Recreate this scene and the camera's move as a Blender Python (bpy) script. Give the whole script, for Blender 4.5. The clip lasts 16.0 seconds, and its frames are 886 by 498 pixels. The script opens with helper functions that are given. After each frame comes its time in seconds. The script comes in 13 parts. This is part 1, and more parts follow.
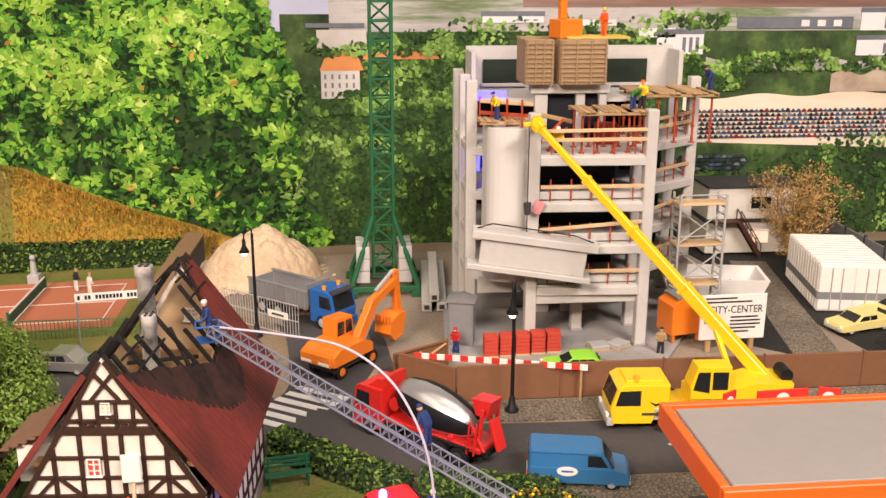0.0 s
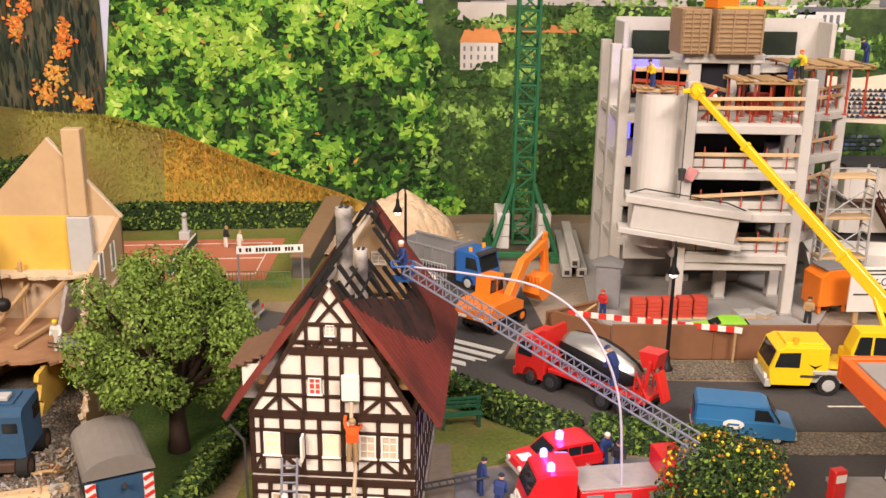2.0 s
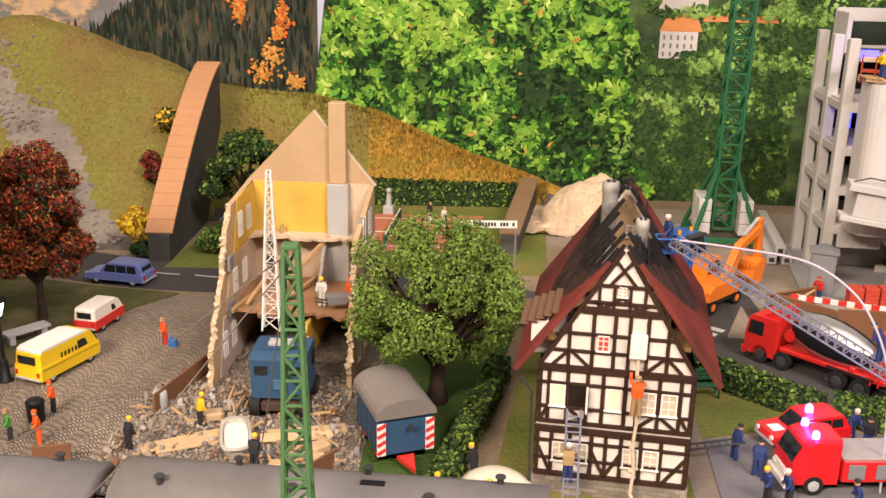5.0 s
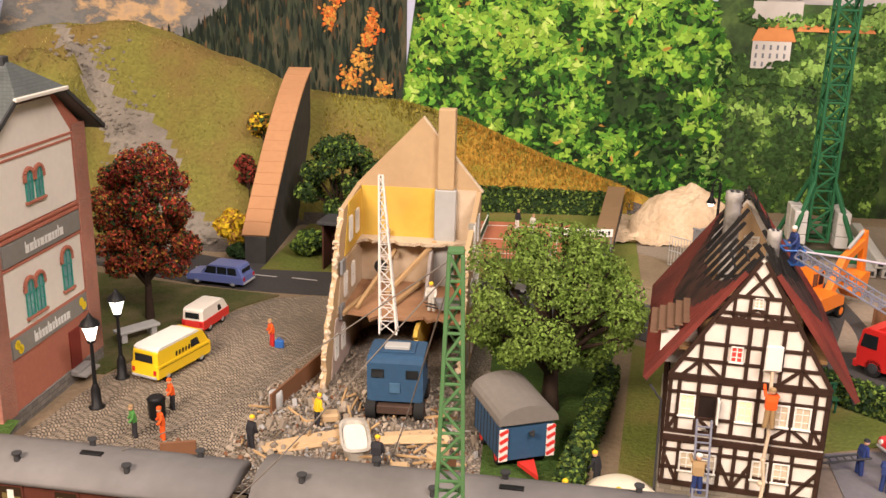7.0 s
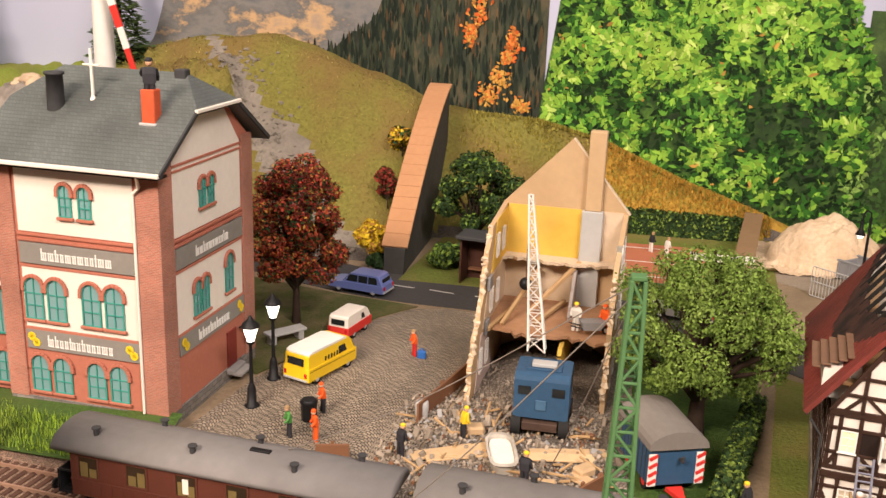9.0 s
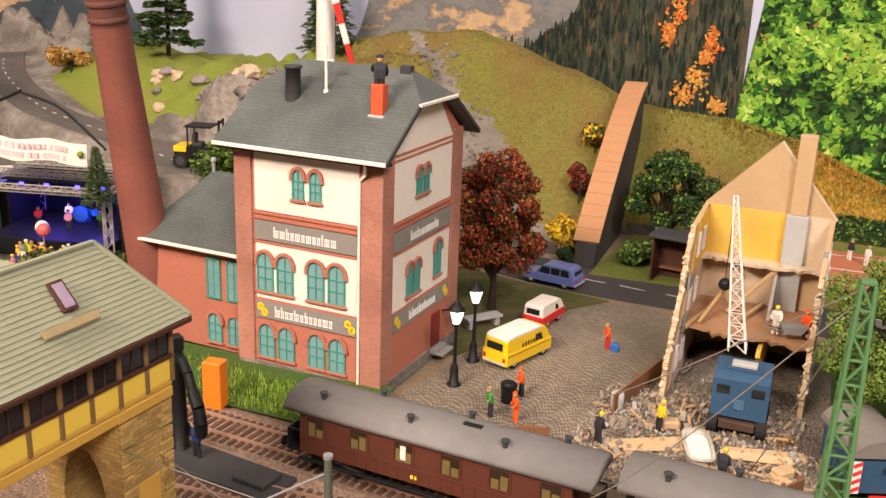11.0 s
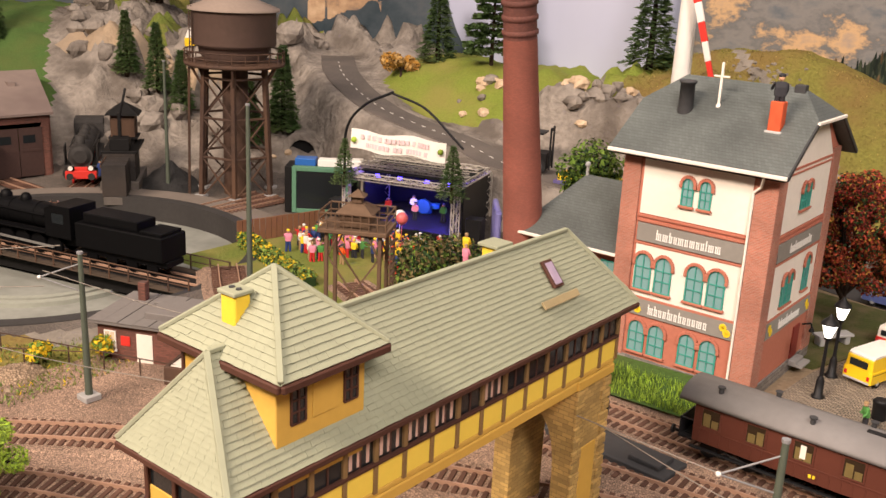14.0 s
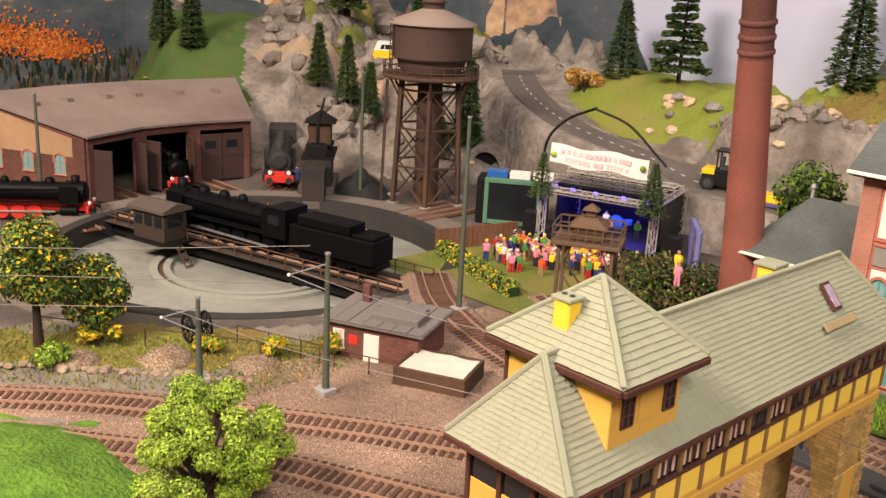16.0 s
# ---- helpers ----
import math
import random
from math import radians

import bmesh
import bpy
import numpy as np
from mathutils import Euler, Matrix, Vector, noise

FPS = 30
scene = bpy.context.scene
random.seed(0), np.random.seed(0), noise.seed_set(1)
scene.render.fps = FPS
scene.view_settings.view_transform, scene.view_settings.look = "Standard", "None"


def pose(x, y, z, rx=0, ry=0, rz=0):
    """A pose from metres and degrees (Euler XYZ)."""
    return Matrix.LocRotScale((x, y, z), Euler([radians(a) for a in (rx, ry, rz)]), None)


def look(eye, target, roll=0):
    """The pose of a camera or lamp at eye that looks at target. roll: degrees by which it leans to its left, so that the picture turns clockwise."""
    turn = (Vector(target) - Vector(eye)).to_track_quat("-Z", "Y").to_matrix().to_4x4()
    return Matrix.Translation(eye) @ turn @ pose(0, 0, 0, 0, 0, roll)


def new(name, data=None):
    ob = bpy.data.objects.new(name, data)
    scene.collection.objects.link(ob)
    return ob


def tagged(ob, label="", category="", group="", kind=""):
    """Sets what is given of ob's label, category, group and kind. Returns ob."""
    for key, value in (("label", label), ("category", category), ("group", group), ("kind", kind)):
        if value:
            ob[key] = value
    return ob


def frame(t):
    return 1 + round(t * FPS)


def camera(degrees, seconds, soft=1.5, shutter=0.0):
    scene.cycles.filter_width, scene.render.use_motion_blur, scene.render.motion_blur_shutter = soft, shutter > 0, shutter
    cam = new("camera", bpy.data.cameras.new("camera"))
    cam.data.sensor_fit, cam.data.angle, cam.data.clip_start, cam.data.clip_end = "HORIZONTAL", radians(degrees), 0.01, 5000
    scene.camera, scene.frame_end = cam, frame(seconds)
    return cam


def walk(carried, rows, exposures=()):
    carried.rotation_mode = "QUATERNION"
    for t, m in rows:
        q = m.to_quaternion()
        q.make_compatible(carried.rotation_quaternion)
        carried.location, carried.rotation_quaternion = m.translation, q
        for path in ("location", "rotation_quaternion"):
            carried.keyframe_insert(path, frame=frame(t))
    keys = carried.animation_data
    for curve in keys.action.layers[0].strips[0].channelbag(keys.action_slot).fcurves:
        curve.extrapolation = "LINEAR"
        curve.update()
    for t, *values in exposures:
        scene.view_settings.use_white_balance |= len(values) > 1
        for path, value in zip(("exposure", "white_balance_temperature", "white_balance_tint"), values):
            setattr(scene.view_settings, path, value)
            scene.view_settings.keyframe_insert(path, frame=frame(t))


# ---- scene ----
cam = camera(49.2, 16.0)
PATH = [
    (0, (-0.0058, -0.0033, 0.2613), (0.1850, 1.9076, -0.2972), 0.17),
    (0.5, (-0.0249, -0.0083, 0.2603), (0.1365, 1.9036, -0.3042), 0.49),
    (1, (-0.0400, -0.0159, 0.2539), (0.0785, 1.8996, -0.3090), 0.54),
    (1.5, (-0.0557, -0.0215, 0.2492), (0.0252, 1.8936, -0.3215), 0.79),
    (2, (-0.0608, -0.0251, 0.2467), (-0.0248, 1.8891, -0.3315), 0.70),
    (2.5, (-0.0671, -0.0322, 0.2432), (-0.0590, 1.8810, -0.3396), 0.83),
    (3, (-0.0818, -0.0419, 0.2425), (-0.0980, 1.8691, -0.3474), 1.11),
    (3.5, (-0.0959, -0.0487, 0.2413), (-0.1526, 1.8615, -0.3486), 1.17),
    (4, (-0.1120, -0.0569, 0.2417), (-0.2160, 1.8514, -0.3480), 1.20),
    (4.5, (-0.1296, -0.0600, 0.2395), (-0.2749, 1.8480, -0.3422), 1.48),
    (5, (-0.1384, -0.0622, 0.2441), (-0.3296, 1.8365, -0.3545), 1.14),
    (5.5, (-0.1484, -0.0637, 0.2442), (-0.3680, 1.8319, -0.3546), 1.12),
    (6, (-0.1562, -0.0652, 0.2445), (-0.4016, 1.8271, -0.3547), 1.08),
    (6.5, (-0.1636, -0.0670, 0.2451), (-0.4348, 1.8218, -0.3539), 1.04),
    (7, (-0.1770, -0.0702, 0.2438), (-0.4627, 1.8204, -0.3429), 1.33),
    (7.5, (-0.1868, -0.0732, 0.2462), (-0.5072, 1.8129, -0.3371), 1.43),
    (8, (-0.1938, -0.0746, 0.2460), (-0.5596, 1.8056, -0.3295), 1.73),
    (8.5, (-0.1981, -0.0789, 0.2471), (-0.6189, 1.7911, -0.3238), 1.99),
    (9, (-0.2021, -0.0844, 0.2488), (-0.6988, 1.7679, -0.3189), 2.13),
    (9.5, (-0.2032, -0.0895, 0.2513), (-0.7892, 1.7339, -0.3249), 2.02),
    (10, (-0.2074, -0.0973, 0.2523), (-0.8708, 1.6980, -0.3281), 2.07),
    (10.5, (-0.2122, -0.1059, 0.2530), (-0.9502, 1.6582, -0.3330), 2.10),
    (11, (-0.2177, -0.1152, 0.2535), (-1.0267, 1.6156, -0.3381), 2.10),
    (11.5, (-0.2284, -0.1248, 0.2529), (-1.0946, 1.5785, -0.3372), 2.32),
    (12, (-0.2361, -0.1371, 0.2546), (-1.1670, 1.5316, -0.3361), 2.42),
    (12.5, (-0.2467, -0.1543, 0.2578), (-1.2437, 1.4764, -0.3311), 2.70),
    (13, (-0.2567, -0.1711, 0.2579), (-1.3228, 1.4165, -0.3278), 2.75),
    (13.5, (-0.2680, -0.1899, 0.2557), (-1.3980, 1.3532, -0.3291), 2.72),
    (14, (-0.2798, -0.2086, 0.2552), (-1.4738, 1.2847, -0.3316), 2.76),
    (14.5, (-0.2904, -0.2258, 0.2557), (-1.5407, 1.2197, -0.3335), 2.99),
    (15, (-0.2995, -0.2390, 0.2549), (-1.6001, 1.1635, -0.3295), 3.29),
    (15.5, (-0.3069, -0.2522, 0.2571), (-1.6586, 1.1034, -0.3220), 3.09),
    (16, (-0.3183, -0.2632, 0.2552), (-1.7114, 1.0520, -0.3188), 3.01),
]
walk(cam, [(t, look(eye, target, roll)) for t, eye, target, roll in PATH])

# ---- light: a hall with warm white ceiling lamps ----
world = bpy.data.worlds.new("world")
scene.world = world
world.use_nodes = True
world.node_tree.nodes["Background"].inputs[0].default_value = (1.0, 0.93, 0.84, 1)
world.node_tree.nodes["Background"].inputs[1].default_value = 0.002


def ceiling_lamp(x, y, z, sx, sy, watts, target=None, colour=(1.0, 0.85, 0.72)):
    data = bpy.data.lights.new("ceiling_light", "AREA")
    data.shape, data.size, data.size_y, data.energy, data.color = "RECTANGLE", sx, sy, watts, colour
    ob = new("ceiling_light", data)
    ob.matrix_world = look((x, y, z), target or (x, y, 0))
    return ob


ceiling_lamp(0.65, -0.75, 1.35, 0.7, 0.25, 38, (0.0, 0.5, 0), (1.0, 0.85, 0.78))
ceiling_lamp(-0.85, -1.1, 1.2, 0.8, 0.25, 54, (-0.75, 0.4, 0), (1.0, 0.80, 0.655))
ceiling_lamp(0.1, 0.3, 1.6, 0.9, 0.25, 6.5, (0.1, 0.7, 0), (1.0, 0.88, 0.80))
ceiling_lamp(-1.2, 0.1, 1.6, 0.9, 0.25, 7, (-1.15, 0.6, 0), (1.0, 0.85, 0.74))

# ---- small modelling kit; lengths in centimetres ----
CM = 0.01
rng = random.Random(7)


class Shape:
    def __init__(self):
        self.v, self.f, self.k, self.s = [], [], [], []
        self.slot, self.smooth, self.m = 0, False, Matrix()

    def add(self, verts, faces):
        n = len(self.v)
        self.v += [self.m @ Vector(p) for p in verts]
        for f in faces:
            self.f.append([n + i for i in f])
            self.k.append(self.slot)
            self.s.append(self.smooth)
        return self

    def box(self, x0, x1, y0, y1, z0, z1, c=None):
        if x0 > x1: x0, x1 = x1, x0
        if y0 > y1: y0, y1 = y1, y0
        if z0 > z1: z0, z1 = z1, z0
        w = min(x1 - x0, y1 - y0, z1 - z0)
        c = min(0.05, 0.16 * w) if c is None else min(c, 0.45 * w)
        if c <= 0:
            vs = [(x, y, z) for z in (z0, z1) for y in (y0, y1) for x in (x0, x1)]
            return self.add(vs, [(0, 2, 3, 1), (4, 5, 7, 6), (0, 1, 5, 4), (2, 6, 7, 3), (0, 4, 6, 2), (1, 3, 7, 5)])
        vs, idx = [], {}
        for i, x in enumerate((x0, x1)):
            for j, y in enumerate((y0, y1)):
                for k, z in enumerate((z0, z1)):
                    sx, sy, sz = (c, -c)[i], (c, -c)[j], (c, -c)[k]
                    for a, p in enumerate(((x, y + sy, z + sz), (x + sx, y, z + sz), (x + sx, y + sy, z))):
                        idx[i, j, k, a] = len(vs)
                        vs.append(p)
        g = lambda i, j, k, a: idx[i, j, k, a]
        fs = []
        for s in (0, 1):
            q = [g(s, 0, 0, 0), g(s, 1, 0, 0), g(s, 1, 1, 0), g(s, 0, 1, 0)]
            fs.append(q if s else q[::-1])
            q = [g(0, s, 0, 1), g(1, s, 0, 1), g(1, s, 1, 1), g(0, s, 1, 1)]
            fs.append(q[::-1] if s else q)
            q = [g(0, 0, s, 2), g(1, 0, s, 2), g(1, 1, s, 2), g(0, 1, s, 2)]
            fs.append(q if s else q[::-1])
        for j in (0, 1):
            for k in (0, 1):
                fs.append([g(0, j, k, 1), g(1, j, k, 1), g(1, j, k, 2), g(0, j, k, 2)])
                fs.append([g(j, 0, k, 0), g(j, 1, k, 0), g(j, 1, k, 2), g(j, 0, k, 2)])
                fs.append([g(j, k, 0, 0), g(j, k, 1, 0), g(j, k, 1, 1), g(j, k, 0, 1)])
        for i in (0, 1):
            for j in (0, 1):
                for k in (0, 1):
                    fs.append([g(i, j, k, 0), g(i, j, k, 1), g(i, j, k, 2)])
        return self.add(vs, fs)

    def bar(self, p, q, w, h=None, up=(0, 0, 1)):
        """A beam of section w x h from p to q."""
        h = h or w
        p, q = Vector(p), Vector(q)
        d = (q - p)
        n = d.length
        if n < 1e-6: return self
        d /= n
        u = Vector(up)
        if abs(d.dot(u)) > 0.98: u = Vector((1, 0, 0))
        r = d.cross(u).normalized()
        u = r.cross(d)
        old = self.m
        self.m = old @ Matrix(((d.x, r.x, u.x, p.x), (d.y, r.y, u.y, p.y), (d.z, r.z, u.z, p.z), (0, 0, 0, 1)))
        self.box(0, n, -w / 2, w / 2, -h / 2, h / 2)
        self.m = old
        return self

    def cyl(self, p, q, r, r2=None, n=10, cap=True):
        p, q = Vector(p), Vector(q)
        r2 = r if r2 is None else r2
        d = (q - p).normalized()
        a = d.orthogonal().normalized()
        b = d.cross(a)
        vs = []
        for c, rr in ((p, r), (q, r2)):
            for i in range(n):
                t = 2 * math.pi * i / n
                vs.append(c + a * (rr * math.cos(t)) + b * (rr * math.sin(t)))
        fs = [(i, (i + 1) % n, n + (i + 1) % n, n + i) for i in range(n)]
        old, self.smooth = self.smooth, True
        self.add(vs, fs)
        self.smooth = old
        if cap:
            self.add(vs, [list(range(n))[::-1], list(range(n, 2 * n))])
        return self

    def turned(self, profile, n=20, centre=(0, 0)):
        """A turned body: (radius, height) from bottom to top about an upright axis."""
        vs = [(centre[0] + r * math.cos(2 * math.pi * i / n), centre[1] + r * math.sin(2 * math.pi * i / n), z) for r, z in profile for i in range(n)]
        fs = [(k * n + i, k * n + (i + 1) % n, (k + 1) * n + (i + 1) % n, (k + 1) * n + i) for k in range(len(profile) - 1) for i in range(n)]
        old, self.smooth = self.smooth, True
        self.add(vs, fs)
        self.smooth = old
        return self.add(vs, [list(range(n))[::-1], list(range((len(profile) - 1) * n, len(profile) * n))])

    def tube(self, pts, r, n=6):
        for a, b in zip(pts, pts[1:]):
            self.cyl(a, b, r, n=n)
        return self

    def prism(self, poly, a, b, axis="z"):
        """A polygon drawn out along an axis. In 'x' it lies in (y, z), in 'y' in (x, z), in 'z' in (x, y)."""
        at = {"x": lambda p, t: (t, p[0], p[1]), "y": lambda p, t: (p[0], t, p[1]), "z": lambda p, t: (p[0], p[1], t)}[axis]
        n = len(poly)
        vs = [at(p, a) for p in poly] + [at(p, b) for p in poly]
        return self.add(vs, [list(range(n))[::-1], list(range(n, 2 * n))] + [(i, (i + 1) % n, n + (i + 1) % n, n + i) for i in range(n)])

    def hull(self, profile, w, c=0.15, k=0.94, tw=None):
        """A vehicle's body: a side profile in (x, z), w wide, its sides rounded in by c."""
        cx = sum(p[0] for p in profile) / len(profile)
        cz = sum(p[1] for p in profile) / len(profile)
        n, vs = len(profile), []
        zs = [p[1] for p in profile]
        z0, z1 = min(zs), max(zs)
        for y, s in ((-w / 2, k), (-w / 2 + c, 1), (w / 2 - c, 1), (w / 2, k)):
            for x, z in profile:
                f = 1 if tw is None else 1 + (tw - 1) * (z - z0) / (z1 - z0)
                vs.append((cx + (x - cx) * s, y * f, cz + (z - cz) * s))
        fs = [list(range(n))[::-1], list(range(3 * n, 4 * n))]
        for r in range(3):
            fs += [(r * n + i, r * n + (i + 1) % n, (r + 1) * n + (i + 1) % n, (r + 1) * n + i) for i in range(n)]
        return self.add(vs, fs)

    def ball(self, c, r, n=8, sz=1.0, jit=0.0):
        m = max(4, n // 2)
        vs = [(c[0], c[1], c[2] - r * sz)]
        for j in range(1, m):
            ph = -math.pi / 2 + math.pi * j / m
            for i in range(n):
                t = 2 * math.pi * i / n
                q = 1 + (rng.uniform(-jit, jit) if jit else 0)
                vs.append((c[0] + q * r * math.cos(ph) * math.cos(t), c[1] + q * r * math.cos(ph) * math.sin(t), c[2] + q * r * sz * math.sin(ph)))
        vs.append((c[0], c[1], c[2] + r * sz))
        fs = [(0, 1 + (i + 1) % n, 1 + i) for i in range(n)]
        for j in range(m - 2):
            fs += [(1 + j * n + i, 1 + j * n + (i + 1) % n, 1 + (j + 1) * n + (i + 1) % n, 1 + (j + 1) * n + i) for i in range(n)]
        e, o = len(vs) - 1, 1 + (m - 2) * n
        fs += [(o + i, o + (i + 1) % n, e) for i in range(n)]
        old, self.smooth = self.smooth, jit == 0
        self.add(vs, fs)
        self.smooth = old
        return self

    def sheet(self, fn, us, vs_):
        """A surface fn(u, v) over two lists of parameters."""
        nu, nv = len(us), len(vs_)
        vs = [fn(u, v) for v in vs_ for u in us]
        old, self.smooth = self.smooth, True
        self.add(vs, [(j * nu + i, j * nu + i + 1, (j + 1) * nu + i + 1, (j + 1) * nu + i) for j in range(nv - 1) for i in range(nu - 1)])
        self.smooth = old
        return self

    def mesh(self, name, mats):
        me = bpy.data.meshes.new(name)
        me.from_pydata([tuple(p * CM) for p in self.v], [], self.f)
        for m in (mats if isinstance(mats, (list, tuple)) else [mats]):
            me.materials.append(m)
        me.polygons.foreach_set("material_index", self.k)
        me.polygons.foreach_set("use_smooth", self.s)
        bm = bmesh.new()
        bm.from_mesh(me)
        bmesh.ops.recalc_face_normals(bm, faces=bm.faces)
        bm.to_mesh(me)
        bm.free()
        return me


def S():
    return Shape()


def steps(a, b, n):
    return [a + (b - a) * i / n for i in range(n + 1)]


def at(x, y, z=0.0, rz=0.0, rx=0.0, ry=0.0):
    return pose(x * CM, y * CM, z * CM, rx, ry, rz)


def gz(x):
    """The ground's height: level on the right, falling gently to the left."""
    return 0.0265 * x if x < 0 else 0.0


def thing(name, x, y, z=None, rz=0.0, label="", category="", group="", kind=""):
    ob = new(name)
    ob.empty_display_size = 0.01
    ob.matrix_basis = at(x, y, gz(x) if z is None else z, rz)
    return tagged(ob, label, category, group, kind)


def part(name, shape, material, parent, label="", m=None, kind=""):
    ob = new(name, shape.mesh(name, material))
    ob.parent = parent
    if m is not None:
        ob.matrix_basis = m
    return tagged(ob, label, kind=kind)


def solo(name, shape, material, x, y, z=0.0, rz=0.0, label="", category="", group="", kind=""):
    ob = new(name, shape.mesh(name, material))
    ob.matrix_basis = at(x, y, z, rz)
    return tagged(ob, label, category, group, kind)


def pieces(name, mesh_list, places, parent, label=""):
    for i, (k, m) in enumerate(places):
        ob = new(name, mesh_list[k % len(mesh_list)])
        ob.parent = parent
        ob.matrix_basis = m


def lettering(text, size, material, parent, m, name="lettering", label="", squeeze=1.0):
    cu = bpy.data.curves.new(name, "FONT")
    cu.body, cu.size, cu.extrude = text, size * CM, 0.01 * CM
    cu.align_x, cu.align_y = "CENTER", "CENTER"
    tmp = bpy.data.objects.new("tmp", cu)
    scene.collection.objects.link(tmp)
    dg = bpy.context.evaluated_depsgraph_get()
    me = bpy.data.meshes.new_from_object(tmp.evaluated_get(dg))
    bpy.data.objects.remove(tmp)
    me.materials.clear()
    me.materials.append(material)
    ob = new(name, me)
    ob.parent = parent
    ob.matrix_basis = m @ Matrix.Diagonal((squeeze, 1, 1, 1))
    return tagged(ob, label)


# ---- materials ----
def nodes_of(name):
    m = bpy.data.materials.new(name)
    m.use_nodes = True
    nt = m.node_tree
    return m, nt, nt.nodes["Principled BSDF"]


def mat(name, colour, rough=0.55, metal=0.0, var=0.18, scale=60.0, bump=0.15, depth=0.0004, second=None, mix2=0.5, scale2=14.0, island=0.0, coat=0.0):
    """A worn surface: two scales of noise in the colour, a fine relief, and where asked a second colour in patches."""
    m, nt, b = nodes_of(name)
    N, L = nt.nodes.new, nt.links.new
    tc = N("ShaderNodeTexCoord")
    fine = N("ShaderNodeTexNoise")
    fine.inputs["Scale"].default_value, fine.inputs["Detail"].default_value = scale * 4, 4
    big = N("ShaderNodeTexNoise")
    big.inputs["Scale"].default_value, big.inputs["Detail"].default_value = scale2, 5
    L(tc.outputs["Object"], fine.inputs["Vector"])
    L(tc.outputs["Object"], big.inputs["Vector"])
    dark = tuple(c * (1 - var) for c in colour)
    light = tuple(min(1, c * (1 + var)) for c in colour)
    mx = N("ShaderNodeMix")
    mx.data_type = "RGBA"
    mx.inputs[6].default_value, mx.inputs[7].default_value = (*dark, 1), (*light, 1)
    L(fine.outputs["Fac"], mx.inputs[0])
    out = mx.outputs[2]
    ramp = N("ShaderNodeMapRange")
    ramp.inputs[1].default_value, ramp.inputs[2].default_value = 0.42, 0.66
    L(big.outputs["Fac"], ramp.inputs[0])
    mx2 = N("ShaderNodeMix")
    mx2.data_type = "RGBA"
    sc = second or tuple(c * (1 - 1.2 * var) for c in colour)
    mx2.inputs[7].default_value = (*sc, 1)
    L(out, mx2.inputs[6])
    mul = N("ShaderNodeMath")
    mul.operation = "MULTIPLY"
    mul.inputs[1].default_value = mix2
    L(ramp.outputs[0], mul.inputs[0])
    L(mul.outputs[0], mx2.inputs[0])
    out = mx2.outputs[2]
    if island:
        geo = N("ShaderNodeNewGeometry")
        info = N("ShaderNodeObjectInfo")
        add = N("ShaderNodeMath")
        L(geo.outputs["Random Per Island"], add.inputs[0])
        L(info.outputs["Random"], add.inputs[1])
        fr = N("ShaderNodeMath")
        fr.operation = "FRACT"
        L(add.outputs[0], fr.inputs[0])
        mr = N("ShaderNodeMapRange")
        mr.inputs[3].default_value, mr.inputs[4].default_value = 1 - island, 1 + island
        L(fr.outputs[0], mr.inputs[0])
        hsv = N("ShaderNodeHueSaturation")
        L(mr.outputs[0], hsv.inputs["Value"])
        L(out, hsv.inputs["Color"])
        out = hsv.outputs[0]
    L(out, b.inputs["Base Color"])
    b.inputs["Metallic"].default_value = metal
    b.inputs["Specular IOR Level"].default_value = 0.5 if rough < 0.45 else 0.2
    rr = N("ShaderNodeMapRange")
    rr.inputs[3].default_value, rr.inputs[4].default_value = max(0.02, rough - 0.1), min(1, rough + 0.12)
    L(big.outputs["Fac"], rr.inputs[0])
    L(rr.outputs[0], b.inputs["Roughness"])
    if coat:
        b.inputs["Coat Weight"].default_value = coat
        b.inputs["Coat Roughness"].default_value = 0.15
    if bump:
        bp = N("ShaderNodeBump")
        bp.inputs["Strength"].default_value, bp.inputs["Distance"].default_value = bump, depth
        L(fine.outputs["Fac"], bp.inputs["Height"])
        L(bp.outputs[0], b.inputs["Normal"])
    return m


def glow(name, colour, strength):
    m, nt, b = nodes_of(name)
    b.inputs["Base Color"].default_value = (*colour, 1)
    b.inputs["Emission Color"].default_value = (*colour, 1)
    b.inputs["Emission Strength"].default_value = strength
    return m


def clear(name, colour=(0.9, 0.95, 0.95), rough=0.03):
    m, nt, b = nodes_of(name)
    b.inputs["Base Color"].default_value = (*colour, 1)
    b.inputs["Transmission Weight"].default_value = 1.0
    b.inputs["Roughness"].default_value = rough
    b.inputs["IOR"].default_value = 1.2
    return m


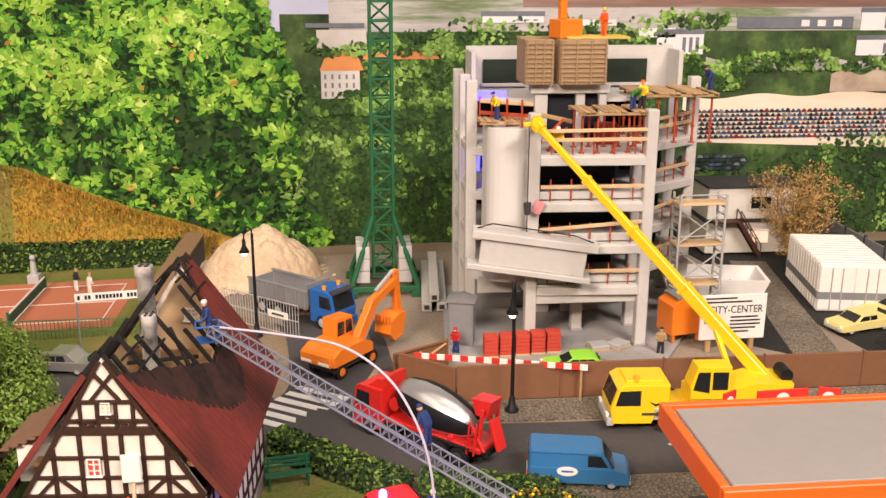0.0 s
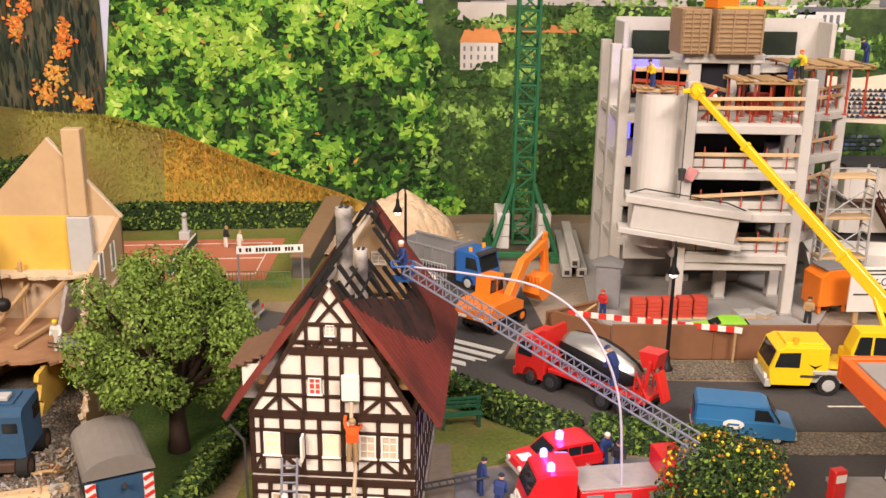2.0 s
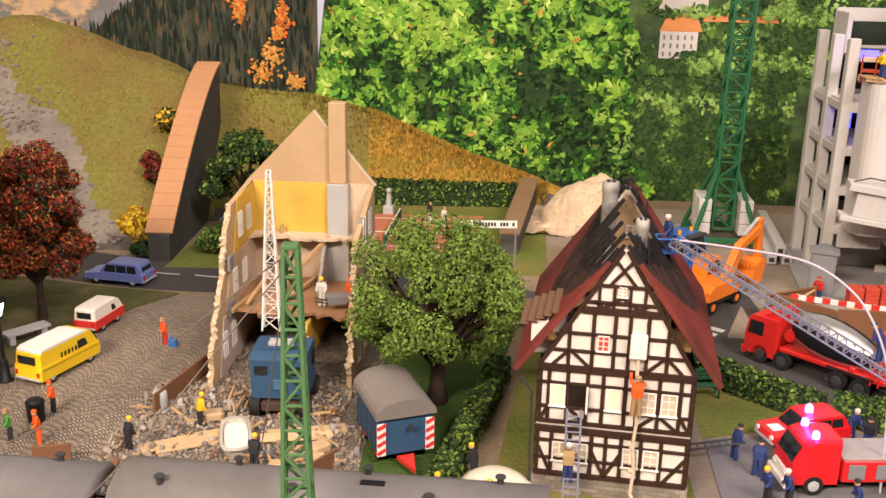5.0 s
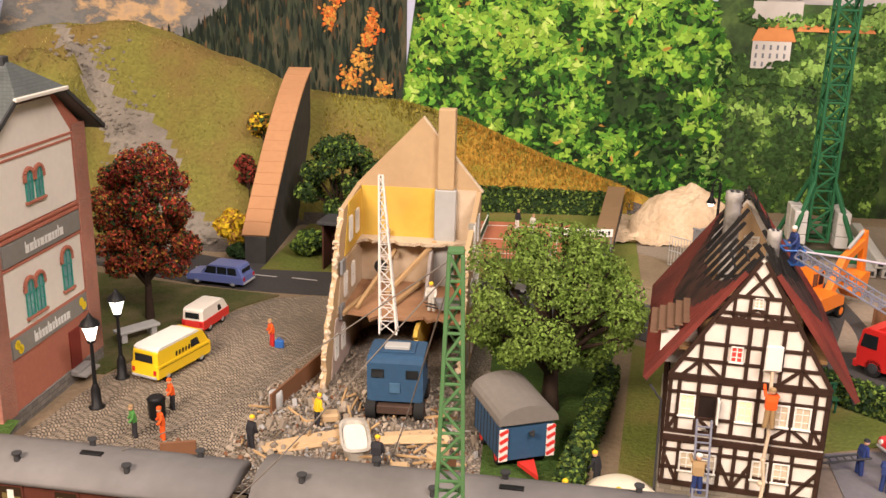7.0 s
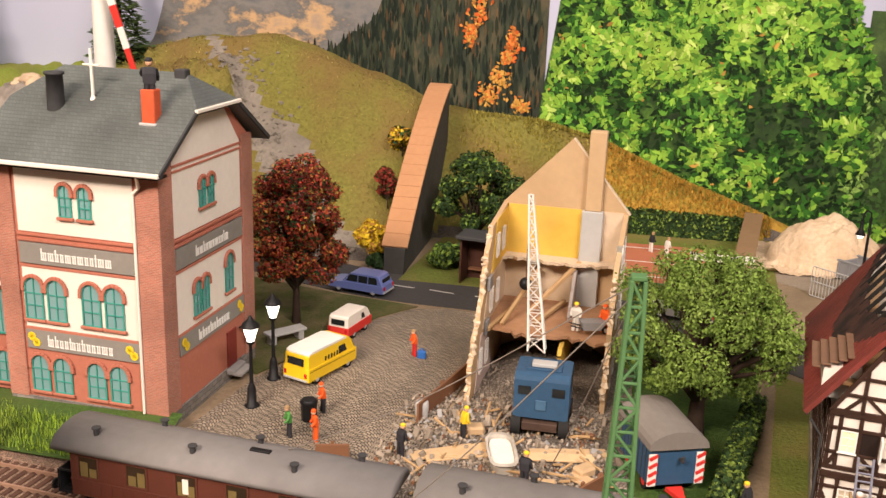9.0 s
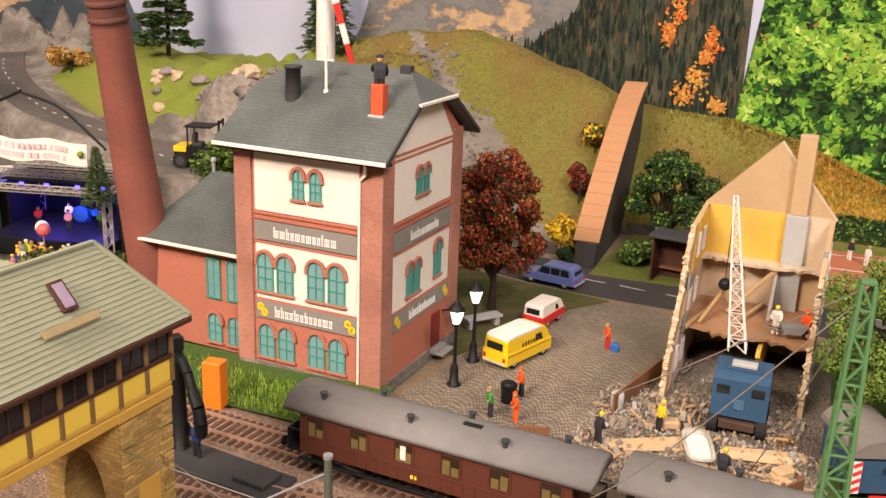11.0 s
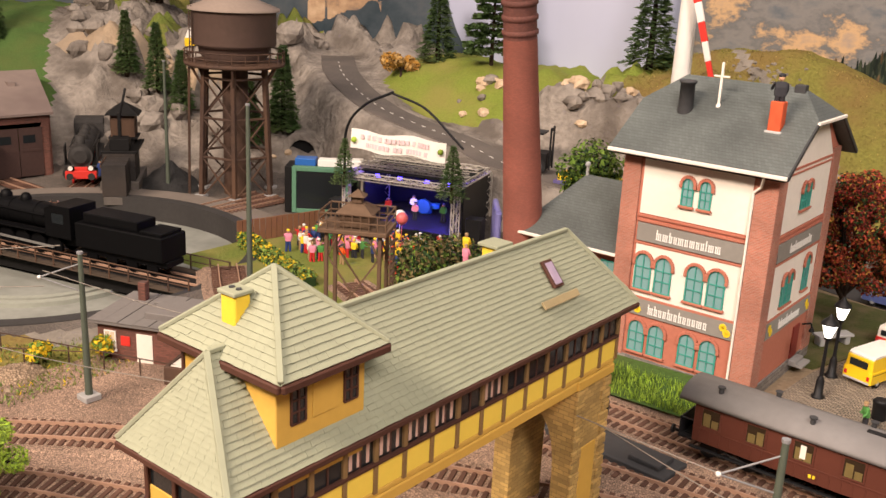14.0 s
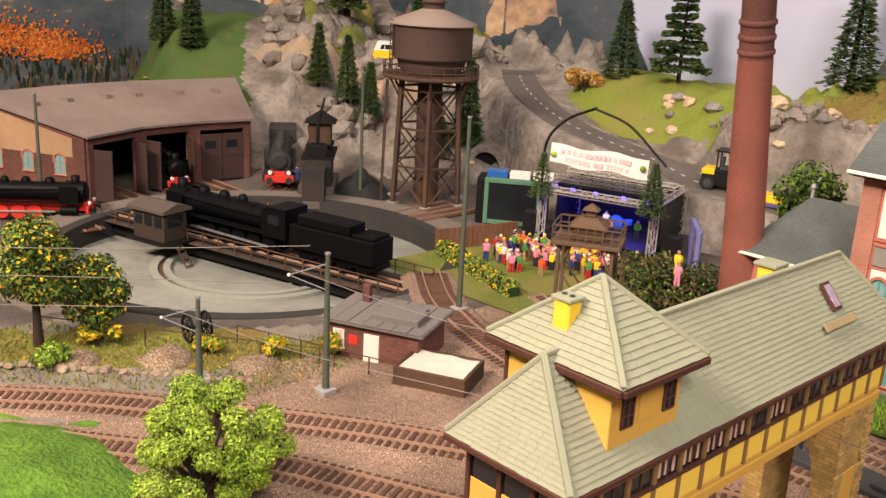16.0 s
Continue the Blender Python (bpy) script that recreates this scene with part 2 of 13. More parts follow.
def courses(name, brick, mortar, w, h, joint=0.06, axis="xz", rough=0.8, var=0.25, bump=0.6):
    """Small masonry: rows of bricks w x h centimetres, with sunk joints, on upright walls."""
    m, nt, b = nodes_of(name)
    N, L = nt.nodes.new, nt.links.new
    tc, sp, cb = N("ShaderNodeTexCoord"), N("ShaderNodeSeparateXYZ"), N("ShaderNodeCombineXYZ")
    L(tc.outputs["Object"], sp.inputs[0])
    if axis == "xz":
        ad = N("ShaderNodeMath")
        L(sp.outputs[0], ad.inputs[0])
        L(sp.outputs[1], ad.inputs[1])
        L(ad.outputs[0], cb.inputs[0])
        L(sp.outputs[2], cb.inputs[1])
    else:
        L(sp.outputs[0], cb.inputs[0])
        L(sp.outputs[1], cb.inputs[1])
    br = N("ShaderNodeTexBrick")
    br.inputs["Color1"].default_value = (*(c * (1 - var) for c in brick), 1)
    br.inputs["Color2"].default_value = (*(min(1, c * (1 + var)) for c in brick), 1)
    br.inputs["Mortar"].default_value = (*mortar, 1)
    br.inputs["Scale"].default_value = 1.0
    br.inputs["Brick Width"].default_value, br.inputs["Row Height"].default_value = w * CM, h * CM
    br.inputs["Mortar Size"].default_value, br.inputs["Mortar Smooth"].default_value = joint * h * CM, 0.3
    L(cb.outputs[0], br.inputs["Vector"])
    nz = N("ShaderNodeTexNoise")
    nz.inputs["Scale"].default_value, nz.inputs["Detail"].default_value = 25, 5
    L(tc.outputs["Object"], nz.inputs["Vector"])
    mx = N("ShaderNodeMix")
    mx.data_type, mx.blend_type = "RGBA", "MULTIPLY"
    mr = N("ShaderNodeMapRange")
    mr.inputs[1].default_value, mr.inputs[2].default_value, mr.inputs[3].default_value, mr.inputs[4].default_value = 0.3, 0.7, 0.65, 1.1
    L(nz.outputs["Fac"], mr.inputs[0])
    mx.inputs[0].default_value = 1
    L(br.outputs["Color"], mx.inputs[6])
    L(mr.outputs[0], mx.inputs[7])
    L(mx.outputs[2], b.inputs["Base Color"])
    b.inputs["Roughness"].default_value = rough
    bp = N("ShaderNodeBump")
    bp.invert = True
    bp.inputs["Strength"].default_value, bp.inputs["Distance"].default_value = bump, 0.0005
    L(br.outputs["Fac"], bp.inputs["Height"])
    L(bp.outputs[0], b.inputs["Normal"])
    return m


def stones(name, a, bcol, joint, cell, rough=0.85, flat=1.0, bump=0.8, depth=0.0006):
    """Setts or gravel: small cells of cell centimetres with dark joints between them."""
    m, nt, b = nodes_of(name)
    N, L = nt.nodes.new, nt.links.new
    tc = N("ShaderNodeTexCoord")
    vo, ve = N("ShaderNodeTexVoronoi"), N("ShaderNodeTexVoronoi")
    ve.feature = "DISTANCE_TO_EDGE"
    mp = N("ShaderNodeMapping")
    mp.inputs["Scale"].default_value = (1, flat, 1)
    L(tc.outputs["Object"], mp.inputs[0])
    for v in (vo, ve):
        v.inputs["Scale"].default_value = 1 / (cell * CM)
        L(mp.outputs[0], v.inputs["Vector"])
    sx = N("ShaderNodeSeparateColor")
    L(vo.outputs["Color"], sx.inputs[0])
    mx = N("ShaderNodeMix")
    mx.data_type = "RGBA"
    mx.inputs[6].default_value, mx.inputs[7].default_value = (*a, 1), (*bcol, 1)
    L(sx.outputs[0], mx.inputs[0])
    mr = N("ShaderNodeMapRange")
    mr.inputs[1].default_value, mr.inputs[2].default_value = 0.02, 0.16
    L(ve.outputs["Distance"], mr.inputs[0])
    m2 = N("ShaderNodeMix")
    m2.data_type = "RGBA"
    m2.inputs[6].default_value = (*joint, 1)
    L(mx.outputs[2], m2.inputs[7])
    L(mr.outputs[0], m2.inputs[0])
    nz = N("ShaderNodeTexNoise")
    nz.inputs["Scale"].default_value, nz.inputs["Detail"].default_value = 18, 6
    L(tc.outputs["Object"], nz.inputs["Vector"])
    m3 = N("ShaderNodeMix")
    m3.data_type, m3.blend_type = "RGBA", "MULTIPLY"
    m3.inputs[0].default_value = 1
    r3 = N("ShaderNodeMapRange")
    r3.inputs[1].default_value, r3.inputs[2].default_value, r3.inputs[3].default_value, r3.inputs[4].default_value = 0.3, 0.7, 0.6, 1.2
    L(nz.outputs["Fac"], r3.inputs[0])
    L(m2.outputs[2], m3.inputs[6])
    L(r3.outputs[0], m3.inputs[7])
    L(m3.outputs[2], b.inputs["Base Color"])
    b.inputs["Roughness"].default_value = rough
    bp = N("ShaderNodeBump")
    bp.inputs["Strength"].default_value, bp.inputs["Distance"].default_value = bump, depth
    L(mr.outputs[0], bp.inputs["Height"])
    L(bp.outputs[0], b.inputs["Normal"])
    return m


ASPHALT = mat("asphalt", (0.062, 0.058, 0.057), 0.85, var=0.3, scale=120, bump=0.3, second=(0.088, 0.08, 0.075))
PAVING = stones("paving_setts", (0.30, 0.25, 0.18), (0.20, 0.17, 0.13), (0.10, 0.085, 0.06), 0.28)


def fan_setts(name, light, dark, joint, w, h, fan):
    """Small setts laid in rows of arcs: w x h centimetres each, one arc every fan centimetres."""
    m, nt, b = nodes_of(name)
    N, L = nt.nodes.new, nt.links.new

    def calc(op, a, k=None):
        n = N("ShaderNodeMath")
        n.operation = op
        for i, v in enumerate((a, k)):
            if v is None: continue
            if isinstance(v, float): n.inputs[i].default_value = v
            else: L(v, n.inputs[i])
        return n.outputs[0]
    tc, sp, cb = N("ShaderNodeTexCoord"), N("ShaderNodeSeparateXYZ"), N("ShaderNodeCombineXYZ")
    L(tc.outputs["Object"], sp.inputs[0])
    bow = calc("ABSOLUTE", calc("SINE", calc("MULTIPLY", sp.outputs[0], math.pi / (fan * CM))))
    L(sp.outputs[0], cb.inputs[0])
    L(calc("SUBTRACT", sp.outputs[1], calc("MULTIPLY", bow, fan * 0.42 * CM)), cb.inputs[1])
    br, nz = N("ShaderNodeTexBrick"), N("ShaderNodeTexNoise")
    for key, c in (("Color1", light), ("Color2", dark), ("Mortar", joint)):
        br.inputs[key].default_value = (*c, 1)
    for key, v in (("Scale", 1.0), ("Brick Width", w * CM), ("Row Height", h * CM), ("Mortar Size", 0.16 * h * CM), ("Mortar Smooth", 0.6)):
        br.inputs[key].default_value = v
    L(cb.outputs[0], br.inputs["Vector"])
    nz.inputs["Scale"].default_value, nz.inputs["Detail"].default_value = 16, 7
    L(tc.outputs["Object"], nz.inputs["Vector"])
    mr, mx, bp = N("ShaderNodeMapRange"), N("ShaderNodeMix"), N("ShaderNodeBump")
    mr.inputs[1].default_value, mr.inputs[2].default_value, mr.inputs[3].default_value, mr.inputs[4].default_value = 0.3, 0.7, 0.7, 1.15
    L(nz.outputs["Fac"], mr.inputs[0])
    mx.data_type, mx.blend_type = "RGBA", "MULTIPLY"
    mx.inputs[0].default_value = 1
    L(br.outputs["Color"], mx.inputs[6])
    L(mr.outputs[0], mx.inputs[7])
    L(mx.outputs[2], b.inputs["Base Color"])
    b.inputs["Roughness"].default_value = 0.8
    bp.invert = True
    bp.inputs["Strength"].default_value, bp.inputs["Distance"].default_value = 0.9, 0.0008
    L(br.outputs["Fac"], bp.inputs["Height"])
    L(bp.outputs[0], b.inputs["Normal"])
    return m


COBBLE = fan_setts("cobbles", (0.40, 0.325, 0.24), (0.25, 0.205, 0.155), (0.04, 0.032, 0.025), 0.33, 0.25, 1.9)
DIRT = mat("dirt", (0.27, 0.20, 0.13), 0.95, var=0.35, scale=90, bump=0.7, depth=0.001, second=(0.17, 0.125, 0.08), mix2=0.7)
SAND = mat("sand", (0.62, 0.47, 0.32), 0.95, var=0.25, scale=70, bump=0.8, depth=0.002, second=(0.44, 0.31, 0.19), mix2=0.7, scale2=30)
SITE = mat("site_ground", (0.29, 0.235, 0.18), 0.95, var=0.3, scale=90, bump=0.5, depth=0.0008, second=(0.22, 0.18, 0.14), mix2=0.7)
BLACKSOIL = stones("black_gravel", (0.028, 0.026, 0.025), (0.015, 0.0145, 0.0145), (0.012, 0.012, 0.012), 0.22)
RUBBLE = stones("rubble_ground", (0.34, 0.285, 0.225), (0.23, 0.19, 0.15), (0.13, 0.105, 0.085), 0.2, bump=1.0, depth=0.0012)
BALLAST = stones("ballast", (0.53, 0.35, 0.245), (0.30, 0.20, 0.145), (0.12, 0.08, 0.055), 0.14, bump=0.8, depth=0.0006)
YARD = stones("yard_ash", (0.19, 0.155, 0.13), (0.12, 0.10, 0.085), (0.07, 0.06, 0.05), 0.14, bump=0.6, depth=0.0005)
GRASS = mat("grass", (0.14, 0.17, 0.035), 0.95, var=0.5, scale=110, bump=1.0, depth=0.0015, second=(0.25, 0.195, 0.065), mix2=0.7, scale2=20)
LAWN = mat("lawn", (0.05, 0.095, 0.02), 0.95, var=0.5, scale=110, bump=1.0, depth=0.0015, second=(0.075, 0.095, 0.025), mix2=0.6, scale2=20)
HILLGRASS = mat("hill_grass", (0.19, 0.175, 0.04), 0.95, var=0.5, scale=70, bump=1.0, depth=0.0025, second=(0.20, 0.125, 0.045), mix2=0.75, scale2=16)
ROCK = mat("rock", (0.285, 0.25, 0.215), 0.9, var=0.5, scale=30, bump=1.0, depth=0.005, second=(0.115, 0.097, 0.082), mix2=0.9, scale2=18)
CONCRETE = mat("grey_plastic_concrete", (0.52, 0.50, 0.47), 0.7, var=0.1, scale=50, bump=0.12, second=(0.42, 0.40, 0.38), mix2=0.5)
CONCRETE_D = mat("dark_concrete", (0.33, 0.32, 0.31), 0.75, var=0.15, scale=60, bump=0.2)
WHITE = mat("white_paint", (0.78, 0.75, 0.70), 0.6, var=0.06, scale=50, bump=0.08)
CREAM = mat("cream_plaster", (0.80, 0.745, 0.665), 0.75, var=0.06, scale=60, bump=0.2, second=(0.6, 0.53, 0.44), mix2=0.35)
PLASTER = mat("white_plaster", (0.76, 0.71, 0.64), 0.8, var=0.08, scale=70, bump=0.25, second=(0.55, 0.48, 0.40), mix2=0.45, scale2=40)
TIMBER = mat("dark_timber", (0.042, 0.021, 0.014), 0.75, var=0.35, scale=60, bump=0.3)
CHAR = mat("charred_timber", (0.018, 0.016, 0.015), 0.85, var=0.5, scale=60, bump=0.5)
WOOD = mat("raw_wood", (0.46, 0.30, 0.15), 0.7, var=0.2, scale=50, bump=0.2, island=0.15)
WOOD_L = mat("pale_wood", (0.60, 0.42, 0.24), 0.7, var=0.18, scale=50, bump=0.2, island=0.12)
BROWN = mat("brown_board", (0.20, 0.095, 0.05), 0.65, var=0.12, scale=40, bump=0.1)
RUST = mat("rusty_steel", (0.065, 0.04, 0.03), 0.75, var=0.35, scale=60, bump=0.3, second=(0.13, 0.07, 0.04), mix2=0.6)
BLACK = mat("black_paint", (0.012, 0.012, 0.013), 0.45, var=0.3, bump=0.05)
DARKGREY = mat("dark_grey", (0.05, 0.05, 0.052), 0.6, var=0.2, bump=0.1)
GREY = mat("grey_plastic", (0.22, 0.22, 0.225), 0.55, var=0.1, bump=0.05)
LIGHTGREY = mat("light_grey", (0.42, 0.42, 0.41), 0.55, var=0.1, bump=0.05)
SILVER = mat("silver_metal", (0.55, 0.54, 0.52), 0.35, 0.8, var=0.08, bump=0.03)
RUBBER = mat("rubber", (0.018, 0.018, 0.018), 0.8, var=0.2, bump=0.1)
GLASS_D = mat("dark_glass", (0.015, 0.018, 0.02), 0.08, var=0.1, bump=0.0)
RED = mat("red_plastic", (0.62, 0.022, 0.018), 0.38, var=0.06, bump=0.02, coat=0.3)
ORANGE = mat("orange_plastic", (0.80, 0.20, 0.015), 0.42, var=0.06, bump=0.02, coat=0.2)
YELLOW = mat("yellow_plastic", (0.83, 0.55, 0.012), 0.4, var=0.05, bump=0.02, coat=0.2)
BLUE = mat("blue_plastic", (0.020, 0.115, 0.40), 0.42, var=0.07, bump=0.02, coat=0.2)
VANBLUE = mat("van_blue", (0.03, 0.15, 0.33), 0.42, var=0.06, bump=0.02, coat=0.2)
WAGONBLUE = mat("weathered_blue", (0.035, 0.085, 0.16), 0.6, var=0.2, bump=0.1)
GREEN = mat("green_paint", (0.025, 0.12, 0.05), 0.5, var=0.15, bump=0.05)
MASTGREEN = mat("mast_green", (0.085, 0.19, 0.075), 0.6, var=0.15, bump=0.05)
LIME = mat("lime_paint", (0.30, 0.68, 0.05), 0.4, var=0.05, bump=0.02, coat=0.2)
REDPLAIN = mat("red_masonry", (0.45, 0.165, 0.11), 0.8, var=0.15, scale=90, bump=0.25)
CHIMBRICK = courses("chimney_brick", (0.23, 0.068, 0.045), (0.18, 0.065, 0.046), 0.2, 0.07, 0.12, var=0.12, bump=0.25)
TAN = mat("tan_cardstock", (0.50, 0.35, 0.20), 0.8, var=0.1, scale=60, bump=0.15, second=(0.40, 0.27, 0.15), mix2=0.6)
MUSTARD = mat("mustard_plaster", (0.66, 0.43, 0.07), 0.75, var=0.12, scale=60, bump=0.2, second=(0.52, 0.35, 0.09), mix2=0.5, scale2=30)
SLATE = courses("slate", (0.115, 0.13, 0.125), (0.085, 0.095, 0.09), 0.22, 0.15, 0.12, rough=0.6, var=0.1)
ROOFRED = mat("red_roof", (0.185, 0.038, 0.029), 0.75, var=0.2, scale=60, bump=0.2, second=(0.055, 0.022, 0.018), mix2=0.8, scale2=16)

# ---- the lower ground: railway, yard and the hills behind ----
def smooth(a, b, t):
    t = min(1, max(0, (t - a) / (b - a)))
    return t * t * (3 - 2 * t)


def bumps(x, y, s, a):
    return a * noise.noise(Vector((x / s, y / s, 3.1)))


def lz(x):
    """The height of the railway's level."""
    return gz(x) - 0.3


PIT = (-111.8, 23.4, 20.0)
CREST = [(-140, 8), (-125, 9.5), (-103, 11.6), (-90, 12.2), (-84, 14.0), (-77, 15.9), (-67, 16.6), (-59, 14.3), (-51.5, 11.9), (-48.5, 10.6), (-44, 10.0), (-36.8, 9.6), (-30.5, 8.1), (-26, 6.2), (-21.4, 4.3), (-15.7, 2.5), (-12.8, 1.4), (-8, -0.6)]


def profile(table, x):
    if x <= table[0][0]: return table[0][1]
    for (x0, z0), (x1, z1) in zip(table, table[1:]):
        if x <= x1: return z0 + (z1 - z0) * (x - x0) / (x1 - x0)
    return table[-1][1]


ROADLINE = [(-58, 68.6, -1.6), (-66, 67.2, 0.6), (-78, 65.6, 2.6), (-89, 66, 3.2), (-96.5, 68, 4.2), (-103, 68.4, 5.0), (-111, 69.6, 6.0), (-119, 73, 7.2), (-126.7, 77.6, 8.6), (-136, 86, 9.4)]


def near_road(x, y):
    """The distance to the hill road and its height there."""
    best = (99.0, 0.0)
    for (x0, y0, z0), (x1, y1, z1) in zip(ROADLINE, ROADLINE[1:]):
        dx, dy = x1 - x0, y1 - y0
        t = min(1, max(0, ((x - x0) * dx + (y - y0) * dy) / (dx * dx + dy * dy)))
        d = math.hypot(x - x0 - t * dx, y - y0 - t * dy)
        if d < best[0]: best = (d, z0 + (z1 - z0) * t)
    return best


def land(x, y):
    z = hills(x, y)
    if x < -60 and y > 56:
        d, zr = near_road(x, y)
        if d < 7: z = zr - 0.08 + (z - zr) * smooth(3.6, 7, d)
    return z


def hills(x, y):
    u = -0.6 * x + 0.8 * y
    wob = 2.0 * noise.noise(Vector((x / 14, y / 14, 7.7)))
    side = y + 26.3 + 0.4815 * (x + 31.8)
    far = smooth(116, 158, u + wob) * 19 * smooth(-104, -128, x) * (0.22 + 0.78 * smooth(-5, 7, side)) * (1 - 0.42 * smooth(-172, -150, x) * smooth(66, 82, y))
    back = smooth(60, 84, y + 0.5 * wob) * 14.7 * smooth(-60, -69, x) * smooth(-98, -84, x)
    back2 = smooth(62, 86, y + 0.5 * wob) * 14.0 * smooth(-84, -98, x)
    cliff = smooth(67, 74, y + wob) * 12.0 * smooth(-62, -68, x) * smooth(-97, -90, x)
    foot = 70 + 10 * smooth(-47.5, -45, x) + 8.2 * smooth(-40, -34, x)
    k = min(1, max(0, (y + 0.25 * wob * smooth(-46, -50, x) - foot) / (89.5 - foot)))
    town = 0.0 if x < -92 else (profile(CREST, x) - lz(x)) * (0.75 * k + 0.25 * k * k * (3 - 2 * k)) * smooth(-92, -82, x)
    h = max(far, back, back2, cliff)
    if h > 0.3:
        k = min(1, h / 7)
        h += k * (bumps(x, y, 9, 1.2) + bumps(x + 50, y, 3.5, 0.7) + abs(bumps(x, y + 9, 1.4, 0.6)))
        crag = smooth(2, 12, y + 26.3 + 0.6156 * (x + 31.8)) * smooth(-120, -130, x)
        h += crag * k * (abs(bumps(x, y, 6, 7.0)) + abs(bumps(x + 9, y, 2.4, 4.0)) - 1.0)
    if cliff > 1: h += smooth(-62, -68, x) * smooth(-100, -92, x) * (abs(bumps(x + 3, y, 2.0, 2.6)) + abs(bumps(x, y + 7, 5, 2.0)))
    if town > h:
        h = town + min(1, town / 4) * smooth(-45, -50, x) * (bumps(x, y, 5, 0.5) + bumps(x, y, 1.6, 0.25))
    return lz(x) + h + bumps(x, y, 6, 0.08)


CROP = mat("crop_field", (0.42, 0.24, 0.04), 0.95, var=0.5, scale=90, bump=1.0, depth=0.003, second=(0.22, 0.20, 0.03), mix2=0.8, scale2=45)
SCREE = mat("scree", (0.245, 0.215, 0.18), 0.95, var=0.35, scale=60, bump=1.0, depth=0.002, second=(0.165, 0.145, 0.12), mix2=0.8, scale2=30)
# duller green for the left hill, its weaker light put into the colour
MEADOW_SHADE = mat("meadow_shade", (0.075, 0.135, 0.035), 0.95, var=0.4, scale=110, bump=1.0, depth=0.0015, second=(0.11, 0.13, 0.04), mix2=0.6, scale2=20)
SANDPATH = mat("sandy_path", (0.40, 0.30, 0.20), 0.95, var=0.25, scale=60, bump=0.6, depth=0.002, second=(0.30, 0.24, 0.18), mix2=0.6)
MEADOW = mat("meadow", (0.20, 0.245, 0.04), 0.95, var=0.4, scale=110, bump=1.0, depth=0.0015, second=(0.27, 0.22, 0.07), mix2=0.6, scale2=16)
g = S().sheet(lambda u, v: (u, v, land(u, v)), steps(-212, 60, 340), steps(-45, 104, 190))
ground = solo("ground", g, [YARD, HILLGRASS, ROCK, GRASS, BALLAST, CROP, MEADOW, SCREE, MEADOW_SHADE, SANDPATH], 0, 0, label="model railway ground of ash, ballast, rock and grass", category="ground", kind="structure")
bm = bmesh.new()
bm.from_mesh(ground.data)
hole = [f for f in bm.faces if math.hypot(f.calc_center_median().x * 100 - PIT[0], f.calc_center_median().y * 100 - PIT[1]) < PIT[2] - 0.2]
bmesh.ops.delete(bm, geom=hole, context="FACES")
bm.to_mesh(ground.data)
bm.free()
for p in ground.data.polygons:
    c = p.center * 100
    n = noise.noise(Vector((c.x / 7, c.y / 7, 0.5)))
    steep = p.normal.z
    high = c.z - lz(c.x)
    if high > 0.9:
        p.material_index = 2
        if c.x > -82 and c.y > 66:
            streak = c.x + 71 - 1.08 * (88 - c.y) + 4 * n
            p.material_index = 1 if abs(streak) > 1.2 + 0.22 * (88 - c.y) else 7
            if c.x < -66 and c.y < 78: p.material_index = 2
            if c.x > -45.5: p.material_index = 1 if c.x < -31 + 0.8 * n else 5
        elif c.y > 75 + 2 * n and steep > 0.42 and -121 < c.x and near_road(c.x, c.y)[0] > 5.0: p.material_index = 6
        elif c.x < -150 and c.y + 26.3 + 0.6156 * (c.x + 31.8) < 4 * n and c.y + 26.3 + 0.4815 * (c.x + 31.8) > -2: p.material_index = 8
        elif abs(c.y - 63.5 - 0.32 * (c.x + 150) - 2.2 * n) < 2.0 and -166 < c.x < -138: p.material_index = 9
        elif c.x < -150 and high > 9 and n > 0.25: p.material_index = 3
    elif c.x > -86 and c.y < 34:
        p.material_index = 4
    elif -104 < c.x <= -80 and c.y < 16 and math.hypot(c.x - PIT[0], c.y - PIT[1]) > PIT[2] + 2.5:
        p.material_index = 1 if n > -0.15 else 7

# ---- the raised town: a slab with its roads, squares and lawns ----
TOWN = [(-66, 33.2), (-47, 32.6), (-36, 31.2), (60, 31.2), (60, 92), (-46, 92), (-47, 72), (-62, 66), (-66, 50)]


def cut(poly, left):
    """The part of a polygon on one side of x = 0."""
    out = []
    for p, q in zip(poly, poly[1:] + poly[:1]):
        if (p[0] <= 0) == left: out.append(p)
        if (p[0] <= 0) != (q[0] <= 0):
            t = -p[0] / (q[0] - p[0])
            out.append((0.0, p[1] + (q[1] - p[1]) * t))
    return out


def plate(poly, z0, z1):
    """A slab that follows the ground's fall."""
    s = S()
    for left in (True, False):
        c = cut(poly, left)
        if len(c) > 2:
            n = len(c)
            s.add([(x, y, gz(x) + z0) for x, y in c] + [(x, y, gz(x) + z1) for x, y in c], [list(range(n))[::-1], list(range(n, 2 * n))] + [(i, (i + 1) % n, n + (i + 1) % n, n + i) for i in range(n)])
    return s


solo("town_ground", plate(TOWN, -1.9, 0), DIRT, 0, 0, label="brown earth base under the model town", category="ground", kind="structure")


def patch(name, poly, z, material, label, category="ground"):
    return solo(name, plate(poly, 0, z), material, 0, 0, 0, label=label, category=category, kind="structure")


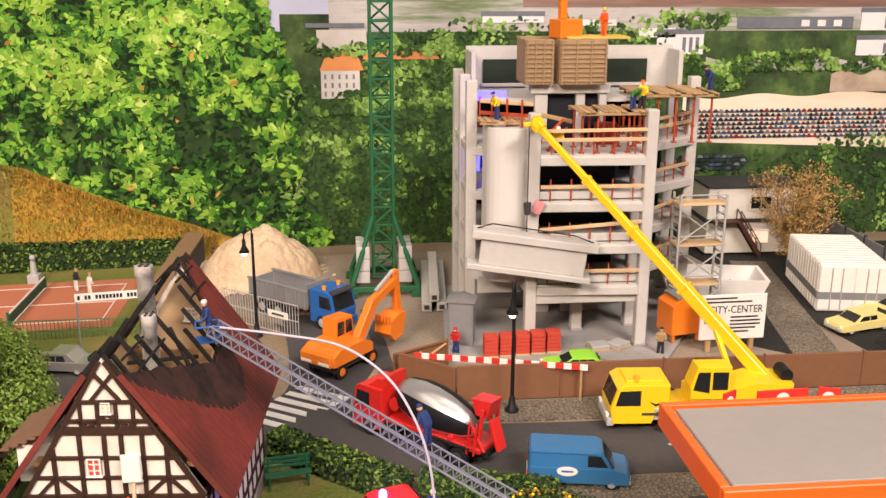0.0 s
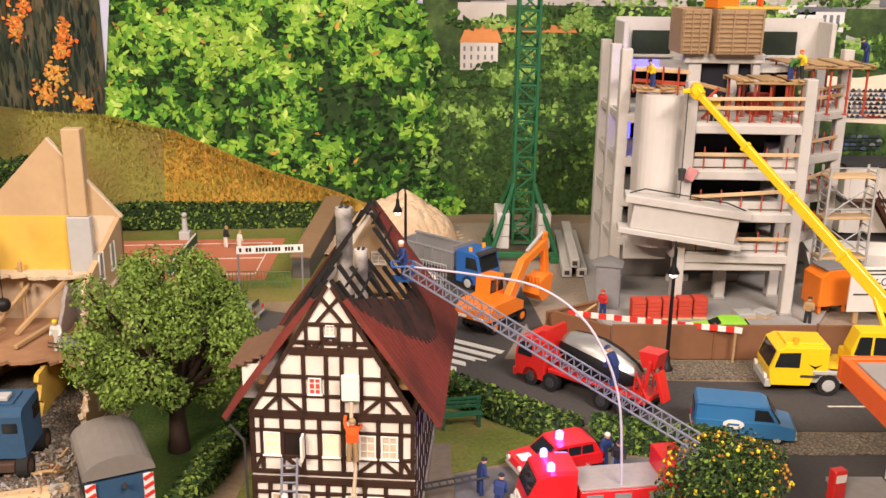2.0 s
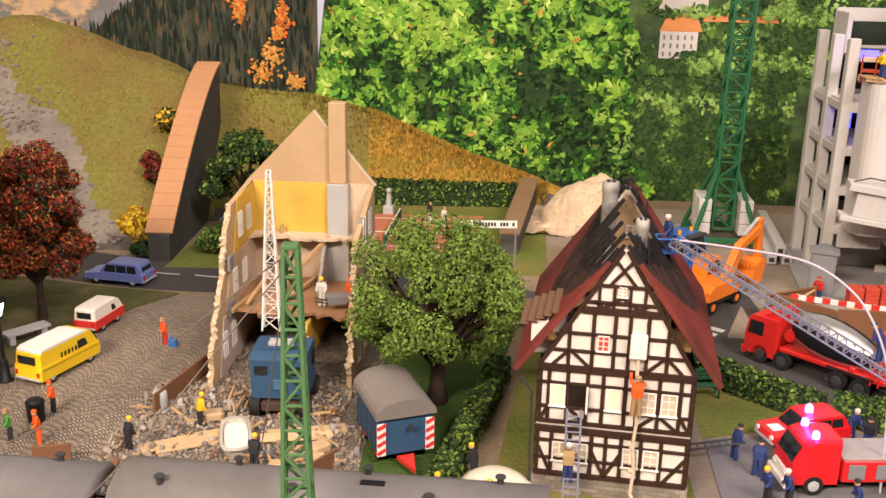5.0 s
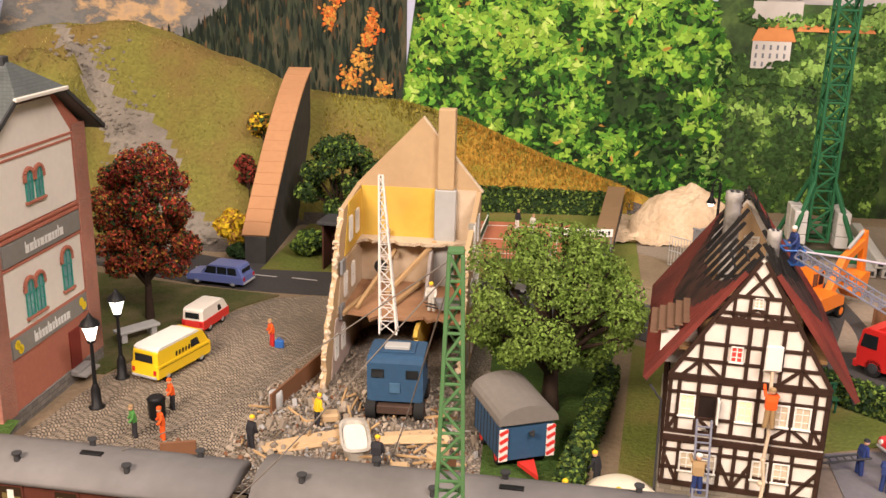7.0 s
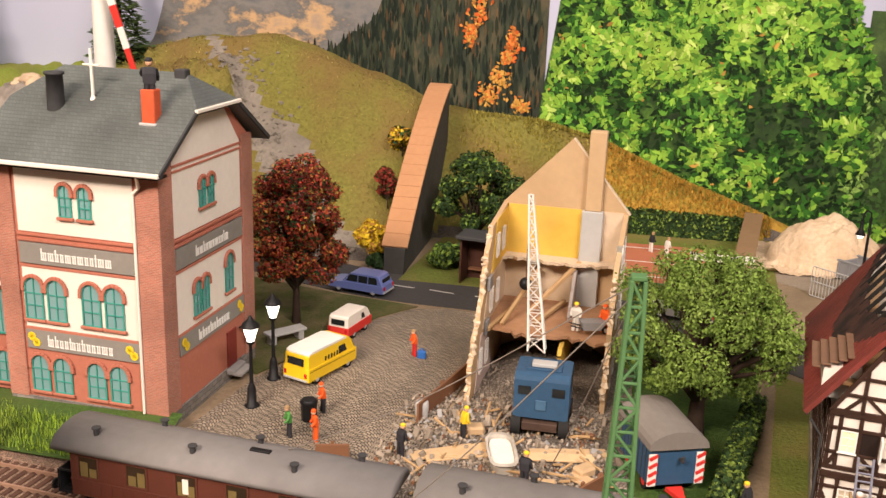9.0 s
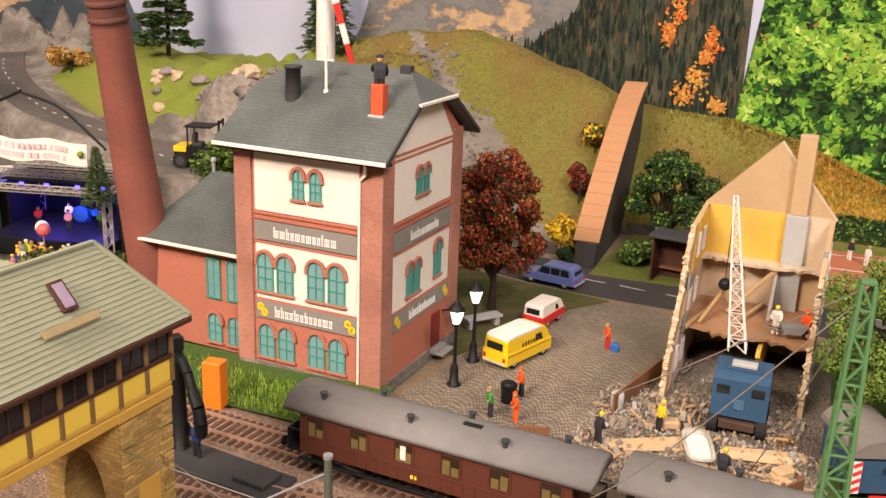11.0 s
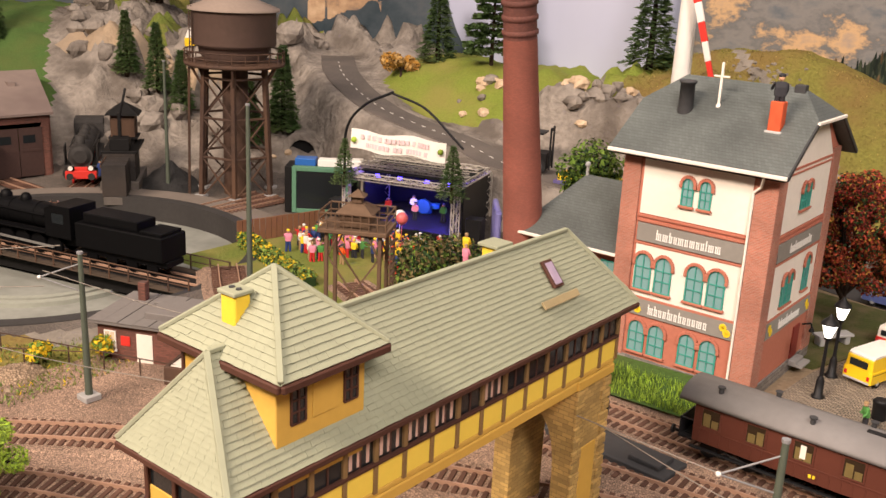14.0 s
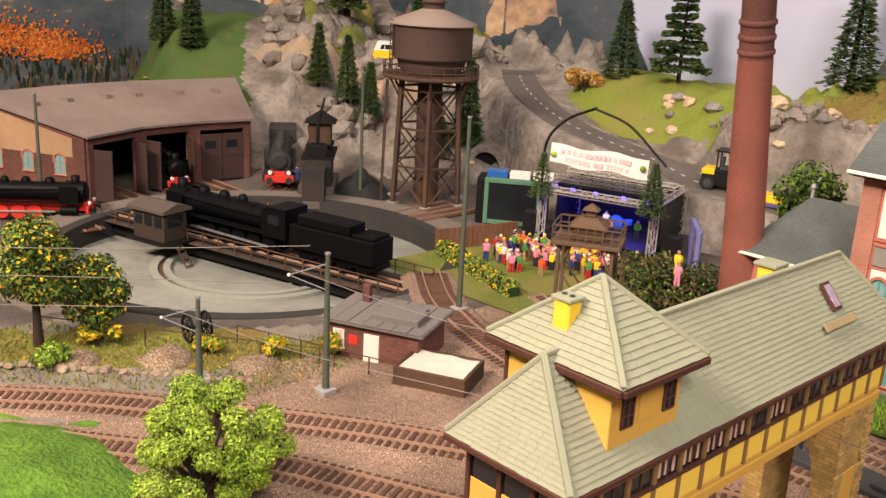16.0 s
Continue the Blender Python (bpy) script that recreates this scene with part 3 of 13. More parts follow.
def ribbon(centre, w, z0, z1):
    """A strip w wide along a line of points, as a closed slab."""
    pts = [Vector((*p, 0)) for p in centre]
    left, right = [], []
    for i, p in enumerate(pts):
        d = (pts[min(i + 1, len(pts) - 1)] - pts[max(i - 1, 0)]).normalized()
        n = Vector((-d.y, d.x, 0))
        left.append(p + n * w / 2)
        right.append(p - n * w / 2)
    s = S()
    k = len(pts)
    s.add([(*p.xy, z1 + gz(p.x)) for p in left] + [(*p.xy, z1 + gz(p.x)) for p in right] + [(*p.xy, z0 + gz(p.x)) for p in left] + [(*p.xy, z0 + gz(p.x)) for p in right],
          [f for i in range(k - 1) for f in ((i, i + 1, k + i + 1, k + i), (i, 2 * k + i, 2 * k + i + 1, i + 1), (k + i, k + i + 1, 3 * k + i + 1, 3 * k + i))])
    return s


def curve_through(ctrl, n=10):
    out = []
    P = [Vector((*p, 0)) if len(p) == 2 else Vector(p) for p in ctrl]
    P = [2 * P[0] - P[1]] + P + [2 * P[-1] - P[-2]]
    for i in range(1, len(P) - 2):
        for k in range(n):
            t = k / n
            a, b, c, d = P[i - 1:i + 3]
            out.append(0.5 * ((2 * b) + (c - a) * t + (2 * a - 5 * b + 4 * c - d) * t * t + (3 * b - a - 3 * c + d) * t ** 3))
    out.append(P[-2])
    return out


MAIN = [(60, 48.5), (30, 48.4), (12, 48.2), (2, 49.2), (-6, 53), (-13, 58.5), (-22, 62.6), (-35, 63.6), (-46, 64.6), (-62, 70)]
line = [(p.x, p.y) for p in curve_through(MAIN)]
solo("road", ribbon(line, 6.4, 0, 0.06), ASPHALT, 0, 0, label="dark grey asphalt street with white markings", category="road", kind="structure")
solo("road", ribbon([(p.x, p.y) for p in curve_through([(-4, 52), (-1.5, 57), (-1.5, 63), (-2.5, 72)])], 7, 0, 0.05), ASPHALT, 0, 0, label="short asphalt side road to the building site", category="road", kind="structure")
PAINT = mat("road_paint", (0.62, 0.60, 0.55), 0.7, var=0.15, scale=120, bump=0.1, second=(0.35, 0.34, 0.32), mix2=0.4, scale2=60)
for i in range(6):
    solo("road_marking", S().box(-1.9, 1.9, -0.28, 0.28, 0, 0.02, 0), PAINT, -5.7 + 0.62 * i, 53.2 + 0.75 * i, gz(-5.7 + 0.62 * i) + 0.066, -33, label="white bar of a pedestrian crossing on asphalt", category="road marking", group="crossing bars", kind="structure")
for x, y, a in ((5, 49.0, 0), (10.6, 48.2, 0), (18.4, 48.0, 0), (26, 48, 0), (-39.5, 64, -6), (-43, 64.4, -4), (-35.5, 63.6, -2), (-30, 63.3, 1)):
    solo("road_marking", S().box(-1.2, 1.2, -0.07, 0.07, 0, 0.02, 0), PAINT, x, y, gz(x) + 0.066, a, label="white dash on the middle of the street", category="road marking", group="centre dashes", kind="structure")

VERGE = mat("worn_verge", (0.075, 0.085, 0.025), 0.95, var=0.5, scale=110, bump=1.0, depth=0.0015, second=(0.15, 0.115, 0.06), mix2=0.8, scale2=50)
patch("pavement", [(3.5, 52.6), (9, 51.7), (60, 51.7), (60, 54.4), (9.5, 54.4), (5.6, 56.8)], 0.14, PAVING, "sand-coloured paved pavement beside the building site fence", "pavement")
patch("pavement", [(1.5, 44.9), (8, 44.6), (60, 44.8), (60, 42.5), (8, 42.3), (1.5, 43.2)], 0.14, PAVING, "sand-coloured paved pavement beside the filling station", "pavement")
patch("plaza", [(-47.2, 33.4), (-36.8, 33.0), (-33.6, 36), (-33.2, 48), (-34.6, 59.4), (-37.6, 60.2), (-40.6, 59.4), (-42.4, 56.5), (-44.4, 50.5), (-46.4, 44)], 0.07, COBBLE, "cobbled square in front of the factory", "pavement")
patch("site_ground", [(-1, 54.8), (9.5, 54.6), (60, 54.6), (60, 88), (-14, 88), (-14, 76), (-6, 70), (2, 64)], 0.03, SITE, "trodden earth of the building site", "ground")
patch("forecourt", [(10, 31.5), (60, 31.5), (60, 42.4), (10, 42.4)], 0.05, ASPHALT, "grey asphalt forecourt of the filling station", "ground")
patch("fire_yard", [(-4.6, 31.3), (9.8, 31.3), (9.8, 41.6), (2.5, 42.2), (-4.6, 40.5)], 0.05, mat("yard_asphalt", (0.16, 0.155, 0.16), 0.8, var=0.2, scale=90), "grey asphalt yard beside the timber-framed house", "ground")
patch("lawn", [(-15.6, 31.6), (-4.7, 31.6), (-4.7, 40.6), (2, 43), (-6.5, 49.6), (-14, 54)], 0.08, GRASS, "yellow-green lawn round the timber-framed house", "lawn")
patch("lawn", [(-21.6, 32.5), (-17.4, 32.5), (-15, 54.5), (-23, 58.2), (-23.5, 44)], 0.08, LAWN, "dark green lawn under the big tree", "lawn")
patch("lawn", [(-58, 45), (-46.6, 44.4), (-44.5, 50.8), (-42.6, 56.9), (-40.4, 60), (-48, 61.2), (-60, 64)], 0.1, VERGE, "worn green verge with trees beside the square", "lawn")
patch("lawn", [(-44, 66), (-13, 66.6), (-13, 88.6), (-44, 88.6)], 0.1, GRASS, "lawn round the tennis court", "lawn")
patch("rubble_field", [(-36.4, 32.2), (-21.8, 32.2), (-22.6, 44), (-23.4, 56), (-33.2, 56), (-33, 45), (-33.4, 37)], 0.1, RUBBLE, "grey rubble ground round the half-demolished house", "ground")
patch("tennis_court", [(-33, 71.5), (-19, 71.5), (-19, 83.5), (-36, 83.5)], 0.14, mat("clay_court", (0.46, 0.16, 0.09), 0.9, var=0.1, scale=90), "reddish clay tennis court", "court")
patch("black_plot", [(23.5, 66), (30.5, 60), (33.5, 59.5), (29, 88), (23, 88)], 0.06, BLACKSOIL, "black gravel plot beside the site huts", "ground")
patch("black_plot", [(31.4, 85), (36.2, 58.5), (60, 58.5), (60, 88), (32, 88)], 0.06, BLACKSOIL, "black gravel storage yard", "ground")
COURTLINE = mat("court_line", (0.7, 0.66, 0.6), 0.8)
for x0, x1, y0, y1 in ((-33.5, -20, 73, 73.15), (-34, -20, 82, 82.15), (-20.1, -20, 73, 82), (-27, -26.85, 73, 82), (-33.8, -20, 77.4, 77.55)):
    solo("court_line", plate([(x0, y0), (x1, y0), (x1, y1), (x0, y1)], 0.14, 0.16), COURTLINE, 0, 0, label="white line on the clay court", category="court line", kind="structure")

# ---- the hall that the layout stands in ----
HALLWALL = mat("hall_wall", (0.055, 0.048, 0.042), 0.9, var=0.05, scale=3, bump=0.05)
room = S()
room.box(-330, 190, -260, -255, -95, 175, 0)
room.box(-335, -330, -260, 160, -95, 175, 0)
room.box(190, 195, -260, 160, -95, 175, 0)
room.box(-330, 190, 155, 160, -95, 175, 0)
solo("hall_wall", room, HALLWALL, 0, 0, label="plain grey walls of the exhibition hall", category="wall", kind="structure")
solo("ceiling", S().box(-335, 195, -260, 160, 175, 180, 0), mat("ceiling_paint", (0.06, 0.055, 0.05), 0.9, bump=0.02), 0, 0, label="dark ceiling of the exhibition hall", category="ceiling", kind="structure")
solo("floor", S().box(-335, 195, -260, 160, -100, -95, 0), mat("hall_floor", (0.16, 0.14, 0.12), 0.6, bump=0.05), 0, 0, label="dark floor of the exhibition hall", category="floor", kind="structure")


# ---- timber-framed house with a burnt roof ----
WARMWIN = glow("lit_curtain", (1.0, 0.62, 0.30), 0.9)
REDWIN = mat("red_blind", (0.6, 0.06, 0.05), 0.6)
CURTAIN = mat("curtain", (0.62, 0.52, 0.38), 0.8, var=0.25, scale=100, bump=0.3)


def casement(parent, x, z, w, h, y=0.0, pane=None, name="window", depth=0.1, bars=(1, 2), frame_mat=None):
    """A window on a front at y that faces -y: pane, frame and glazing bars."""
    frame_mat = frame_mat or WHITE
    win = part(name, S().box(x - w / 2, x + w / 2, y - 0.03, y + 0.05, z, z + h, 0), pane or CURTAIN, parent)
    f = S()
    t = min(0.09, w * 0.12)
    for a, b in ((x - w / 2, x - w / 2 + t), (x + w / 2 - t, x + w / 2)):
        f.box(a, b, y - depth, y, z, z + h)
    for a, b in ((z, z + t), (z + h - t, z + h)):
        f.box(x - w / 2 - (0.05 if a == z else 0), x + w / 2 + (0.05 if a == z else 0), y - depth - (0.04 if a == z else 0.003), y, a, b)
    part("window_frame", f, frame_mat, win)
    b = S()
    for i in range(bars[0]):
        xx = x - w / 2 + w * (i + 1) / (bars[0] + 1)
        b.box(xx - 0.03, xx + 0.03, y - depth * 0.7, y, z + t, z + h - t)
    for i in range(bars[1]):
        zz = z + h * (i + 1) / (bars[1] + 1)
        b.box(x - w / 2 + t, x + w / 2 - t, y - depth * 0.6, y, zz - 0.02, zz + 0.02)
    if bars[0] or bars[1]:
        part("glazing_bar", b, frame_mat, win)
    return win


def timber_house():
    h = thing("timber_framed_house", -9.95, 34.35, -0.25, -4.6, "white timber-framed house with charred open roof timbers", "house")
    W, D, ZE, ZR = 3.5, 12.8, 6.55, 12.45
    part("plinth", S().box(-3.62, 3.62, -0.06, D + 0.06, 0, 0.95), courses("plinth_stone", (0.30, 0.26, 0.21), (0.16, 0.14, 0.11), 0.5, 0.22), h, "grey coursed stone plinth")
    wall = part("wall", S().prism([(-W, 0.9), (W, 0.9), (W, ZE), (0, ZR - 0.1), (-W, ZE)], 0, 0.25, "y"), PLASTER, h, "white plastered front gable")
    part("wall", S().prism([(-W, 0.9), (W, 0.9), (W, ZE), (0, ZR - 0.1), (-W, ZE)], D - 0.25, D, "y"), PLASTER, h)
    for x0, x1 in ((-W, -W + 0.25), (W - 0.25, W)):
        part("wall", S().box(x0, x1, 0.25, D - 0.25, 0.9, ZE - 0.3, 0), PLASTER, h)
    beams = []
    B = lambda x0, z0, x1, z1, w=0.2: beams.append(((x0, -0.04, z0), (x1, -0.04, z1), w))
    for z, w in ((1.05, 0.26), (3.35, 0.34), (3.75, 0.2), (6.45, 0.36)):
        B(-W - 0.02, z, W + 0.02, z, w)
    for z in (1.85, 2.75, 4.5, 5.7):
        B(-W, z, W, z, 0.15)
    # storeys: posts and braces
    for z0, z1, xs in ((1.1, 3.3, (-3.4, -2.75, -1.9, -0.9, -0.25, 0.45, 1.35, 2.25, 3.4)), (3.8, 6.4, (-3.4, -3.0, -2.15, -1.25, -0.55, 0.45, 1.0, 1.95, 2.9, 3.4))):
        for x in xs:
            B(x, z0, x, z1, 0.18)
        zm = z0 + 0.75
        for x0, x1 in ((-3.35, -2.75), (0.45, -0.25), (-0.9, -0.25), (3.35, 2.4)) if z0 < 2 else ((-3.35, -3.0), (-1.3, -2.1), (1.05, 1.9), (2.85, 1.95), (3.35, 2.95)):
            B(x0, z0 if z0 > 2 else z1 - 0.9, x1, z0 + 0.72 if z0 > 2 else z0, 0.16)
    # gable
    half = lambda z: W * (ZR - z) / (ZR - ZE)
    for z, w in ((7.35, 0.15), (8.2, 0.15), (9.35, 0.34), (9.75, 0.16), (10.55, 0.15)):
        B(-half(z) + 0.1, z, half(z) - 0.1, z, w)
    for x, z1 in ((-2.2, 8.6), (-1.15, 9.3), (-0.2, 9.3), (0.45, 9.3), (1.25, 9.3), (2.15, 8.7)):
        B(x, 6.5, x, z1, 0.17)
    for x0, z0, x1, z1 in ((-2.9, 6.6, -2.2, 7.35), (-1.25, 6.6, -2.1, 7.35), (2.9, 6.6, 2.15, 7.35), (1.3, 6.6, 2.1, 7.35), (-0.75, 9.5, 0, 10.05), (0.75, 9.5, 0, 10.05), (-1.2, 9.8, -0.8, 9.5), (1.2, 9.8, 0.8, 9.5),
                           (-0.55, 10.6, 0.35, 11.7), (0.55, 10.6, -0.35, 11.7)):
        B(x0, z0, x1, z1, 0.15)
    for x in (-1.0, -0.35, 0.35, 1.0):
        B(x, 9.4, x, 10.55, 0.14)
    for s in (-1, 1):
        B(s * W, 6.5, s * 0.1, ZR - 0.25, 0.2)
    for p, q, w in beams:
        part("beam", S().bar(p, q, w, 0.12, (0, 1, 0)), TIMBER, wall)
    # beams on the long sides
    for s in (-1, 1):
        for z in (1.05, 2.2, 3.4, 5.0, 6.2):
            part("beam", S().box(s * W - 0.05, s * W + 0.05, 0, D, z - 0.12, z + 0.12), TIMBER, h)
        for i in range(12):
            y = 0.1 + i * (D - 0.2) / 11
            part("beam", S().box(s * W - 0.06, s * W + 0.06, y - 0.09, y + 0.09, 0.95, 6.2), TIMBER, h)
    for x, z, w, hh, pane in ((-2.58, 4.5, 0.72, 1.15, WARMWIN), (-0.05, 4.5, 0.72, 1.15, WARMWIN), (1.48, 4.5, 0.74, 1.15, CURTAIN), (2.42, 4.5, 0.74, 1.15, CURTAIN), (-0.68, 7.4, 0.55, 0.8, REDWIN),
                              (0.85, 7.2, 0.6, 1.1, glow("bright_window", (1.0, 0.93, 0.85), 1.6)), (-2.35, 1.7, 0.7, 1.05, CURTAIN), (-1.4, 1.7, 0.72, 1.05, CURTAIN), (0.9, 1.7, 0.74, 1.05, CURTAIN), (1.82, 1.7, 0.74, 1.05, CURTAIN), (0, 10.05, 0.36, 0.5, CURTAIN)):
        casement(h, x, z, w, hh, -0.02, pane)
    # near-black plate on the closed wall: the room's shade painted in
    part("window", S().box(-2.1, -1.3, -0.04, 0.02, 4.5, 5.65, 0), mat("room_shade", (0.02, 0.012, 0.01), 0.9), h, "open window drawn as a dark plate for the shaded room")
    part("shutter", S().box(-1.28, -1.18, -0.6, -0.02, 4.5, 5.65), WHITE, h, "window sash standing open")
    # roof: tiled lower slopes, a scorched edge and the burnt-out hole
    ex, ez = 4.55, 6.2
    pt = lambda s, u, y, o=0.0: (s * (ex * (1 - u) + o * 0.77), y, ez + (ZR + 0.1 - ez) * u + o * 0.64)
    scorch = mat("scorched_roof", (0.055, 0.026, 0.021), 0.85, var=0.4, scale=50, bump=0.5, second=(0.017, 0.014, 0.013), mix2=0.9, scale2=90)
    edges = {1: [(-0.12, 0.87), (0.4, 0.83), (1.0, 0.80), (1.8, 0.75), (2.6, 0.73), (3.4, 0.66), (4.2, 0.63), (5.0, 0.56), (6.0, 0.52), (7.2, 0.45), (8.1, 0.47), (9.0, 0.46), (9.6, 0.58), (10.3, 0.66), (10.9, 0.82), (11.4, 0.88), (11.8, 0.99), (D + 0.3, 1.0)],
             -1: [(-0.12, 0.85), (0.5, 0.78), (1.3, 0.70), (2.2, 0.66), (3.2, 0.60), (4.3, 0.58), (5.3, 0.52), (6.5, 0.56), (7.7, 0.52), (8.8, 0.58), (10.0, 0.56), (11.0, 0.66), (11.9, 0.70), (D + 0.3, 0.80)]}
    for s in (-1, 1):
        def strip(low, high, m, label, o1):
            q, n = S(), len(low)
            for o in (0, o1):
                q.add([pt(s, u, y, o) for y, u in low] + [pt(s, u, y, o) for y, u in high], [(i, i + 1, n + i + 1, n + i) for i in range(n - 1)])
            k = 2 * n
            q.f += [f for i in range(n - 1) for f in ([i, i + 1, k + i + 1, k + i], [n + i, n + i + 1, k + n + i + 1, k + n + i])] + [[0, n, k + n, k], [n - 1, 2 * n - 1, k + 2 * n - 1, k + n - 1]]
            q.k += [0] * (len(q.f) - len(q.k))
            q.s += [False] * (len(q.f) - len(q.s))
            return part("roof", q, m, h, label)
        hole = edges[s]
        mid = [(y, max(0.1, u - 0.06 - 0.27 * math.sin(math.pi * min(1, max(0, (y + 0.1) / 11))))) for y, u in hole]
        strip([(y, 0.0) for y, u in hole], mid, ROOFRED, "dull red roof covering", 0.14)
        strip(mid, hole, scorch, "scorched black roof edge", 0.12)
        for i in range(28):
            y = 0.1 + i * 0.46
            top = profile(mid, y) + 0.02
            part("tile_rib", S().bar(pt(s, 0.005, y, 0.15), pt(s, top, y, 0.15), 0.07, 0.035), ROOFRED, h)
        part("verge_board", S().bar(pt(s, 0, -0.16, 0.03), pt(s, 0.86, -0.16, 0.03), 0.08, 0.24), ROOFRED, h, "dark red verge board")
        part("verge_rafter", S().bar(pt(s, 0.84, -0.05, 0.02), pt(s, 0.985, -0.02, 0.02), 0.14, 0.16), CHAR, h)
        part("gutter", S().bar(pt(s, 0, -0.12, -0.1), pt(s, 0, D + 0.3, -0.1), 0.14, 0.12), DARKGREY, h)
        rr = random.Random(5 + s)
        tops = (0.95, 0.99, 0.92, 0.86, 0.93, 0.72, 0.80, 0.90, 0.97, 1.0) if s > 0 else (0.94, 0.99, 0.90, 0.96, 0.84, 0.92, 0.97, 0.90, 0.98, 1.0)
        for i, top in enumerate(tops):
            y = 0.35 + i * 1.33
            part("rafter", S().bar(pt(s, profile(hole, y) - 0.06, y, 0.05), pt(s, top, y + rr.uniform(-0.14, 0.14), 0.05), 0.12, 0.2), CHAR, h, "charred black rafter")
        for u, y0, y1 in ((0.80, 0.9, 4.6), (0.90, 0.5, 3.2), (0.93, 9.4, 12.4), (0.80, 9.2, 12.4)):
            part("batten", S().bar(pt(s, u, y0, 0.18), pt(s, u - 0.015, y1, 0.16), 0.09, 0.09), CHAR, h)
    part("ridge_beam", S().bar((0, 11.0, ZR - 0.1), (0, D - 0.1, ZR), 0.18), CHAR, h)
    part("attic_floor", S().box(-3.2, 3.2, 0.3, D - 0.3, 7.6, 7.8), mat("scorched_board", (0.34, 0.20, 0.09), 0.85, var=0.3, scale=40, bump=0.3, second=(0.10, 0.06, 0.035), mix2=0.8, scale2=60), h, "tan boarded attic floor")
    part("attic_wall", S().prism([(-2.4, 7.8), (2.4, 7.8), (0, 11.9)], 12.0, 12.15, "y"), TAN, h, "tan inner gable seen through the burnt roof")
    casement(h, 0.45, 9.3, 0.8, 0.75, 11.98, CURTAIN)
    part("attic_panel", S().prism([(2.0, 7.8), (9.8, 7.8), (9.8, 9.6), (7.0, 8.9), (4.0, 9.4), (2.0, 8.4)], 2.2, 2.3, "x"), TAN, h, "tan boarding under the slope")
    part("attic_panel", S().prism([(1.5, 7.8), (9.8, 7.8), (9.8, 9.3), (6.0, 9.0), (3.0, 9.4), (1.5, 8.3)], -2.3, -2.2, "x"), TAN, h)
    soot = mat("sooty_chimney", (0.52, 0.49, 0.45), 0.85, var=0.15, scale=60, bump=0.3, second=(0.13, 0.12, 0.11), mix2=0.9, scale2=120)
    for x, y, z, r in ((-0.9, 9.2, 13.1, 0.46), (0.72, 3.9, 12.6, 0.33)):
        c = part("chimney", S().turned([(r * 0.92, 7.8), (r * 0.9, z - 0.5), (r, z - 0.45), (r, z - 0.1), (r * 0.94, z)], 8, (x, y)), soot, h, "sooty white chimney")
        for k in range(4):
            a = 0.8 + k * 1.57
            part("chimney_pot", S().cyl((x + 0.45 * r * math.cos(a), y + 0.45 * r * math.sin(a), z), (x + 0.45 * r * math.cos(a), y + 0.45 * r * math.sin(a), z + 0.06), 0.2 * r), DARKGREY, c)
    for x0, y0, z0, x1, y1, z1 in ((-2.5, 3, 7.9, 0.4, 5.5, 9.1), (2.4, 2.6, 7.9, -0.4, 4.2, 9.4), (-1.8, 6, 7.9, 1.8, 6.6, 9.3), (0.5, 1.5, 7.9, 1.4, 5, 8.2), (2.7, 5, 8, 0.4, 8, 10.5), (-1.5, 7.4, 9.0, 1.7, 7.7, 9.2), (-1.3, 6.6, 8.7, 1.6, 6.9, 8.9), (-1.0, 5.8, 8.3, 1.8, 6.0, 8.5)):
        part("fallen_beam", S().bar((x0, y0, z0), (x1, y1, z1), 0.16), CHAR, h, "charred fallen beam")
    # dormer with a boarded lean-to roof
    dm = part("dormer", S().prism([(0.9, 6.7), (3.6, 6.7), (3.6, 8.3), (0.9, 8.3)], -4.0, -2.4, "x"), PLASTER, h, "white dormer with a boarded roof")
    for i in range(5):
        u = i * 0.36
        part("board", S().bar((-4.35 + u, 0.6, 8.2 + 0.16 * i), (-4.35 + u, 3.9, 8.2 + 0.16 * i), 0.37, 0.08), mat("dormer_board", (0.16, 0.09, 0.055), 0.8) if i == 0 else bpy.data.materials["dormer_board"], dm)
    dp = S().tube([(-4.3, -0.3, 6.0), (-3.75, -0.15, 5.2), (-3.7, -0.15, 0.3)], 0.06)
    part("downpipe", dp, DARKGREY, h)
    return h


timber_house()
solo("path", plate([(-5.9, 33), (-4.7, 33), (-4.7, 43.6), (-5.9, 43.6)], 0.08, 0.13), mat("old_planks", (0.21, 0.17, 0.13), 0.85, var=0.3, scale=60, bump=0.4), 0, 0, label="grey weathered plank path beside the house", category="path", kind="structure")

# ---- factory tower of red brick and white plaster ----
TEAL = mat("teal_frame", (0.05, 0.30, 0.24), 0.5, var=0.1, bump=0.02)
PANE = mat("teal_pane", (0.20, 0.36, 0.36), 0.15, var=0.25, scale=8, bump=0.0, second=(0.10, 0.22, 0.26), mix2=0.6)
SIGNGREY = mat("sign_grey", (0.25, 0.235, 0.21), 0.7, var=0.12, bump=0.05)
SIGNINK = mat("sign_letter", (0.80, 0.78, 0.74), 0.6, var=0.05, bump=0)
SUNFLOWER = mat("sunflower_yellow", (0.85, 0.62, 0.03), 0.6, var=0.1, bump=0)


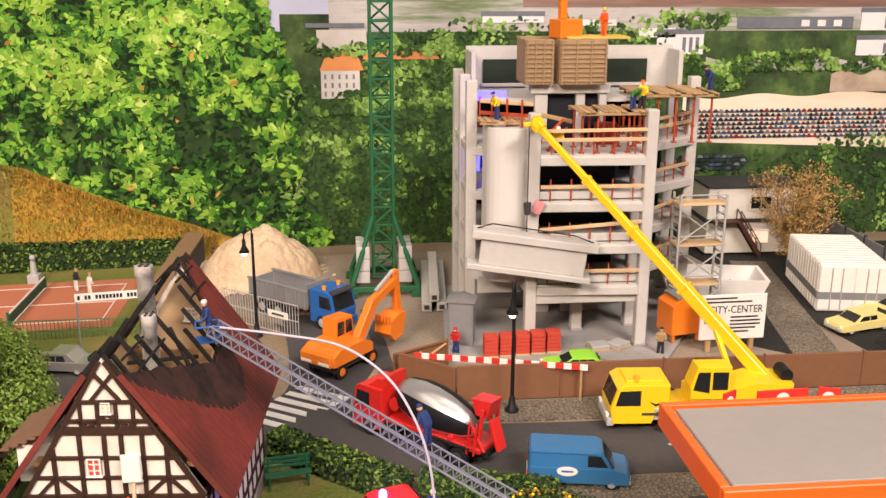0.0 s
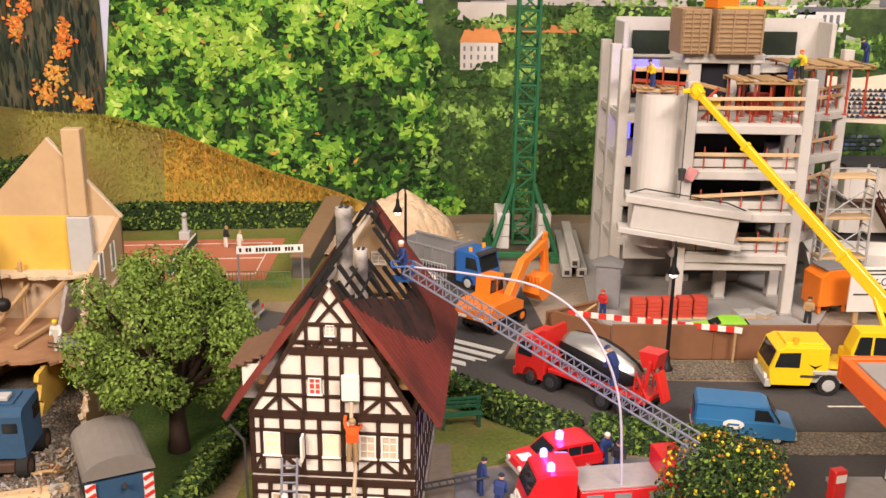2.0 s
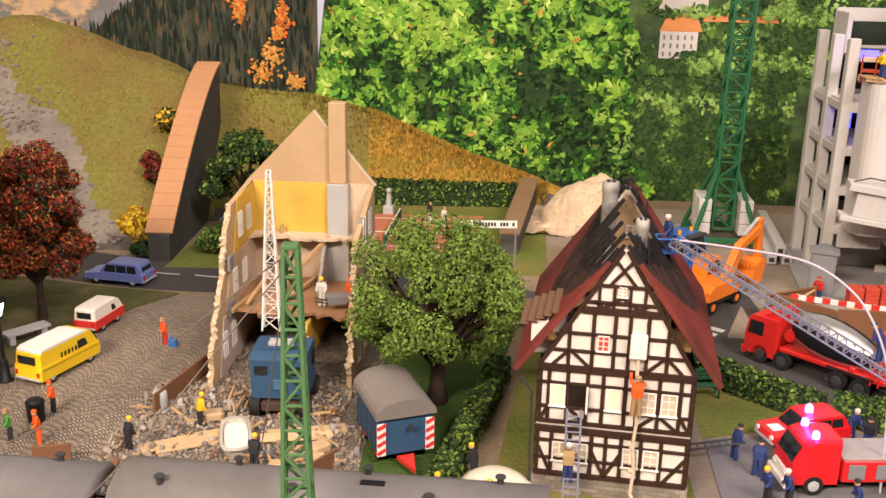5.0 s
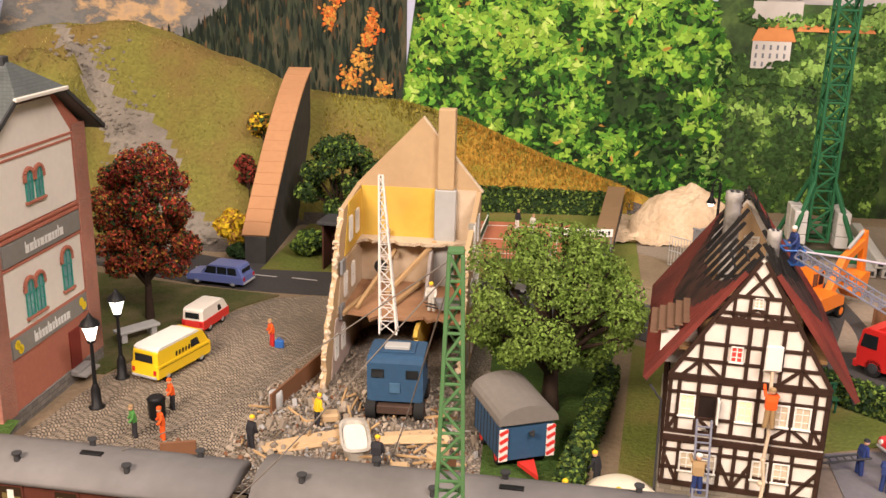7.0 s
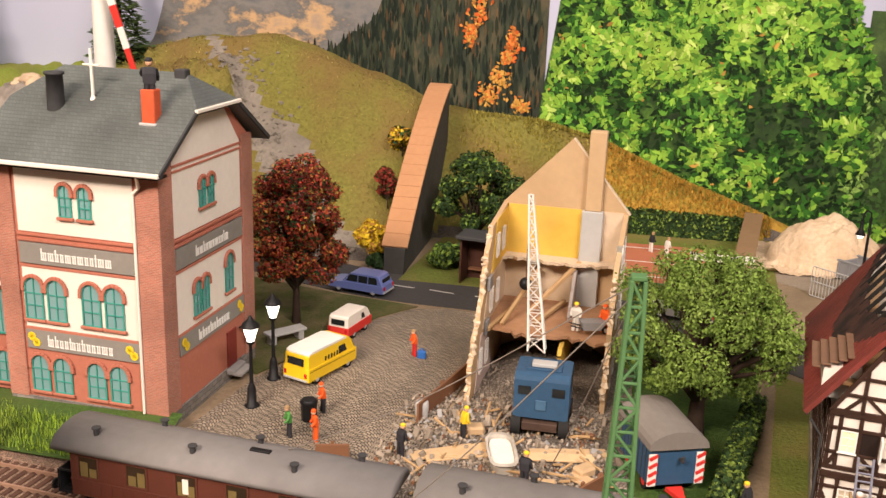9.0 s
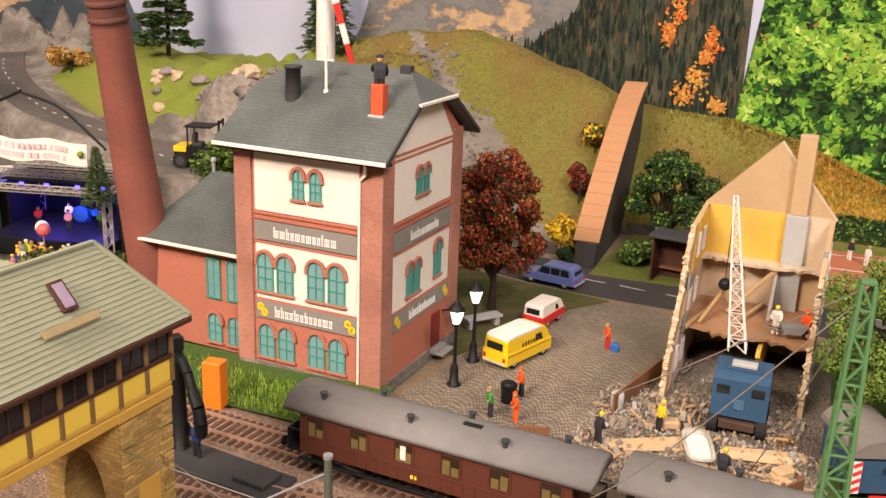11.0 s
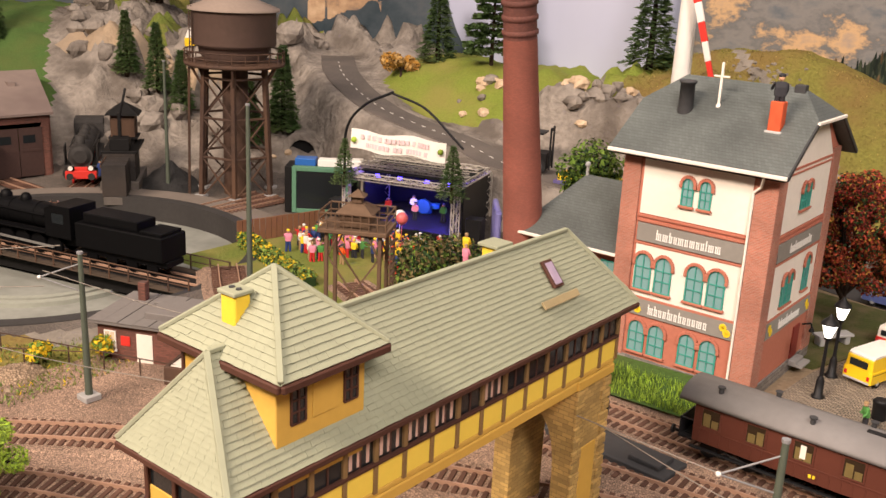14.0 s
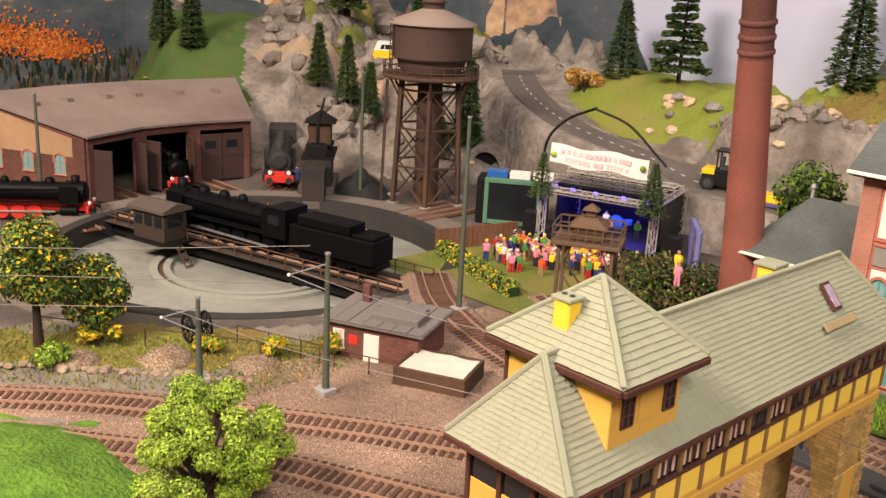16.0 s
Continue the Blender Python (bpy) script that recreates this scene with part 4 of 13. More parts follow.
def arch_window(parent, m, w, h, surround=True, frame_paint=None):
    """A round-headed window at the pose m: x along the wall, -y outwards, z up from the sill."""
    r = w / 2
    outline = [(-r, 0), (r, 0)] + [(r * math.cos(a), h - r + r * math.sin(a)) for a in steps(0, math.pi, 10)]
    win = part("window", S().prism(outline, -0.02, 0.06, "y"), PANE, parent, m=m)
    fr = S()
    for a, b in zip(outline, outline[1:] + outline[:1]):
        fr.bar((a[0], -0.06, a[1]), (b[0], -0.06, b[1]), 0.1, 0.08, (0, 1, 0))
    for k in (0.33, 0.62):
        fr.bar((-r, -0.06, h * k), (r, -0.06, h * k), 0.06, 0.05, (0, 1, 0))
    fr.bar((0, -0.06, 0), (0, -0.06, h), 0.06, 0.05, (0, 1, 0))
    part("window_frame", fr, frame_paint or TEAL, win)
    if surround:
        ar = S()
        ro = r + 0.11
        arcp = [(ro, h - r - 0.25)] + [(ro * math.cos(a), h - r + ro * math.sin(a)) for a in steps(0, math.pi, 9)] + [(-ro, h - r - 0.25)]
        for a, b in zip(arcp, arcp[1:]):
            ar.bar((a[0], -0.1, a[1]), (b[0], -0.1, b[1]), 0.2, 0.16, (0, 1, 0))
        part("brick_arch", ar, REDPLAIN, win)
        part("sill", S().box(-r - 0.15, r + 0.15, -0.2, 0, -0.16, 0), REDPLAIN, win)
    return win


def blackletter_bars(parent, m, w, h, seed):
    """Unreadable old lettering as a row of plain bars."""
    rr = random.Random(seed)
    s, x, first = S(), -w / 2, True
    while x < w / 2 - 0.2:
        if rr.random() < 0.12 and not first:
            x += 0.2
            first = True
            continue
        tall = 1.0 if first or rr.random() < 0.2 else 0.68
        n = 3 if first else rr.choice((2, 2, 1, 3))
        for k in range(n):
            s.box(x + k * 0.13, x + k * 0.13 + 0.075, -0.03, 0, -h / 2, -h / 2 + h * (tall if k == 0 else 0.68), 0)
            s.bar((x + k * 0.13 - 0.02, -0.015, -h / 2 + h * 0.66), (x + k * 0.13 + 0.1, -0.015, -h / 2 + h * 0.58), 0.03, 0.07, (0, 1, 0))
            s.bar((x + k * 0.13 - 0.02, -0.015, -h / 2 + h * 0.08), (x + k * 0.13 + 0.1, -0.015, -h / 2), 0.03, 0.07, (0, 1, 0))
        x += n * 0.13 + 0.06
        first = False
    part("lettering", s, SIGNINK, parent, "pale lettering bars", m=m)


def sunflower(parent, m):
    s = S()
    for i, (x, z) in enumerate(((-0.14, 0.16), (0.14, -0.16))):
        for k in range(9):
            a = 2 * math.pi * k / 9
            s.bar((x, -0.03, z), (x + 0.25 * math.cos(a), -0.03, z + 0.25 * math.sin(a)), 0.13, 0.03, (0, 1, 0))
    part("sunflower", s, SUNFLOWER, parent, "painted yellow flowers", m=m, kind="stuff")


def factory_tower():
    W, D, ZE = 10.0, 10.9, 14.0
    h = thing("factory_tower", -47.85, 35.75, -0.75, 0.8, "tall white and red brick factory tower with a slate roof", "building")
    h.scale = (1.01, 1.01, 1.055)
    part("plinth", S().box(-W - 0.12, 0.12, -0.12, D + 0.12, -1.2, 0.35), courses("rubble_plinth", (0.22, 0.20, 0.18), (0.10, 0.09, 0.08), 0.6, 0.3), h, "grey rubble stone foot")
    body = part("wall", S().prism([(0, 0.3), (D, 0.3), (D, ZE), (D * 0.72, ZE + 2.3), (D * 0.28, ZE + 2.3), (0, ZE)], -W, 0, "x"), REDPLAIN, h, "red masonry walls")
    brick = courses("pier_brick", (0.47, 0.165, 0.105), (0.50, 0.33, 0.26), 0.27, 0.09, 0.14, var=0.16, bump=0.5)
    for x0, x1, y0, y1 in ((-1.3, 0.14, -0.14, 1.3), (-W - 0.14, -W + 1.1, -0.14, 1.2), (-1.3, 0.14, D - 1.3, D + 0.14), (-W - 0.14, -W + 1.1, D - 1.2, D + 0.14)):
        part("corner_pier", S().box(x0, x1, y0, y1, 0.3, ZE + (0.2 if y0 < 1 else 0.2), 0.03), brick, h)
    # white fields
    front = lambda x0, x1, z0, z1, t=0.06: S().box(x0, x1, -t, 0.02, z0, z1, 0.01)
    side = lambda y0, y1, z0, z1, t=0.06: S().box(-0.02, t, y0, y1, z0, z1, 0.01)
    for z0, z1 in ((4.5, 8.0), (9.9, 13.7)):
        part("plaster_field", front(-8.7, -1.45, z0, z1), CREAM, h, "cream plaster field")
    for z0, z1 in ((4.5, 8.0), (9.9, 13.9)):
        part("plaster_field", side(1.45, D - 1.45, z0, z1), CREAM, h)
    part("plaster_field", S().prism([(1.45, 13.9), (D - 1.45, 13.9), (D * 0.70, 16.0), (D * 0.30, 16.0)], -0.02, 0.06, "x"), CREAM, h)
    for z in (9.75, 9.45, 8.0, 4.42, 13.75):
        part("string_course", front(-8.8, -1.35, z - 0.07, z + 0.07, 0.12), REDPLAIN, h)
        part("string_course", side(1.35, D - 1.35, z - 0.07, z + 0.07, 0.12), REDPLAIN, h)
    part("string_course", side(1.35, D - 1.35, 13.4, 13.52, 0.12), REDPLAIN, h)
    for z0, z1, seed in ((8.15, 9.3, 3), (3.25, 4.35, 9)):
        wide = (-8.7, -1.45)
        a = part("sign_board", front(*wide, z0, z1, 0.14), SIGNGREY, h, "grey painted sign with pale lettering")
        b = part("sign_board", side(1.45, D - 1.45, z0, z1, 0.14), SIGNGREY, h)
        zc = (z0 + z1) / 2
        blackletter_bars(a, at(-5.1, -0.14, zc), 4.4, 0.66, seed)
        blackletter_bars(b, at(0.14, D / 2, zc, 90), 3.8, 0.62, seed)
        if z0 < 4:
            for x in (-8.2, -1.95):
                sunflower(a, at(x, -0.14, zc))
            for y in (2.0, D - 2.0):
                sunflower(b, at(0.14, y, zc, 90))
    for x in (-8.0, -6.55, -4.35, -2.9):
        arch_window(h, at(x, -0.07, 5.0), 1.1, 2.35)
        arch_window(h, at(x, -0.01, 0.75), 1.1, 2.1)
    for x in (-5.55, -4.35):
        arch_window(h, at(x, -0.07, 10.9), 0.72, 1.7)
    for y, z, w, hh in ((3.6, 5.0, 0.75, 2.0), (4.6, 5.0, 0.75, 2.0), (7.6, 5.2, 0.95, 2.3), (4.6, 11.0, 0.65, 1.6), (5.6, 11.0, 0.65, 1.6)):
        arch_window(h, at(0.07, y, z, 90), w, hh)
    door = part("door", S().box(0, 0.1, 7.2, 8.4, 0.35, 2.6), mat("door_red", (0.22, 0.04, 0.03), 0.6), h, "dark red side door")
    part("door_lamp", S().tube([(0.1, 8.8, 2.4), (0.7, 8.8, 2.6), (0.8, 8.8, 2.3)], 0.07).cyl((0.8, 8.8, 2.3), (0.8, 8.8, 2.05), 0.12, 0.2), BLACK, h)
    part("steps", S().box(0.1, 0.6, 6.9, 8.6, 0, 0.36).box(0.6, 1.1, 6.9, 8.6, 0, 0.18), CONCRETE_D, h)
    # roof with half-hipped gables
    o, yr = 1.15, D / 2
    ze, zr, zh = ZE - 0.1, 18.1, 16.55
    x0, x1 = -W - 0.85, 0.85
    yh = (yr + o) * (zr - zh) / (zr - ze)
    r = S()
    r.add([(x0, -o, ze), (x1, -o, ze), (x1, yr - yh, zh), (x1 - 1.9, yr, zr), (x0 + 1.9, yr, zr), (x0, yr - yh, zh), (x1, yr + yh, zh), (x0, yr + yh, zh), (x1, D + o, ze), (x0, D + o, ze)],
          [(0, 1, 2, 3, 4, 5), (2, 6, 3), (5, 4, 7), (9, 7, 4, 3, 6, 8)])
    lower = [Vector(v) - Vector((0, 0, 0.28)) for v in r.v]
    r.add(lower, [(0, 5, 4, 3, 2, 1), (2, 3, 6), (5, 7, 4), (9, 8, 6, 3, 4, 7)])
    part("roof", r, SLATE, h, "grey slate half-hipped roof")
    part("gutter", S().bar((x0, -o - 0.06, ze - 0.1), (x1, -o - 0.06, ze - 0.1), 0.2, 0.22), CREAM, h, "cream gutter")
    part("gutter", S().bar((x1 + 0.05, yr - yh - 0.2, zh - 0.1), (x1 + 0.05, yr + yh + 0.2, zh - 0.1), 0.2, 0.2), CREAM, h)
    for a, b in (((x1, -o, ze - 0.15), (x1, yr - yh, zh - 0.15)), ((x1, D + o, ze - 0.15), (x1, yr + yh, zh - 0.15))):
        part("verge_board", S().bar(a, b, 0.14, 0.26), DARKGREY, h)
    part("downpipe", S().tube([(-0.5, -o, ze - 0.15), (-0.9, -0.3, ze - 1.0), (-1.35, -0.2, ze - 1.4), (-1.35, -0.2, 0.4)], 0.09), CREAM, h, "cream downpipe")
    part("soffit", S().box(x0 + 0.3, x1 - 0.2, -o + 0.1, 0.0, ze - 0.36, ze - 0.2), TIMBER, h)
    for x, z0, z1, rr in ((-7.6, 16.0, 17.9, 0.5),):
        part("vent_pipe", S().turned([(rr, z0), (rr * 0.92, z1), (rr * 1.12, z1), (rr * 1.12, z1 + 0.15), (rr * 0.6, z1 + 0.16)], 14, (x, 2.6)), DARKGREY, h, "dark round roof vent")
    ch = part("chimney", S().box(-1.85, -1.05, 1.85, 2.6, 15.2, 17.55), mat("orange_brick", (0.55, 0.10, 0.04), 0.8, var=0.2), h, "bright orange brick chimney")
    part("chimney_flashing", S().box(-1.97, -0.93, 1.72, 2.72, 15.2, 15.85), LIGHTGREY, ch)
    part("roof_cross", S().box(-5.75, -5.6, 3.2, 3.35, 16.4, 19.3).box(-6.2, -5.15, 3.2, 3.35, 18.4, 18.5).cyl((-5.67, 3.27, 16.4), (-5.67, 3.27, 16.8), 0.3, 0.1), CREAM, h, "cream aerial on the roof")
    part("roof_hatch", S().box(-1.6, -0.9, 5.0, 5.6, 17.6, 18.3), DARKGREY, h)
    # annex
    ax = part("annex", S().prism([(0.9, 0), (9.5, 0), (9.5, 6.4), (0.9, 6.4)], -17.8, -10, "x"), REDPLAIN, h, "low red brick annex with slate roof")
    rf = S()
    rf.add([(-18.6, 0.1, 6.8), (-9.9, 0.1, 6.8), (-9.9, 5.2, 10.4), (-15.8, 5.2, 10.4), (-18.6, 10.2, 6.8), (-9.9, 10.2, 6.8)], [(0, 1, 2, 3), (0, 3, 4), (3, 2, 5, 4), (0, 4, 5, 1)])
    part("annex_roof", rf, SLATE, ax, "grey slate roof")
    part("annex_gutter", S().bar((-18.6, 0.05, 6.7), (-9.95, 0.05, 6.7), 0.2, 0.2), CREAM, ax)
    for x in (-12.7, -11.1):
        casement(ax, x, 3.4, 1.1, 2.6, 0.87, PANE, frame_mat=TEAL, bars=(1, 2))
        arch_window(h, at(x, 0.86, 0.5), 1.0, 1.9)
    part("annex_finial", S().cyl((-15.8, 5.2, 10.3), (-15.8, 5.2, 11.0), 0.12).ball((-15.8, 5.2, 11.1), 0.22), LIGHTGREY, ax)
    return h


factory_tower()

# round brick chimney
ch = thing("factory_chimney", -66.8, 38.3, -2.5, 0, "tall round dark red brick factory chimney", "chimney")
ch.matrix_basis = at(-66.8, 38.3, -2.5, 0, 9.5, 1.0)
SOOTBRICK = courses("sooty_chimney_brick", (0.135, 0.045, 0.033), (0.10, 0.04, 0.03), 0.2, 0.07, 0.12, var=0.2, bump=0.3)
part("shaft", S().turned([(1.9, 0), (1.9, 1.6), (1.62, 1.9), (1.17, 23.0)], 28), CHIMBRICK, ch)
part("stack_head", S().turned([(1.16, 23.0), (1.12, 27.0), (1.06, 36)], 28), SOOTBRICK, ch, "sooty dark upper part of the chimney")
for z in (23.2, 24.2, 25.2, 28.2):
    part("band", S().turned([(1.14, z), (1.26, z + 0.1), (1.26, z + 0.32), (1.14, z + 0.42)], 28), SOOTBRICK, ch, "dark projecting brick band")

# ---- gantry signal box ----
SHINGLE = mat("olive_shingle", (0.29, 0.30, 0.21), 0.75, var=0.1, scale=40, bump=0.12, second=(0.255, 0.265, 0.185), mix2=0.5, island=0.02)
OCHRE = mat("ochre_plastic", (0.60, 0.37, 0.075), 0.55, var=0.08, bump=0.05, second=(0.50, 0.30, 0.06), mix2=0.4)
OCHREBRICK = courses("ochre_brick", (0.50, 0.33, 0.105), (0.32, 0.21, 0.07), 0.55, 0.22, 0.08)
PANELYELLOW = mat("panel_yellow", (0.82, 0.60, 0.09), 0.55, var=0.06, bump=0.05)
POSTBROWN = mat("post_brown", (0.22, 0.135, 0.055), 0.6, var=0.15, bump=0.05)
FRAMEBROWN = mat("frame_brown", (0.075, 0.032, 0.022), 0.6, var=0.2, bump=0.05)


def shingled(parent, a, b, c, d, rows, per, name="shingle_course"):
    """Courses of small shingles on the slope a-b (eave) to d-c (ridge): each course one part, its shingles a little uneven."""
    a, b, c, d = (Vector(p) for p in (a, b, c, d))
    rr = random.Random(rows)
    for i in range(rows):
        u0, u1 = i / rows, (i + 1.2) / rows
        l0, r0 = a.lerp(d, u0), b.lerp(c, u0)
        l1, r1 = a.lerp(d, min(1, u1)), b.lerp(c, min(1, u1))
        n = (r0 - l0).cross(l1 - l0).normalized()
        if n.z < 0: n = -n
        up = (l1 - l0 + r1 - r0).normalized()
        k = max(1, round(per * (r0 - l0).length))
        off = 0.5 * (i % 2) / k
        cuts = sorted({0.0, 1.0, *[min(1, max(0, j / k + off)) for j in range(k + 1)]})
        q = S()
        for s0, s1 in zip(cuts, cuts[1:]):
            e, dz, drop = 0.003 / max(1, (r0 - l0).length), rr.uniform(-0.004, 0.004), up * rr.uniform(-0.012, 0.012)
            p = [l0.lerp(r0, s0 + e) + drop, l0.lerp(r0, s1 - e) + drop, l1.lerp(r1, s1 - e), l1.lerp(r1, s0 + e)]
            q.add([p[0] + n * (0.085 + dz), p[1] + n * (0.085 - dz), p[2] + n * 0.035, p[3] + n * 0.035, p[0] + n * 0.03, p[1] + n * 0.03, p[2], p[3]],
                  [(0, 1, 2, 3), (4, 7, 6, 5), (0, 4, 5, 1), (1, 5, 6, 2), (0, 3, 7, 4)])
        part(name, q, SHINGLE, parent)


def signal_box():
    h = thing("signal_box", -50.5, -5.5, -1.9, 0, "gantry signal box with ochre walls and olive shingle roof", "signal box")
    Z0 = 1.9
    ze, zr, w, L = 10.05 + Z0, 13.4 + Z0, 2.78, 24.3
    hip0, hip1 = 1.5, L - 2.4
    rf = part("roof", S().add([(-w, 0, ze), (w, 0, ze), (w, L, ze), (-w, L, ze), (0, hip0, zr), (0, hip1, zr)], [(0, 1, 4), (1, 2, 5, 4), (2, 3, 5), (3, 0, 4, 5), (0, 3, 2, 1)]), SHINGLE, h, "olive shingled main roof")
    shingled(rf, (w, 0, ze), (w, L, ze), (0, hip1, zr), (0, hip0, zr), 19, 2.4)
    shingled(rf, (-w, 0, ze), (w, 0, ze), (0, hip0, zr), (0, hip0, zr), 19, 2.4)
    for p, q in (((-w, 0, ze), (w, 0, ze)), ((w, 0, ze), (w, L, ze)), ((w, L, ze), (-w, L, ze)), ((-w, L, ze), (-w, 0, ze))):
        part("eave_board", S().bar(Vector(p) - Vector((0, 0, 0.1)), Vector(q) - Vector((0, 0, 0.1)), 0.26, 0.24), FRAMEBROWN, h)
    for p, q in (((w, 0, ze), (0, hip0, zr)), ((-w, 0, ze), (0, hip0, zr)), ((0, hip0, zr), (0, hip1, zr)), ((w, L, ze), (0, hip1, zr)), ((-w, L, ze), (0, hip1, zr))):
        part("ridge_tile", S().bar(Vector(p) + Vector((0, 0, 0.12)), Vector(q) + Vector((0, 0, 0.12)), 0.22, 0.16), SHINGLE, h)
    # cabin under the roof
    wx, y0, y1 = 2.25, 0.7, L - 0.7
    zb, zs = 7.3 + Z0, 8.4 + Z0
    part("cabin_floor", S().box(-wx, wx, y0, y1, zb - 0.25, zb), OCHRE, h)
    part("parapet", S().box(wx - 0.15, wx, y0, y1, zb, zs), PANELYELLOW, h, "bright yellow panel below the windows")
    part("parapet", S().box(-wx, -wx + 0.15, y0, y1, zb, zs), OCHRE, h)
    part("parapet", S().box(-wx, wx, y0, y0 + 0.15, zb, zs), OCHRE, h)
    part("parapet", S().box(-wx, wx, y1 - 0.15, y1, zb, zs), OCHRE, h)
    # added middle board, the cabin's inner shade put into its dark colour
    part("inner_wall", S().box(-0.1, 0.1, y0 + 0.5, y1 - 0.5, zs - 1, ze), mat("cabin_shade", (0.05, 0.03, 0.02), 0.9), h)
    n = 15
    for i in range(n + 1):
        y = y0 + (y1 - y0) * i / n
        part("post", S().box(wx - 0.12, wx + 0.08, y - 0.11, y + 0.11, zb - 0.1, ze - 0.1), POSTBROWN, h)
        if i < n:
            win = part("window", S().box(wx - 0.08, wx - 0.04, y + 0.1, y + (y1 - y0) / n - 0.1, zs + 0.05, ze - 0.25, 0), GLASS_D, h)
            b = S()
            for k in (0.5,):
                yy = y + (y1 - y0) / n * k
                b.box(wx - 0.06, wx + 0.01, yy - 0.035, yy + 0.035, zs, ze - 0.2)
            part("glazing_bar", b, FRAMEBROWN, win)
            if i in (3, 4, 5, 6, 8):
                # strips on the glass's outer face: lit frames inside, painted as pale rose
                cu = S()
                for k in (0.2, 0.45, 0.75):
                    yy = y + (y1 - y0) / n * k
                    cu.box(wx - 0.04, wx - 0.02, yy - 0.07, yy + 0.08, zs + 0.2, ze - 0.45, 0)
                part("curtain", cu, mat("rose_strip", (0.62, 0.42, 0.34), 0.7, var=0.2) if "rose_strip" not in bpy.data.materials else bpy.data.materials["rose_strip"], win, "pale rose strips on the glass for lit inner frames")
    for i in range(4):
        x = -wx + 2 * wx * i / 3
        part("post", S().box(x - 0.1, x + 0.1, y0 - 0.08, y0 + 0.1, zb - 0.1, ze - 0.1), FRAMEBROWN, h)
    part("window", S().box(-wx, wx, y0 + 0.05, y0 + 0.09, zs, ze - 0.2, 0), GLASS_D, h)
    part("rail_beam", S().box(wx - 0.05, wx + 0.12, y0, y1, zs - 0.06, zs + 0.1), FRAMEBROWN, h)
    # small tower through the roof
    yd, ax, ay, zt, zp = 4.2, 2.28, 1.93, 13.2 + Z0, 15.6 + Z0
    tw = part("turret", S().box(-ax, ax, yd - ay, yd + ay, 9.2 + Z0, zt, 0.03), OCHRE, h, "square ochre turret")
    part("corner_post", S().box(-ax - 0.06, -ax + 0.1, yd - ay - 0.06, yd - ay + 0.1, 9.2 + Z0, zt), FRAMEBROWN, tw)
    for y in (yd - 1.05, yd + 1.25):
        win = part("window", S().box(ax - 0.02, ax + 0.03, y - 0.3, y + 0.3, 11.35 + Z0, 12.55 + Z0, 0), GLASS_D, tw)
        fb = S()
        for yy in (y - 0.3, y, y + 0.3):
            fb.box(ax, ax + 0.08, yy - 0.04, yy + 0.04, 11.35 + Z0, 12.55 + Z0)
        for zz in (11.35, 11.75, 12.15, 12.55):
            fb.box(ax, ax + 0.07, y - 0.3, y + 0.3, zz + Z0 - 0.03, zz + Z0 + 0.03)
        part("glazing_bar", fb, FRAMEBROWN, win)
    part("wall_panel", S().box(ax, ax + 0.05, yd - 0.45, yd + 0.6, 11.3 + Z0, 12.7 + Z0, 0.02), OCHRE, tw)
    e, ey = 2.95, 2.33
    pts = [(-e, yd - ey, zt), (e, yd - ey, zt), (e, yd + ey, zt), (-e, yd + ey, zt), (0, yd, zp)]
    tr = part("turret_roof", S().add(pts, [(0, 1, 4), (1, 2, 4), (2, 3, 4), (3, 0, 4), (0, 3, 2, 1)]), SHINGLE, h, "olive pyramid roof")
    for i in range(4):
        p, q = pts[i], pts[(i + 1) % 4]
        if i < 2:
            shingled(tr, p, q, pts[4], pts[4], 14, 2.4)
        part("ridge_tile", S().bar(Vector(p) + Vector((0, 0, 0.12)), Vector(pts[4]) + Vector((0, 0, 0.1)), 0.2, 0.14), SHINGLE, tr)
        part("eave_board", S().bar(Vector(p) - Vector((0, 0, 0.12)), Vector(q) - Vector((0, 0, 0.12)), 0.28, 0.26), FRAMEBROWN, tr)
    c = part("chimney", S().box(-0.7, 0.0, 2.6, 3.25, zt + 0.2, 15.0 + Z0), mat("bright_ochre", (0.78, 0.55, 0.05), 0.55, var=0.06), h, "bright yellow chimney")
    part("chimney_cap", S().box(-0.78, 0.08, 2.52, 3.33, 15.0 + Z0, 15.14 + Z0, 0.03), SHINGLE, c)
    for x in (-0.52, -0.18):
        part("flue", S().cyl((x, 2.92, 15.12 + Z0), (x, 2.92, 15.18 + Z0), 0.1), DARKGREY, c)
    c2 = part("chimney", S().box(-1.65, -0.85, 17.6, 18.5, 11.5 + Z0, 13.25 + Z0), bpy.data.materials["bright_ochre"], h)
    part("chimney_cap", S().box(-1.8, -0.7, 17.45, 18.65, 13.25 + Z0, 13.4 + Z0), SHINGLE, c2)
    # roof light and snow board
    nrm = Vector((zr - ze, 0, w)).normalized()
    P = lambda u, y, o: Vector((w * (1 - u), y, ze + (zr - ze) * u)) + nrm * o
    part("roof_light", S().bar(P(0.48, 19.0, 0.24), P(0.78, 19.0, 0.24), 0.72, 0.14, nrm), FRAMEBROWN, h, "small brown roof light")
    part("roof_light_pane", S().bar(P(0.51, 19.0, 0.33), P(0.75, 19.0, 0.33), 0.5, 0.03, nrm), mat("violet_pane", (0.35, 0.27, 0.36), 0.2), h)
    part("step_board", S().bar(P(0.36, 17.2, 0.35), P(0.36, 19.9, 0.35), 0.35, 0.1, nrm), mat("step_brown", (0.33, 0.26, 0.14), 0.7), h)
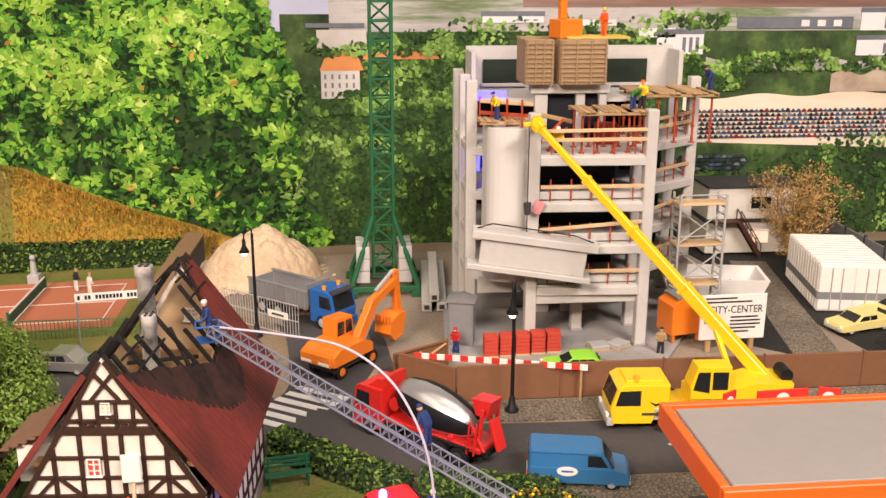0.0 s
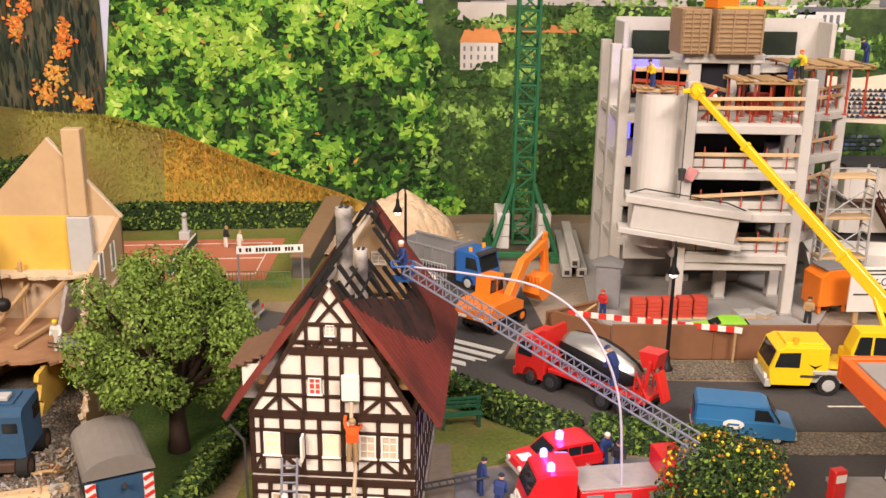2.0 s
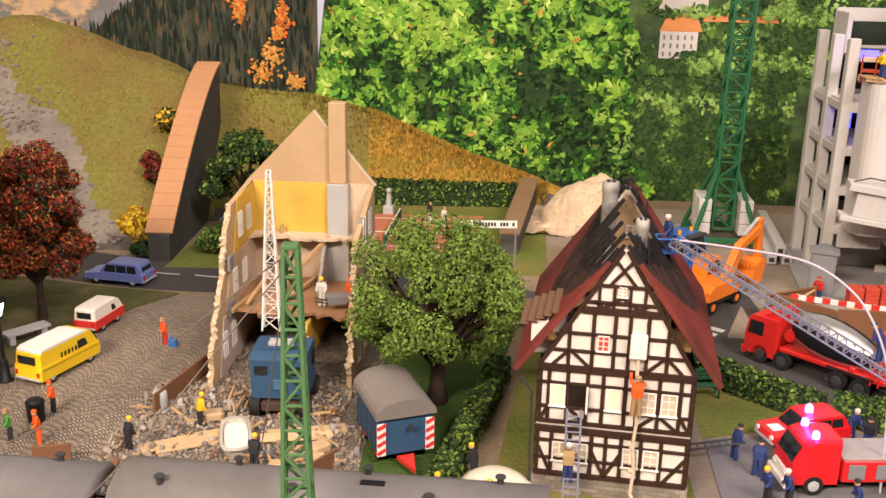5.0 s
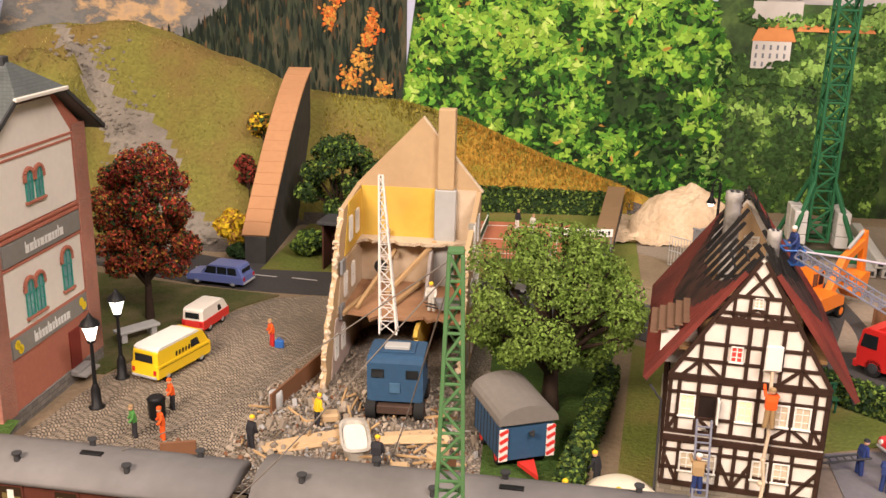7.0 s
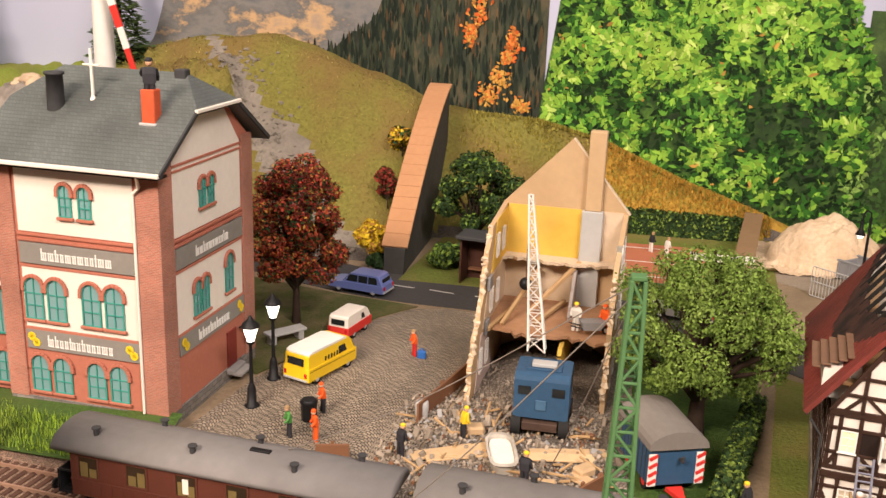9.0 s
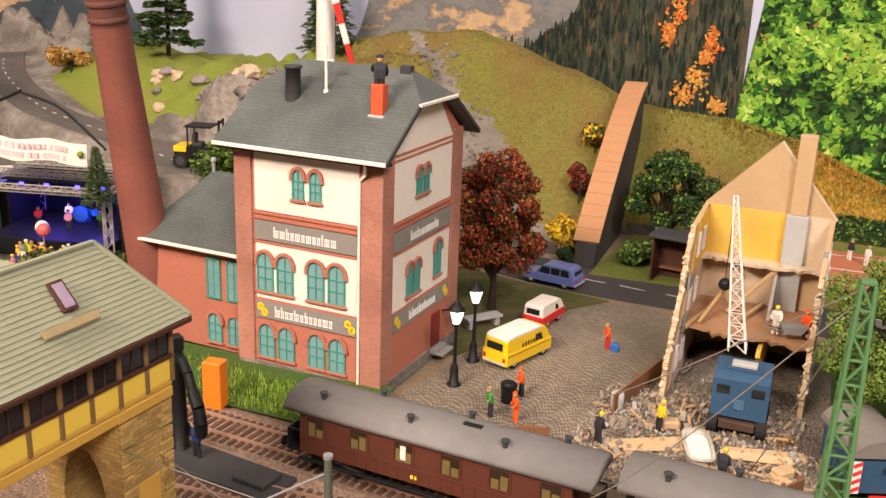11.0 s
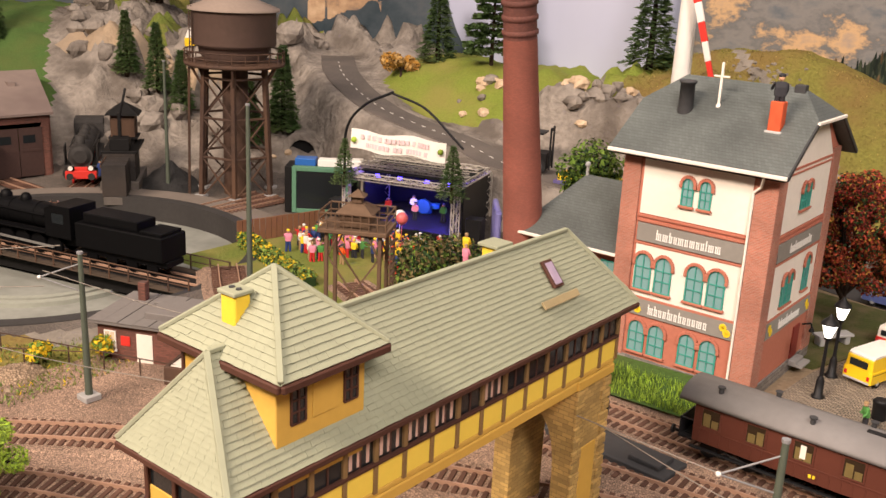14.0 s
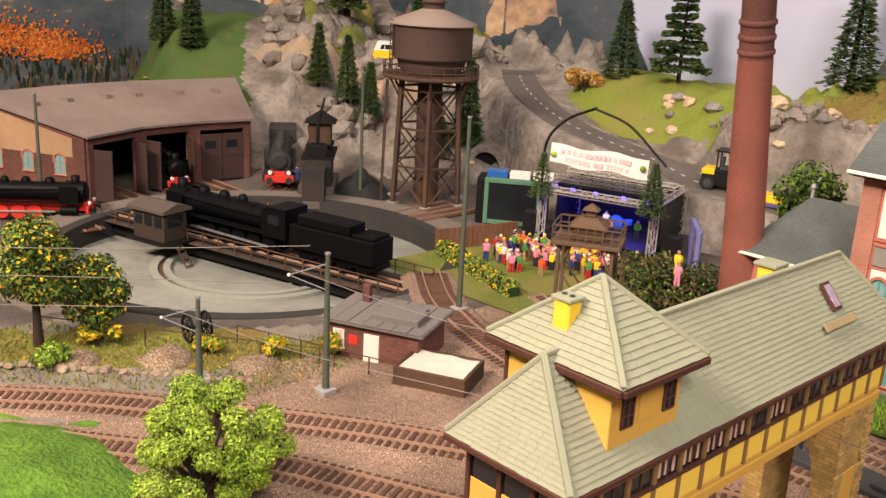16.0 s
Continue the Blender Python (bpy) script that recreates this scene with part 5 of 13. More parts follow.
    # legs
    for y0_, y1_ in ((1.0, 4.0), (20.4, 23.4)):
        leg = part("pier", S().box(-2.2, -1.2, y0_, y1_, 0, zb - 0.3, 0.03).box(1.2, 2.2, y0_, y1_, 0, zb - 0.3, 0.03), OCHREBRICK, h, "ochre brick pier")
        arch = [(-1.2, 4.2), (-1.2, 7.2 + Z0 - 0.3), (1.2, 7.2 + Z0 - 0.3), (1.2, 4.2)] + [(1.2 * math.cos(t), 4.2 + 2.6 * math.sin(t)) for t in steps(0.15, math.pi - 0.15, 8)]
        part("pier_arch", S().prism(arch, y0_, y1_, "y"), OCHREBRICK, leg)
        part("pier_cap", S().box(-2.35, 2.35, y0_ - 0.12, y1_ + 0.12, zb - 0.75, zb - 0.26), OCHRE, leg)
        for k in range(14):
            z = 0.4 + k * 0.62
            if z < zb - 1:
                part("quoin", S().box(2.15, 2.3, y1_ - 0.75 if k % 2 else y1_ - 0.55, y1_ + 0.03, z, z + 0.5).box(2.15, 2.3, y0_ - 0.03, y0_ + (0.75 if k % 2 else 0.55), z, z + 0.5), OCHREBRICK, leg)
        part("arch_recess", S().box(2.16, 2.24, y0_ + 0.85, y1_ - 0.85, 0, 5.2), OCHRE, leg)
    part("edge_beam", S().box(wx - 0.4, wx + 0.02, y0, y1, zb - 0.75, zb - 0.28), OCHRE, h)
    part("edge_beam", S().box(-wx, -wx + 0.4, y0, y1, zb - 0.75, zb - 0.28), OCHRE, h)
    return h


signal_box()

# ---- half-demolished house ----
PINKW = mat("pale_pink_plaster", (0.60, 0.47, 0.42), 0.8, var=0.12, scale=60, bump=0.25, second=(0.45, 0.36, 0.30), mix2=0.6, scale2=40)
PALEW = mat("pale_wall", (0.58, 0.46, 0.33), 0.8, var=0.12, scale=60, bump=0.2, second=(0.42, 0.30, 0.18), mix2=0.7, scale2=35)
BROKEN = mat("broken_edge", (0.62, 0.50, 0.36), 0.9, var=0.25, scale=90, bump=0.6)


def jagged(z0, z1, x, amp, n, seed):
    rr = random.Random(seed)
    return [(x + rr.uniform(-amp, amp), z0 + (z1 - z0) * i / n) for i in range(n + 1)]


def ruin():
    h = thing("ruined_house", -28.3, 43.6, -0.75, 1.5, "half-demolished tan house with torn open yellow rooms", "house")
    X0, X1, Y1 = -4.2, 4.1, 10.6
    # left side wall, broken along a slanting edge
    lw = [(0.2, 0)] + [(0.0 + 0.0, 0.4)] + [(y + random.Random(i).uniform(-0.22, 0.22), z) for i, (y, z) in enumerate(((0.4, 1.2), (0.5, 2.2), (1.0, 3.0), (1.3, 3.8), (2.2, 4.4), (2.4, 5.2), (3.1, 6.0), (3.4, 7.0), (4.0, 7.7), (4.2, 8.6), (5.0, 9.2), (5.3, 9.9)))] + [(Y1, 10.4), (Y1, 0)]
    part("wall", S().prism(lw, X0, X0 + 0.3, "x"), TAN, h, "tan outer wall with a ragged broken edge")
    for z0, z1, m, y0 in ((0.1, 3.6, PINKW, 1.5), (3.8, 6.7, PALEW, 3.3), (6.9, 10.1, MUSTARD, 5.3)):
        part("wallpaper", S().prism([(y0, z0), (Y1 - 0.3, z0), (Y1 - 0.3, z1), (y0 + 1.2, z1)], X0 + 0.3, X0 + 0.36, "x"), m, h)
    for y, z in ((2.6, 1.2), (4.4, 1.2), (5.2, 4.4), (7.3, 4.4), (6.7, 7.6), (8.6, 7.6)):
        win = part("window", S().box(X0 - 0.03, X0 + 0.4, y - 0.36, y + 0.36, z, z + 1.5, 0), mat("pale_void", (0.30, 0.28, 0.24), 0.6) if "pale_void" not in bpy.data.materials else bpy.data.materials["pale_void"], h)
        f = S()
        for yy in (y - 0.36, y, y + 0.36):
            f.box(X0 + 0.36, X0 + 0.48, yy - 0.05, yy + 0.05, z, z + 1.5)
        for zz in (z, z + 0.75, z + 1.5):
            f.box(X0 + 0.36, X0 + 0.47, y - 0.36, y + 0.36, zz - 0.05, zz + 0.05)
        part("window_frame", f, WHITE, win)
    # right wall
    rw = [(1.0, 0)] + [(y + random.Random(i + 40).uniform(-0.2, 0.2), z) for i, (y, z) in enumerate(((1.3, 0.8), (1.2, 1.6), (1.9, 2.4), (1.7, 3.2), (2.4, 4.0), (2.2, 4.9), (2.9, 5.6), (2.7, 6.4), (3.4, 7.0), (3.2, 7.8), (3.6, 8.4)))] + [(Y1, 10.3), (Y1, 0)]
    part("wall", S().prism(rw, X1 - 0.3, X1, "x"), TAN, h, "tan outer wall with a ragged broken edge")
    for y, z in ((3.6, 1.0), (6.0, 1.0), (8.4, 1.0), (4.8, 4.5), (6.8, 4.5), (8.9, 4.5), (6.0, 7.7), (8.2, 7.7)):
        win = part("window", S().box(X1 - 0.33, X1 + 0.03, y - 0.34, y + 0.34, z, z + 1.5, 0), bpy.data.materials["pale_void"], h)
        part("window_frame", S().box(X1, X1 + 0.08, y - 0.42, y - 0.3, z, z + 1.55).box(X1, X1 + 0.08, y + 0.3, y + 0.42, z, z + 1.55).box(X1, X1 + 0.1, y - 0.45, y + 0.45, z - 0.1, z), WHITE, win)
    part("cornice", S().box(X1 - 0.35, X1 + 0.15, 4.2, Y1, 6.75, 6.95), BROKEN, h)
    for edge, xx, sd in ((lw[1:-2], (X0, X0 + 0.3), 1), (rw[1:-2], (X1 - 0.3, X1), 2)):
        s = S()
        rr = random.Random(sd)
        for i in range(len(edge) - 1):
            for k in range(4):
                t = rr.random()
                y = edge[i][0] * (1 - t) + edge[i + 1][0] * t
                z = edge[i][1] * (1 - t) + edge[i + 1][1] * t
                q = rr.uniform(0.08, 0.2)
                s.m = Matrix.Translation(((xx[0] + xx[1]) / 2 + rr.uniform(-0.12, 0.12), y, z)) @ Euler([rr.uniform(0, 3) for _ in "xyz"]).to_matrix().to_4x4()
                s.box(-q, q, -q * 0.7, q * 0.7, -q * 0.5, q * 0.5)
        part("broken_bricks", s, BROKEN, h, kind="stuff")
    # back wall with its gable
    bw = part("wall", S().prism([(X0, 0), (X1, 0), (X1, 10.3), (0.2, 15.0), (X0, 10.4)], Y1 - 0.3, Y1, "y"), TAN, h, "tan back gable")
    part("wallpaper", S().box(X0 + 0.36, 1.1, Y1 - 0.38, Y1 - 0.3, 6.9, 10.3, 0), MUSTARD, h, "mustard yellow room wall")
    part("wallpaper", S().box(2.5, X1 - 0.3, Y1 - 0.36, Y1 - 0.3, 6.9, 10.3, 0), PALEW, h)
    part("wallpaper", S().box(X0 + 0.36, 1.1, Y1 - 0.38, Y1 - 0.3, 3.8, 6.7, 0), PALEW, h)
    part("wallpaper", S().box(X0 + 0.36, X1 - 0.3, Y1 - 0.38, Y1 - 0.3, 0, 3.6, 0), PINKW, h)
    part("chimney_breast", S().box(1.1, 2.5, Y1 - 0.9, Y1 - 0.3, 0, 10.35), LIGHTGREY, h, "grey chimney breast")
    part("chimney", S().box(1.25, 2.35, Y1 - 0.8, Y1 + 0.1, 10.35, 15.6), TAN, h, "tan chimney stack")
    part("gable_verge", S().bar((0.2, Y1 - 0.15, 15.0), (X1 + 0.1, Y1 - 0.15, 10.2), 0.35, 0.12), BROKEN, h)
    # floors with ragged edges
    for z, y0, m, amp in ((3.6, 3.4, mat("floor_boards", (0.36, 0.20, 0.11), 0.8, var=0.2, scale=60, bump=0.3, second=(0.24, 0.13, 0.07), mix2=0.6, scale2=40), 0.5), (6.75, 9.0, BROKEN, 0.35)):
        rr = random.Random(int(z * 10))
        edge = [(X0 + 0.3 + (X1 - X0 - 0.6) * i / 22, y0 + rr.uniform(-amp, amp)) for i in range(23)]
        part("floor_slab", S().prism(edge + [(X1 - 0.3, Y1 - 0.3), (X0 + 0.3, Y1 - 0.3)], z, z + 0.2), m, h, "torn reddish floor boards" if z < 5 else "")
    part("inner_wall", S().prism([(6.6, 3.8)] + [(6.4 + 0.24 * i + random.Random(i).uniform(-0.15, 0.15), 3.8 + 0.26 * i) for i in range(1, 11)] + [(Y1 - 0.3, 6.5), (Y1 - 0.3, 3.8)], 0.95, 1.15, "x"), mat("grey_plaster", (0.33, 0.29, 0.27), 0.85), h, "grey inner wall with a broken edge")
    part("inner_wall", S().prism([(3.0, 0)] + [(3.0 + 0.3 * math.sin(i * 2.1), 0.36 * i) for i in range(1, 10)] + [(Y1 - 0.3, 3.5), (Y1 - 0.3, 0)], 0.9, 1.15, "x"), MUSTARD, h)
    for p, q, w in (((-1.6, 7.2, 3.9), (1.3, 9.3, 7.0), 0.28), ((-2.9, 4.3, 3.9), (-1.4, 9.6, 6.2), 0.25), ((-3.6, 3.4, 3.8), (-2.6, 8.0, 3.95), 0.3), ((-0.8, 5.0, 4.0), (0.4, 9.4, 4.1), 0.26)):
        part("fallen_beam", S().bar(p, q, w), WOOD, h, "broken wooden beam")
    part("post", S().bar((-1.9, 9.7, 3.8), (-1.9, 9.7, 7.6), 0.2), WOOD, h)
    for y, z in ((3.6, 6.2), (3.3, 3.4)):
        part("radiator", S().box(X0 + 0.4, X0 + 0.6, y, y + 0.9, z, z + 0.9), GREY, h, "grey radiator hanging on the wall")
    rub = S()
    rr = random.Random(11)
    for i in range(900):
        x, y = rr.uniform(X0 + 0.4, X1 - 0.4), rr.uniform(0.2, 9.6)
        q = rr.uniform(0.05, 0.15)
        rub.m = Matrix.Translation((x, y, 0.1 + 0.9 * rr.random() * max(0, 1 - abs(x) / 4.5) * min(1, y / 3))) @ Euler([rr.uniform(0, 3) for _ in "xyz"]).to_matrix().to_4x4()
        rub.box(-q, q, -q * 0.7, q * 0.7, -q * 0.5, q * 0.5)
    part("rubble", rub, mat("rubble_bits", (0.33, 0.275, 0.215), 0.9, var=0.3, scale=60, island=0.3), h, kind="stuff")
    heap = S().sheet(lambda u, v: (u, v, max(0.02, (1.0 - (u / 4.2) ** 2) * min(1, v / 3.5) * 0.9 + bumps(u, v, 1.1, 0.25))), steps(X0 + 0.3, X1 - 0.3, 24), steps(0, Y1 - 0.4, 28))
    part("rubble_mound", heap, RUBBLE, h, kind="stuff")
    return h


ruin()

# ---- vehicles: common pieces ----
AMBER = mat("amber_lens", (0.9, 0.35, 0.02), 0.3, bump=0)
LENS = mat("lamp_lens", (0.85, 0.82, 0.75), 0.15, bump=0)
REDLENS = mat("red_lens", (0.5, 0.02, 0.02), 0.25, bump=0)


def wheel(parent, x, y, z, r, w=0.35, rim=None):
    t = part("wheel", S().cyl((x, y - w / 2, z), (x, y + w / 2, z), r, n=20), RUBBER, parent)
    rm = S()
    for s in (-1, 1):
        rm.cyl((x, y + s * w / 2, z), (x, y + s * (w / 2 + 0.02), z), r * 0.58, r * 0.5, n=14)
        rm.cyl((x, y + s * (w / 2 + 0.02), z), (x, y + s * (w / 2 + 0.06), z), r * 0.2, n=8)
        for k in range(6):
            a = k * math.pi / 3
            rm.cyl((x + r * 0.36 * math.cos(a), y + s * (w / 2 + 0.02), z + r * 0.36 * math.sin(a)), (x + r * 0.36 * math.cos(a), y + s * (w / 2 + 0.04), z + r * 0.36 * math.sin(a)), r * 0.06, n=5)
    part("rim", rm, rim or LIGHTGREY, t)


def side_pane(parent, pts, half, material=None, name="side_window"):
    for s in (-1, 1):
        part(name, S().prism(pts, s * half, s * (half + 0.02), "y"), material or GLASS_D, parent)


def small_car(name, x, y, z, rz, paint, label, length=5.0, width=1.95, height=1.6, kind="estate", category="car", roof=None):
    """Cars and vans; x is forward."""
    v = thing(name, x, y, z, rz, label, category)
    a, b = -length / 2, length / 2
    hw = width / 2
    if kind in ("van", "panel"):
        low = [(a, 0.35), (b - 0.1, 0.35), (b, 0.6), (b - 0.02, height * 0.55), (a + 0.02, height * 0.55), (a, 0.8)]
        top = [(a + 0.03, height * 0.53), (b - 0.05, height * 0.53), (b - 0.5, height * 0.92), (b - 0.8, height), (a + 0.25, height), (a + 0.08, height * 0.92)]
        panes = [[(a + 0.25 + k * (length - 1.15) / 4, height * 0.6), (a + 0.25 + (k + 0.88) * (length - 1.15) / 4, height * 0.6), (a + 0.25 + (k + 0.88) * (length - 1.15) / 4 - (0.25 if k == 3 else 0), height * 0.84), (a + 0.25 + k * (length - 1.15) / 4, height * 0.84)] for k in range(4)]
        if kind == "panel": panes = panes[3:]
        shield = ((b - 0.06, height * 0.58), (b - 0.44, height * 0.9))
    elif kind == "transit":
        low = [(a, 0.35), (b - 0.05, 0.35), (b, 0.9), (b - 0.15, 1.05), (b - 1.0, 1.2), (a + 0.02, 1.2)]
        top = [(a + 0.02, 1.15), (b - 0.85, 1.15), (b - 1.45, height - 0.1), (b - 1.7, height), (a + 0.15, height), (a + 0.04, height - 0.15)]
        panes = [[(b - 2.2, 1.3), (b - 1.15, 1.3), (b - 1.55, height - 0.22), (b - 2.2, height - 0.22)]]
        shield = ((b - 0.88, 1.22), (b - 1.42, height - 0.14))
    else:
        low = [(a, 0.35), (b - 0.05, 0.35), (b, 0.6), (b - 0.1, 0.82), (b - 1.3, 0.95), (a + 0.05, 0.98)]
        top = [(a + 0.08, 0.93), (b - 1.25, 0.93), (b - 1.95, height - 0.06), (b - 2.2, height), (a + 0.7, height), (a + 0.45, height - 0.08)] if kind == "estate" else [(a + 0.9, 0.93), (b - 1.4, 0.93), (b - 2.0, height), (a + 1.6, height)]
        n = 3 if kind == "estate" else 2
        x0, x1 = top[-1][0] + 0.12, b - 1.75
        panes = [[(x0 + k * (x1 - x0) / n, 1.0), (x0 + (k + 0.9) * (x1 - x0) / n + (0.25 if k == n - 1 else 0), 1.0), (x0 + (k + 0.9) * (x1 - x0) / n - (0.1 if k == n - 1 else 0), height - 0.14), (x0 + k * (x1 - x0) / n + (0.12 if k == 0 else 0), height - 0.14)] for k in range(n)]
        shield = ((b - 1.3, 0.98), (b - 1.93, height - 0.1))
    part("body", S().hull(low, width, 0.16, 0.97), paint, v)
    part("cabin", S().hull(top, width * 0.94, 0.2, 0.95, 0.94), roof or paint, v)
    for p in panes:
        side_pane(v, p, hw * 0.915)
    (sx0, sz0), (sx1, sz1) = shield
    part("windscreen", S().add([(sx0 + 0.05, -hw * 0.78, sz0), (sx0 + 0.05, hw * 0.78, sz0), (sx1 + 0.05, hw * 0.72, sz1), (sx1 + 0.05, -hw * 0.72, sz1), (sx0, -hw * 0.78, sz0 - 0.02), (sx0, hw * 0.78, sz0 - 0.02), (sx1, hw * 0.72, sz1 - 0.02), (sx1, -hw * 0.72, sz1 - 0.02)],
                               [(0, 1, 2, 3), (4, 7, 6, 5), (0, 4, 5, 1), (1, 5, 6, 2), (2, 6, 7, 3), (3, 7, 4, 0)]), GLASS_D, v)
    part("rear_window", S().box(a + (0.0 if kind in ("van", "panel", "transit") else 0.2), a + (0.06 if kind in ("van", "panel", "transit") else 0.28), -hw * 0.62, hw * 0.62, height * 0.63, height * 0.86), GLASS_D, v)
    for s in (-1, 1):
        part("headlight", S().cyl((b - 0.08, s * hw * 0.68, 0.68), (b + 0.03, s * hw * 0.68, 0.68), 0.14), LENS, v)
        part("tail_light", S().box(a - 0.03, a + 0.05, s * hw * 0.78 - 0.1, s * hw * 0.78 + 0.1, 0.62, 0.92), REDLENS, v)
    part("bumper", S().box(b - 0.05, b + 0.06, -hw * 0.9, hw * 0.9, 0.36, 0.5), LIGHTGREY, v)
    part("bumper", S().box(a - 0.06, a + 0.05, -hw * 0.9, hw * 0.9, 0.36, 0.5), LIGHTGREY, v)
    for wx in (a + 0.95, b - 0.95):
        for s in (-1, 1):
            wheel(v, wx, s * (hw - 0.16), 0.36, 0.36, 0.26)
    return v


FIGURE = {k: mat("figure_" + k, c, 0.6, var=0.1, bump=0.05) for k, c in {"orange": (0.75, 0.11, 0.02), "blue": (0.03, 0.05, 0.16), "yellow": (0.8, 0.55, 0.03), "white": (0.7, 0.68, 0.62), "dark": (0.03, 0.03, 0.035), "red": (0.5, 0.03, 0.03), "tan": (0.36, 0.24, 0.12), "pink": (0.7, 0.25, 0.35), "green": (0.08, 0.25, 0.06), "skin": (0.62, 0.36, 0.22)}.items()}


def figurine(x, y, z, rz=0.0, body="orange", legs="dark", cap="yellow", lean=0.0, scale=1.0, arm=30.0, group="", label=""):
    """A small painted model figure as one plain mesh."""
    s = S()
    s.slot = 1
    for k in (-1, 1):
        s.cyl((0.02, 0.16 * k, 0), (0, 0.1 * k, 0.92), 0.11, 0.13, n=7)
    s.slot = 0
    s.m = Matrix.Translation((0, 0, 0.9)) @ Matrix.Rotation(radians(lean), 4, "Y")
    s.hull([(-0.13, 0), (0.13, 0), (0.16, 0.5), (0.1, 0.68), (-0.1, 0.68), (-0.15, 0.4)], 0.52, 0.1, 0.85)
    for k in (-1, 1):
        a = radians(arm if k > 0 else arm * 0.5)
        s.tube([(0, 0.26 * k, 0.6), (0.22 * math.sin(a), 0.32 * k, 0.6 - 0.3 * math.cos(a)), (0.5 * math.sin(a) + 0.08, 0.3 * k, 0.6 - 0.48 * math.cos(a))], 0.075, 6)
    s.slot = 2
    s.ball((0.02, 0, 0.86), 0.15, 8, 1.15)
    s.slot = 3
    s.ball((0.0, 0, 0.94), 0.165, 8, 0.75)
    for i, v in enumerate(s.v):
        s.v[i] = v * scale
    return solo("figurine", s, [FIGURE[body], FIGURE[legs], FIGURE["skin"], FIGURE[cap]], x, y, z, rz, label or f"small painted model figure in {body} clothes", "figurine", group)


# ---- building under construction ----
def concrete_building():
    h = thing("concrete_building", 0.6, 0, 0, 0, "grey concrete office building under construction with scaffold platforms", "building")
    h.scale = (0.93, 1, 1)
    plan = [(8.0, 67), (8.0, 75.5), (26.8, 75.5), (26.8, 70.2), (21.0, 66.5), (20.8, 62.4), (12.0, 62.8), (11.8, 66.5)]
    part("base_slab", S().prism([(5.5, 61), (22, 59.8), (28, 69), (28, 77), (7, 77)], 0.03, 0.3), CONCRETE_D, h, "dark grey ground slab")
    slabs = (4.9, 7.9, 10.9, 14.1)
    for z in slabs:
        part("floor_slab", S().prism(plan, z - 0.35, z), CONCRETE, h)
        for p, q in zip(plan, plan[1:] + plan[:1]):
            part("edge_beam", S().bar((*p, z - 0.45), (*q, z - 0.45), 0.4, 0.62), CONCRETE, h)
    part("ceiling_slab", S().prism([(9, 68), (9, 75), (26, 75), (26, 71), (20, 68)], 16.9, 17.2), CONCRETE, h)
    for x, y, top in ((8.1, 67.2, 18.6), (8.1, 71.2, 18.6), (8.1, 75.3, 18.6), (12.1, 62.9, 16.9), (20.6, 62.6, 17.1), (26.6, 70.4, 18.4), (26.6, 75.2, 18.4), (16.8, 75.3, 20), (21.0, 66.6, 14.1), (16.5, 66, 4.8)):
        part("column", S().box(x - 0.42, x + 0.42, y - 0.42, y + 0.42, 0.3, top, 0.06), CONCRETE, h)
        part("column_head", S().box(x - 0.5, x + 0.5, y - 0.5, y + 0.5, 0.3, 0.5), CONCRETE_D, h)
    # rounded stair core
    core = [(8.9 + 1.75 + 1.75 * math.cos(a), 64.9 + 1.3 * math.sin(a)) for a in steps(math.pi, 2 * math.pi, 12)]
    part("stair_core", S().prism([(8.9, 66.6)] + core + [(12.4, 66.6)], 4.9, 15.7), mat("core_white", (0.60, 0.58, 0.55), 0.65, var=0.05, scale=30, bump=0.05), h, "smooth pale stair core")
    part("core_parapet", S().prism([(8.6, 66.9), (8.6, 66.4), (11.9, 64.2), (12.3, 64.2), (12.3, 66.9)], 15.7, 16.0), CONCRETE, h)
    # inner walls in near black: the interior's shade put into their colour
    dark = mat("core_shade", (0.015, 0.015, 0.022), 0.7)
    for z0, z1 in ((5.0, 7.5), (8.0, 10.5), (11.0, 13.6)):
        part("inner_wall", S().box(12.4, 19.6, 67.5, 67.8, z0, z1), dark, h, "near-black inner wall with the interior's shade in its colour")
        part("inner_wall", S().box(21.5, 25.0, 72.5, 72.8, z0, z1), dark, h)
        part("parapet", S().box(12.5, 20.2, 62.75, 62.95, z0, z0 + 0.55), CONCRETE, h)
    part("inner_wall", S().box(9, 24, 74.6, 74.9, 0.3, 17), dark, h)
    part("lower_wall", S().box(12.4, 20.2, 62.7, 63.0, 3.5, 4.6), CONCRETE, h, "pale spandrel wall")
    part("lower_wall", S().box(8.6, 12.0, 66.0, 66.3, 3.3, 4.6), CONCRETE, h)
    for x0, x1 in ((13.3, 15.2), (16.2, 19.4)):
        part("kerb", S().box(x0, x1, 69.8, 70.1, 0.3, 0.9), CONCRETE, h)
    part("inner_wall", S().box(9.0, 14.5, 71.2, 71.5, 0.3, 4.4), CONCRETE_D, h)
    # hanging precast unit
    u = part("precast_unit", S(), CONCRETE, h) if False else None
    # roof storey
    pw = part("roof_wall", S().prism([(8.6, 17.2), (26, 17.2), (26, 20.4), (8.6, 20.4)], 74.2, 74.6, "y"), CONCRETE, h, "pale roof storey wall with openings")
    for x0, x1 in ((10.0, 13.2), (19.8, 23.8)):
        # near-black plate on the solid wall, the opening's shade as colour
        part("opening", S().box(x0, x1, 73.95, 74.15, 17.6, 19.4, 0), mat("opening_shade", (0.02, 0.03, 0.02), 0.6) if "opening_shade" not in bpy.data.materials else bpy.data.materials["opening_shade"], pw)
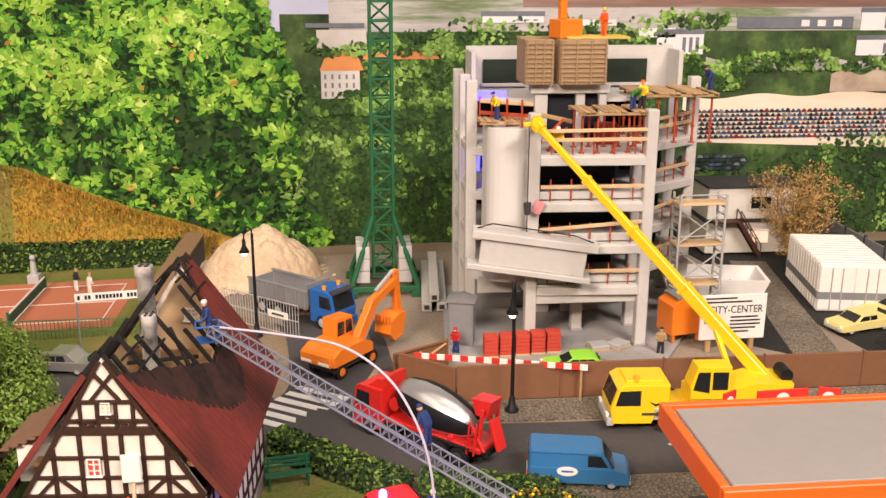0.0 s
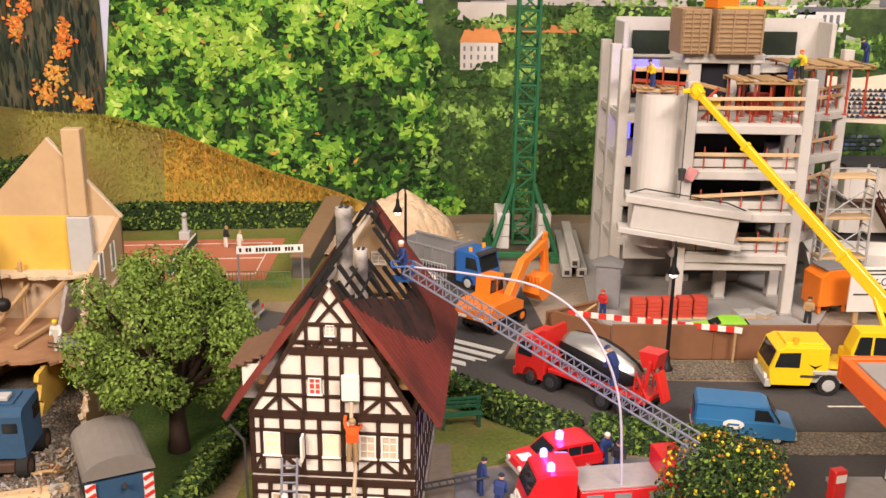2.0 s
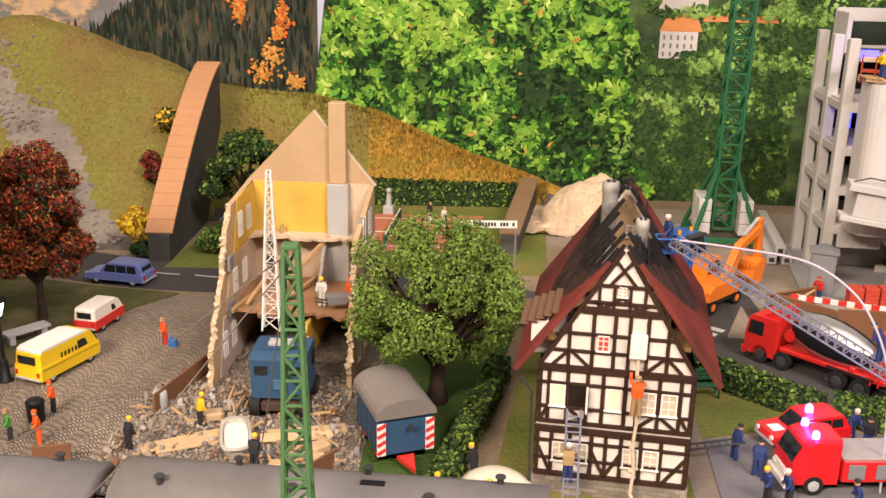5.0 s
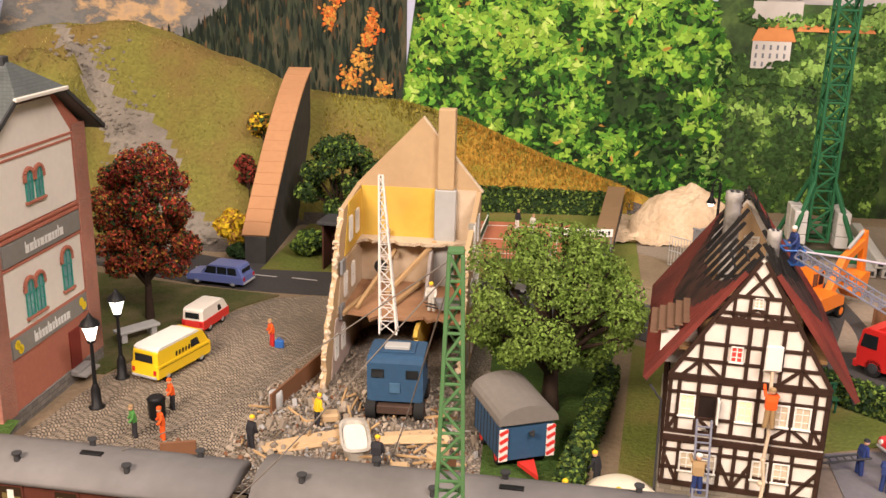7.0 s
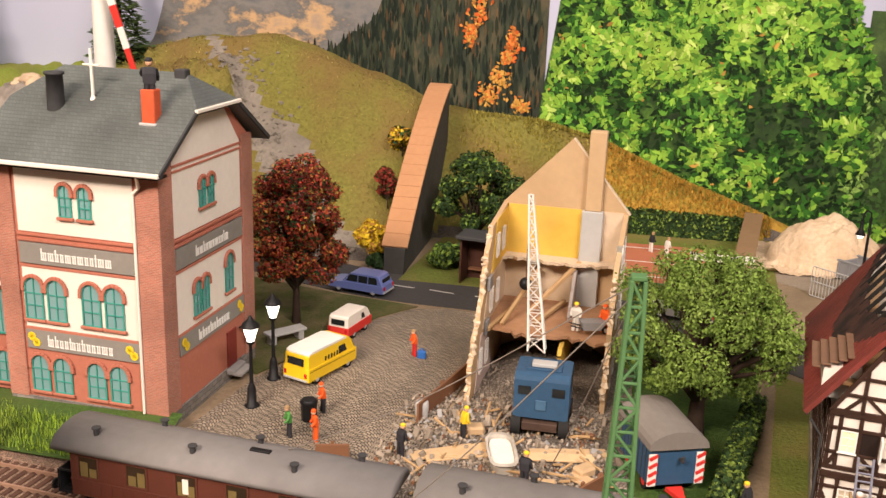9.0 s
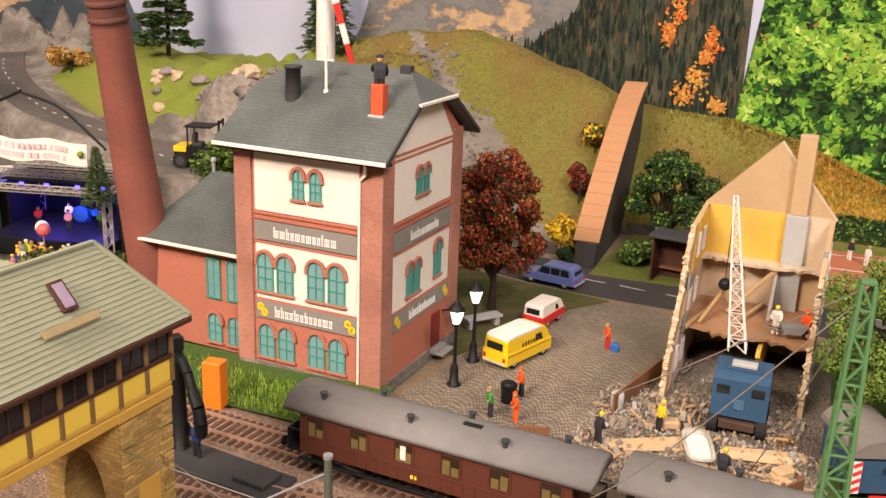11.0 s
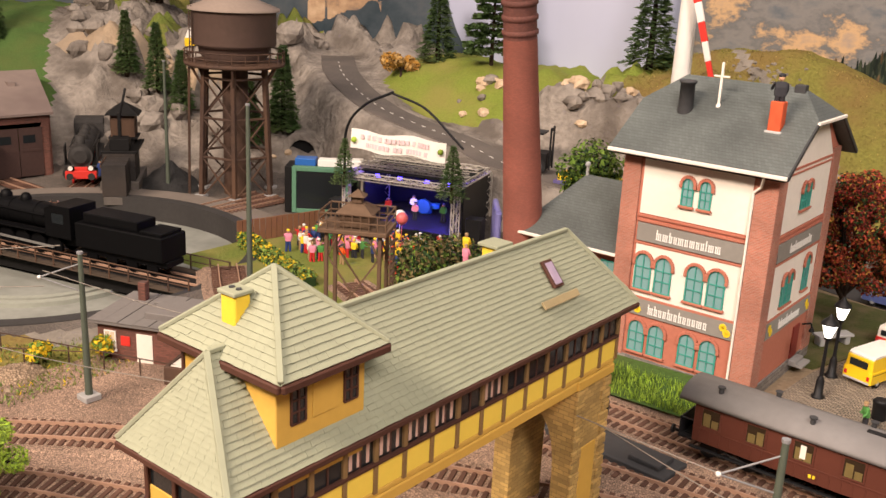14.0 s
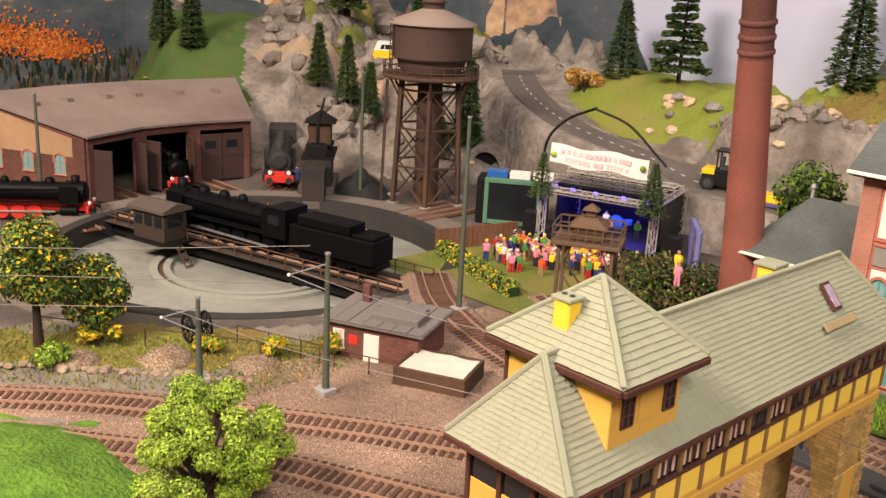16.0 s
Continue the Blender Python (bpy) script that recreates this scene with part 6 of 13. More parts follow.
        part("sill", S().box(x0 - 0.2, x1 + 0.2, 73.8, 74.15, 17.35, 17.6), CONCRETE, pw)
    part("roof_wall", S().box(25.6, 26, 71.5, 74.2, 17.2, 20.2), CONCRETE, h)
    part("roof_wall", S().box(8.6, 9.0, 71.0, 74.2, 17.2, 20.2), CONCRETE, h)
    for x0, x1 in ((13.0, 14.0), (16.2, 16.9), (18.0, 18.6)):
        part("wall_pier", S().box(x0, x1, 67.4, 67.8, 14.1, 18.2), CONCRETE, h)
    part("lintel", S().box(12.6, 18.8, 67.2, 67.9, 17.6, 18.3), CONCRETE, h)
    # near-black sheets painted for the shade between the piers
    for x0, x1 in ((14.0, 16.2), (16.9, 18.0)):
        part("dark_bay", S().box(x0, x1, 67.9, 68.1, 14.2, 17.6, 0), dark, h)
    # formwork boxes on the roof
    for x0, x1, y0, y1 in ((12.0, 14.2, 66.6, 70), (14.6, 18.2, 66.4, 70)):
        fm = part("formwork", S().box(x0, x1, y0, y0 + 0.25, 18.3, 21.4).box(x0, x0 + 0.25, y0 + 0.25, y1, 18.3, 21.4), mat("formwork_wood", (0.34, 0.23, 0.13), 0.75, var=0.2) if "formwork_wood" not in bpy.data.materials else bpy.data.materials["formwork_wood"], h, "brown wooden formwork panel with waling ribs")
        for i in range(9):
            z = 18.5 + i * 0.32
            part("rib", S().box(x0, x1, y0 - 0.1, y0 - 0.003, z, z + 0.12), bpy.data.materials["formwork_wood"], fm)
        for i in range(4):
            xx = x0 + 0.1 + (x1 - x0 - 0.3) * i / 3
            part("waling", S().box(xx, xx + 0.12, y0 - 0.18, y0 - 0.1, 18.3, 21.4), bpy.data.materials["formwork_wood"], fm)
    part("formwork", S().box(12.25, 14.6, 69.8, 70, 18.3, 21.4), bpy.data.materials["formwork_wood"], h)
    part("deck_board", S().box(15.2, 20.0, 66.8, 69.4, 21.4, 21.55), mat("yellow_board", (0.62, 0.44, 0.10), 0.7), h, "yellow working platform")
    # timber decks on red props
    PROP = mat("red_prop", (0.42, 0.07, 0.035), 0.55, var=0.2)
    for x0, x1, y0, y1, z in ((15.2, 20.6, 62.6, 65.8, 16.9), (20.6, 27.0, 66.2, 71.0, 17.6), (8.4, 12.4, 64.4, 66.2, 16.1)):
        dk = part("deck_beam", S().box(x0, x1, y0, y0 + 0.2, z - 0.22, z - 0.02), WOOD, h, "timber formwork beam")
        part("deck_beam", S().box(x0, x1, y1 - 0.2, y1, z - 0.22, z - 0.02), WOOD, h, "timber formwork beam")
        n = int((x1 - x0) / 0.42)
        for i in range(n):
            xx = x0 + (x1 - x0) * i / n
            if (i % 5) != 3:
                part("plank", S().box(xx, xx + 0.36, y0 - rng.uniform(0, 0.3), y1 + rng.uniform(0, 0.2), z, z + 0.09), WOOD, dk)
        if z > 16.5:
            for i in range(5):
                for yy in (y0 + 0.4, y1 - 0.4):
                    xx = x0 + 0.4 + (x1 - x0 - 0.8) * i / 4
                    part("prop", S().cyl((xx, yy, 14.1), (xx, yy, z - 0.1), 0.09, n=6).cyl((xx, yy, 15.2), (xx, yy, 15.4), 0.15, n=6).box(xx - 0.2, xx + 0.2, yy - 0.2, yy + 0.2, 14.1, 14.16), PROP, dk, "red steel prop")
    # guard rails: red posts and wooden rails
    for z in (4.9, 7.9, 10.9, 14.1):
        for a, b in (((12.6, 62.6), (20.2, 62.3)), ((21.3, 66.3), (26.4, 69.9))):
            tilt = 0.5 if z == 7.9 else 0
            part("guard_rail", S().bar((*a, z + 1.0), (*b, z + 1.05 + tilt), 0.1, 0.26), WOOD_L, h, "pale wooden guard rail")
            if z > 14:
                part("guard_rail", S().bar((*a, z + 1.6), (*b, z + 1.7), 0.1, 0.24), WOOD_L, h)
            for i in range(5):
                t = (i + 0.5) / 5
                x, y = a[0] + (b[0] - a[0]) * t, a[1] + (b[1] - a[1]) * t
                part("guard_post", S().cyl((x, y + 0.15, z), (x, y + 0.15, z + 1.5), 0.06, n=6), PROP, h)
    for x, y, rz in ((8.6, 66.2, 0), (9.4, 65.5, 0), (10.4, 64.8, 0), (11.4, 64.2, 0), (8.3, 69, 0)):
        part("guard_post", S().cyl((x, y, 15.6), (x, y, 17.6), 0.07, n=6), PROP, h)
    part("guard_rail", S().bar((8.6, 66.1, 17.3), (12.2, 64.0, 17.3), 0.1, 0.25), WOOD_L, h)
    part("guard_rail", S().bar((8.6, 66.1, 16.5), (12.2, 64.0, 16.5), 0.1, 0.25), PROP, h)
    part("loose_beam", S().bar((12.4, 64.6, 16.6), (15.4, 65.4, 15.9), 0.3), WOOD, h)
    part("red_crate", S().box(17.6, 19.2, 66.2, 67.2, 14.1, 15.6), mat("dark_red_box", (0.30, 0.04, 0.03), 0.6), h, "dark red crate on the top floor")
    for p, q in (((12.6, 64.2, 14.4), (14.6, 64.6, 16.2)), ((12.4, 64.0, 16.0), (14.2, 64.4, 14.3)), ((13.2, 63.6, 14.2), (14.9, 64.6, 15.6))):
        part("loose_prop", S().bar(p, q, 0.18), PROP, h)
    return h


concrete_building()

# hanging precast element on the crane's rope
pu = thing("precast_unit", 11.6, 61.9, 6.0, -7.5, "pale precast concrete unit resting against the front", "concrete unit")
part("body", S().box(-3.6, 3.6, -0.5, 0.6, 0.4, 2.2), CONCRETE, pu)
part("flange", S().box(-4.3, 4.3, -0.75, 0.9, 2.2, 2.75), CONCRETE, pu)
part("flange", S().box(-4.4, 4.1, -0.75, 0.9, 0.0, 0.4), CONCRETE, pu)
for o in (pu,):
    o.matrix_basis = o.matrix_basis @ Matrix.Rotation(radians(7), 4, "Y")
part("lifting_rope", S().tube([(-4.0, 0, 2.75), (-3.0, 0, 3.2), (2.6, 0, 3.1), (4.0, 0, 2.75)], 0.05), BLACK, pu)
pl = solo("warning_flag", S().box(-0.35, 0.35, -0.05, 0.05, 0, 0.9), mat("striped_cloth", (0.65, 0.28, 0.28), 0.8, var=0.4, scale=30), 11.9, 62.2, 10.2, label="small red and white warning cloth on the crane rope", category="flag")
pl.rotation_euler = (0, radians(25), 0)


# ---- mobile crane ----
def mobile_crane():
    h = thing("mobile_crane", 20.4, 50.6, 0.06, 176, "yellow mobile crane with a long raised telescopic boom", "crane")
    part("chassis", S().box(-5.2, 5.6, -1.25, 1.25, 0.75, 1.25), LIGHTGREY, h, "grey chassis")
    part("deck", S().box(-5.0, 2.6, -1.35, 1.35, 1.25, 1.6), YELLOW, h)
    cab = part("cab", S().hull([(2.7, 1.3), (3.4, 1.35), (3.7, 0.6), (6.0, 0.6), (6.15, 1.5), (5.75, 2.75), (5.3, 3.0), (2.7, 3.0)], 2.8, 0.15, 0.97), YELLOW, h, "low yellow driver's cab")
    side_pane(cab, [(4.4, 1.75), (5.85, 1.75), (5.6, 2.65), (4.4, 2.7)], 1.4)
    part("windscreen", S().bar((6.1, 0, 1.65), (5.75, 0, 2.7), 2.3, 0.06), GLASS_D, cab)
    part("cab_roof_ridge", S().box(3.0, 5.2, -0.9, 0.9, 3.0, 3.14), YELLOW, cab)
    part("bumper", S().box(5.9, 6.3, -1.35, 1.35, 0.45, 0.95), LIGHTGREY, h)
    part("beacon", S().cyl((4.6, 0.8, 3.0), (4.6, 0.8, 3.4), 0.18), AMBER, cab)
    for s in (-1, 1):
        part("headlight", S().box(6.15, 6.34, s * 1.0 - 0.2, s * 1.0 + 0.2, 0.95, 1.2), LENS, cab)
        part("mudguard", S().box(1.7, 3.6, s * 1.0, s * 1.45, 1.35, 1.6), LIGHTGREY, h)
        for x in (2.6, -0.6, -3.4):
            wheel(h, x, s * 1.15, 0.66, 0.66, 0.5)
        part("outrigger", S().box(-4.9, -4.4, s * 1.25, s * 1.6, 0.5, 1.5), YELLOW, h)
    part("logo", S().prism([(3.1, 2.0), (3.5, 1.7), (3.9, 2.0), (3.5, 1.85)], 1.4, 1.43, "y"), BLACK, cab, "dark emblem")
    part("nameplate", S().box(3.2, 4.3, 1.39, 1.43, 1.15, 1.3, 0), DARKGREY, cab)
    up = part("superstructure", S().hull([(-4.6, 1.7), (1.4, 1.7), (1.4, 2.2), (-1.0, 2.6), (-2.4, 3.0), (-4.6, 2.9)], 2.4, 0.15, 0.97), YELLOW, h, "yellow slewing superstructure")
    oc = part("crane_cab", S().hull([(-0.8, 2.1), (1.5, 2.1), (1.6, 2.9), (1.2, 4.1), (-0.8, 4.1)], 1.3, 0.1, 0.97), YELLOW, h, "glazed yellow operator's cab", m=at(0, 0.75, 0))
    side_pane(oc, [(-0.6, 2.7), (0.3, 2.7), (0.3, 3.8), (-0.6, 3.8)], 0.65)
    side_pane(oc, [(0.45, 2.5), (1.4, 2.7), (1.15, 3.8), (0.45, 3.8)], 0.65)
    part("winch", S().cyl((-4.3, -0.6, 3.2), (-4.3, 0.6, 3.2), 0.4), BLACK, up)
    inv = h.matrix_basis.inverted()
    loc = lambda x, y, z: (inv @ Vector((x * CM, y * CM, z * CM))) * 100
    base, tip = loc(24.2, 50.55, 2.3), loc(11.7, 61.3, 16.35)
    d = (tip - base)
    for a, b, w in ((0, 0.36, 0.64), (0.34, 0.58, 0.54), (0.56, 0.78, 0.45), (0.76, 0.985, 0.36)):
        part("boom", S().bar(base + d * a, base + d * b, w, w * 1.15), YELLOW, h, "telescopic boom section" if a == 0 else "")
        part("boom_collar", S().bar(base + d * (b - 0.012), base + d * b, w * 1.22, w * 1.38), YELLOW, h)
    part("boom_head", S().bar(tip - d * 0.02, tip + d * 0.015, 0.6, 0.75).cyl(tip + Vector((0, -0.35, 0.2)), tip + Vector((0, 0.35, 0.2)), 0.4).bar(tip + Vector((0, 0, 0.1)), tip + Vector((0.9, 0, 0.0)), 0.3, 0.3), YELLOW, h)
    part("boom_ram", S().bar(loc(22.2, 50.9, 1.9), base + d * 0.24, 0.3), YELLOW, h)
    part("hoist_rope", S().cyl(tip + Vector((0.5, 0, 0)), tip + Vector((0.5, 0, -7.2)), 0.035, n=5), BLACK, h)
    part("hook_block", S().cyl(tip + Vector((0.5, 0, -5.2)), tip + Vector((0.5, 0, -6.0)), 0.28, 0.2), DARKGREY, h)
    return h


mobile_crane()


# ---- concrete mixer ----
def mixer():
    h = thing("mixer_truck", 3.5, 49.4, 0.06, 137, "red concrete mixer truck with a black and silver drum", "truck")
    h.scale = (0.91, 0.95, 0.97)
    part("chassis", S().box(-4.9, 4.7, -0.55, 0.55, 0.75, 1.15), RUBBER, h)
    cab = part("cab", S().hull([(2.6, 0.5), (4.9, 0.5), (5.0, 1.6), (4.75, 2.95), (4.4, 3.15), (2.6, 3.15)], 2.5, 0.14, 0.97), RED, h, "red driver's cab")
    side_pane(cab, [(3.6, 1.85), (4.75, 1.85), (4.6, 2.75), (3.6, 2.75)], 1.25)
    part("windscreen", S().bar((4.98, 0, 1.8), (4.78, 0, 2.85), 2.1, 0.06), GLASS_D, cab)
    part("roof_spoiler", S().hull([(2.6, 3.1), (3.9, 3.1), (3.0, 3.75), (2.6, 3.8)], 2.2, 0.1, 0.95), RED, cab)
    part("bumper", S().box(4.8, 5.15, -1.25, 1.25, 0.35, 0.85), RED, h)
    part("subframe", S().box(-4.8, 2.4, -1.1, 1.1, 1.15, 1.45), RED, h)
    drum = S()
    prof = [(0.5, -3.9), (0.85, -3.4), (1.22, -2.0), (1.34, -0.9), (1.3, 0.2), (1.05, 1.3), (0.75, 1.8)]
    n = 24
    drum.m = Matrix.Translation((0.1, 0, 2.65)) @ Matrix.Rotation(radians(-8), 4, "Y") @ Matrix.Rotation(radians(90), 4, "Y")
    ring = [(r * math.cos(2 * math.pi * i / n), r * math.sin(2 * math.pi * i / n), z) for r, z in prof for i in range(n)]
    drum.smooth = True
    drum.add(ring, [(k * n + i, k * n + (i + 1) % n, (k + 1) * n + (i + 1) % n, (k + 1) * n + i) for k in range(len(prof) - 1) for i in range(n)] + [list(range(n)), list(range((len(prof) - 1) * n, len(prof) * n))])
    drum.k = [1 if j < (len(prof) - 1) * n and ((j % n) // 4) % 2 else 0 for j in range(len(drum.f))]
    part("drum", drum, [SILVER, BLACK], h, "silver drum with black stripes")
    part("drum_ring", S().bar((-2.6, -1.1, 1.45), (-2.6, 1.1, 1.45), 0.4, 0.5), RED, h)
    hp = part("hopper", S().prism([(-4.9, 3.2), (-4.1, 3.2), (-3.8, 4.1), (-5.2, 4.2)], -0.55, 0.55, "y"), RED, h, "red feed hopper")
    part("chute", S().bar((-5.0, 0, 3.0), (-5.6, 0, 1.3), 0.8, 0.25), RED, h)
    for s in (-1, 1):
        part("rear_frame", S().bar((-4.5, s * 0.8, 1.3), (-4.8, s * 0.8, 3.8), 0.2).bar((-5.0, s * 0.9, 1.3), (-4.0, s * 0.8, 2.6), 0.18), RED, h)
        part("ladder", S().bar((-3.9, s * 1.15, 1.0), (-4.1, s * 1.1, 3.0), 0.1).bar((-4.4, s * 1.15, 1.0), (-4.6, s * 1.1, 3.0), 0.1), RED, h)
        for x in (3.7, 2.1, -1.8, -3.3):
            wheel(h, x, s * 1.0, 0.6, 0.6, 0.5, DARKGREY)
        part("mudguard", S().box(-4.1, -1.0, s * 0.85, s * 1.2, 1.25, 1.38), RUBBER, h)
    part("water_tank", S().cyl((1.9, -0.9, 2.3), (1.9, 0.9, 2.3), 0.4), RED, h)
    return h


mixer()


def dump_truck():
    h = thing("dump_truck", -4.3, 71.4, gz(-4.3), -42, "blue tipper truck with a grey dump body", "truck")
    part("chassis", S().box(-4.5, 4.0, -0.5, 0.5, 0.75, 1.1), mat("chassis_red", (0.35, 0.03, 0.03), 0.5), h)
    cab = part("cab", S().hull([(1.9, 0.55), (4.2, 0.55), (4.35, 1.5), (4.0, 2.9), (3.6, 3.1), (1.9, 3.1)], 2.5, 0.14, 0.97), BLUE, h, "blue driver's cab")
    side_pane(cab, [(2.9, 1.8), (4.1, 1.8), (3.85, 2.7), (2.9, 2.7)], 1.25)
    part("windscreen", S().bar((4.33, 0, 1.7), (4.0, 0, 2.8), 2.1, 0.06), GLASS_D, cab)
    part("sun_visor", S().box(3.7, 4.3, -1.1, 1.1, 2.95, 3.15), DARKGREY, cab)
    part("bumper", S().box(4.1, 4.5, -1.25, 1.25, 0.4, 0.9), BLUE, h)
    for s in (-1, 1):
        part("beacon", S().cyl((3.0, s * 0.8, 3.1), (3.0, s * 0.8, 3.4), 0.16), AMBER, cab)
        for x in (3.1, -1.6, -3.3):
            wheel(h, x, s * 1.0, 0.6, 0.6, 0.5)
    bed = part("dump_body", S().box(-4.6, 1.6, -1.3, 1.3, 1.3, 1.5), GREY, h, "grey ribbed steel dump body")
    for s in (-1, 1):
        part("side_board", S().box(-4.6, 1.6, s * 1.3 - 0.07, s * 1.3 + 0.07, 1.5, 2.7), GREY, bed)
        for i in range(7):
            x = -4.5 + i * 1.0
            part("rib", S().box(x, x + 0.14, s * 1.37, s * 1.37 + s * 0.12, 1.35, 2.7), GREY, bed)
        part("top_rail", S().box(-4.7, 1.7, s * 1.3 - 0.12, s * 1.3 + 0.14, 2.7, 2.85), GREY, bed)
    part("head_board", S().box(1.5, 1.64, -1.3, 1.3, 1.5, 3.3), GREY, bed)
    part("tail_board", S().box(-4.68, -4.54, -1.3, 1.3, 1.5, 2.6), GREY, bed)
    part("load", S().sheet(lambda u, v: (u, v, 1.7 + 0.5 * math.exp(-((u + 1.4) / 2) ** 2 - (v / 0.8) ** 2)), steps(-4.5, 1.5, 14), steps(-1.2, 1.2, 8)), GREY, bed)
    return h


dump_truck()


def excavator():
    h = thing("excavator", -1.2, 61.0, 0.02, 50, "orange wheeled excavator with folded digging arm", "excavator")
    part("undercarriage", S().box(-2.2, 2.2, -1.0, 1.0, 0.5, 1.0), DARKGREY, h)
    for s in (-1, 1):
        for x in (-1.6, 1.6):
            wheel(h, x, s * 1.05, 0.5, 0.5, 0.4, ORANGE)
    body = part("body", S().hull([(-2.6, 1.1), (1.5, 1.1), (1.5, 1.7), (0.4, 2.2), (-2.0, 2.2), (-2.7, 1.8)], 2.9, 0.25, 0.95), ORANGE, h, "orange slewing body")
    cab = part("cab", S().hull([(-0.6, 1.9), (1.3, 1.9), (1.2, 3.4), (-0.5, 3.5)], 1.2, 0.1, 0.97), ORANGE, h, "orange cab with dark windows", m=at(0, 0.75, 0))
    side_pane(cab, [(-0.4, 2.3), (0.3, 2.3), (0.3, 3.2), (-0.35, 3.25)], 0.6)
    side_pane(cab, [(0.45, 2.3), (1.15, 2.3), (1.05, 3.2), (0.45, 3.2)], 0.6)
    part("cab_window", S().box(1.26, 1.32, -0.48, 0.48, 2.3, 3.2), GLASS_D, cab)
    part("counterweight", S().box(-2.9, -2.2, -1.3, 1.3, 1.15, 1.9), ORANGE, h)
    part("warning_stripe", S().box(-2.93, -2.88, -1.2, -0.3, 1.25, 1.45, 0).box(-2.93, -2.88, 0.3, 1.2, 1.25, 1.45, 0), WHITE, h)
    part("boom", S().bar((0.9, -0.45, 1.7), (2.7, -0.45, 4.1), 0.55, 0.75).bar((2.6, -0.45, 4.0), (5.4, -0.45, 5.0), 0.5, 0.65), ORANGE, h, "orange digging boom")
    part("stick", S().bar((5.1, -0.45, 5.7), (5.5, -0.45, 2.3), 0.45, 0.6), ORANGE, h)
    part("ram", S().bar((1.6, -0.45, 1.6), (2.9, -0.45, 3.3), 0.22), LIGHTGREY, h)
    part("ram", S().bar((3.0, -0.45, 4.7), (5.0, -0.45, 5.7), 0.22), LIGHTGREY, h)
    bk = part("bucket", S().prism([(5.6, 2.6), (4.9, 2.7), (3.9, 2.3), (3.7, 1.4), (4.3, 0.8), (5.2, 1.0)], -1.15, 0.25, "y"), ORANGE, h, "orange toothed bucket")
    for i in range(5):
        y = -1.1 + i * 0.3
        part("tooth", S().box(3.6, 3.8, y, y + 0.16, 2.2, 2.75), ORANGE, bk)
    return h


excavator()


def lattice(parent, name, x0, y0, w0, z0, x1, y1, w1, z1, n, t, material, ladder=False):
    """A square lattice mast between two levels, braced on all sides; each member is a bar of thickness t."""
    c = lambda k, i: ((x0 + (x1 - x0) * k) + (w0 + (w1 - w0) * k) / 2 * (-1, 1, 1, -1)[i], (y0 + (y1 - y0) * k) + (w0 + (w1 - w0) * k) / 2 * (-1, -1, 1, 1)[i], z0 + (z1 - z0) * k)
    for i in range(4):
        part("leg", S().bar(c(0, i), c(1, i), t * 1.5), material, parent)
    s = S()
    for k in range(n):
        a, b = k / n, (k + 1) / n
        for i in range(4):
            j = (i + 1) % 4
            s.bar(c(a, i), c(a, j), t)
            s.bar(c(a, i), c(b, j), t) if (k + i) % 2 else s.bar(c(a, j), c(b, i), t)
    return part(name, s, material, parent, kind="stuff")


tc = thing("tower_crane", 2.2, 78.0, 0, 0, "green lattice tower crane mast on a ballasted base", "crane")
lattice(tc, "bracing", 0, 0, 1.7, 1.2, 0, 0, 1.7, 46, 30, 0.16, GREEN)
part("base_frame", S().box(-2.9, 2.9, -2.9, -2.5, 0.5, 0.95).box(-2.9, 2.9, 2.5, 2.9, 0.5, 0.95).box(-2.9, -2.5, -2.5, 2.5, 0.5, 0.95).box(2.5, 2.9, -2.5, 2.5, 0.5, 0.95), GREEN, tc, "green base frame")
for sx in (-1, 1):
    for sy in (-1, 1):
        part("stay", S().bar((sx * 2.7, sy * 2.7, 0.9), (sx * 0.85, sy * 0.85, 6.4), 0.34), GREEN, tc)
        part("bogie", S().box(sx * 2.7 - 0.5, sx * 2.7 + 0.5, sy * 2.7 - 0.35, sy * 2.7 + 0.35, 0.05, 0.55), GREEN, tc)
        for k in range(3):
            part("ballast_block", S().box(sx * 1.75 - 0.55, sx * 1.75 + 0.55, sy * 1.0 - 0.8, sy * 1.0 + 0.8, 0.95 + k * 1.05, 1.95 + k * 1.05), CONCRETE, tc, "grey ballast block")

# earth heap, concrete beams, brick pallets
solo("earth_mound", S().sheet(lambda u, v: (u, v, max(-0.1, 4.0 * max(0, 1 - ((u / 5.2) ** 2 + (v / 4.2) ** 2)) ** 0.6 * (1 + bumps(u, v, 2.6, 0.25)) + abs(bumps(u, v, 1.5, 0.45)) + bumps(u, v, 0.5, 0.22))), steps(-6.5, 6.5, 90), steps(-5.2, 5.2, 70)), SAND, -8.4, 82.6, gz(-8.4), label="heap of pale sandy earth", category="earth heap")
for x, y, z in ((5.7, 77, 0.1), (6.9, 77, 0.1), (6.3, 77, 0.9)):
    b = thing("concrete_beam", x, y, z, -4, "grey precast concrete beam lying on the ground", "beam", "stacked beams")
    part("web", S().box(-0.4, 0.4, -5.8, 5.8, 0, 0.75), CONCRETE, b)
    part("end_socket", S().box(-0.2, 0.2, -5.85, -5.78, 0.2, 0.55, 0), DARKGREY, b)
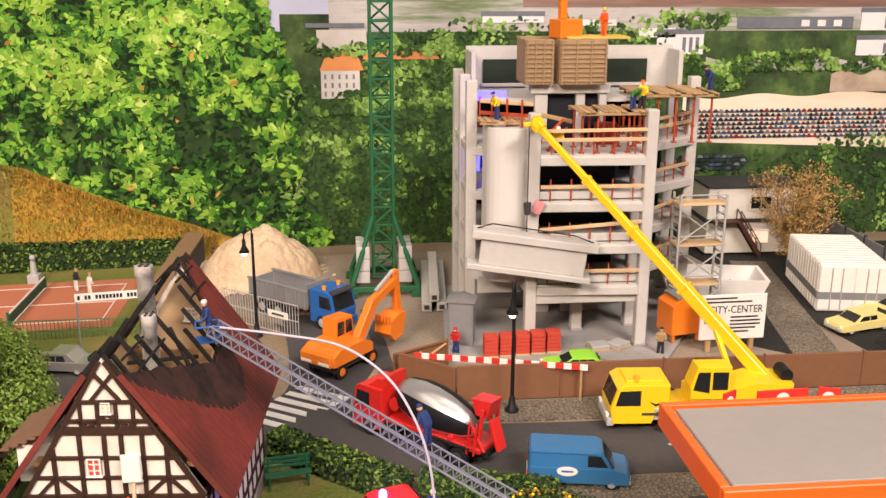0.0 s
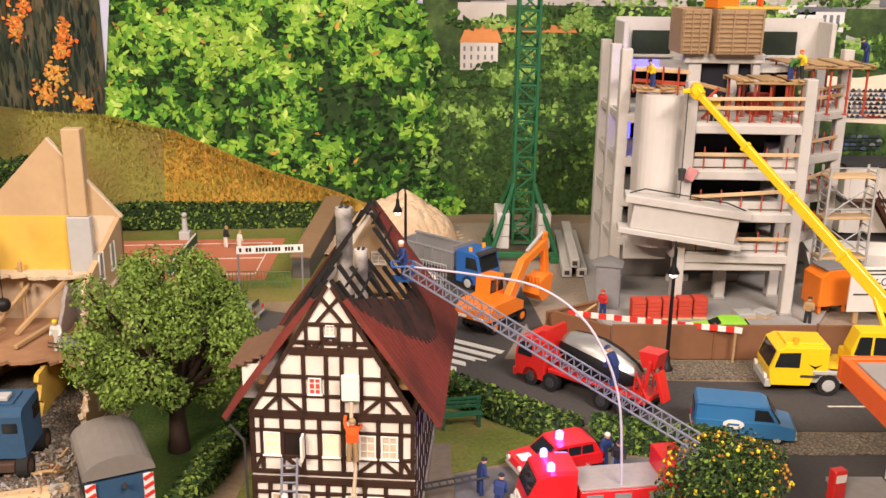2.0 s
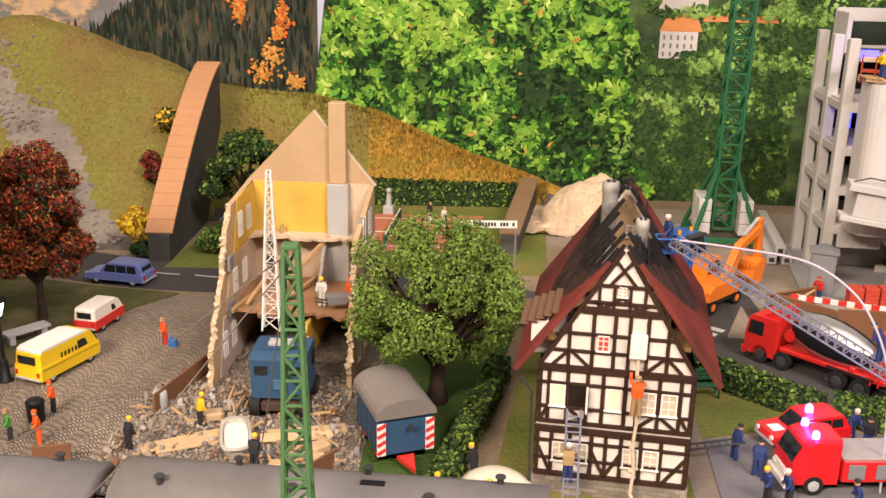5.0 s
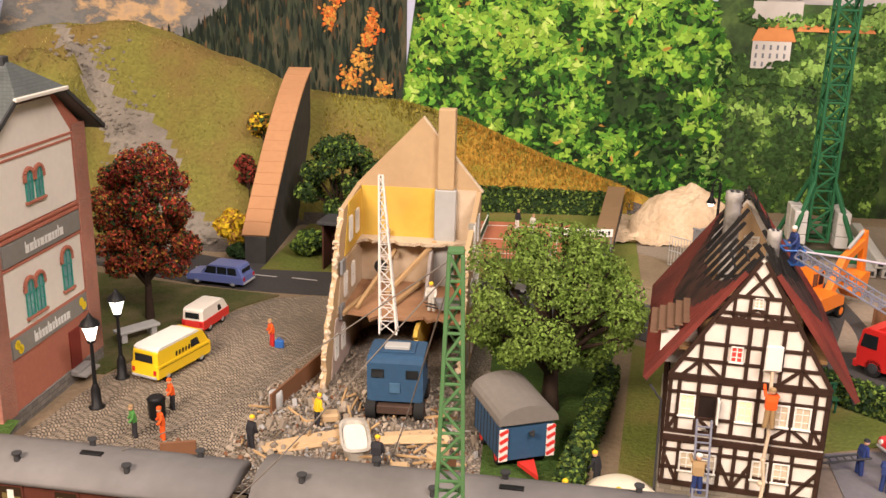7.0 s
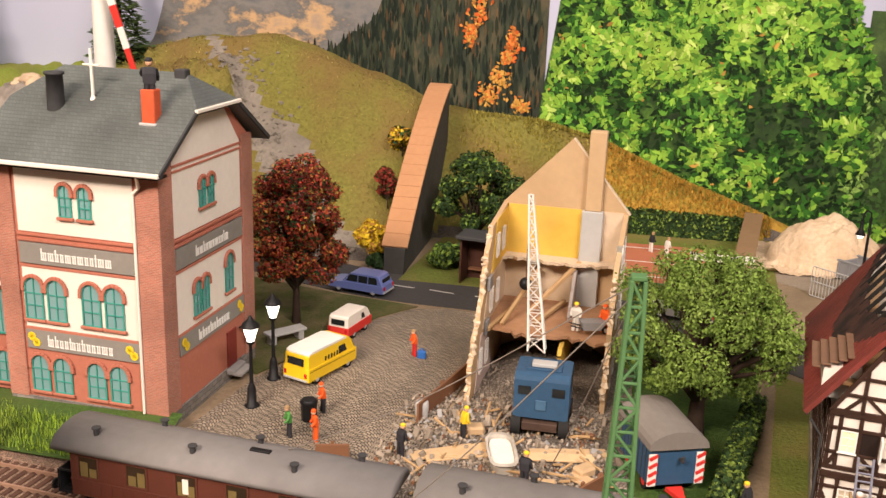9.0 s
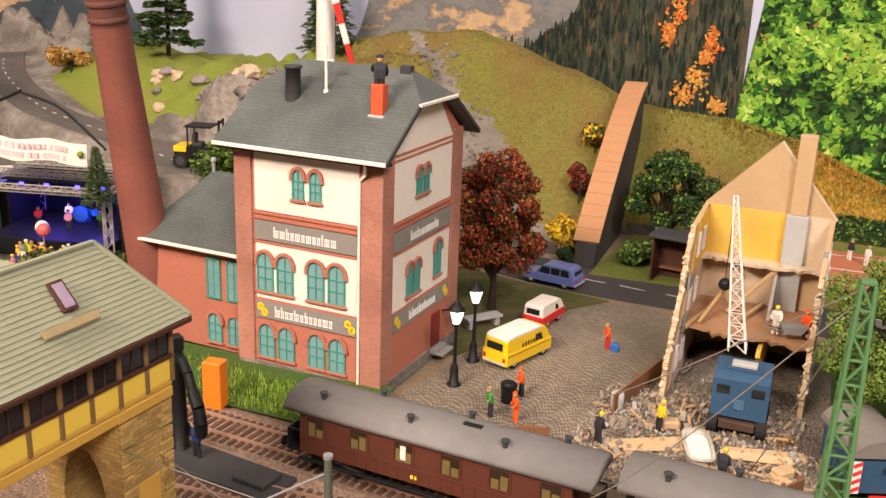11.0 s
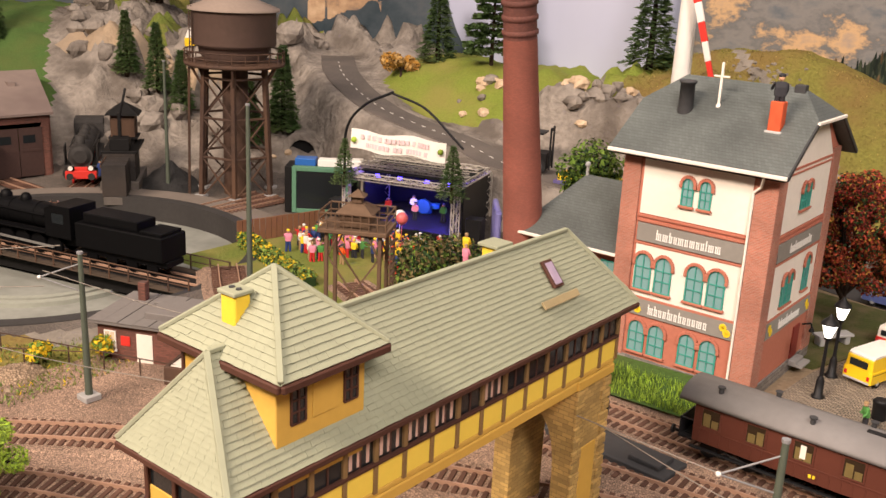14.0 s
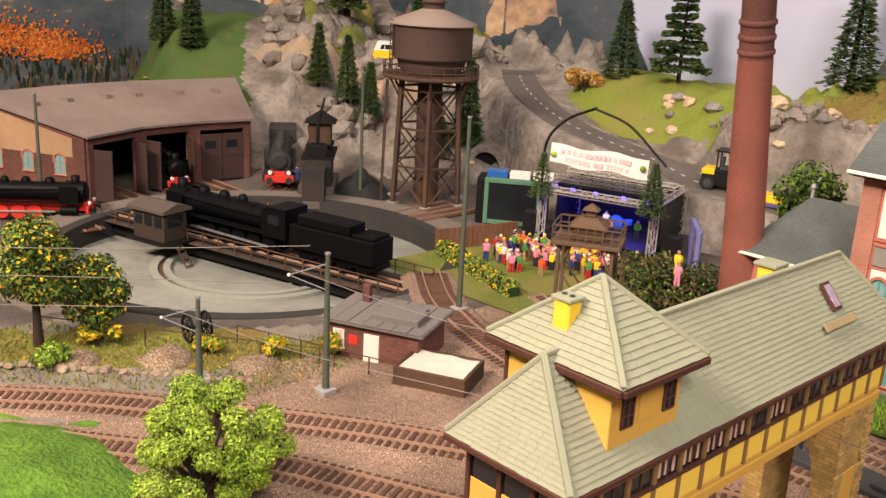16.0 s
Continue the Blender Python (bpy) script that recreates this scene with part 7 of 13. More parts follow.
for i in range(5):
    x, y = 8.9 + i * 1.12, 61.4 + i * 0.13
    b = thing("brick_pallet", x, y, 0.3, 0, "pallet stacked with bright red bricks", "brick pallet", "brick pallets")
    part("pallet", S().box(-0.5, 0.5, -0.55, 0.55, 0, 0.14), WOOD_L, b)
    for k in range(5):
        part("brick_layer", S().box(-0.48, 0.48, -0.5, 0.5, 0.14 + k * 0.28, 0.40 + k * 0.28, 0.02), mat("pallet_brick", (0.50, 0.065, 0.04), 0.8, var=0.15) if "pallet_brick" not in bpy.data.materials else bpy.data.materials["pallet_brick"], b)
for x, y, r in ((16.7, 62.0, 6), (18.2, 62.2, 38)):
    b = thing("slab_pallet", x, y, 0.3, r, "wooden pallet with pale concrete slabs", "slab pallet", "slab pallets")
    part("pallet", S().box(-0.7, 0.7, -0.6, 0.6, 0, 0.15), WOOD_L, b)
    part("slab", S().box(-0.66, 0.66, -0.56, 0.56, 0.15, 0.4), LIGHTGREY, b)
small_car("car", 14.0, 58.6, 0.03, 178, LIME, "bright lime green small car on the site", 4.0, 1.7, 1.4, "estate")

# site fence of brown boards with a barrier rail and gate
for i in range(8):
    x = 5.8 + i * 6.6
    f = thing("site_fence", x, 54.7, 0.13, 0, "brown board fence panel round the building site", "fence", "site fence panels")
    part("panel", S().box(0, 6.55, -0.08, 0.08, 0, 2.35), BROWN, f)
    part("post", S().box(6.5, 6.62, -0.16, 0.12, 0, 2.45), BROWN, f)
f = thing("site_fence", 5.75, 54.8, 0.03, 140, "brown board fence panel set at an angle", "fence", "site fence panels")
part("panel", S().box(0, 4.4, -0.08, 0.08, 0, 2.3), BROWN, f)
g_ = thing("site_gate", 2.1, 58.2, 0.03, 25, "brown wooden gate leaf standing open with a diagonal brace", "gate")
part("gate_frame", S().bar((0, 0, 0.1), (4.0, 0, 0.1), 0.16).bar((0, 0, 1.9), (4.0, 0, 2.1), 0.16).bar((0, 0, 0), (0, 0, 2), 0.16).bar((4, 0, 0), (4, 0, 2.2), 0.16), BROWN, g_)
part("board", S().box(0, 4, 0.05, 0.12, 0.1, 2.0), BROWN, g_)
part("brace", S().bar((0.1, -0.06, 0.2), (3.9, -0.06, 1.95), 0.14), WOOD, g_)
REDTAPE = mat("barrier_red", (0.62, 0.04, 0.03), 0.5, var=0.05, bump=0)
bt = thing("barrier_rail", 3.4, 57.3, 2.2, -16, "red and white striped barrier board along the fence", "barrier")
for i in range(22):
    part("stripe", S().box(i * 0.5, i * 0.5 + 0.49, -0.42, -0.32, 0, 0.38, 0.01), WHITE if i % 2 else REDTAPE, bt)
for x in (0.4, 5.2, 10.6):
    part("post", S().box(x - 0.08, x + 0.08, -0.32, -0.16, -2.1, 0.4), WOOD, bt)


def mesh_fence(x, y, z, rz, n, h, label, material, w=0.28):
    f = thing("mesh_fence", x, y, z, rz, label, "fence")
    for i in range(n + 1):
        part("bar", S().cyl((i * w, 0, 0), (i * w, 0, h), 0.03, n=5), material, f)
    for zz in (0.05, h * 0.5, h):
        part("rail", S().cyl((0, 0, zz), (n * w, 0, zz), 0.045, n=5), material, f)
    return f


mf = mesh_fence(-10.6, 72.2, gz(-8), -39, 28, 2.5, "grey mesh site fence beside the earth heap", LIGHTGREY)
part("sign", S().box(4.9, 6.9, -0.1, -0.05, 1.2, 1.75), WHITE, mf, "small white sign")
part("sign_text", S().box(5.3, 6.5, -0.12, -0.1, 1.4, 1.55, 0), DARKGREY, mf)


def street_lamp(x, y, z, h, label, rz=0.0, twin=False):
    l = thing("street_lamp", x, y, z, rz, label, "lamp")
    part("base", S().turned([(0.42, 0), (0.42, 0.15), (0.25, 0.3), (0.18, 0.9), (0.13, 1.0)], 12), BLACK, l)
    part("pole", S().cyl((0, 0, 0.9), (0, 0, h), 0.13, 0.1), BLACK, l)
    part("arm", S().tube([(0, 0, h - 0.1), (0.05, 0, h + 0.35), (0.35, 0, h + 0.5), (0.55, 0, h + 0.2), (0.6, 0, h - 0.4)], 0.06), BLACK, l)
    part("hood", S().turned([(0.12, h - 0.4), (0.15, h - 0.9), (0.38, h - 1.35), (0.36, h - 1.4)], 12, (0.6, 0)), BLACK, l)
    part("bulb", S().ball((0.6, 0, h - 1.45), 0.24), LAMPGLOW, l, "glowing white bulb")
    return l


LAMPGLOW = glow("lamp_glow", (1.0, 0.93, 0.82), 5.0)
street_lamp(9.0, 53.0, 0.14, 7.9, "black street lamp with a hooded white bulb", 250)
street_lamp(-7.6, 67.8, gz(-7.6) + 0.05, 7.9, "black street lamp beside the earth heap", 190)

# sign board
sb = thing("site_sign", 26.0, 61.2, 0.03, 2, "white building site notice board on wooden posts", "sign")
part("board", S().box(-2.4, 2.4, -0.08, 0.08, 1.0, 4.3), WHITE, sb)
for x in (-1.6, 1.6):
    part("post", S().box(x - 0.18, x + 0.18, 0.08, 0.35, 0, 4.2), WOOD, sb)
INK = mat("black_ink", (0.02, 0.02, 0.022), 0.6, bump=0)
lettering("CITY-CENTER", 0.78, INK, sb, at(0.15, -0.1, 3.2, 0, 90), squeeze=0.82)
bars = S()
for i, (x0, x1, z) in enumerate(((-2.1, 0.2, 4.05), (-2.1, 1.3, 3.78), (-0.2, 1.8, 2.65), (-0.2, 2.0, 2.38), (-0.2, 2.0, 2.11), (-0.2, 1.7, 1.84), (-0.2, 1.2, 1.57), (-2.1, -1.0, 2.3))):
    bars.box(x0, x1, -0.1, -0.08, z - 0.05, z + 0.06, 0)
part("small_print", bars, INK, sb, kind="stuff")

# orange compressor, skip, scaffold
oc = thing("site_container", 23.1, 63.6, 0.3, 12, "orange site compressor housing on legs", "container")
part("housing", S().hull([(-1.3, 0.6), (1.3, 0.6), (1.3, 2.8), (0.6, 3.3), (-0.6, 3.3), (-1.3, 2.8)], 2.2, 0.12, 0.97), ORANGE, oc)
part("roof", S().box(-0.9, 0.9, -1.0, 1.0, 3.3, 3.42), GREY, oc)
for sx in (-1, 1):
    for sy in (-1, 1):
        part("leg", S().box(sx * 1.0 - 0.12, sx * 1.0 + 0.12, sy * 0.8 - 0.12, sy * 0.8 + 0.12, 0, 0.6), ORANGE, oc)
sk = thing("rubble_skip", 28.4, 71.5, 0.05, -10, "large white rubble skip with dark waste", "skip")
part("tub", S().add([(-3.2, -1.7, 0.2), (3.2, -1.7, 0.2), (3.2, 1.7, 0.2), (-3.2, 1.7, 0.2), (-4.1, -2.1, 2.6), (4.1, -2.1, 2.6), (4.1, 2.1, 2.6), (-4.1, 2.1, 2.6), (-3.8, -1.9, 2.6), (3.8, -1.9, 2.6), (3.8, 1.9, 2.6), (-3.8, 1.9, 2.6), (-3.1, -1.6, 1.0), (3.1, -1.6, 1.0), (3.1, 1.6, 1.0), (-3.1, 1.6, 1.0)],
                   [(0, 3, 2, 1), (0, 1, 5, 4), (1, 2, 6, 5), (2, 3, 7, 6), (3, 0, 4, 7), (4, 5, 9, 8), (5, 6, 10, 9), (6, 7, 11, 10), (7, 4, 8, 11), (8, 9, 13, 12), (9, 10, 14, 13), (10, 11, 15, 14), (11, 8, 12, 15), (12, 13, 14, 15)]), WHITE, sk)
part("waste", S().sheet(lambda u, v: (u, v, 1.4 + bumps(u, v, 0.6, 0.5)), steps(-3, 3, 20), steps(-1.5, 1.5, 12)), BLACKSOIL, sk, "dark waste")
sc = thing("scaffold_tower", 25.2, 67.0, 0.05, 3, "grey steel scaffold tower with wooden platforms", "scaffold")
for sx in (-1.75, 1.75):
    for sy in (-0.7, 0.7):
        part("upright", S().cyl((sx, sy, 0), (sx, sy, 10.2), 0.1, n=7), LIGHTGREY, sc)
    for k in range(17):
        part("rung", S().cyl((sx, -0.7, 0.5 + k * 0.58), (sx, 0.7, 0.5 + k * 0.58), 0.06, n=5), LIGHTGREY, sc)
for z in (3.2, 6.3, 9.4):
    part("platform", S().box(-1.9, 1.9, -0.75, 0.75, z, z + 0.18), WOOD_L, sc, "pale wooden platform")
    part("brace", S().cyl((-1.75, -0.7, z - 2.8), (1.75, -0.7, z - 0.3), 0.06, n=5), LIGHTGREY, sc)
    part("brace", S().cyl((1.75, 0.7, z - 2.8), (-1.75, 0.7, z - 0.3), 0.06, n=5), LIGHTGREY, sc)
    part("guard_rail", S().cyl((-1.75, -0.7, z + 0.8), (1.75, -0.7, z + 0.8), 0.06, n=5), LIGHTGREY, sc)

# two stacked site offices
of = thing("site_office", 37.0, 86.3, 0.05, 0, "two stacked cream site office cabins with outside stair", "cabin")
lit = glow("lit_office", (1.0, 0.72, 0.55), 0.7)
for k, z in enumerate((0.2, 3.5)):
    cb = part("cabin", S().box(-4.3, 4.3, -1.8, 2.4, z, z + 3.0), CREAM, of, "cream cabin")
    part("cabin_roof", S().box(-4.5, 4.5, -2.0, 2.6, z + 3.0, z + 3.25), DARKGREY, cb)
    casement(cb, 0.8, z + 0.9, 2.1, 1.3, -1.81, lit if k == 0 else GLASS_D, bars=(1, 0))
    part("cabin_door", S().box(-3.8, -2.6, -1.86, -1.78, z, z + 2.3), WHITE, cb)
st = part("stair", S().bar((-1.6, -2.2, 3.5), (0.6, -2.2, 0.2), 0.15, 0.4).bar((-1.6, -3.1, 3.5), (0.6, -3.1, 0.2), 0.15, 0.4), FRAMEBROWN, of, "dark brown outside stair")
for i in range(9):
    part("tread", S().box(-1.7 + i * 0.25, -1.35 + i * 0.25, -3.1, -2.2, 3.4 - i * 0.38, 3.5 - i * 0.38), FRAMEBROWN, st)
for y in (-3.1, -2.2):
    part("handrail", S().bar((-1.6, y, 4.6), (0.6, y, 1.3), 0.1), FRAMEBROWN, st)
    for i in range(5):
        part("baluster", S().bar((-1.6 + i * 0.55, y, 3.4 - i * 0.8), (-1.6 + i * 0.55, y, 4.6 - i * 0.82), 0.08), FRAMEBROWN, st)
part("landing", S().box(-4.0, -1.5, -3.1, -1.9, 3.4, 3.55), FRAMEBROWN, st)

ct = thing("shipping_container", 39.4, 72.6, 0.05, -10, "white ribbed shipping container on black gravel", "container")
part("body", S().box(-2.7, 2.7, -4.6, 4.6, 0.1, 3.9), WHITE, ct)
for i in range(13):
    part("roof_rib", S().box(-2.6, 2.6, -4.3 + i * 0.7, -4.0 + i * 0.7, 3.9, 3.98), WHITE, ct)
    part("side_rib", S().box(-2.78, -2.7, -4.4 + i * 0.7, -4.1 + i * 0.7, 0.2, 3.8), WHITE, ct)
part("band", S().box(-2.79, -2.7, -4.58, 4.58, 1.1, 1.7, 0).box(-2.7, 2.7, -4.68, -4.6, 1.1, 1.7, 0), GREY, ct, "grey painted band")
for x in (-1.35, 1.35):
    part("door_leaf", S().box(x - 1.3, x + 1.3, -4.67, -4.6, 0.25, 3.75), WHITE, ct)
    for dx in (-0.4, 0.4):
        part("lock_bar", S().cyl((x + dx, -4.7, 0.3), (x + dx, -4.7, 3.7), 0.05, n=6), LIGHTGREY, ct)
PALEY = mat("pale_yellow", (0.72, 0.62, 0.24), 0.5, var=0.06, bump=0.02)
small_car("car", 37.4, 64.6, 0.05, 195, PALEY, "pale yellow parked saloon car", 5.0, 2.0, 1.5, "saloon")
small_car("car", 41.8, 67.6, 0.05, 195, PALEY, "pale yellow parked saloon car beside the container", 5.0, 2.0, 1.5, "saloon")
solo("coal_pile", S().sheet(lambda u, v: (u, v, max(-0.05, 2.6 - 0.95 * math.hypot(u, v) + bumps(u, v, 0.7, 0.3))), steps(-3, 3, 26), steps(-3, 3, 26)), BLACKSOIL, 39.6, 60.6, 0.05, label="dark pile of coal at the fence", category="coal pile")
wf = thing("panel_fence", 45.0, 58, 0.05, 90, "grey panel fence behind the storage yard", "fence")
for i in range(9):
    part("panel", S().box(i * 3.4, i * 3.4 + 3.3, -0.08, 0.08, 0, 3.2), GREY, wf)
    part("post", S().box(i * 3.4 - 0.12, i * 3.4 + 0.08, -0.15, 0.15, 0, 3.4), DARKGREY, wf)

# site workers
for x, y, z, r, b, l, c, ln in ((9.6, 64.9, 16.2, 200, "yellow", "blue", "dark", 20), (19.3, 63.6, 17.0, 250, "yellow", "dark", "orange", 5), (18.6, 63.4, 17.0, 300, "green", "blue", "yellow", 45), (25.6, 67.8, 17.7, 200, "blue", "blue", "dark", 35), (17.6, 68.0, 21.55, 210, "orange", "orange", "yellow", 0), (13.6, 63.3, 14.1, 250, "yellow", "dark", "white", 25),
                                (6.6, 62.2, 0.3, 240, "red", "blue", "red", 10), (20.8, 60.8, 0.3, 250, "tan", "dark", "dark", 0)):
    figurine(x, y, z, r, b, l, c, ln, group="site workers")
hc = thing("small_hoist", 14.9, 68.2, 21.4, 20, "small orange roof hoist with a jib", "hoist")
part("housing", S().box(-0.9, 0.9, -0.8, 0.8, 0, 1.3), ORANGE, hc)
part("mast", S().bar((-0.3, 0, 1.3), (-0.3, 0, 2.9), 0.5), ORANGE, hc)
part("jib", S().bar((-1.4, 0, 2.9), (2.4, 0, 3.0), 0.35), ORANGE, hc)
ts = thing("tool_cupboard", 7.2, 64.0, 0.3, -15, "grey site tool cupboard beside the building", "cupboard")
part("body", S().box(-0.9, 0.9, -0.6, 0.6, 0, 3.2), GREY, ts)
part("lid", S().prism([(-1.05, 3.2), (1.05, 3.2), (1.05, 3.35), (0, 3.7), (-1.05, 3.35)], -0.7, 0.7, "y"), GREY, ts)
part("door", S().box(-0.75, 0.75, -0.66, -0.6, 0.2, 3.0), GREY, ts)

# ---- plants ----
def foliage(name, colour, var=0.35, second=None):
    m = mat(name, colour, 0.75, var=0.2, scale=60, bump=0.1, second=second, mix2=0.6, island=var)
    m.node_tree.nodes["Principled BSDF"].inputs["Subsurface Weight"].default_value = 0.0
    return m


LEAF = foliage("leaf_green", (0.115, 0.19, 0.028), 0.5, (0.18, 0.23, 0.045))
LEAF_M = foliage("leaf_mid", (0.155, 0.235, 0.045), 0.35, (0.20, 0.26, 0.06))
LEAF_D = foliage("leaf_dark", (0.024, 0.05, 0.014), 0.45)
LEAF_B = foliage("leaf_bright", (0.28, 0.42, 0.04), 0.35, (0.38, 0.45, 0.08))
LEAF_R = foliage("leaf_red", (0.17, 0.022, 0.016), 0.5, (0.24, 0.055, 0.016))
LEAF_V = foliage("leaf_vermilion", (0.34, 0.05, 0.025), 0.5, (0.42, 0.12, 0.03))
LEAF_O = foliage("leaf_ochre", (0.34, 0.17, 0.03), 0.4)
LEAF_Y = foliage("leaf_yellow", (0.62, 0.42, 0.02), 0.3)
LEAF_BR = foliage("leaf_brown", (0.13, 0.10, 0.04), 0.4)
LEAF_DRY = foliage("leaf_dry", (0.42, 0.26, 0.09), 0.35)
NEEDLE = foliage("needle_green", (0.055, 0.098, 0.03), 0.5, (0.11, 0.14, 0.045))
BARK = mat("bark", (0.048, 0.031, 0.022), 0.9, var=0.4, scale=60, bump=0.6)


def leaves(s, blobs, n, size, rr, slots=1, shell=0.55):
    """Scatters small pointed leaves through soft round clumps (x, y, z, radius)."""
    tot = sum(b[3] ** 2 for b in blobs)
    for x, y, z, r in blobs:
        for _ in range(int(n * r * r / tot)):
            d = Vector((rr.gauss(0, 1), rr.gauss(0, 1), rr.gauss(0, 1))).normalized()
            k = r * (shell + (1 - shell) * rr.random() ** 0.5) * rr.uniform(0.85, 1.12)
            p = Vector((x, y, z)) + Vector((d.x * k, d.y * k, d.z * k * 0.85))
            nrm = (d + Vector((rr.uniform(-1, 1), rr.uniform(-1, 1), rr.uniform(-0.4, 1.2)))).normalized()
            a = nrm.orthogonal().normalized()
            a.rotate(Matrix.Rotation(rr.uniform(0, 6.28), 3, nrm))
            b = nrm.cross(a)
            q = size * rr.uniform(0.6, 1.35)
            s.slot = rr.randrange(slots) if slots > 1 else 0
            s.add([p - a * q, p + b * q * 0.55 + nrm * q * 0.12, p + a * q, p - b * q * 0.55 + nrm * q * 0.12], [(0, 1, 2), (0, 2, 3)])
    s.slot = 0
    return s


def limbs(rr, trunk_h, r0, blobs, lean=0.0):
    s = S()
    top = Vector((lean, 0, trunk_h))
    s.cyl((0, 0, -0.1), (lean * 0.3, 0, trunk_h * 0.5), r0 * 1.25, r0 * 0.9, n=9)
    s.cyl((lean * 0.3, 0, trunk_h * 0.5), top, r0 * 0.9, r0 * 0.75, n=9)
    for x, y, z, r in blobs:
        mid = top.lerp(Vector((x, y, z)), 0.5) + Vector((rr.uniform(-0.2, 0.2), rr.uniform(-0.2, 0.2), 0.15))
        s.cyl(top - Vector((0, 0, rr.uniform(0, 0.3) * trunk_h)), mid, r0 * 0.5, r0 * 0.3, n=6)
        s.cyl(mid, (x, y, z), r0 * 0.3, r0 * 0.12, n=5)
        for _ in range(3):
            d = Vector((rr.uniform(-1, 1), rr.uniform(-1, 1), rr.uniform(-0.2, 1))).normalized() * r * 0.8
            s.cyl(mid.lerp(Vector((x, y, z)), 0.6), Vector((x, y, z)) + d, r0 * 0.16, r0 * 0.05, n=4)
    return s


def tree(x, y, z, seed, trunk_h, width, height, n, size, mats, label, name="tree", clumps=14, r0=0.35, category="tree", squash=1.0, spread=0.62):
    rr = random.Random(seed)
    t = thing(name, x, y, z, rr.uniform(0, 360), label, category)
    blobs = []
    for i in range(clumps):
        a = 2.4 * i + rr.uniform(-0.4, 0.4)
        f = (i + 0.5) / clumps
        prof = math.sin(math.pi * (0.12 + 0.8 * f)) ** 0.7
        rad = width / 2 * spread * prof * rr.uniform(0.55, 1.05)
        blobs.append((rad * math.cos(a), rad * math.sin(a), trunk_h + (height - trunk_h) * (0.08 + 0.80 * f), width * rr.uniform(0.17, 0.24) * squash))
    part("trunk", limbs(rr, trunk_h, r0, blobs), BARK, t, "dark branching trunk")
    part("crown", leaves(S(), blobs, n, size, rr, len(mats)), list(mats), t, kind="stuff")
    return t


def conifer(x, y, z, seed, h, w, label, n=900, mats=None):
    rr = random.Random(seed)
    t = thing("fir_tree", x, y, z, 0, label, "tree")
    part("trunk", S().cyl((0, 0, -0.3), (0, 0, h * 0.95), 0.035 * h, 0.01 * h, n=7), BARK, t)
    s = S()
    for _ in range(n):
        f = rr.random() ** 0.8
        zz = h * (0.08 + 0.9 * (1 - f))
        tier = (zz / h * 11) % 1
        rad = w / 2 * (f * 0.95 + 0.06) * (0.55 + 0.45 * (1 - tier)) * rr.uniform(0.25, 1.0) ** 0.5
        a = rr.uniform(0, 6.283)
        d = Vector((math.cos(a), math.sin(a), -0.28)).normalized()
        p = Vector((rad * math.cos(a), rad * math.sin(a), zz - rad * 0.18))
        side = d.cross(Vector((0, 0, 1))).normalized()
        ln, wd = h * 0.05 * rr.uniform(0.7, 1.4), h * 0.02
        s.add([p, p + d * ln * 0.5 + side * wd, p + d * ln + Vector((0, 0, 0.02 * h * rr.random())), p + d * ln * 0.5 - side * wd], [(0, 1, 2), (0, 2, 3)])
    part("crown", s, mats or NEEDLE, t, kind="stuff")
    return t


def pine(x, y, z, seed, h, w, label):
    """An open pine: whorls of drooping boughs with gaps between them."""
    rr = random.Random(seed)
    t = thing("pine_tree", x, y, z, 0, label, "tree")
    part("trunk", S().cyl((0, 0, -0.3), (0.1, 0, h * 0.97), 0.022 * h, 0.006 * h, n=8), BARK, t)
    limb, s = S(), S()
    for i in range(11):
        f = i / 10
        zz, rad = h * (0.16 + 0.76 * f), w / 2 * (1 - 0.82 * f)
        for k in range(6):
            a = 1.05 * k + 0.6 * i + rr.uniform(-0.25, 0.25)
            L = rad * rr.uniform(0.55, 1.1)
            root = Vector((0, 0, zz + rr.uniform(-0.2, 0.2)))
            tip = root + Vector((L * math.cos(a), L * math.sin(a), -0.12 * L + 0.1))
            limb.cyl(root, tip, 0.07, 0.02, n=4)
            side = Vector((-math.sin(a), math.cos(a), 0))
            for _ in range(150):
                g_ = rr.random() ** 0.6
                p = root.lerp(tip, 0.15 + 0.85 * g_) + side * rr.uniform(-0.55, 0.55) * (1.1 - 0.6 * g_) * rad * 0.5 + Vector((0, 0, rr.uniform(-0.4, 0.25)))
                d = ((tip - root).normalized() + side * rr.uniform(-0.8, 0.8) + Vector((0, 0, rr.uniform(-0.2, 0.4)))).normalized()
                b = d.cross(Vector((rr.uniform(-1, 1), rr.uniform(-1, 1), 0.6))).normalized() * 0.17
                s.add([p, p + d * 0.25 + b, p + d * 0.6, p + d * 0.25 - b], [(0, 1, 2), (0, 2, 3)])
    part("bough", limb, BARK, t, kind="stuff")
    part("crown", s, NEEDLE, t, kind="stuff")
    return t


def bush(x, y, z, seed, w, h, n, size, mats, label, name="bush"):
    rr = random.Random(seed)
    t = thing(name, x, y, z, 0, label, "bush")
    blobs = [(rr.uniform(-0.32, 0.32) * w, rr.uniform(-0.32, 0.32) * w, h * rr.uniform(0.35, 0.7), min(w, h) * rr.uniform(0.22, 0.36)) for _ in range(9)]
    part("stem", limbs(rr, h * 0.25, 0.03 * w, blobs), BARK, t)
    part("foliage", leaves(S(), blobs, n, size, rr, len(mats), 0.4), list(mats), t, kind="stuff")
    return t


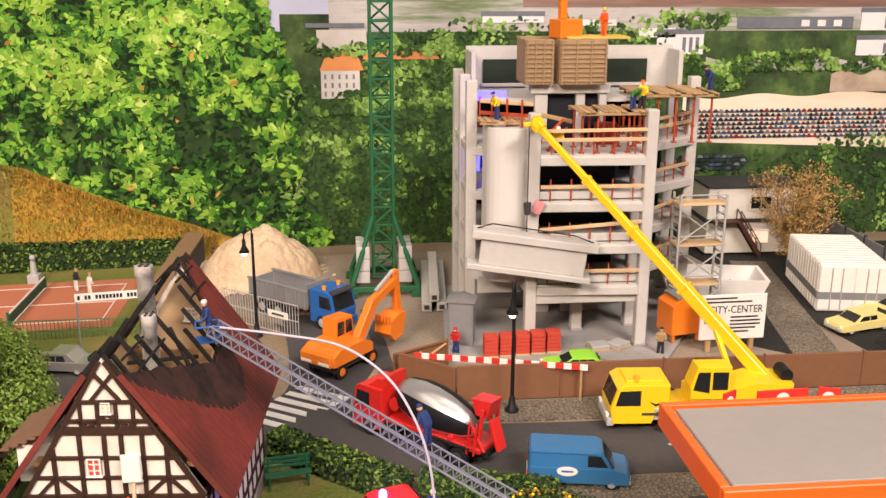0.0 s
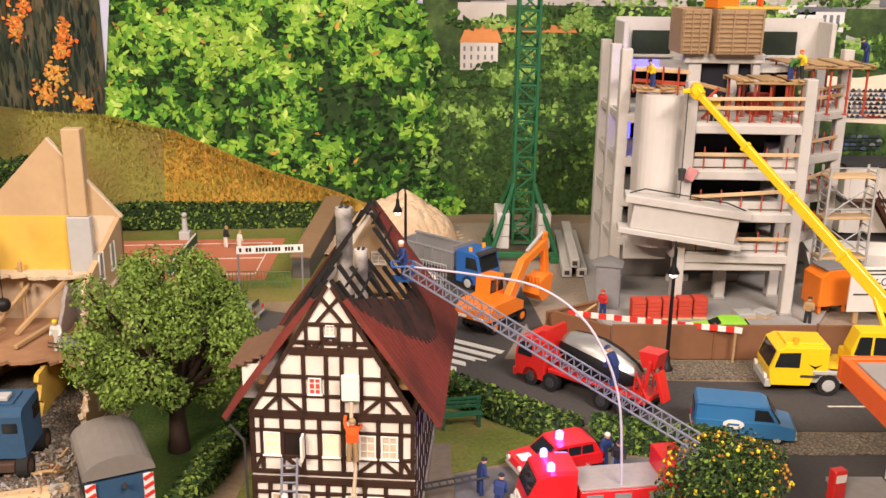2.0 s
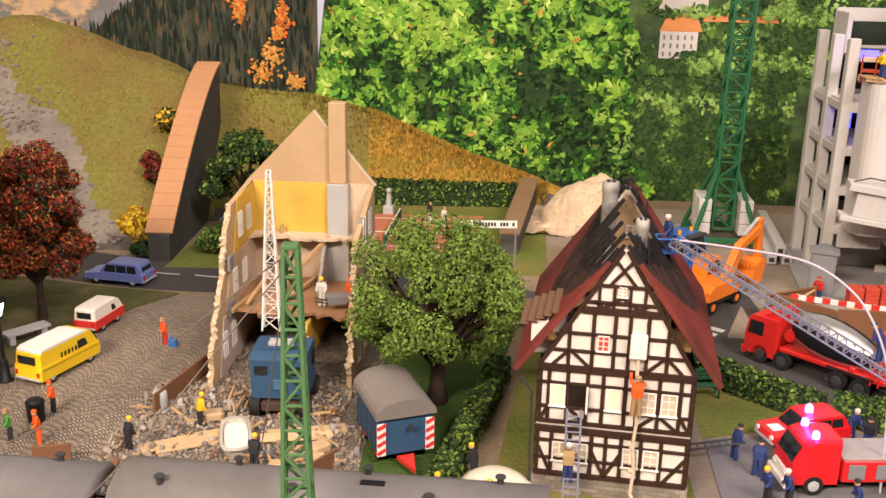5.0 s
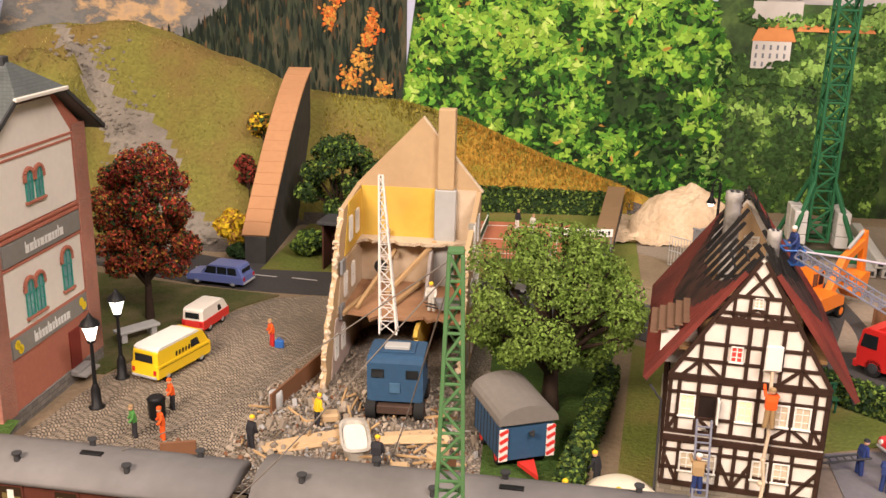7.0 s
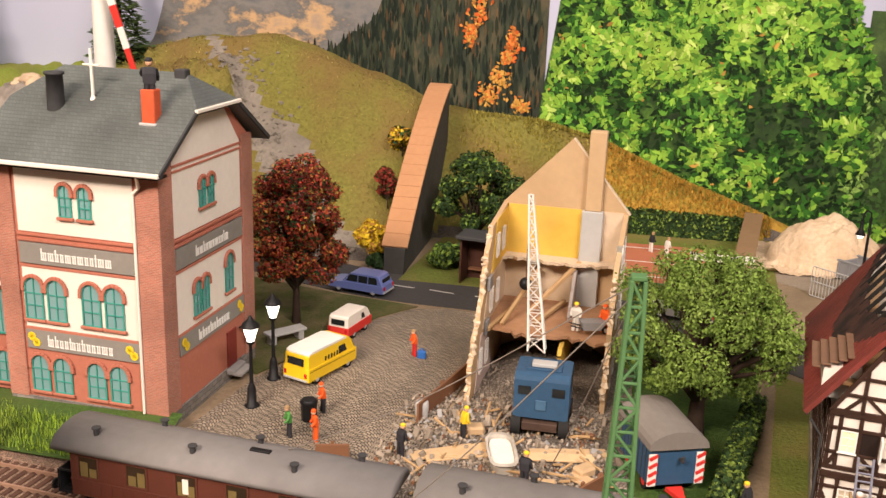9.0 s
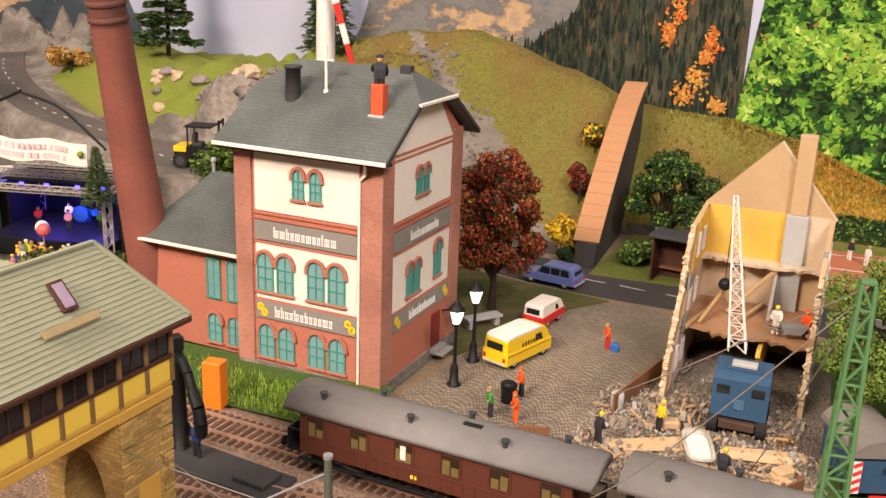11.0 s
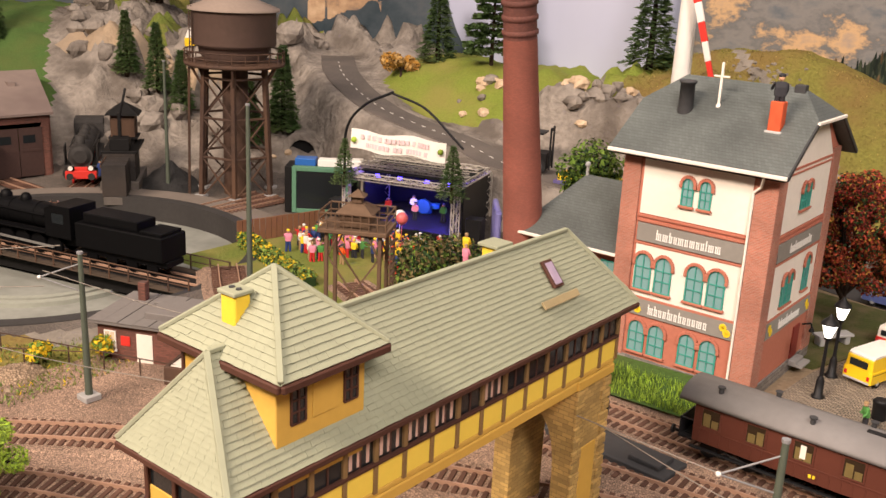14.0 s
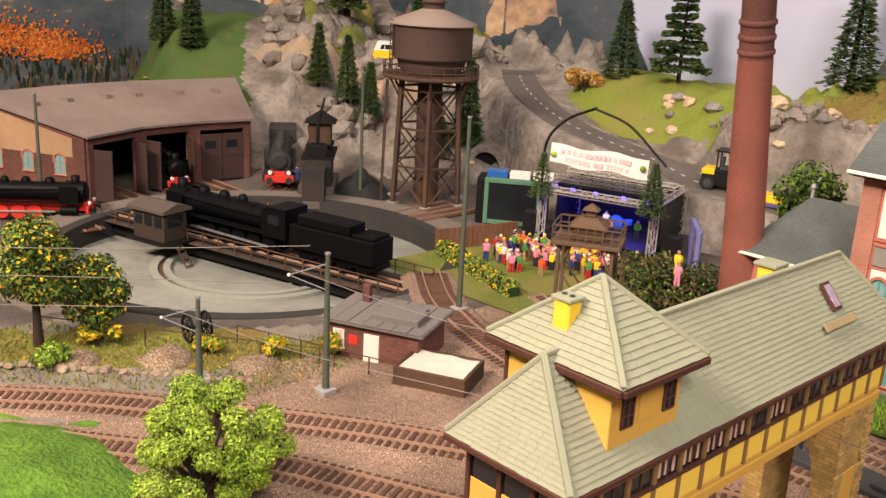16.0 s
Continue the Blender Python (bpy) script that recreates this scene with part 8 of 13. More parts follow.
def hedge(p, q, w, h, seed, n, label, mats=None, size=0.2, z=None):
    rr = random.Random(seed)
    L = math.hypot(q[0] - p[0], q[1] - p[1])
    t = thing("hedge", p[0], p[1], gz((p[0] + q[0]) / 2) if z is None else z, math.degrees(math.atan2(q[1] - p[1], q[0] - p[0])), label, "hedge")
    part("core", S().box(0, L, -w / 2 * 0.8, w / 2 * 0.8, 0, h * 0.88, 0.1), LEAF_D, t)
    s = S()
    for _ in range(n):
        u, k = rr.uniform(0, L), rr.random()
        if k < 0.45: pt_, d = Vector((u, rr.uniform(-w / 2, w / 2), h * rr.uniform(0.9, 1.06))), Vector((0, 0, 1))
        else:
            sgn = -1 if k < 0.85 else 1
            pt_, d = Vector((u, sgn * w / 2 * rr.uniform(0.85, 1.1), rr.uniform(0.03, h))), Vector((0, sgn, 0.3))
        nrm = (d + Vector((rr.uniform(-1, 1), rr.uniform(-1, 1), rr.uniform(-0.3, 1)))).normalized()
        a = nrm.orthogonal().normalized()
        a.rotate(Matrix.Rotation(rr.uniform(0, 6.28), 3, nrm))
        b = nrm.cross(a)
        e = size * rr.uniform(0.6, 1.3)
        s.slot = rr.randrange(len(mats)) if mats else 0
        s.add([pt_ - a * e, pt_ + b * e * 0.6, pt_ + a * e, pt_ - b * e * 0.6], [(0, 1, 2, 3)])
    part("foliage", s, list(mats) if mats else [LEAF_D], t, kind="stuff")
    return t


# ---- the street and the house's garden ----
van = small_car("delivery_van", 11.1, 44.6, 0.07, -11, VANBLUE, "blue delivery van with a white oval emblem on its side", 5.3, 2.1, 2.15, "transit", "van")
part("emblem", S().prism([(-0.6 + 0.55 * math.cos(a), 1.05 + 0.27 * math.sin(a)) for a in steps(0, 6.0, 14)], -1.08, -1.055, "y"), WHITE, van, "white oval emblem")
part("emblem_text", S().box(-0.9, -0.3, -1.10, -1.08, 1.0, 1.1, 0), BLUE, van)
part("roof_gutter", S().box(-2.5, 0.9, -1.0, -0.94, 2.02, 2.1).box(-2.5, 0.9, 0.94, 1.0, 2.02, 2.1), VANBLUE, van)


def filling_station():
    h = thing("filling_station", 19.8, 35.2, 0.05, 0, "filling station canopy with an orange fascia and grey roof", "filling station")
    part("canopy", S().box(-6.0, 6.0, -3.5, 3.7, 5.9, 6.6), WHITE, h)
    part("canopy_roof", S().box(-5.8, 5.8, -3.3, 3.5, 6.6, 6.82), mat("canopy_grey", (0.30, 0.28, 0.26), 0.7, var=0.08, scale=30), h, "flat grey canopy roof")
    fo = mat("fascia_orange", (0.82, 0.13, 0.012), 0.4, var=0.05, bump=0.02)
    for x0, x1, y0, y1 in ((-6.4, 6.4, -3.9, -3.5), (-6.4, 6.4, 3.7, 4.1), (-6.4, -6.0, -3.5, 3.7), (6.0, 6.4, -3.5, 3.7)):
        part("fascia", S().box(x0, x1, y0, y1, 5.75, 6.9, 0.04), fo, h, "orange fascia")
    sg = part("sign", S().box(-5.6, 4.2, -3.98, -3.9, 5.45, 6.3), WHITE, h, "white sign board")
    sg.matrix_basis = at(0, 0, -0.05)
    lettering("SB-", 0.8, INK, sg, at(-4.6, -4.0, 5.87, 0, 90), "lettering")
    lettering("Tankstelle", 0.8, mat("ink_green", (0.12, 0.30, 0.05), 0.6, bump=0), sg, at(-1.6, -4.0, 5.87, 0, 90), "lettering")
    for x in (-3.6, 3.6):
        for y in (-1.6, 2.0):
            part("column", S().cyl((x, y, 0), (x, y, 5.9), 0.2, n=12), LIGHTGREY, h)
            part("column_foot", S().cyl((x, y, 0), (x, y, 0.35), 0.32, 0.25, n=12), LIGHTGREY, h)
    return h


filling_station()
for x, y in ((13.5, 37.9), (16.2, 35.0)):
    p = thing("fuel_pump", x, y, 0.05, 15, "small red fuel pump on the forecourt", "fuel pump", "fuel pumps")
    part("cabinet", S().box(-0.35, 0.35, -0.25, 0.25, 0, 1.7), RED, p)
    part("display", S().box(-0.28, 0.28, -0.28, -0.25, 1.1, 1.5, 0), WHITE, p)
    part("nozzle", S().tube([(0.37, 0, 1.3), (0.5, 0, 1.0), (0.45, 0, 0.5), (0.37, 0, 0.9)], 0.04), BLACK, p)
solo("pump_island", S().box(-1.4, 1.4, -3.4, 3.4, 0, 0.22), CONCRETE_D, 15.2, 36.4, 0.05, label="grey concrete pump island", category="kerb", kind="structure")
for x, w, rot_ in ((17.0, 0.9, 30), (19.6, 2.6, 4), (21.9, 1.0, -20)):
    p = thing("price_sign", x, 39.9, 0.05, rot_, "red and white sign board behind the filling station", "sign", "station signs")
    part("post", S().cyl((0, 0.1, 0), (0, 0.1, 6.6), 0.08), WHITE, p)
    part("board", S().box(-w / 2, w / 2, -0.05, 0.05, 6.2, 7.0), REDTAPE, p, "red board")
    part("emblem", S().cyl((0, -0.07, 6.5), (0, -0.05, 6.5), min(0.36, w * 0.3), n=14), WHITE, p)


# ---- fire brigade ----
FIRERED = mat("fire_red", (0.66, 0.012, 0.018), 0.35, var=0.05, bump=0.02, coat=0.3)
BLUELIGHT = glow("blue_light", (0.12, 0.10, 1.0), 14.0)


def blue_beacon(parent, x, y, z):
    part("beacon", S().cyl((x, y, z), (x, y, z + 0.2), 0.2, n=12).ball((x, y, z + 0.25), 0.21, 10), BLUELIGHT, parent, "glowing blue beacon")
    data = bpy.data.lights.new("beacon_light", "POINT")
    data.energy, data.color, data.shadow_soft_size = 0.012, (0.15, 0.12, 1.0), 0.003
    ob = new("beacon_light", data)
    ob.parent = parent
    ob.location = (x * CM, y * CM, (z + 0.75) * CM)


def lattice_ladder(parent, a, b, w, name="ladder", n=26, label="", t=0.1):
    a, b = Vector(a), Vector(b)
    d = (b - a)
    side = d.cross(Vector((0, 0, 1))).normalized() * w / 2
    up = side.cross(d).normalized() * (0.55 * w if side.cross(d).z > 0 else -0.55 * w)
    if up.z < 0: up = -up
    lad = part(name, S().bar(a + side, b + side, t).bar(a - side, b - side, t), LADDERGREY, parent, label)
    part("hand_rail", S().bar(a + side + up, b + side + up, t * 0.9), LADDERGREY, lad)
    part("hand_rail", S().bar(a - side + up, b - side + up, t * 0.9), LADDERGREY, lad)
    for i in range(n + 1):
        p = a + d * i / n
        part("rung", S().bar(p + side, p - side, t * 0.7), LADDERGREY, lad)
        q = a + d * min(1, (i + 1) / n)
        for s_ in (1, -1):
            part("truss", S().bar(p + side * s_, p.lerp(q, 0.5) + side * s_ + up, t * 0.6).bar(p.lerp(q, 0.5) + side * s_ + up, q + side * s_, t * 0.6) if i < n else S().bar(p + side * s_, p + side * s_ + up, t * 0.6), LADDERGREY, lad)
    return lad


LADDERGREY = mat("ladder_grey", (0.22, 0.23, 0.29), 0.45, 0.2, var=0.1, bump=0.03)


def fire_engine():
    h = thing("fire_engine", 2.1, 36.9, 0.05, 188, "red fire engine with blue beacons and a grey equipment deck", "fire engine")
    h.scale = (0.88, 0.88, 0.88)
    part("chassis", S().box(-4.2, 4.0, -0.8, 0.8, 0.5, 0.8), RUBBER, h)
    cab = part("cab", S().hull([(1.6, 0.55), (4.2, 0.5), (4.4, 1.0), (4.25, 1.75), (3.7, 2.9), (3.1, 3.15), (1.6, 3.1)], 2.5, 0.3, 0.93), FIRERED, h, "rounded red cab")
    side_pane(cab, [(2.9, 1.85), (3.75, 1.85), (3.4, 2.7), (2.9, 2.75)], 1.2)
    side_pane(cab, [(1.8, 1.85), (2.7, 1.85), (2.7, 2.75), (1.8, 2.75)], 1.2)
    part("windscreen", S().bar((4.22, 0, 1.85), (3.8, 0, 2.75), 2.0, 0.06), GLASS_D, cab)
    part("grille", S().box(4.3, 4.44, -0.8, 0.8, 0.8, 1.3), WHITE, cab)
    part("bumper", S().box(4.15, 4.6, -1.25, 1.25, 0.35, 0.75), WHITE, h, "white bumper")
    for y in (-0.75, 0.75):
        blue_beacon(cab, 3.0, y, 3.1)
        part("headlight", S().cyl((4.25, y, 1.0), (4.48, y, 1.0), 0.18), LENS, cab)
    body = part("body", S().box(-4.3, 1.5, -1.25, 1.25, 0.75, 2.0), FIRERED, h, "red equipment body")
    part("deck", S().box(-3.0, 1.5, -1.15, 1.15, 2.0, 2.12), mat("deck_grey", (0.36, 0.33, 0.33), 0.6), body, "grey ribbed deck")
    for x0, x1 in ((-3.6, -2.2), (-1.2, -0.3), (0.3, 1.2)):
        for s in (-1, 1):
            part("locker", S().box(x0, x1, s * 1.25, s * 1.3, 0.95, 1.8), GREY, body, "grey roller locker")
    part("rear_box", S().box(-4.4, -3.0, -1.2, 1.2, 2.0, 3.2), FIRERED, body)
    for x in (-3.0, 3.0):
        for s in (-1, 1):
            wheel(h, x, s * 1.1, 0.55, 0.55, 0.4)
    inv = h.matrix_basis.inverted()
    loc = lambda x, y, z: (inv @ Vector((x * CM, y * CM, z * CM))) * 100
    lattice_ladder(h, loc(6.1, 36.2, 3.8), loc(-7.0, 42.0, 10.1), 0.95, "turntable_ladder", 34, "long grey lattice rescue ladder")
    part("ladder_base", S().cyl(loc(6.0, 36.5, 2.0), loc(6.0, 36.5, 3.6), 0.8, 0.6), LADDERGREY, h)
    bk = part("basket", S().box(-0.6, 0.6, -0.5, 0.5, 0, 0.1), BLUE, h, "blue rescue basket", m=Matrix.Translation(loc(-7.2, 42.2, 9.6) * CM))
    part("basket_rail", S().tube([(-0.6, -0.5, 0), (-0.6, -0.5, 0.9), (0.6, -0.5, 0.9), (0.6, 0.5, 0.9), (-0.6, 0.5, 0.9), (-0.6, -0.5, 0.9)], 0.06), BLUE, bk)
    return h


fire_engine()
fc = small_car("fire_car", 0.5, 41.0, 0.05, 200, FIRERED, "red fire brigade car with a blue beacon", 4.6, 1.9, 1.6, "estate", "fire car")
blue_beacon(fc, -0.2, 0, 1.58)
part("bonnet_stripe", S().box(1.3, 2.0, -0.35, 0.35, 0.88, 0.92), WHITE, fc)
HOSE = mat("pale_hose", (0.52, 0.48, 0.56), 0.5, var=0.1, bump=0.05)
pts = curve_through([(-7.2, 42.2, 10.3), (-3.8, 40.3, 10.5), (-1.1, 38.7, 10.5), (0.8, 37.6, 9.5), (1.9, 36.9, 7.9), (2.55, 36.5, 5.9), (2.8, 36.3, 3.2), (2.9, 36.0, 0.1)], 6)
solo("water_hose", S().tube([tuple(p) for p in pts], 0.06, 7), HOSE, 0, 0, 0, label="pale hose arching from the ladder to the ground", category="hose")
for x, y, r, b, l, c in ((-3.4, 38.6, 20, "blue", "blue", "dark"), (-2.6, 37.0, 60, "blue", "blue", "dark"), (-2.6, 34.6, 200, "blue", "dark", "yellow"), (-1.7, 34.4, 190, "blue", "dark", "white"), (1.2, 33.8, 180, "blue", "dark", "dark"), (3.0, 41.2, 300, "blue", "blue", "white"), (3.6, 40.4, 250, "dark", "blue", "dark"),
                         (-16.3, 35.4, 150, "dark", "dark", "yellow"), (-15.2, 32.2, 180, "dark", "dark", "yellow"), (-17.6, 32.6, 180, "dark", "dark", "yellow")):
    figurine(x, y, gz(x) + 0.06, r, b, l, c, 12, group="fire crew")
figurine(-7.1, 42.1, 9.7, 200, "blue", "blue", "white", 10, group="fire crew")
figurine(2.6, 38.0, 6.0, 140, "blue", "blue", "blue", 30, label="blue model fire fighter climbing the ladder", group="fire crew")
pl = thing("hand_ladder", -4.6, 38.2, 0.75, 12, "short dark ladder carried by two model figures", "ladder")
part("rail", S().bar((-1.6, -0.25, 0), (1.6, -0.25, 0.3), 0.09), DARKGREY, pl)
part("rail", S().bar((-1.6, 0.25, 0), (1.6, 0.25, 0.3), 0.09), DARKGREY, pl)
for i in range(9):
    part("rung", S().bar((-1.5 + i * 0.37, -0.25, 0.01 + i * 0.035), (-1.5 + i * 0.37, 0.25, 0.01 + i * 0.035), 0.06), DARKGREY, pl)
wl = thing("wall_ladder", -11.75, 33.1, -0.2, 0, "grey ladder leaning against the house front", "ladder")
for x in (-0.32, 0.32):
    part("rail", S().bar((x, -0.5, 0), (x, 0.95, 4.6), 0.1), LADDERGREY, wl)
for i in range(13):
    part("rung", S().bar((-0.32, -0.45 + i * 0.108, 0.2 + i * 0.34), (0.32, -0.45 + i * 0.108, 0.2 + i * 0.34), 0.07), LADDERGREY, wl)
figurine(-11.9, 33.15, 1.15, 90, "tan", "blue", "white", 10, arm=110, label="tan model fire fighter climbing the leaning ladder", group="fire crew")
CLOTH = mat("knotted_sheet", (0.62, 0.50, 0.36), 0.85, var=0.2, scale=90, bump=0.4)
ks = thing("knotted_sheet", -9.1, 34.1, -0.2, 0, "knotted pale sheets hanging down the house front", "sheet rope")
part("rope", S().tube([(0, -0.1, 7.6), (0.0, -0.3, 6.4), (0.05, -0.3, 5.2), (0.15, -0.3, 4.2), (0.05, -0.35, 3.0), (0.2, -0.35, 1.8), (0.1, -0.5, 0.7), (0.45, -0.8, 0.15)], 0.085, 7), CLOTH, ks)
for z in (6.4, 5.2, 3.0, 1.8):
    part("knot", S().ball((0.05, -0.32, z), 0.14, 8), CLOTH, ks)
part("sheet", S().box(-0.4, 0.35, -0.3, -0.18, 7.3, 8.5, 0.05), WHITE, ks, "white sheet hanging from the window")
figurine(-9.05, 33.6, 4.5, 90, "orange", "tan", "tan", 0, arm=150, label="small orange model figure climbing down the sheet rope")
bn = thing("garden_bench", -4.1, 45.6, gz(-4) + 0.08, 10, "green slatted garden bench beside the house", "bench")
for i in range(3):
    part("slat", S().box(-1.2, 1.2, -0.4 + i * 0.2, -0.25 + i * 0.2, 0.75, 0.82), GREEN, bn)
    part("slat", S().box(-1.2, 1.2, 0.25, 0.31, 0.95 + i * 0.25, 1.12 + i * 0.25), GREEN, bn)
for x in (-1.0, 1.0):
    part("leg", S().box(x - 0.06, x + 0.06, -0.4, -0.3, 0, 0.75).box(x - 0.06, x + 0.06, 0.2, 0.3, 0, 1.6), GREEN, bn)

HEDGE = [LEAF_D, LEAF, LEAF_D]
hedge((-5.0, 49.2), (2.0, 43.3), 1.3, 1.5, 1, 2600, "dark green clipped hedge along the street", HEDGE, 0.17)
hedge((2.7, 43.6), (9.4, 41.8), 1.3, 1.5, 2, 2400, "dark green clipped hedge along the street", HEDGE, 0.17)
hedge((-15.6, 47.5), (-17.9, 32.6), 1.2, 1.4, 3, 4600, "long dark green clipped hedge between the gardens", HEDGE, 0.17)
hedge((-44, 87.6), (-15.2, 88.0), 1.6, 2.3, 4, 5200, "long dark hedge at the foot of the yellow field", [LEAF_D, LEAF, LEAF_D, LEAF_D], 0.22, -0.6)
tree(-19.0, 43.6, gz(-19), 21, 3.0, 12.2, 11.3, 30000, 0.108, [LEAF, LEAF_M, LEAF, LEAF_M], "large round leafy green model tree", clumps=54, r0=0.5, squash=0.42, spread=0.82)
bf = bush(7.3, 35.4, 0.05, 5, 6.0, 4.9, 11000, 0.11, [LEAF_D, LEAF, LEAF_D, LEAF_D], "dense green bush with yellow and orange blossoms", "flowering_bush")
rr_ = random.Random(3)
fl = S()
for _ in range(260):
    d = Vector((rr_.gauss(0, 1), rr_.gauss(0, 1), abs(rr_.gauss(0, 1)))).normalized()
    fl.slot = rr_.choice((0, 1, 1))
    fl.ball((d.x * 2.9, d.y * 2.7, 2.3 + d.z * 2.2), rr_.uniform(0.05, 0.1), 5)
part("blossom", fl, [SUNFLOWER, LEAF_O], bf, "yellow and orange blossoms", kind="stuff")

# gravel track, tennis ground
tn = thing("tennis_banner", -17.9, 68.0, 2.95, 8, "white club banner with dark lettering bars", "banner")
part("board", S().box(-2.5, 2.5, -0.04, 0.04, 0, 0.62), WHITE, tn)
bars = S()
x = -2.3
while x < 2.2:
    bars.box(x, x + 0.17, -0.06, -0.04, 0.17, 0.47, 0)
    x += rr_.choice((0.24, 0.24, 0.24, 0.5))
part("lettering", bars, INK, tn, kind="stuff")
for x in (-2.4, 2.4):
    part("post", S().cyl((x, 0.1, -3.4), (x, 0.1, 0.65), 0.07), GREY, tn)
gw = thing("garden_wall", -16.1, 71.8, gz(-16), 85.4, "long brown coped garden wall beside the tennis court", "wall")
part("body", S().prism([(0, 0), (16.2, 0), (16.2, 2.75), (0, 1.85)], -0.72, 0.72, "y"), mat("garden_wall_grey", (0.10, 0.088, 0.08), 0.85, var=0.2, second=(0.06, 0.055, 0.05)), gw)
part("coping", S().prism([(-0.1, 1.85), (16.3, 2.76), (16.3, 2.95), (-0.1, 2.04)], -0.85, 0.85, "y"), mat("coping_brown", (0.25, 0.155, 0.085), 0.8, var=0.15, scale=40, bump=0.2), gw, "weathered brown coping")
mesh_fence(-34, 69.4, gz(-26), 0, 62, 1.7, "thin green mesh fence in front of the tennis court", MASTGREEN)
nt = thing("tennis_net", -26.9, 72.6, gz(-27) + 0.14, 90, "low tennis net across the clay court", "net")
part("band", S().box(0, 9.6, -0.05, 0.05, 0.9, 1.05), WHITE, nt)
part("mesh", S().box(0, 9.6, -0.02, 0.02, 0.1, 0.9, 0), mat("net_green", (0.05, 0.10, 0.06), 0.9), nt)
for x in (0, 9.6):
    part("post", S().cyl((x, 0, 0), (x, 0, 1.2), 0.1), GREEN, nt)
st_ = solo("statue", S().box(-0.5, 0.5, -0.5, 0.5, 0, 0.8).cyl((0, 0, 0.8), (0, 0, 2.0), 0.3, 0.22).ball((0, 0, 2.3), 0.28, 8), LIGHTGREY, -28.3, 83.9, gz(-28) + 0.1, label="small grey garden statue on a pedestal", category="statue")
for x, y, b in ((-31.5, 73.0, "red"), (-22.5, 79.5, "white"), (-16.7, 74.6, "white"), (-24, 81, "dark")):
    figurine(x, y, gz(x) + 0.15, 40, b, "white", "tan", 8, group="tennis players")
small_car("car", -20.4, 63.4, gz(-20) + 0.06, 168, SILVER, "silver saloon car on the street behind the house", 4.9, 2.0, 1.55, "saloon")

# ---- demolition site ----
cx = thing("cable_excavator", -27.55, 42.5, gz(-27.7) + 0.1, 94, "weathered blue wheeled cable excavator with a white lattice jib", "excavator")
part("undercarriage", S().box(-1.9, 1.7, -1.0, 1.0, 0.45, 0.95), RUST, cx)
for x in (-1.4, 1.3):
    for s in (-1, 1):
        wheel(cx, x, s * 1.35, 0.6, 0.62, 0.55, RUST)
house = part("machine_house", S().hull([(-1.7, 1.15), (1.0, 1.15), (1.05, 3.5), (0.8, 3.8), (-1.4, 3.8), (-1.72, 3.68), (-1.8, 3.45)], 3.1, 0.2, 0.97), WAGONBLUE, cx, "weathered blue machine house")
for y in (-0.95, 0.95):
    part("rear_window", S().box(-1.84, -1.74, y - 0.35, y + 0.35, 2.6, 3.1), GLASS_D, house)
    side_pane(house, [(-0.1, 2.5), (0.8, 2.5), (0.8, 3.25), (-0.1, 3.25)], 1.55)
part("rear_plate", S().box(-1.82, -1.7, -0.3, 0.3, 1.7, 2.3), mat("plate_blue", (0.06, 0.13, 0.22), 0.5), house)
part("roof_plate", S().box(-1.1, 0.4, -1.0, 1.0, 3.8, 3.9), WAGONBLUE, house)
part("jib_foot", S().box(-0.9, -0.2, -0.7, 0.7, 3.9, 4.12), LIGHTGREY, cx)
inv = cx.matrix_basis.inverted()
loc = lambda x, y, z: (inv @ Vector((x * CM, y * CM, z * CM))) * 100
JIB = mat("jib_white", (0.62, 0.58, 0.53), 0.6, var=0.15)
a, b = loc(-28.05, 42.0, 4.1), loc(-30.35, 50.25, 11.1)
for i, (dx, dy) in enumerate(((-1, -1), (1, -1), (1, 1), (-1, 1))):
    part("jib_chord", S().bar(a + Vector((dx * 0.3, dy * 0.48, 0)), b + Vector((dx * 0.1, dy * 0.12, 0)), 0.1), JIB, cx)
tr = S()
for k in range(13):
    for (p0, p1) in (((-1, -1), (1, -1)), ((1, -1), (1, 1)), ((1, 1), (-1, 1)), ((-1, 1), (-1, -1))):
        f, g2 = k / 13, (k + 1) / 13
        c = lambda q, f: a.lerp(b, f) + Vector((q[0] * (0.3 - 0.2 * f), q[1] * (0.48 - 0.36 * f), 0))
        tr.bar(c(p0 if k % 2 else p1, f), c(p1 if k % 2 else p0, g2), 0.06).bar(c(p0, g2), c(p1, g2), 0.05)
part("jib_lacing", tr, JIB, cx, kind="stuff")
part("rope", S().cyl(b, b - Vector((0, 0, 5.5)), 0.03, n=5), BLACK, cx)
part("wrecking_ball", S().ball(b - Vector((0, 0, 5.9)), 0.42, 14), BLACK, cx, "black wrecking ball")

wg = thing("site_wagon", -21.0, 38.9, gz(-21) + 0.1, -64, "blue site wagon with a rounded grey roof", "wagon")
wg.scale = (0.86, 0.9, 0.9)
part("body", S().box(-1.5, 3.1, -1.55, 1.55, 0.7, 3.1), WAGONBLUE, wg, "blue boarded body")
for i in range(8):
    part("board_joint", S().box(-1.4 + i * 0.55, -1.36 + i * 0.55, -1.58, -1.55, 0.75, 3.0, 0), DARKGREY, wg)
part("roof", S().prism([(-1.75, 3.1)] + [(1.75 * math.cos(t), 3.1 + 0.95 * math.sin(t)) for t in steps(math.pi, 0, 12)] + [(1.75, 3.0), (-1.75, 3.0)], -1.7, 3.35, "x"), mat("roof_felt", (0.20, 0.18, 0.16), 0.85, var=0.15), wg, "grey felt roof")
